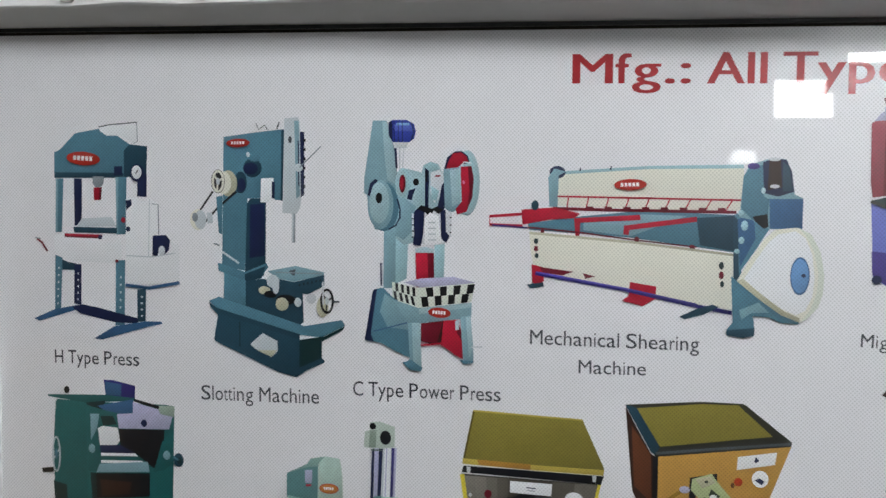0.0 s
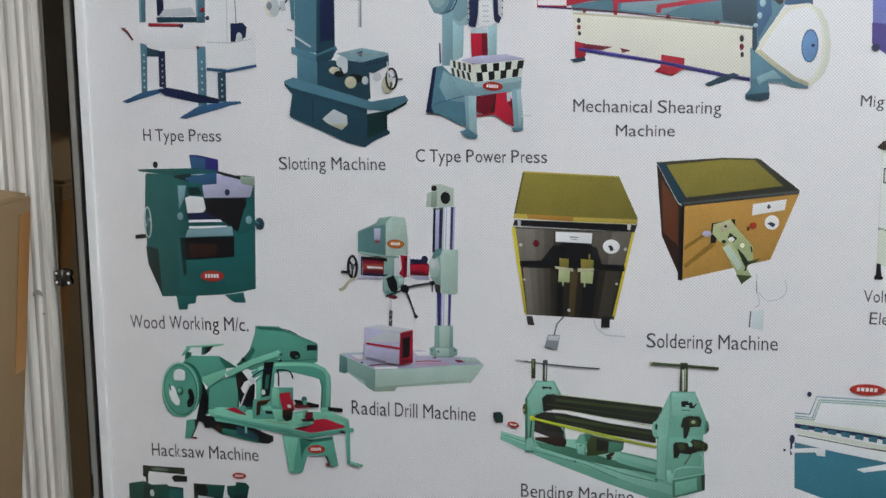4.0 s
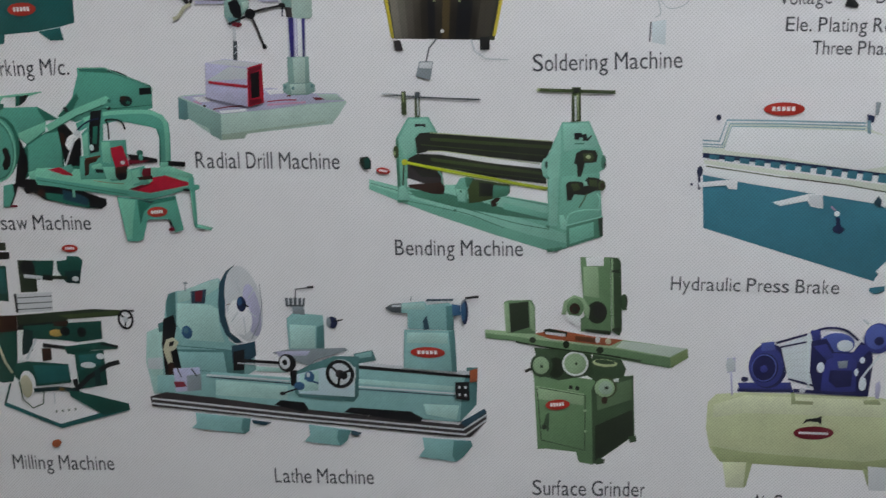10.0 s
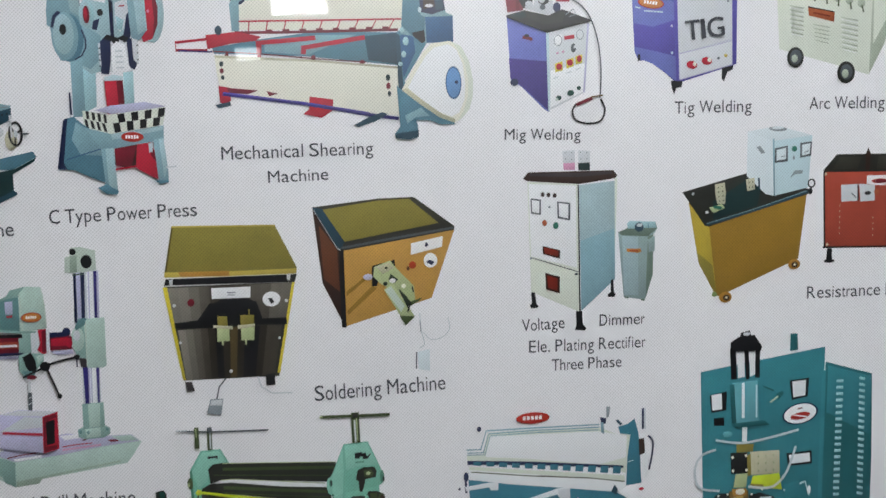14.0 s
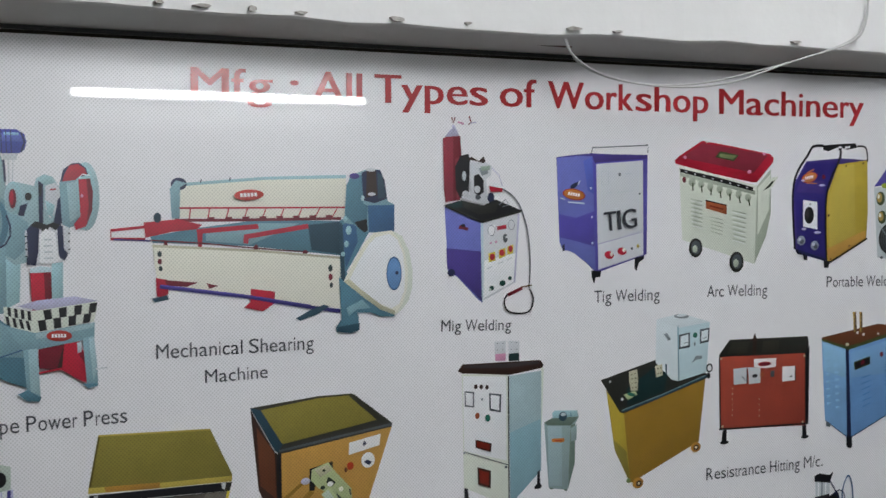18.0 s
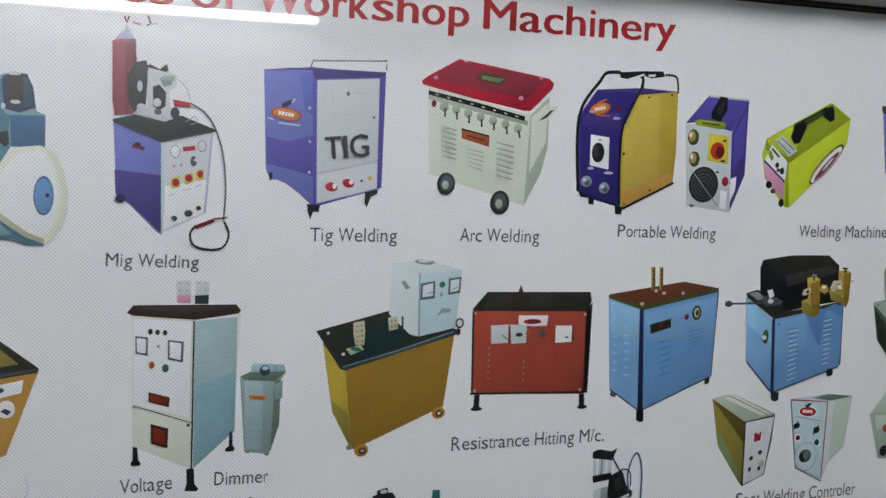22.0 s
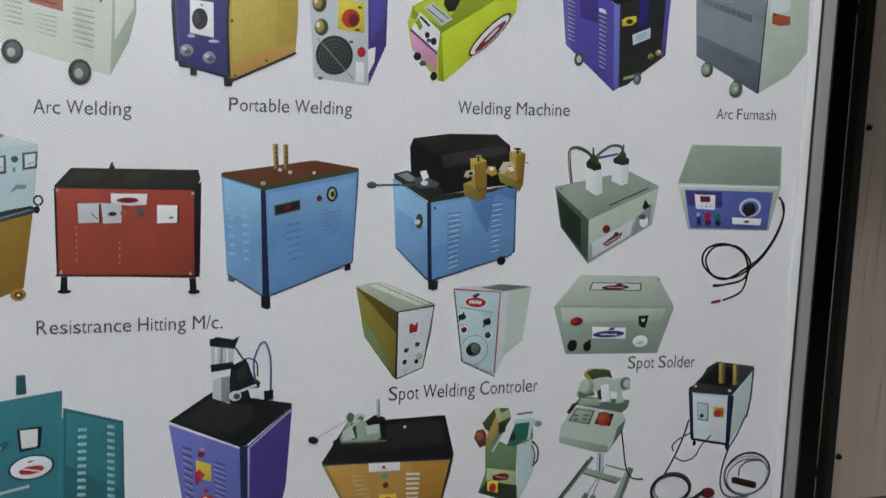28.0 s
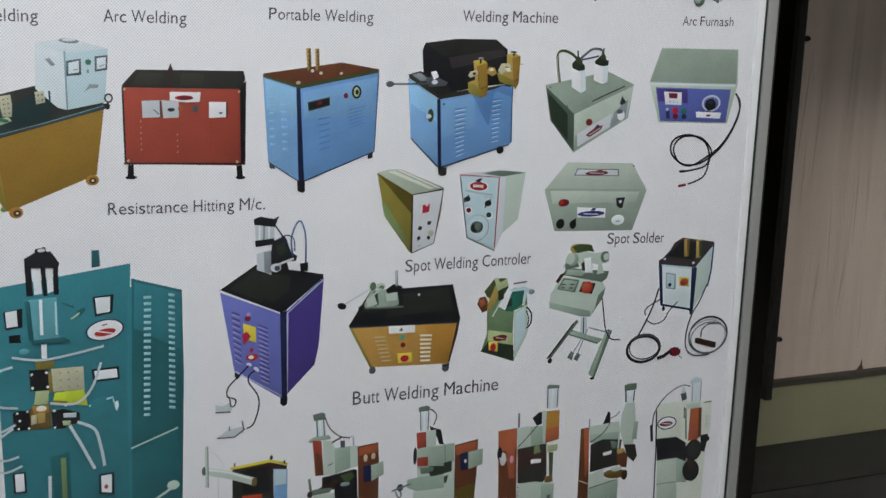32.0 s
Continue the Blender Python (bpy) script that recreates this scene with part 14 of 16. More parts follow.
shape(p, "jaw", "brass", 1975.8, 588.9, 1993.3, 631.3, 1999.8, 630.3, 1995, 603.8, 1982.5, 584.7)
shape(p, "jaw_light", "olive_light", 1988.2, 635.5, 1995.3, 636.7, 1997.6, 627.2, 2009.2, 634.6, 2012.5, 622.7, 1994.3, 615.6)
shape(p, "copper", "brown", 1961.6, 597.5, 1965, 607.5, 1974.6, 608.7, 1979.1, 600.6, 1978.3, 586.5, 1970.4, 583.7)
shape(p, "copper_light", "rust", 1964.5, 602.9, 1972.3, 605.6, 1975.3, 596.8, 1967.6, 591.7)
shape(p, "frame", "white", 1995.8, 591.9, 2014.1, 622.6, 2020.9, 618.4, 2008.4, 584.9)
line(p, "frame_bar", "grey_light", 2.4, 1987.8, 576.5, 2003.1, 603.4)
shape(p, "frame_dark", "moss_dark", 1994.3, 615.6, 2004.7, 616.7, 2005.6, 603.3, 1997.7, 599.7)
line(p, "rod", "grey_dark", 2.4, 2021.2, 625.4, 2043.2, 626.9)
shape(p, "rim", "ice", 2012.9, 616.4, 2038.8, 620, 2055.8, 612.9, 2052.2, 605.1, 2043.6, 609.4, 2040.9, 589.7, 2036.7, 589.9, 2039.2, 613.6, 2018.8, 612.9)
disc(p, "hook", "grey", 2051.8, 610.6, 5, 4)
smooth_line(p, "lead", "black", 2.5, 2044.4, 587.1, 2052.5, 577.1, 2052.8, 561, 2045.9, 553.4)
smooth_line(p, "lead", "black", 1.6, 2043.9, 581.5, 2048.9, 569.3, 2047.3, 557.3)

p = picture("pedestal_welder_picture", "sage_light", "printed pale blue pedestal welder on a stand with foot pedals", 2085, 599.5, 2099.4, 630.9, 2173.5, 619.8, 2180.6, 607.3, 2175.9, 591.2, 2156.7, 562.7, 2139.4, 564.5, 2083.8, 581.9)
shape(p, "front_face", "sage_light", 2084.5, 606.8, 2168.6, 595.6, 2164.3, 575.4, 2155, 562.8, 2083.8, 581.9)
shape(p, "front_shade", "sage", 2083.1, 591.6, 2156, 571.8, 2155.8, 562.8, 2139.4, 564.5, 2083.8, 581.9)
shape(p, "panel", "sage_light", 2086.3, 605.1, 2100.3, 630.9, 2176, 620.5, 2167.1, 593.2)
shape(p, "side", "sage_dark", 2168.6, 596.4, 2180.6, 607.3, 2176.8, 591.1, 2156.6, 563.6, 2163.4, 575.5)
shape(p, "top", "sage_dark", 2101.8, 633.2, 2111.9, 644, 2185.2, 633.9, 2181.9, 622.6, 2173.7, 617.3)
shape(p, "top_light", "sage", 2112, 641.6, 2146.2, 637.8, 2138.4, 629.3, 2108.5, 632.9)
shape(p, "switch_panel", "sage_dark", 2095.1, 611.1, 2105.5, 628.2, 2133.8, 623.1, 2126.8, 604)
shape(p, "switch_panel_light", "sage", 2098.4, 611.7, 2107.4, 625.8, 2130.5, 621.6, 2124.1, 606.6)
rows(p, "switch", "grey_dark", 2, 2, .5, .4, 2099.3, 621.3, 2130.7, 619.2, 2125.7, 608.1, 2097.6, 611)
shape(p, "button_plate", "black", 2133.6, 604.5, 2140, 620.4, 2162.6, 616.2, 2157.1, 599.4)
disc(p, "button", "badge_red", 2147.6, 610.4, 10.3, 9.8)
disc(p, "button_light", "rust", 2145.8, 612.1, 6.9, 6.1)
shape(p, "head", "sage_light", 2103.4, 645.1, 2110.4, 662.3, 2135.2, 669.4, 2156.8, 664.7, 2182.5, 665.4, 2184.7, 649.2, 2171.2, 646.5, 2176.8, 631.8, 2163.9, 630.7, 2165.2, 645.9, 2153.9, 648.8, 2156.9, 632.6, 2138, 634.9, 2132.5, 649.6, 2120.4, 642)
shape(p, "head_shade", "sage_dark", 2107.1, 650.5, 2128.1, 651.3, 2133, 643.9, 2107.8, 641.7)
disc(p, "head_cyl", "sage", 2119.2, 657.2, 11, 10.4)
disc(p, "head_cyl", "sage_light", 2115.8, 658.2, 7.6, 8.8)
disc(p, "head_round", "sage_dark", 2176.3, 657.6, 7.8, 8.9)
disc(p, "head_round", "sage_light", 2178.8, 657.5, 5.2, 5.7)
shape(p, "head_dark", "moss_dark", 2135.1, 649.5, 2141.6, 653.2, 2146.2, 638.6, 2137.8, 637.3)
shape(p, "column_a", "white", 2139.5, 657.3, 2151.3, 658.5, 2154.9, 635.9, 2143.1, 634.7)
disc(p, "brass", "brass", 2124.7, 673.7, 10.2, 7.2)
disc(p, "brass", "olive_light", 2141.6, 674, 8.5, 6.4)
shape(p, "brass_top", "olive_dark", 2117.7, 676.4, 2130, 680.7, 2151.5, 677.7, 2156.7, 666.3, 2143.7, 669.1, 2127, 665.7)
shape(p, "side_dark", "brown_dark", 2091.6, 623.2, 2100, 634.9, 2108.3, 636.1, 2096.8, 620.6)
shape(p, "column", "grey_light", 2139.5, 563.7, 2150.7, 563.1, 2151.8, 528.6, 2140.5, 529.2)
line(p, "column_line", "teal_dark", 1.7, 2144.7, 562.6, 2145.6, 529.7)
line(p, "rail", "sage_dark", 9.3, 2119.9, 541.1, 2173.1, 521.5)
shape(p, "rail_top", "sage", 2115.7, 539.7, 2128.3, 542.2, 2181.6, 524.3, 2173.4, 519)
line(p, "left_leg", "sage_dark", 5.5, 2087.3, 501.4, 2133.9, 558.3)
line(p, "left_leg_dark", "black", 2.5, 2083.9, 500.8, 2127.4, 554.5)
shape(p, "right_leg", "sage_dark", 2160.2, 468.3, 2189, 540.4, 2197.2, 536.6, 2169.5, 461)
shape(p, "right_leg_light", "sage", 2158.3, 470.1, 2185.7, 537.3, 2190.1, 537, 2166.7, 463.7)
disc(p, "left_foot", "black", 2089.3, 497.2, 3.8, 4.1)
disc(p, "right_foot", "black", 2166, 461.2, 4, 2.1)
line(p, "cross", "grey", 2.1, 2153.8, 545.7, 2189.5, 534.6)
smooth_line(p, "lead", "black", 2.1, 2174.9, 592.9, 2179.8, 566.4, 2184.5, 541.5, 2194.7, 524.3, 2212.6, 520.8)
shape(p, "pedal", "sage_dark", 2118.9, 499.3, 2124.9, 509.6, 2131.1, 506.8, 2127.8, 494.6)
shape(p, "pedal", "sage_dark", 2130.3, 496.1, 2136.3, 506.4, 2142.6, 502.7, 2137.4, 492.3)
line(p, "pedal_rod", "grey", 1.7, 2125.6, 501.4, 2142.4, 527.5)
line(p, "pedal_rod", "grey", 1.7, 2136.6, 503.1, 2152.3, 543.3)

p = picture("hand_welder_picture", "ice", "printed small white welding set with coiled black leads", 2275.8, 643.4, 2340.2, 630.1, 2375.4, 668.3, 2375.1, 624.7, 2369.5, 600, 2343.8, 557.8, 2285.1, 571.7)
shape(p, "top", "steel_dark", 2274.3, 645.3, 2282.3, 649.1, 2295.2, 661.8, 2301.3, 672.5, 2316.7, 680.2, 2350.5, 674.7, 2376, 670.2, 2375.7, 665.2, 2343.8, 629.9, 2277.5, 639)
shape(p, "top_dark", "black", 2289, 651.8, 2315.1, 674.8, 2350.9, 669.7, 2339.1, 642.6)
shape(p, "side", "sage_light", 2347.6, 627.8, 2371.1, 653.1, 2368.5, 602.6, 2344.7, 564.1)
rows(p, "side_slot", "ice", 1, 6, .8, .3, 2351.3, 626.3, 2367.6, 643.9, 2367.2, 609.6, 2351.1, 588.8)
shape(p, "front", "glass", 2281.3, 635.7, 2336.9, 627.2, 2338.9, 564.5, 2287, 574.1)
shape(p, "post", "navy", 2337.4, 630.3, 2347.4, 629.6, 2345.5, 554.5, 2339.7, 555)
shape(p, "post_left", "navy", 2274.4, 643.5, 2281.2, 636.9, 2287.9, 571.5, 2282.9, 572.5)
line(p, "base", "navy", 3.3, 2284.3, 572.4, 2313.8, 565.8, 2342.9, 559.8)
shape(p, "bar", "brass", 2319.1, 677.6, 2327.5, 678.4, 2330, 649.3, 2321.6, 648.6)
shape(p, "bar_dark", "brass_dark", 2324.1, 676.1, 2329, 677.1, 2330.6, 650.5, 2327.2, 649.5)
shape(p, "bar", "brass", 2342, 674.5, 2351.2, 674.6, 2353.1, 646.1, 2343.9, 645.4)
shape(p, "bar_dark", "olive_dark", 2347.1, 673, 2352, 673.3, 2353.6, 647.9, 2349.4, 646.9)
disc(p, "bolt", "silver", 2285.2, 647.1, 2.5, 1.9)
disc(p, "bolt", "silver", 2339.6, 637.6, 2.5, 1.9)
shape(p, "meter", "grey", 2289.2, 624.7, 2307.7, 621.7, 2309.2, 595.5, 2291.3, 599.2)
shape(p, "meter_face", "ice", 2290.7, 622.8, 2305.7, 619.9, 2306.9, 597.5, 2292.5, 601)
disc(p, "meter_mark", "navy", 2297.9, 604.4, 3.2, 3.1)
rows(p, "meter_dot", "grey_dark", 3, 2, .3, .2, 2291.7, 619, 2305.3, 616.9, 2306, 608.1, 2292.5, 610.3)
shape(p, "switch", "yellow", 2314.5, 616.3, 2333.1, 613.8, 2333.7, 598.7, 2315.7, 601.9)
disc(p, "switch_red", "rust", 2324.5, 606.9, 7.9, 6.3)
disc(p, "switch_core", "red", 2322.5, 605.8, 4.3, 3.5)
shape(p, "foot", "navy", 2336.3, 561.5, 2344.9, 560.9, 2345.7, 552.6, 2340.7, 551.7)
disc(p, "foot", "black", 2289.1, 565.8, 2.8, 3.8)
line(p, "right_rail", "navy", 2.7, 2375.4, 668.3, 2374.4, 624.8, 2369.8, 596.9)
smooth_line(p, "lead", "black", 2.7, 2277.9, 600.2, 2270.8, 575.9, 2259, 548.9, 2244.3, 522)
smooth_line(p, "lead", "grey_dark", 2.3, 2282.2, 581.3, 2264, 573.3, 2254.9, 564.7, 2256.9, 557.1)
smooth_line(p, "lead", "grey_dark", 2, 2259, 548.9, 2273.5, 541.4, 2290.7, 546.3, 2300, 561.2, 2315.1, 575.7)
smooth_line(p, "lead", "grey_dark", 2.7, 2368, 600.1, 2356.1, 572.7, 2343.6, 551.5, 2335.5, 520.5, 2337.8, 494.8, 2353.4, 481.9, 2382.6, 481.1)
ring(p, "coil", "roller", 2257, 502.1, 32.6, 24.8, 4.7)
ring(p, "coil_inner", "grey_dark", 2258.9, 504.4, 29, 21, 2)
ring(p, "coil_core", "black", 2255.7, 500.3, 31.1, 22.3, 2.4)
line(p, "gun", "black", 6.1, 2283.8, 483.2, 2295.6, 485.9, 2309.2, 494.2)
disc(p, "gun_head", "brown_dark", 2316.5, 491.6, 10.9, 7.7, -10)
shape(p, "gun_red", "red_dark", 2307.4, 498.8, 2319.5, 499, 2327.9, 492.5, 2326.3, 486.3, 2313.6, 484.2)
line(p, "gun_tip", "grey", 1.7, 2324.3, 484.5, 2330.5, 479.5)
ring(p, "coil", "roller", 2378.1, 514.3, 38.5, 32.5, 3.1)
ring(p, "coil_inner", "grey_dark", 2379.9, 510.3, 35.5, 26.7, 1.7)
ring(p, "coil_core", "grey", 2376.1, 511.9, 36.2, 29.2, 1.4)
smooth_line(p, "coil_lead", "grey_dark", 2.1, 2364.5, 511.6, 2365.5, 524.3, 2377.8, 532.9, 2399.8, 532.4)
shape(p, "handle", "brown_dark", 2353, 510.7, 2358, 511.6, 2394.7, 500.7, 2394.1, 491.7, 2385.9, 493.1, 2353.7, 503)

p = picture("bar_heater_picture", "roller", "printed black bar heater with yellow top edge and a long arm", 1588.6, 382.6, 1644.7, 385, 1648.8, 380.2, 1649.6, 328.2, 1589, 336.7)
shape(p, "side", "skyface", 1649.4, 375.3, 1670, 373.2, 1669.7, 325.4, 1650.2, 328.1)
shape(p, "side_light", "ice", 1650.6, 373.9, 1668.3, 372.2, 1668.4, 350.2, 1650.7, 349.5)
shape(p, "top_dark", "brown_dark", 1591.5, 384, 1644.7, 386.2, 1669.4, 377.5, 1668.3, 372.8, 1648.2, 375.4, 1589.8, 381.2)
line(p, "top_edge", "yellow", 4.1, 1585.8, 383.5, 1645.3, 388.5, 1670, 379.9)
shape(p, "front_shade", "black", 1601.2, 377.3, 1641.8, 381.1, 1644.8, 341.1, 1604, 343.7)
shape(p, "plate", "brick", 1602.9, 339.6, 1632.5, 339.1, 1632, 330.7, 1602.9, 334.7)
line(p, "lug", "brown_dark", 2.4, 1592.1, 391.7, 1592.1, 386.3)
disc(p, "lug_eye", "brown_dark", 1645.8, 393.3, 2.4, 3.6)
line(p, "lug", "brown_dark", 2.4, 1665.2, 387.2, 1665.2, 381.7)
line(p, "arm", "sage_light", 11.6, 1547.3, 385, 1581.2, 375.7, 1621.4, 359.5)
line(p, "arm_light", "white", 2.9, 1547.3, 387.9, 1581.2, 379.3, 1615.6, 365.1)
disc(p, "arm_end", "brass_dark", 1620.8, 359, 4.1, 6.7)
disc(p, "arm_ring", "grey_dark", 1548.4, 384.8, 3.4, 6.5)
line(p, "cross", "sage_light", 4.6, 1552.1, 421.7, 1552.7, 359.8)
line(p, "cross_shade", "sage_dark", 1.4, 1553.8, 420.3, 1554.4, 359.5)
smooth_line(p, "wire", "grey_light", 0.9, 1553.2, 415.6, 1567.2, 405.6, 1574.4, 389.8, 1568.7, 375.6, 1568.5, 340.8)

p = picture("spot_welder_picture", "sage_light", "printed grey and red pedestal spot welder with an air cylinder", 1722.8, 410.6, 1736.7, 407.7, 1741.1, 396.1, 1776.6, 396.1, 1778.4, 363.5, 1741.7, 355.2, 1724.7, 355)
shape(p, "column", "glass", 1711, 442.4, 1726, 442.5, 1728.1, 416.1, 1713.1, 414.8)
line(p, "rod", "grey_dark", 1.8, 1713.4, 442.1, 1714.9, 414.6)
line(p, "rod", "grey_dark", 1.8, 1723.6, 442.2, 1725.7, 414.5)
line(p, "glass_light", "white", 2.4, 1718.2, 440.3, 1720.3, 415.2)
shape(p, "column_top", "sage_dark", 1707.3, 451.2, 1721, 453.3, 1726.5, 450.9, 1726, 441.9, 1709.2, 441.4)
shape(p, "shoulder", "sage", 1700.6, 410.8, 1709.5, 417.1, 1732.3, 417.4, 1735.4, 410.9, 1721.6, 410.1, 1703.6, 408)
shape(p, "head_red", "brickface", 1707.2, 411.9, 1721, 409, 1724.7, 355.6, 1712, 356)
shape(p, "head_shade", "brown", 1711.6, 393.6, 1721.9, 386.2, 1724.1, 355.7, 1712.6, 356.6)
shape(p, "body_light", "sage_light", 1725.2, 407.2, 1736.7, 406.5, 1739.8, 359.2, 1726.5, 357.8)
line(p, "lettering", "grey_dark", 1.5, 1731.2, 369.6, 1739, 372.9)
shape(p, "box", "sage", 1741.1, 394.9, 1764.9, 395.6, 1765.5, 362.1, 1742.3, 355.8)
shape(p, "box_side", "sage_light", 1766.1, 395.5, 1776.6, 396.1, 1778.4, 363.5, 1767.3, 361.8)
shape(p, "bottle", "grey_dark", 1749.5, 406.2, 1756.8, 405.9, 1756.9, 395.4, 1750.2, 395.6)
smooth_line(p, "hose", "brown_dark", 1.8, 1725.9, 444.9, 1733.4, 427.6, 1748.7, 413.6, 1764.1, 409.3)
line(p, "hose", "black", 2.5, 1737.3, 405.2, 1751.8, 412)
line(p, "pipe", "lilac", 2.5, 1764, 410.6, 1769.5, 411.1, 1770.4, 396.8)
shape(p, "board", "brown", 1776.6, 394.2, 1808.8, 397.1, 1810.7, 368.8, 1810.8, 307.2, 1779.4, 310)
shape(p, "board_light", "rust", 1778.5, 391.5, 1807.6, 394.8, 1808.5, 381.6, 1778.7, 379.1)
disc(p, "board_mark", "cream_dark", 1789.4, 374.6, 3.1, 5.6)
disc(p, "board_mark", "cream_dark", 1801.8, 376.2, 3.2, 5)
shape(p, "small_box", "sage", 1798.3, 361.6, 1817.6, 366.6, 1818.8, 345.1, 1799.5, 336.9)
shape(p, "small_box_side", "navy", 1785.9, 362.6, 1798.3, 362.8, 1799.5, 336.3, 1787, 336.7)
shape(p, "throat", "black", 1722.3, 352.2, 1741.7, 355.2, 1771.1, 359.5, 1776.1, 357.6, 1778.2, 310.2, 1742.3, 315.2, 1741.4, 331, 1722.5, 333.5)
shape(p, "throat_brass", "olive_dark", 1749.7, 351.7, 1768.1, 355.5, 1773.1, 348.6, 1762.2, 337.5)
shape(p, "arm", "brown_dark", 1714.6, 334.6, 1740.6, 346.7, 1749.8, 345.4, 1737.8, 331.5, 1716.5, 329.4)
disc(p, "arm_light", "grey", 1757.9, 337.5, 7.5, 3.1)
shape(p, "jaw", "sage_dark", 1700.8, 330.9, 1710.4, 335.2, 1737.7, 334.6, 1734.8, 327.5, 1710.5, 325.9)
line(p, "pin", "sage_dark", 4, 1702.4, 353, 1706.3, 326.5)
disc(p, "pin_end", "brown_dark", 1703.8, 328, 4.3, 5)
shape(p, "low", "sage_light", 1709.3, 324.8, 1740.9, 326.7, 1741.7, 315.3, 1710.6, 319.6)

p = picture("spot_welder_picture", "sage_light", "printed grey spot welder with a round dark guard", 1870.3, 379.8, 1932.1, 381.4, 1936.8, 289.6, 1875.9, 298.1)
shape(p, "body_top", "sage", 1873.4, 378.2, 1916.6, 379, 1932.7, 380.7, 1933.8, 350.6, 1892.9, 346.6, 1874.4, 346)
line(p, "body_line", "sage_dark", 1.2, 1917.1, 380.2, 1918.7, 352.5)
shape(p, "gap", "moss_dark", 1892.8, 347.9, 1929.4, 352.4, 1930, 335.7, 1893.5, 328.2)
shape(p, "frame", "sage_light", 1874.9, 330.7, 1930.1, 332.6, 1932, 298.3, 1875.8, 300)
shape(p, "frame_gap", "moss_dark", 1893.7, 322.1, 1924.5, 330.3, 1921.8, 318.3, 1894.1, 309.7)
shape(p, "board", "brown", 1933.5, 376.9, 1972.3, 382.7, 1972, 330.2, 1969.4, 285, 1935.5, 289.8)
shape(p, "board_low", "khaki_dark", 1936.2, 304, 1969.6, 311.9, 1969.4, 285, 1935.5, 289.8)
shape(p, "board_light", "rust", 1935.4, 374.9, 1969.9, 379.9, 1969.3, 364.6, 1936, 359.5)
shape(p, "small_box", "sage", 1956.7, 363.1, 1981.3, 366.2, 1981.2, 340.2, 1957.8, 335.2)
shape(p, "small_side", "navy", 1942.8, 361.7, 1956.6, 363.7, 1957.8, 334.5, 1944.5, 334.4)
disc(p, "small_mark", "silver", 1952.2, 348.9, 2.2, 3.1)
smooth_line(p, "hose", "brown_dark", 1.8, 1886.7, 440.9, 1896, 436.9, 1901.9, 427.2, 1896.8, 413.4)
shape(p, "trigger", "black", 1890.7, 413.5, 1896.9, 409.8, 1909.4, 405.3, 1915.3, 380.4, 1907.1, 382.6, 1903.6, 393.9, 1894.3, 398)
shape(p, "column", "glass", 1873.9, 438.9, 1889.8, 439, 1889.6, 406.4, 1875.5, 406.1)
line(p, "rod", "grey_dark", 1.6, 1875.2, 438.1, 1876.8, 407.2)
line(p, "rod", "grey_dark", 1.6, 1888.6, 437.9, 1888.3, 407.1)
line(p, "glass_light", "white", 2.2, 1881.6, 436.8, 1882.5, 407.2)
shape(p, "column_top", "sage_dark", 1871.8, 444.1, 1885.1, 446.4, 1890.3, 444, 1890.5, 437.7, 1872.6, 437.2)
shape(p, "upper", "sage_light", 1885.8, 406.2, 1901.2, 406.3, 1902.2, 378.2, 1886.6, 378.9)
shape(p, "head_red", "brickface", 1869.8, 404.3, 1885.2, 405, 1886.6, 380.1, 1871.9, 378.8)
shape(p, "mid", "sage", 1870.6, 378.3, 1888.5, 379.9, 1915.2, 377.9, 1916.3, 345.8, 1889.5, 349.2, 1872.3, 364.1)
shape(p, "head_low", "brickface", 1871.7, 364.2, 1889.7, 364.5, 1890.2, 349.1, 1872.7, 350.7)
disc(p, "guard", "black", 1868.4, 367.8, 2.9, 14)
shape(p, "stem", "sage_dark", 1876.7, 347.7, 1899.4, 346.7, 1898.4, 335.9, 1878.9, 337.8)
shape(p, "arm", "sage", 1856.6, 331.2, 1879, 333.3, 1916.8, 334.1, 1917.8, 303.6, 1873.3, 309.7, 1857, 318.3)
shape(p, "arm_gap", "moss_dark", 1891.8, 339.3, 1916.5, 342.5, 1916.8, 332.8, 1895.3, 331.2)
shape(p, "arm_low", "sage_light", 1866.8, 310.6, 1917.6, 310.1, 1918.2, 292.2, 1867.2, 299.3)
disc(p, "arm_end", "navy", 1845.4, 319.9, 5.2, 5.8)
smooth_line(p, "clamp", "black", 1.9, 1844.2, 316.9, 1847.6, 308.1, 1842.6, 304.3, 1838.5, 314.5)
line(p, "clamp_bar", "sage_dark", 2.9, 1832.1, 316, 1863.2, 323.9)

p = picture("spot_welder_picture", "rust", "printed grey and orange spot welder with a wooden back plate", 2006.5, 390.9, 2038.7, 392.7, 2042.7, 274.8, 2011, 279.2)
shape(p, "board_shade", "brown", 2009.4, 356.5, 2038.4, 359.2, 2041.3, 275, 2011.7, 279.1)
shape(p, "board_light", "rust", 2017.8, 383.4, 2035.9, 384.4, 2037.7, 309, 2027.8, 310.4)
disc(p, "mark", "silver", 2016.4, 343.8, 5.3, 10.7)
disc(p, "mark", "black", 2010.2, 353.3, 3.9, 11.3)
line(p, "mark", "silver", 3.2, 2009.9, 345.9, 2023, 341.7)
disc(p, "mark", "pink", 2031.5, 341.3, 3.3, 6.3)
shape(p, "body", "sage_light", 2038.7, 392.7, 2059.6, 392.8, 2088.1, 390.8, 2089.7, 362.3, 2071.5, 355.1, 2040.5, 357.7)
shape(p, "body_mid", "sage", 2061, 390.8, 2087.4, 390.8, 2088.4, 362.5, 2064.1, 358.5)
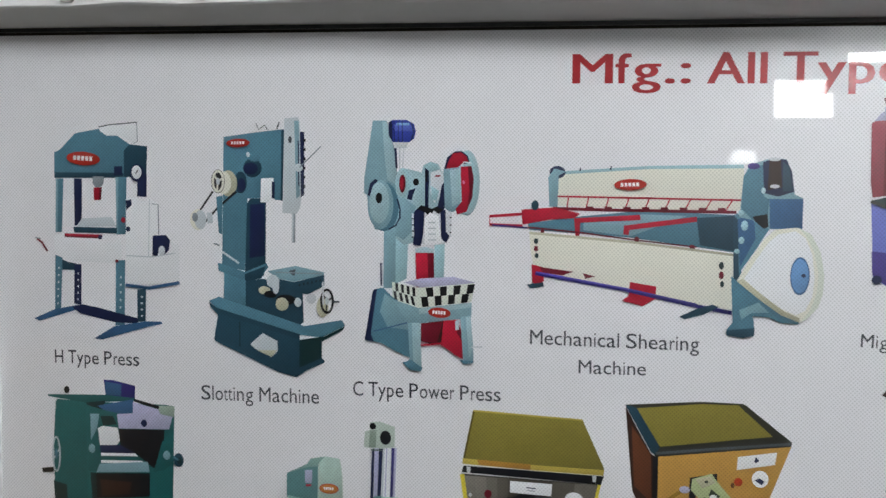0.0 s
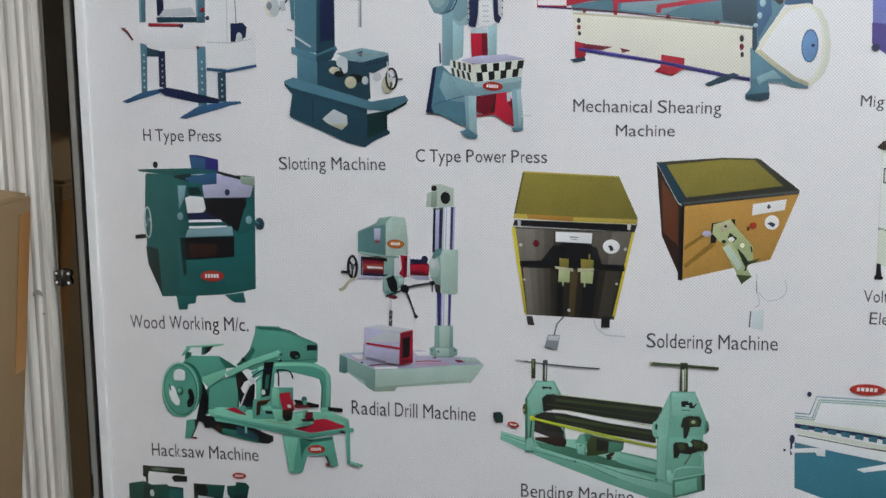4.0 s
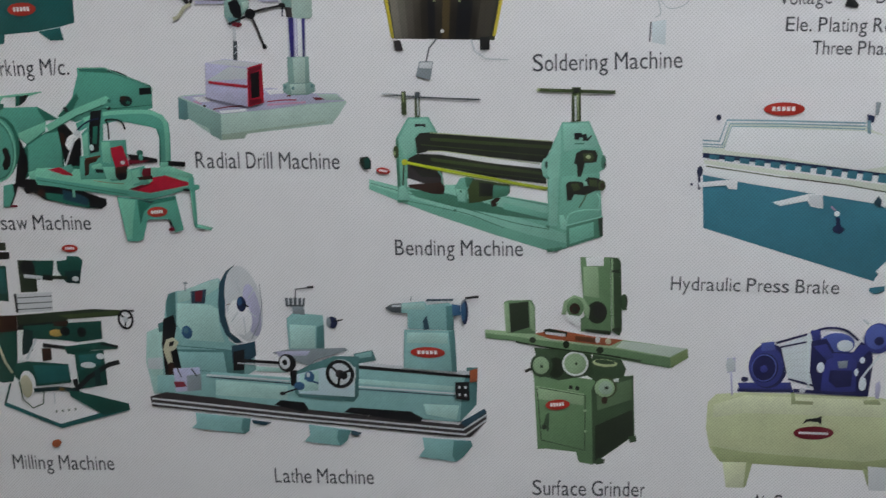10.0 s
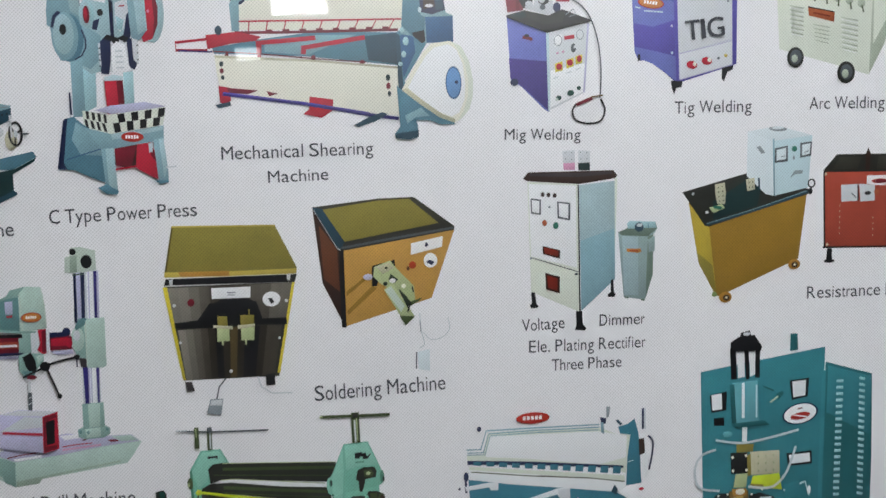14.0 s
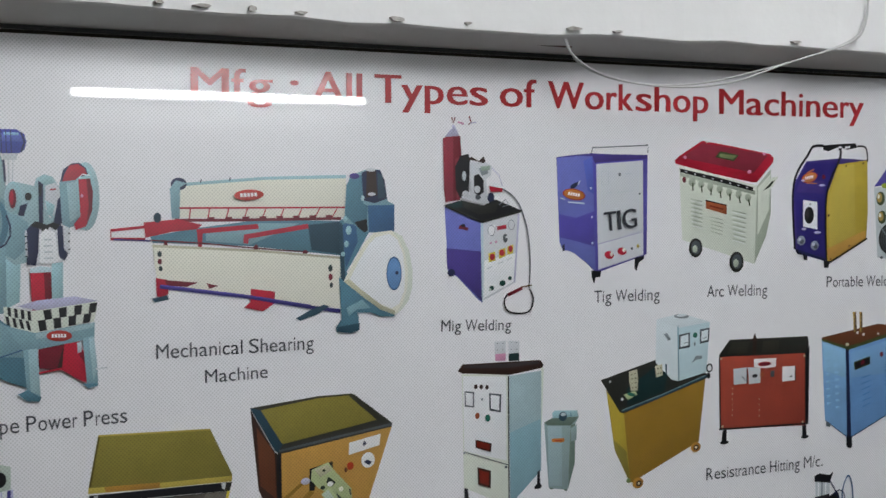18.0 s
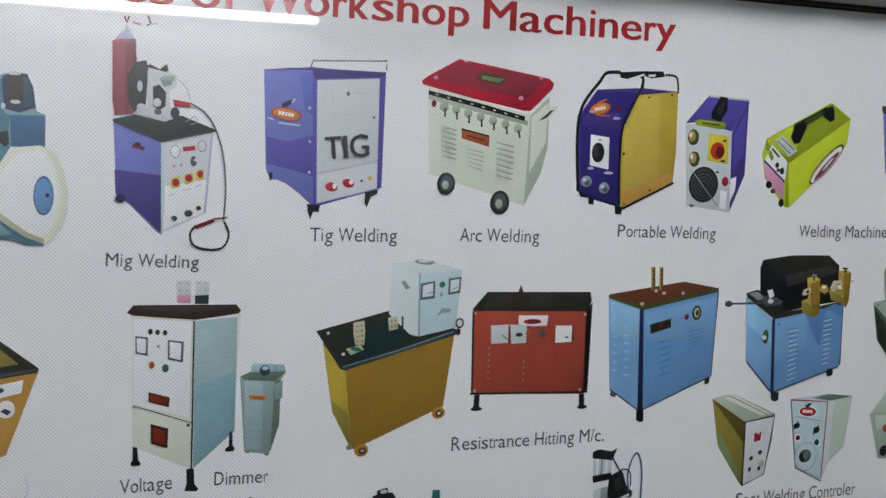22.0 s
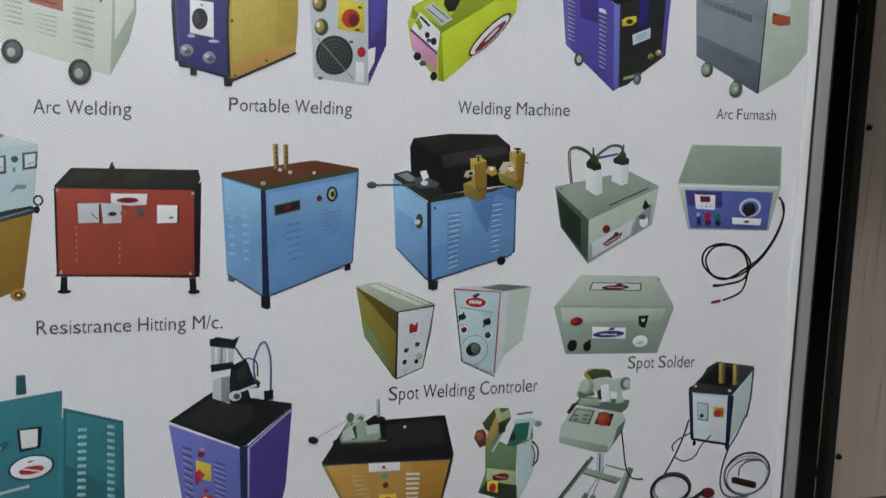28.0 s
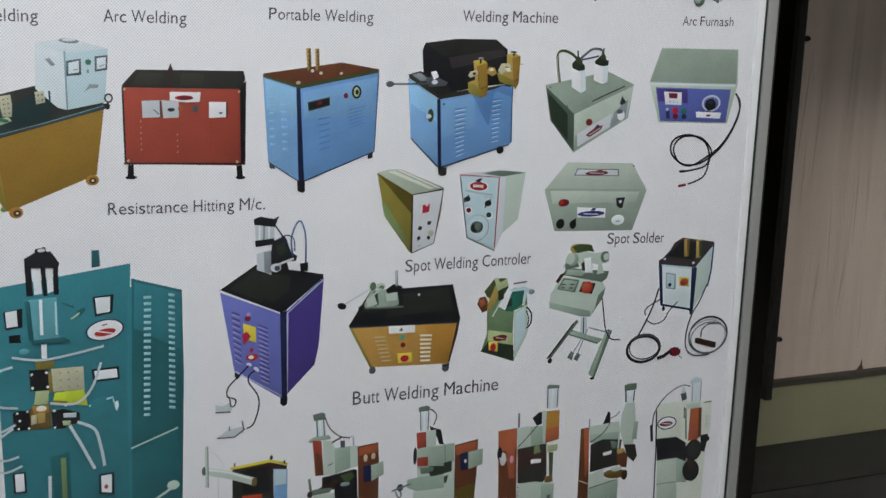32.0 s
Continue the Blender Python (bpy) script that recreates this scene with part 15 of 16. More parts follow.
line(p, "post", "grey_dark", 3.2, 2040.8, 416.6, 2041.3, 393)
shape(p, "trigger", "black", 2064.2, 405.9, 2074.9, 414.1, 2080.8, 414.6, 2081.3, 394.7, 2072.8, 392.5)
smooth_line(p, "cable", "black", 1.6, 2072.8, 391.9, 2057.2, 375.6, 2041, 360.1)
shape(p, "column", "glass", 2086.5, 454.3, 2109, 453.8, 2108.4, 418.5, 2087.8, 418.8)
line(p, "rod", "grey_dark", 2.3, 2088.6, 452.8, 2089.8, 419.9)
line(p, "rod", "grey_dark", 1.9, 2106.5, 452.2, 2106.4, 419.9)
line(p, "glass_light", "white", 3.2, 2097.2, 452, 2097.7, 420.9)
shape(p, "column_top", "sage_dark", 2087.1, 456.1, 2092.2, 458, 2108.9, 455.7, 2108.5, 450.8, 2088, 451.7)
shape(p, "head", "ochre", 2086.1, 414.7, 2111.4, 414.4, 2112.9, 365.8, 2088.4, 361.9)
shape(p, "head_left", "sage_light", 2081.4, 416.5, 2088.7, 415.6, 2089, 362.4, 2084.3, 363)
shape(p, "head_shade", "rust", 2088.4, 384.5, 2111.6, 388.1, 2112.9, 365.8, 2089.1, 361.8)
shape(p, "throat", "roller", 2040.5, 357.7, 2091.1, 361.5, 2094.1, 307.9, 2088.1, 296, 2043.4, 300.1)
shape(p, "throat_brown", "brown_dark", 2040.6, 355.8, 2092.1, 343.1, 2093, 327.1, 2043.6, 320.9)
shape(p, "yellow", "olive", 2070, 358.4, 2077.8, 361.9, 2081.9, 347.5, 2069.4, 345.9)
shape(p, "plate", "white", 2064.5, 337.1, 2083.1, 336.6, 2082.8, 330.4, 2064.9, 330.1)
shape(p, "jaw", "olive_light", 2092.6, 357.6, 2111.3, 357.8, 2110.6, 347.1, 2093.9, 346)
shape(p, "jaw_bar", "olive_dark", 2096, 345.8, 2104, 344.8, 2104.6, 300.1, 2099.2, 300.9)
shape(p, "jaw_low", "brass_dark", 2089.6, 304.7, 2104.2, 306.6, 2105.6, 294.9, 2091.5, 294.2)
shape(p, "lower", "sage_light", 2042.1, 299.6, 2074.5, 299.1, 2108.4, 291.9, 2108.6, 265.6, 2043.3, 274.7)
shape(p, "lower_face", "sage", 2084.9, 293.2, 2108.5, 291.3, 2106.6, 265.8, 2086.2, 268.7)
rows(p, "hole", "grey_dark", 1, 3, .5, .4, 2042.2, 297.1, 2046.2, 296.5, 2045.9, 276.2, 2043.2, 276.6)
shape(p, "lower_gap", "grey_dark", 2096, 273.1, 2102.8, 273.5, 2101.8, 266.5, 2095.7, 267.4)

p = picture("spot_welder_picture", "brown", "printed grey spot welder with a dark throat and copper jaws", 2152, 378.3, 2167, 378.5, 2172.8, 256.6, 2152.6, 259.4)
shape(p, "board_edge", "rust", 2157.5, 376.4, 2167, 377.2, 2170, 310.8, 2164.3, 292.2)
line(p, "post", "grey", 2.3, 2166.7, 393.1, 2167.2, 375.3)
shape(p, "body", "sage_light", 2167.6, 379.7, 2208.7, 382.6, 2221.9, 383, 2225.3, 345.9, 2169.4, 352.1)
shape(p, "body_shade", "sage", 2168.5, 365.6, 2222.4, 365.6, 2223.6, 349.4, 2169.4, 352.1)
smooth_line(p, "cable", "black", 1.4, 2205.2, 383, 2192.5, 365.9, 2170.7, 353.2)
shape(p, "trigger", "black", 2191.5, 381.4, 2200.3, 403.3, 2204.2, 397.8, 2205.3, 382.4)
line(p, "wire", "grey", 2, 2206.1, 389.9, 2214.9, 393.4, 2221.4, 399.7)
shape(p, "column", "sage_light", 2231.6, 412.7, 2248.4, 412.1, 2252.2, 381.5, 2250.4, 339.6, 2232.6, 341.8, 2223.6, 368.7, 2225.3, 394.2)
shape(p, "column_side", "sage", 2249.5, 379.3, 2257.3, 379, 2256.1, 348.7, 2246.9, 348.5)
shape(p, "glass", "glass", 2228.6, 434.6, 2246.8, 434.7, 2246.3, 413, 2230.9, 413.4)
line(p, "rod", "black", 2.4, 2230, 433.9, 2231.5, 414.6)
line(p, "rod", "black", 2, 2246.1, 433.5, 2245.5, 414.4)
line(p, "glass_light", "white", 2.7, 2237.8, 432.4, 2237.7, 415.2)
shape(p, "cap", "sage_dark", 2226.6, 443.1, 2235.5, 445.4, 2249.5, 444.6, 2249.6, 433.7, 2228, 433.4)
shape(p, "throat", "roller", 2170.9, 349.3, 2193.2, 355.6, 2228.4, 351.4, 2224.5, 307.1, 2210.5, 306.9, 2172.7, 301.5)
shape(p, "plate", "white", 2194.8, 332.2, 2210.7, 334.8, 2210.4, 328.3, 2195.9, 326.9)
shape(p, "throat_side", "sage_dark", 2207.4, 351.3, 2220.2, 347.8, 2218.9, 337, 2210.4, 338)
line(p, "post", "sage_light", 3.1, 2223.4, 372, 2222.4, 336.6)
shape(p, "jaw", "brown", 2219.8, 333.7, 2233.2, 334, 2241.1, 321.3, 2240.4, 301.7, 2231.9, 302.9, 2222.2, 310.6)
shape(p, "jaw_dark", "roller", 2232.6, 341.8, 2253.8, 340.5, 2259, 319, 2252.6, 310, 2239.7, 321.4)
shape(p, "jaw_light", "brass", 2220.4, 335.5, 2233, 335.9, 2233.5, 328.7, 2221.7, 326.9)
disc(p, "jaw_low", "brass_dark", 2219.2, 293.4, 22.2, 7.9, -4)
disc(p, "jaw_end", "brown_dark", 2237.1, 289.1, 5.8, 8.6)
disc(p, "jaw_light", "sage_light", 2221.4, 301.6, 10, 4)
shape(p, "lower", "sage_light", 2170.2, 297.9, 2196.8, 304.1, 2200, 287.5, 2226.4, 280.7, 2225.9, 249.2, 2171.4, 256.8)
shape(p, "lower_low", "sage", 2172.3, 276.2, 2224.9, 282.2, 2225.9, 249.2, 2172.1, 256.7)
line(p, "lower_line", "sage_dark", 1.7, 2172.4, 274.2, 2224.1, 283.6)
line(p, "board_line", "cream_dark", 1.7, 2152.7, 290.5, 2171.2, 281.6)

p = picture("spot_welder_picture", "ivory", "printed white spot welder with an orange cylinder head", 2291.6, 404.3, 2338.4, 404.4, 2396.2, 398.2, 2398.3, 351.7, 2391, 309.2, 2391, 226.1, 2302.7, 238.4, 2294.7, 347.4)
shape(p, "body", "ivory", 2293.1, 402.8, 2335, 401.5, 2342.3, 341.7, 2295, 344.1)
shape(p, "body_low", "solder_light", 2298.1, 305.5, 2335.8, 306.1, 2342, 232.9, 2302.7, 238.4)
shape(p, "body_mid", "sage", 2335.8, 306.1, 2355, 297, 2358.2, 259.7, 2339.5, 262.2)
shape(p, "body_right", "ivory", 2358.2, 259.7, 2383.4, 310.1, 2391.7, 309.1, 2389.5, 226.3, 2345.8, 232.4)
disc(p, "badge_ring", "navy", 2312.3, 369.5, 18.4, 11.3)
disc(p, "badge_field", "white", 2312.3, 369.5, 16.2, 9.6)
disc(p, "badge_red", "red_dark", 2311, 368.3, 12.5, 4.3)
line(p, "badge_bar", "silver", 1.4, 2302.2, 370, 2319.7, 367.3)
shape(p, "throat", "black", 2294.2, 344.1, 2332.6, 343.5, 2352, 330.6, 2355, 297, 2335.8, 306.1, 2298.1, 305.5)
shape(p, "frame_right", "ivory", 2379.6, 393.4, 2396.5, 394.9, 2397.9, 355, 2385.8, 349.8)
rows(p, "dot", "grey_dark", 1, 3, .4, .3, 2386.3, 376.2, 2390.8, 375.7, 2391.2, 355.8, 2387.4, 356.3)
line(p, "frame_bar", "grey_dark", 2.1, 2382.2, 397.8, 2396.2, 398.2)
shape(p, "head", "rust", 2355.7, 389.5, 2375.4, 391.3, 2378.3, 350.7, 2374, 332.6, 2355.5, 333.5)
shape(p, "head_edge", "brown", 2371.7, 391, 2377.8, 389, 2380.7, 340.4, 2375.3, 334.4)
line(p, "side_bar", "sage_dark", 2.8, 2346.8, 390.5, 2351.5, 337.3)
line(p, "side_bar", "brown_dark", 1.8, 2343.6, 394.1, 2344.6, 374.3)
shape(p, "glass", "glass", 2353.1, 435.4, 2373.4, 437.9, 2375.3, 400.5, 2354.8, 399.4)
line(p, "rod", "grey", 1.7, 2356.1, 435.1, 2357.5, 402.4)
line(p, "rod", "grey", 1.8, 2372.7, 436.7, 2373.6, 402.6)
shape(p, "glass_top", "ice", 2350.1, 437, 2360.3, 444.4, 2373.9, 439.8, 2372.9, 435.4, 2353.4, 432.1)
shape(p, "valve", "grey_dark", 2334.3, 417.9, 2344.3, 420.1, 2347.5, 408, 2338.4, 404.4)
shape(p, "valve_top", "silver", 2335.7, 427.5, 2340.5, 430.2, 2343.7, 418.8, 2337.2, 417.6)
smooth_line(p, "cable", "grey_dark", 2.1, 2352.2, 429, 2336, 431.9, 2315.1, 423.1, 2298.3, 408.7, 2285.8, 387.4, 2284.2, 361.6)
shape(p, "cable_end", "black", 2279.4, 368.7, 2284.2, 371.4, 2288, 341.6, 2283.1, 340.3)
line(p, "post", "black", 2.4, 2290.3, 393.4, 2294.1, 327.8, 2296.8, 239.2)
disc(p, "guard", "black", 2367.4, 315.4, 16.6, 19)
disc(p, "guard_face", "roller", 2368, 316.7, 12.1, 14.9)
disc(p, "guard_low", "black", 2365.3, 280.3, 15.9, 19.8, 20)
shape(p, "guard_low", "brown_dark", 2354.7, 300.4, 2373.7, 294.6, 2363.9, 279.1)
shape(p, "stand", "black", 2379.2, 340.6, 2393.9, 342.2, 2392.9, 329, 2389.5, 309.4, 2382.4, 313.6)
disc(p, "stand_knob", "black", 2394, 332.9, 3.8, 4.7)
line(p, "edge", "sage_dark", 1.4, 2300.7, 264.1, 2339.4, 263.5)
shape(p, "top_box", "sage_light", 2346.1, 399, 2373.9, 399.3, 2374.7, 390, 2348.4, 389.6)

p = picture("forging_press_picture", "press", "printed large press upset welding press with hoses and meters", 1276.7, 669.3, 1452, 692.3, 1450.2, 626.9, 1447.2, 334.7, 1282.6, 345.8)
shape(p, "front_lower", "press", 1282.5, 347.5, 1448.8, 336.3, 1446.6, 197.4, 1279.9, 264.2)
shape(p, "front_lower_shade", "press", 1282.1, 305.1, 1447.8, 284.7, 1446.6, 197.4, 1279.9, 264.2)
shape(p, "side_lower", "press_dark", 1445.4, 336.5, 1517.3, 331.7, 1517.7, 227.1, 1446.6, 197.4)
shape(p, "foot", "press_dark", 1248.7, 247.6, 1283.2, 263.9, 1301.7, 260.8, 1257.3, 236.6)
shape(p, "foot", "press_dark", 1418.9, 203.1, 1447.9, 206.1, 1448.7, 188.4, 1426.4, 188.4)
shape(p, "side", "press_dark", 1453, 671.6, 1520.1, 651.2, 1521.6, 533.8, 1517.4, 329.9, 1445.5, 334.8, 1448, 570.3)
shape(p, "side_light", "press", 1456.5, 666.7, 1518.6, 648.1, 1518.1, 566.9, 1454.7, 602.5)
shape(p, "side_shade", "press_dark", 1449.9, 421.1, 1512.1, 459.4, 1515.6, 330.1, 1445.5, 334.8)
shape(p, "front", "press", 1276.8, 667.7, 1448.8, 690.9, 1449, 618.9, 1448.9, 334.6, 1282.6, 345.8)
shape(p, "front_edge", "press", 1448.7, 659, 1453.5, 660.4, 1449.2, 438, 1447.1, 336.4, 1443.7, 336.6, 1444.5, 537.8)
line(p, "side_seam", "sage_light", 2.5, 1447.8, 431.3, 1512.4, 454.4)
line(p, "side_seam", "sage_light", 3.4, 1453.9, 335.9, 1483.6, 354.5, 1511.7, 371.5)
disc(p, "side_bracket", "sage_light", 1505, 370.2, 8.6, 6.9)
rows(p, "vent", "teal_pale", 1, 20, 1, .45, 1468.9, 648.6, 1478.9, 648.1, 1474.3, 473.3, 1465.9, 473.8)
rows(p, "vent", "teal_pale", 1, 20, 1, .45, 1501.9, 650.4, 1510.3, 648.4, 1509.4, 479.7, 1500.8, 481.8)
shape(p, "lug", "press_dark", 1402.2, 713.2, 1412, 712.8, 1412.9, 690.7, 1401.6, 689.6)
shape(p, "ram_cap", "black", 1318.8, 703.8, 1328.1, 712.8, 1352.3, 710.4, 1360.8, 697.5, 1357.8, 692.9, 1319.1, 695.9)
shape(p, "ram_frame", "black", 1317.4, 699.1, 1325.4, 698.8, 1326.9, 656.2, 1318.8, 656.5)
shape(p, "ram_frame", "black", 1352.8, 697.8, 1359.3, 695.9, 1359.1, 656.4, 1352.7, 656.7)
shape(p, "ram_frame", "black", 1336.7, 698.4, 1343.1, 698.2, 1344.6, 655.4, 1339.8, 655.6)
shape(p, "ram_gap", "white", 1327.1, 695.6, 1336.8, 695.3, 1338, 658.9, 1328.4, 657.7)
shape(p, "ram_gap", "white", 1344, 695, 1352.1, 694.7, 1352.5, 661.4, 1345.3, 658.6)
shape(p, "cylinder", "press_light", 1320.6, 651.7, 1356, 653.3, 1358.1, 597.3, 1324, 595.6)
line(p, "cylinder_light", "white", 4, 1335.9, 651, 1336, 603.1)
line(p, "cylinder_rod", "ice", 2.4, 1320.7, 646.9, 1322.2, 603.8)
line(p, "cylinder_rod", "ice", 2.4, 1354.6, 647, 1354.7, 602.2)
shape(p, "piston", "white", 1334.7, 593.5, 1342, 593.2, 1341.2, 570.6, 1334.6, 571)
shape(p, "meter", "black", 1288.9, 637.2, 1312.9, 640.9, 1312.1, 615.4, 1291.2, 613.2)
shape(p, "meter_face", "white", 1291.3, 637.1, 1305.7, 638.8, 1306.4, 617.3, 1292.7, 616.3)
shape(p, "meter", "black", 1401.7, 649.8, 1429.4, 651.8, 1427.2, 626.3, 1404.5, 622.5)
shape(p, "meter_face", "white", 1405, 648.1, 1424.6, 648.8, 1423.9, 628, 1406.7, 626.4)
shape(p, "small_meter", "black", 1294.6, 605.8, 1309.1, 606, 1309.5, 594.7, 1294.9, 595.4)
shape(p, "label_plate", "black", 1397.7, 550, 1433.9, 551.4, 1434.7, 533.3, 1400.1, 531.9)
shape(p, "label_face", "white", 1401.1, 547.3, 1430.8, 548.3, 1432.1, 535.9, 1403.2, 535)
disc(p, "emblem_ring", "navy", 1416.8, 603.4, 25.6, 14.6, 8)
disc(p, "emblem_field", "white", 1416.8, 603.4, 23.1, 13, 8)
disc(p, "emblem", "badge_red", 1416.9, 600.2, 14, 4.9, 8)
line(p, "emblem_bar", "white", 1.6, 1407, 602.2, 1426.9, 598.1)
line(p, "emblem_tail", "red_dark", 1.6, 1413.2, 610, 1419.7, 611.3)
shape(p, "jaw_block", "khaki", 1326.4, 568.3, 1350.9, 566.5, 1349.7, 556.3, 1326.8, 556.4)
shape(p, "jaw_block", "olive_light", 1325.7, 526.6, 1342.5, 526.8, 1340.5, 507.3, 1322.5, 508.3)
shape(p, "jaw_plate", "black", 1318.2, 556.8, 1342.1, 555.6, 1342.5, 526.8, 1319.1, 527.5)
shape(p, "jaw_brass", "cream_dark", 1345.9, 556, 1387.4, 555.5, 1388.1, 523.3, 1347, 523.9)
shape(p, "jaw_side", "khaki", 1341.7, 551.3, 1346.5, 553.8, 1347.6, 523.8, 1342.7, 522.5)
rows(p, "jaw_hole", "olive", 3, 3, .16, .2, 1351.9, 553.5, 1384.1, 554.6, 1384.8, 523.5, 1352.5, 524.7)
shape(p, "jaw_yellow", "lime", 1349.8, 522.6, 1387.6, 523.4, 1391.8, 500.2, 1368, 504.7, 1346.5, 508.6)
shape(p, "jaw_yellow_shade", "khaki", 1345.8, 512.5, 1365.1, 509.3, 1365.3, 504.3, 1346.6, 505.9)
disc(p, "bolt", "cream", 1321.1, 550.2, 1.9, 1.9)
disc(p, "bolt", "cream", 1340, 551.4, 1.9, 1.9)
disc(p, "bolt", "cream", 1321.7, 531.7, 1.9, 1.9)
disc(p, "bolt", "cream", 1340.8, 531.3, 1.9, 1.9)
shape(p, "clamp", "black", 1295.6, 498.9, 1303.6, 502.2, 1316.7, 501, 1318.1, 474, 1296.3, 474.7)
shape(p, "clamp", "brass_dark", 1316.6, 503.7, 1343.4, 503.3, 1344.4, 473.1, 1317.6, 474.1)
shape(p, "clamp_light", "cream_dark", 1318.6, 493.8, 1325.6, 495, 1325.5, 481.9, 1318.4, 481.2)
shape(p, "clamp_light", "brass", 1326.1, 497.2, 1336.5, 497.1, 1335.9, 482.4, 1327.2, 481.8)
shape(p, "copper", "ochre", 1320.3, 506.8, 1341.1, 506.2, 1340.9, 496.4, 1321.8, 496.3)
disc(p, "copper_light", "cream", 1331.9, 502.3, 6.6, 4.1)
shape(p, "clamp", "black", 1344.2, 496.7, 1360, 499.1, 1380.6, 491.4, 1381.2, 476, 1366.3, 476.3, 1361, 471.1, 1345.6, 472.5)
shape(p, "clamp_light", "grey_light", 1359.7, 492.6, 1376.7, 492.2, 1375.9, 485.6, 1359.9, 486.5)
shape(p, "clamp_light", "olive_light", 1358.4, 482.2, 1368.9, 481.6, 1368, 475.1, 1359.2, 475.6)
disc(p, "bolt", "cream", 1301, 498.6, 1.6, 1.6)
disc(p, "bolt", "cream", 1314, 500, 1.6, 1.6)
disc(p, "bolt", "cream", 1304, 488, 1.6, 1.6)
disc(p, "bolt", "cream", 1315.3, 476.4, 1.6, 1.7)
disc(p, "bolt", "cream", 1348, 497.6, 1.6, 1.6)
disc(p, "bolt", "cream", 1363.1, 503.4, 1.6, 1.6)
disc(p, "bolt", "cream", 1348.3, 474, 1.7, 1.7)
disc(p, "bolt", "cream", 1302.2, 477.1, 1.6, 1.6)
smooth_line(p, "hose", "grey_light", 3.2, 1297.1, 576, 1333.1, 569.4, 1373.7, 573.9, 1414.4, 581.7)
smooth_line(p, "hose", "grey_light", 3.2, 1297.5, 563.1, 1276.7, 556.1, 1267.6, 535.5, 1274.7, 512.4, 1302.5, 505.9)
smooth_line(p, "hose", "grey_light", 3.3, 1343.3, 508.6, 1376.4, 505.2, 1397.1, 523.8, 1410.5, 559.1)
smooth_line(p, "hose", "grey_light", 4.2, 1377.4, 478.8, 1399.5, 465.9, 1407.2, 440.5, 1411.8, 411.7)
smooth_line(p, "hose", "grey_light", 4.2, 1367.6, 474.4, 1382, 445.3, 1398.5, 409.1)
smooth_line(p, "hose", "grey_light", 3.3, 1298.3, 483.2, 1274.2, 471.4, 1261.4, 460.7)
smooth_line(p, "hose", "grey_light", 3.3, 1295.2, 478.5, 1266.4, 457.1, 1260.4, 436, 1280.6, 418.1, 1305, 424.9)
smooth_line(p, "hose", "grey_light", 3.3, 1267.9, 461.9, 1266.7, 445.5, 1281.7, 434.7, 1301.3, 438.5)
shape(p, "fitting", "press_dark", 1381.2, 633.1, 1390.8, 637.5, 1392.6, 632.6, 1384.7, 625)
line(p, "fitting", "cream_dark", 2.4, 1373.4, 622.3, 1384.6, 629.8)
shape(p, "switch_plate", "black", 1292.1, 415.7, 1308.6, 416.4, 1309.5, 386.2, 1293, 387.3)
shape(p, "switch_face", "white", 1294.7, 413.9, 1306.2, 414, 1306.9, 388.9, 1295.4, 388.8)
shape(p, "switch_plate", "black", 1403.9, 400.4, 1424, 400.8, 1423.7, 368.7, 1403.4, 371.7)
shape(p, "switch_face", "white", 1406.5, 397.7, 1420.7, 398.5, 1420.2, 371.4, 1406.6, 374)
disc(p, "switch_mark", "brick", 1413, 381.2, 2.5, 3.4)
shape(p, "lower_slide", "press_dark", 1341.1, 432.7, 1365.7, 437.9, 1366.7, 367.3, 1344.9, 368.7)
line(p, "guide", "olive", 6.7, 1357.7, 430.1, 1358.2, 371.2)
line(p, "guide_rod", "silver", 4.2, 1339.5, 406.1, 1338.5, 362.4)
line(p, "side_tube", "ice", 2.5, 1393.1, 499.4, 1424.2, 509.2, 1430.1, 489.1)
shape(p, "lower_block", "press_light", 1316.8, 363.8, 1351.9, 361.5, 1349.5, 334.5, 1319.4, 334.9)
shape(p, "lower_cap", "press_dark", 1324.4, 334.5, 1366.5, 328.2, 1365.1, 319.8, 1324.8, 322.6)
shape(p, "lower_cylinder", "press", 1319.9, 321.2, 1358.5, 316.8, 1359.7, 235.7, 1320.6, 245.6)
line(p, "lower_light", "teal_pale", 3.4, 1330, 317.1, 1330.5, 250)
line(p, "lower_rod", "press_dark", 2.6, 1353.5, 315.5, 1352.8, 239.7)
disc(p, "bolt", "black", 1292.6, 343.5, 5.8, 3.4)
disc(p, "hole_cover", "grey_light", 1413.4, 331.8, 7.6, 6.9)
shape(p, "fitting", "black", 1393.3, 288.6, 1399.9, 291.6, 1395.5, 274.6, 1388.9, 269.9)
shape(p, "nameplate", "black", 1405.6, 235.6, 1430.6, 247.7, 1436.1, 240.3, 1411.1, 226.5)
shape(p, "ram_arm", "black", 1317.1, 707, 1332.8, 715.8, 1350.5, 715.1, 1360.8, 699, 1359.4, 692.8, 1317.5, 694.4)
shape(p, "ram_knob", "black", 1331.1, 719, 1343.8, 721.7, 1345.9, 710.6, 1329.8, 711.2)
disc(p, "ram_bright", "silver", 1339.2, 717.1, 4.8, 2.4)
line(p, "pipe_shadow", "press_dark", 2.4, 1362.8, 645.1, 1377.7, 638.1)
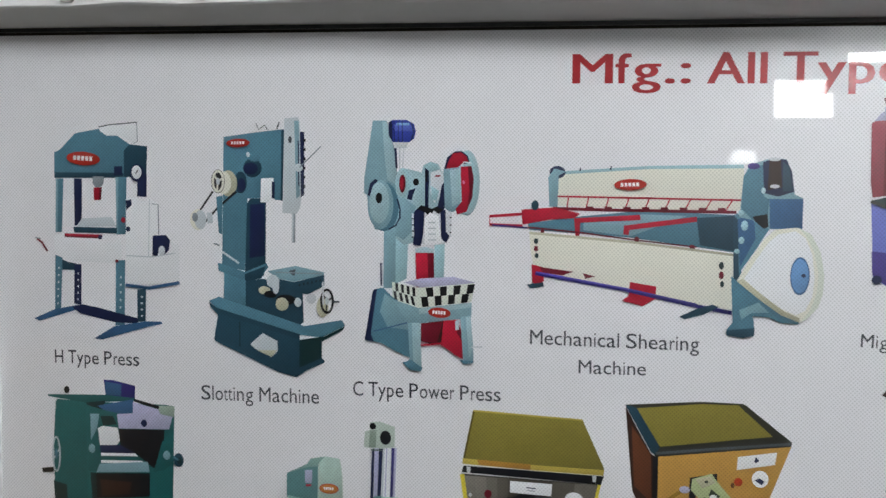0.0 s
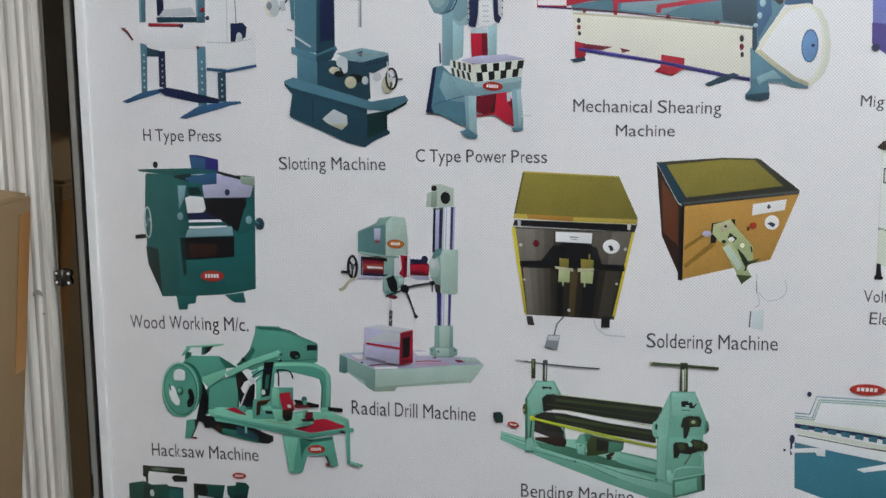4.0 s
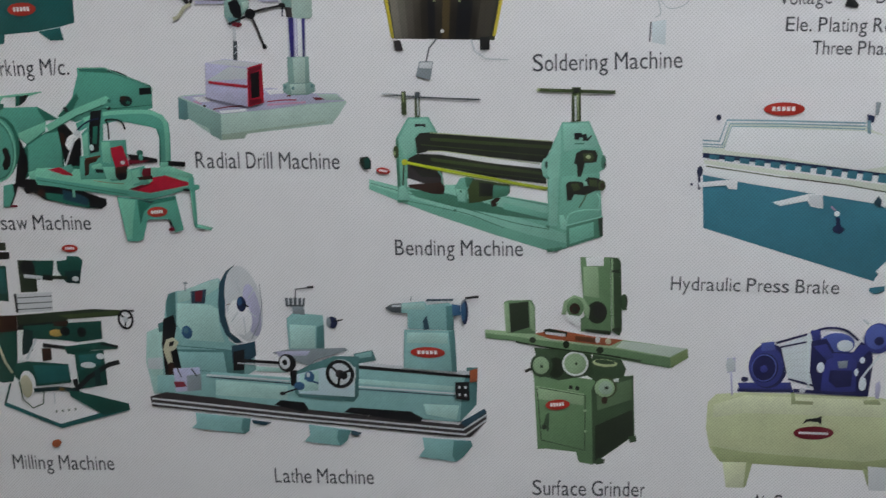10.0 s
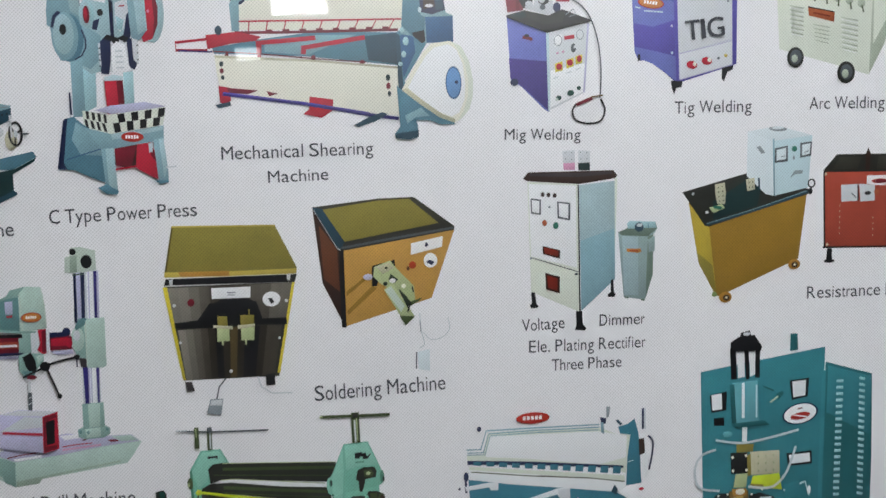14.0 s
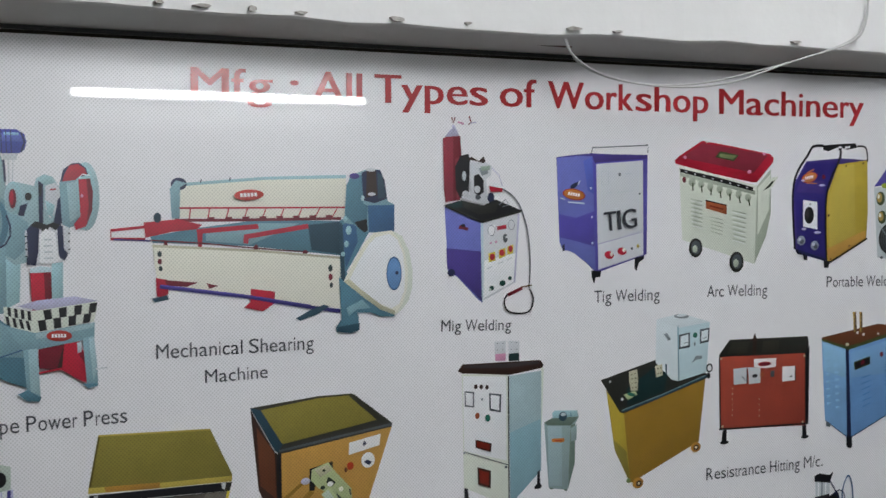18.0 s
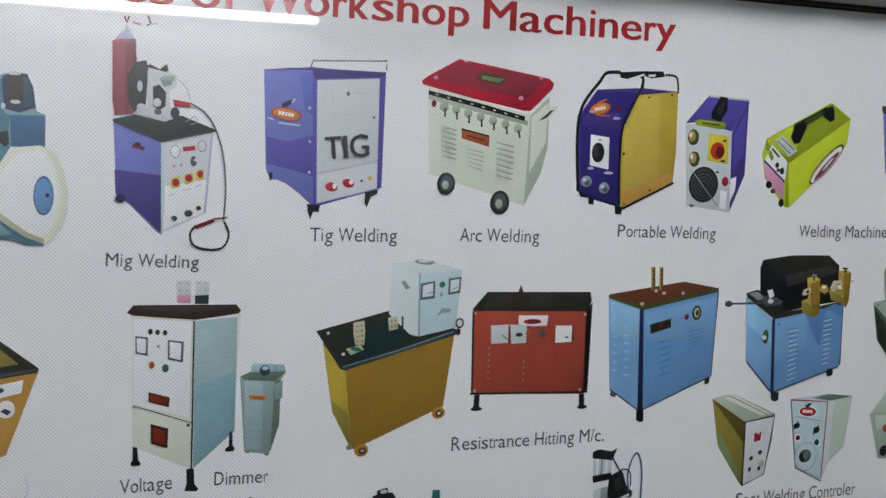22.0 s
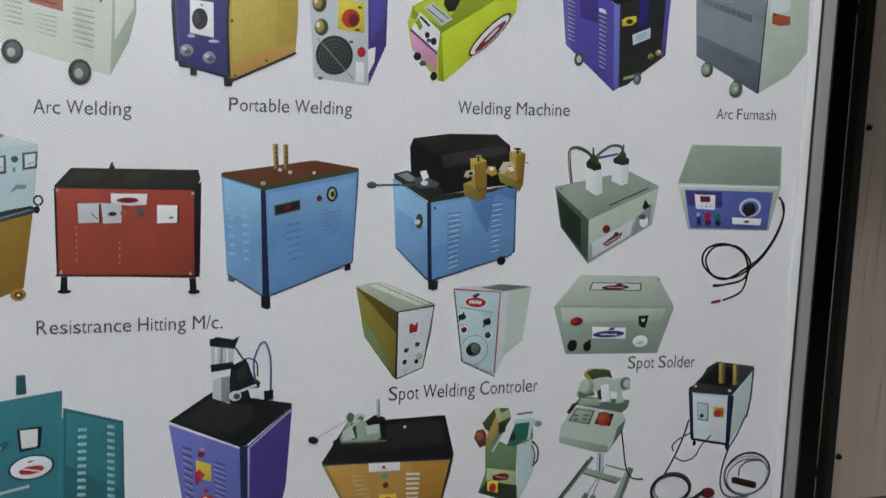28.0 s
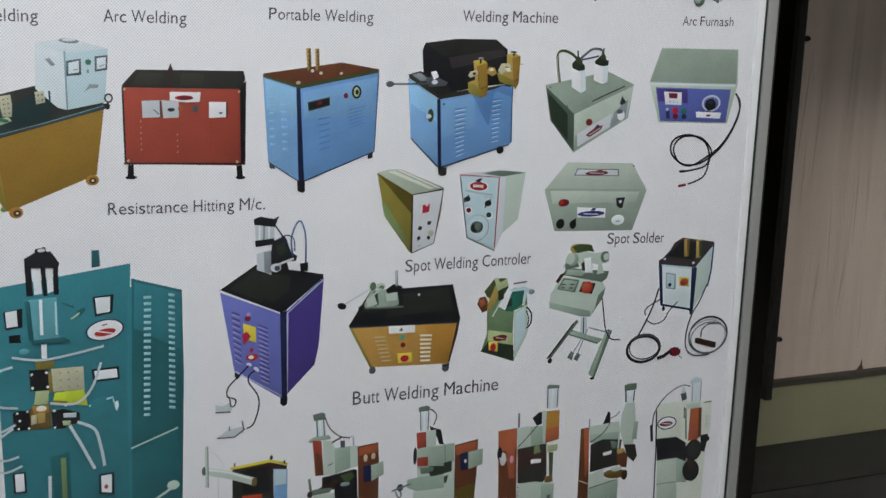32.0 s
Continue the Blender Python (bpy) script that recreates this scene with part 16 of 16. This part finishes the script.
shape(p, "cylinder_left", "press_dark", 1315.8, 650.3, 1322.2, 650, 1325.6, 597.2, 1319.1, 597.5)
shape(p, "cylinder_foot", "press_dark", 1320.7, 597.4, 1364.6, 598.6, 1373, 591.7, 1324.2, 590.8)
disc(p, "boss", "press_light", 1313.1, 583.3, 6.5, 4)
shape(p, "bracket", "press", 1394.4, 507.5, 1415.8, 511.3, 1418.9, 479.7, 1397.3, 477.6)
disc(p, "valve", "white", 1429.7, 497.4, 2.5, 5.8)

p = picture("brand_lettering", "orange", "plain orange bars standing for the maker's name", 464.5, 95.6, 496.8, 95.4, 501.6, 90.3, 500.2, 34.6, 462.4, 34.1)
shape(p, "bar", "orange", 508.4, 95.4, 550.2, 95.1, 555, 90, 554.1, 34.6, 506.8, 34.2)
shape(p, "bar", "orange", 563.2, 95.3, 603, 94.8, 607.8, 89.8, 607.4, 34.6, 562.3, 34.4)
shape(p, "bar", "orange", 615.9, 95, 661.6, 94.1, 666.4, 89.1, 666.6, 34.3, 615.6, 34.4)
shape(p, "bar", "orange", 674.3, 95.2, 718.6, 94.3, 723.4, 89.3, 724.2, 34.8, 674.6, 35)
shape(p, "bar", "orange", 753.2, 94.4, 820, 93.7, 824.8, 88.7, 826.6, 34.9, 754.4, 34.8)
shape(p, "bar", "orange", 830.7, 94.6, 859.9, 93.5, 864.7, 88.5, 866.9, 34.9, 832.8, 35.4)
shape(p, "bar", "orange", 872.1, 94.5, 904, 93.6, 908.8, 88.7, 911.4, 35.3, 874.6, 35.6)
shape(p, "bar", "orange", 916.1, 93.7, 956.7, 93.6, 961.4, 88.8, 964.6, 35.7, 919, 35.1)
shape(p, "bar", "orange", 970.1, 93.9, 980.6, 93, 985.3, 88.2, 988.7, 35.2, 973.6, 35.6)
shape(p, "bar", "orange", 994.7, 93.3, 1030.9, 92.9, 1035.7, 88.1, 1039.5, 35.5, 998.5, 35.2)
shape(p, "bar", "orange", 1042.7, 93, 1079.2, 92.7, 1084, 87.9, 1088.3, 35.6, 1046.9, 35.3)
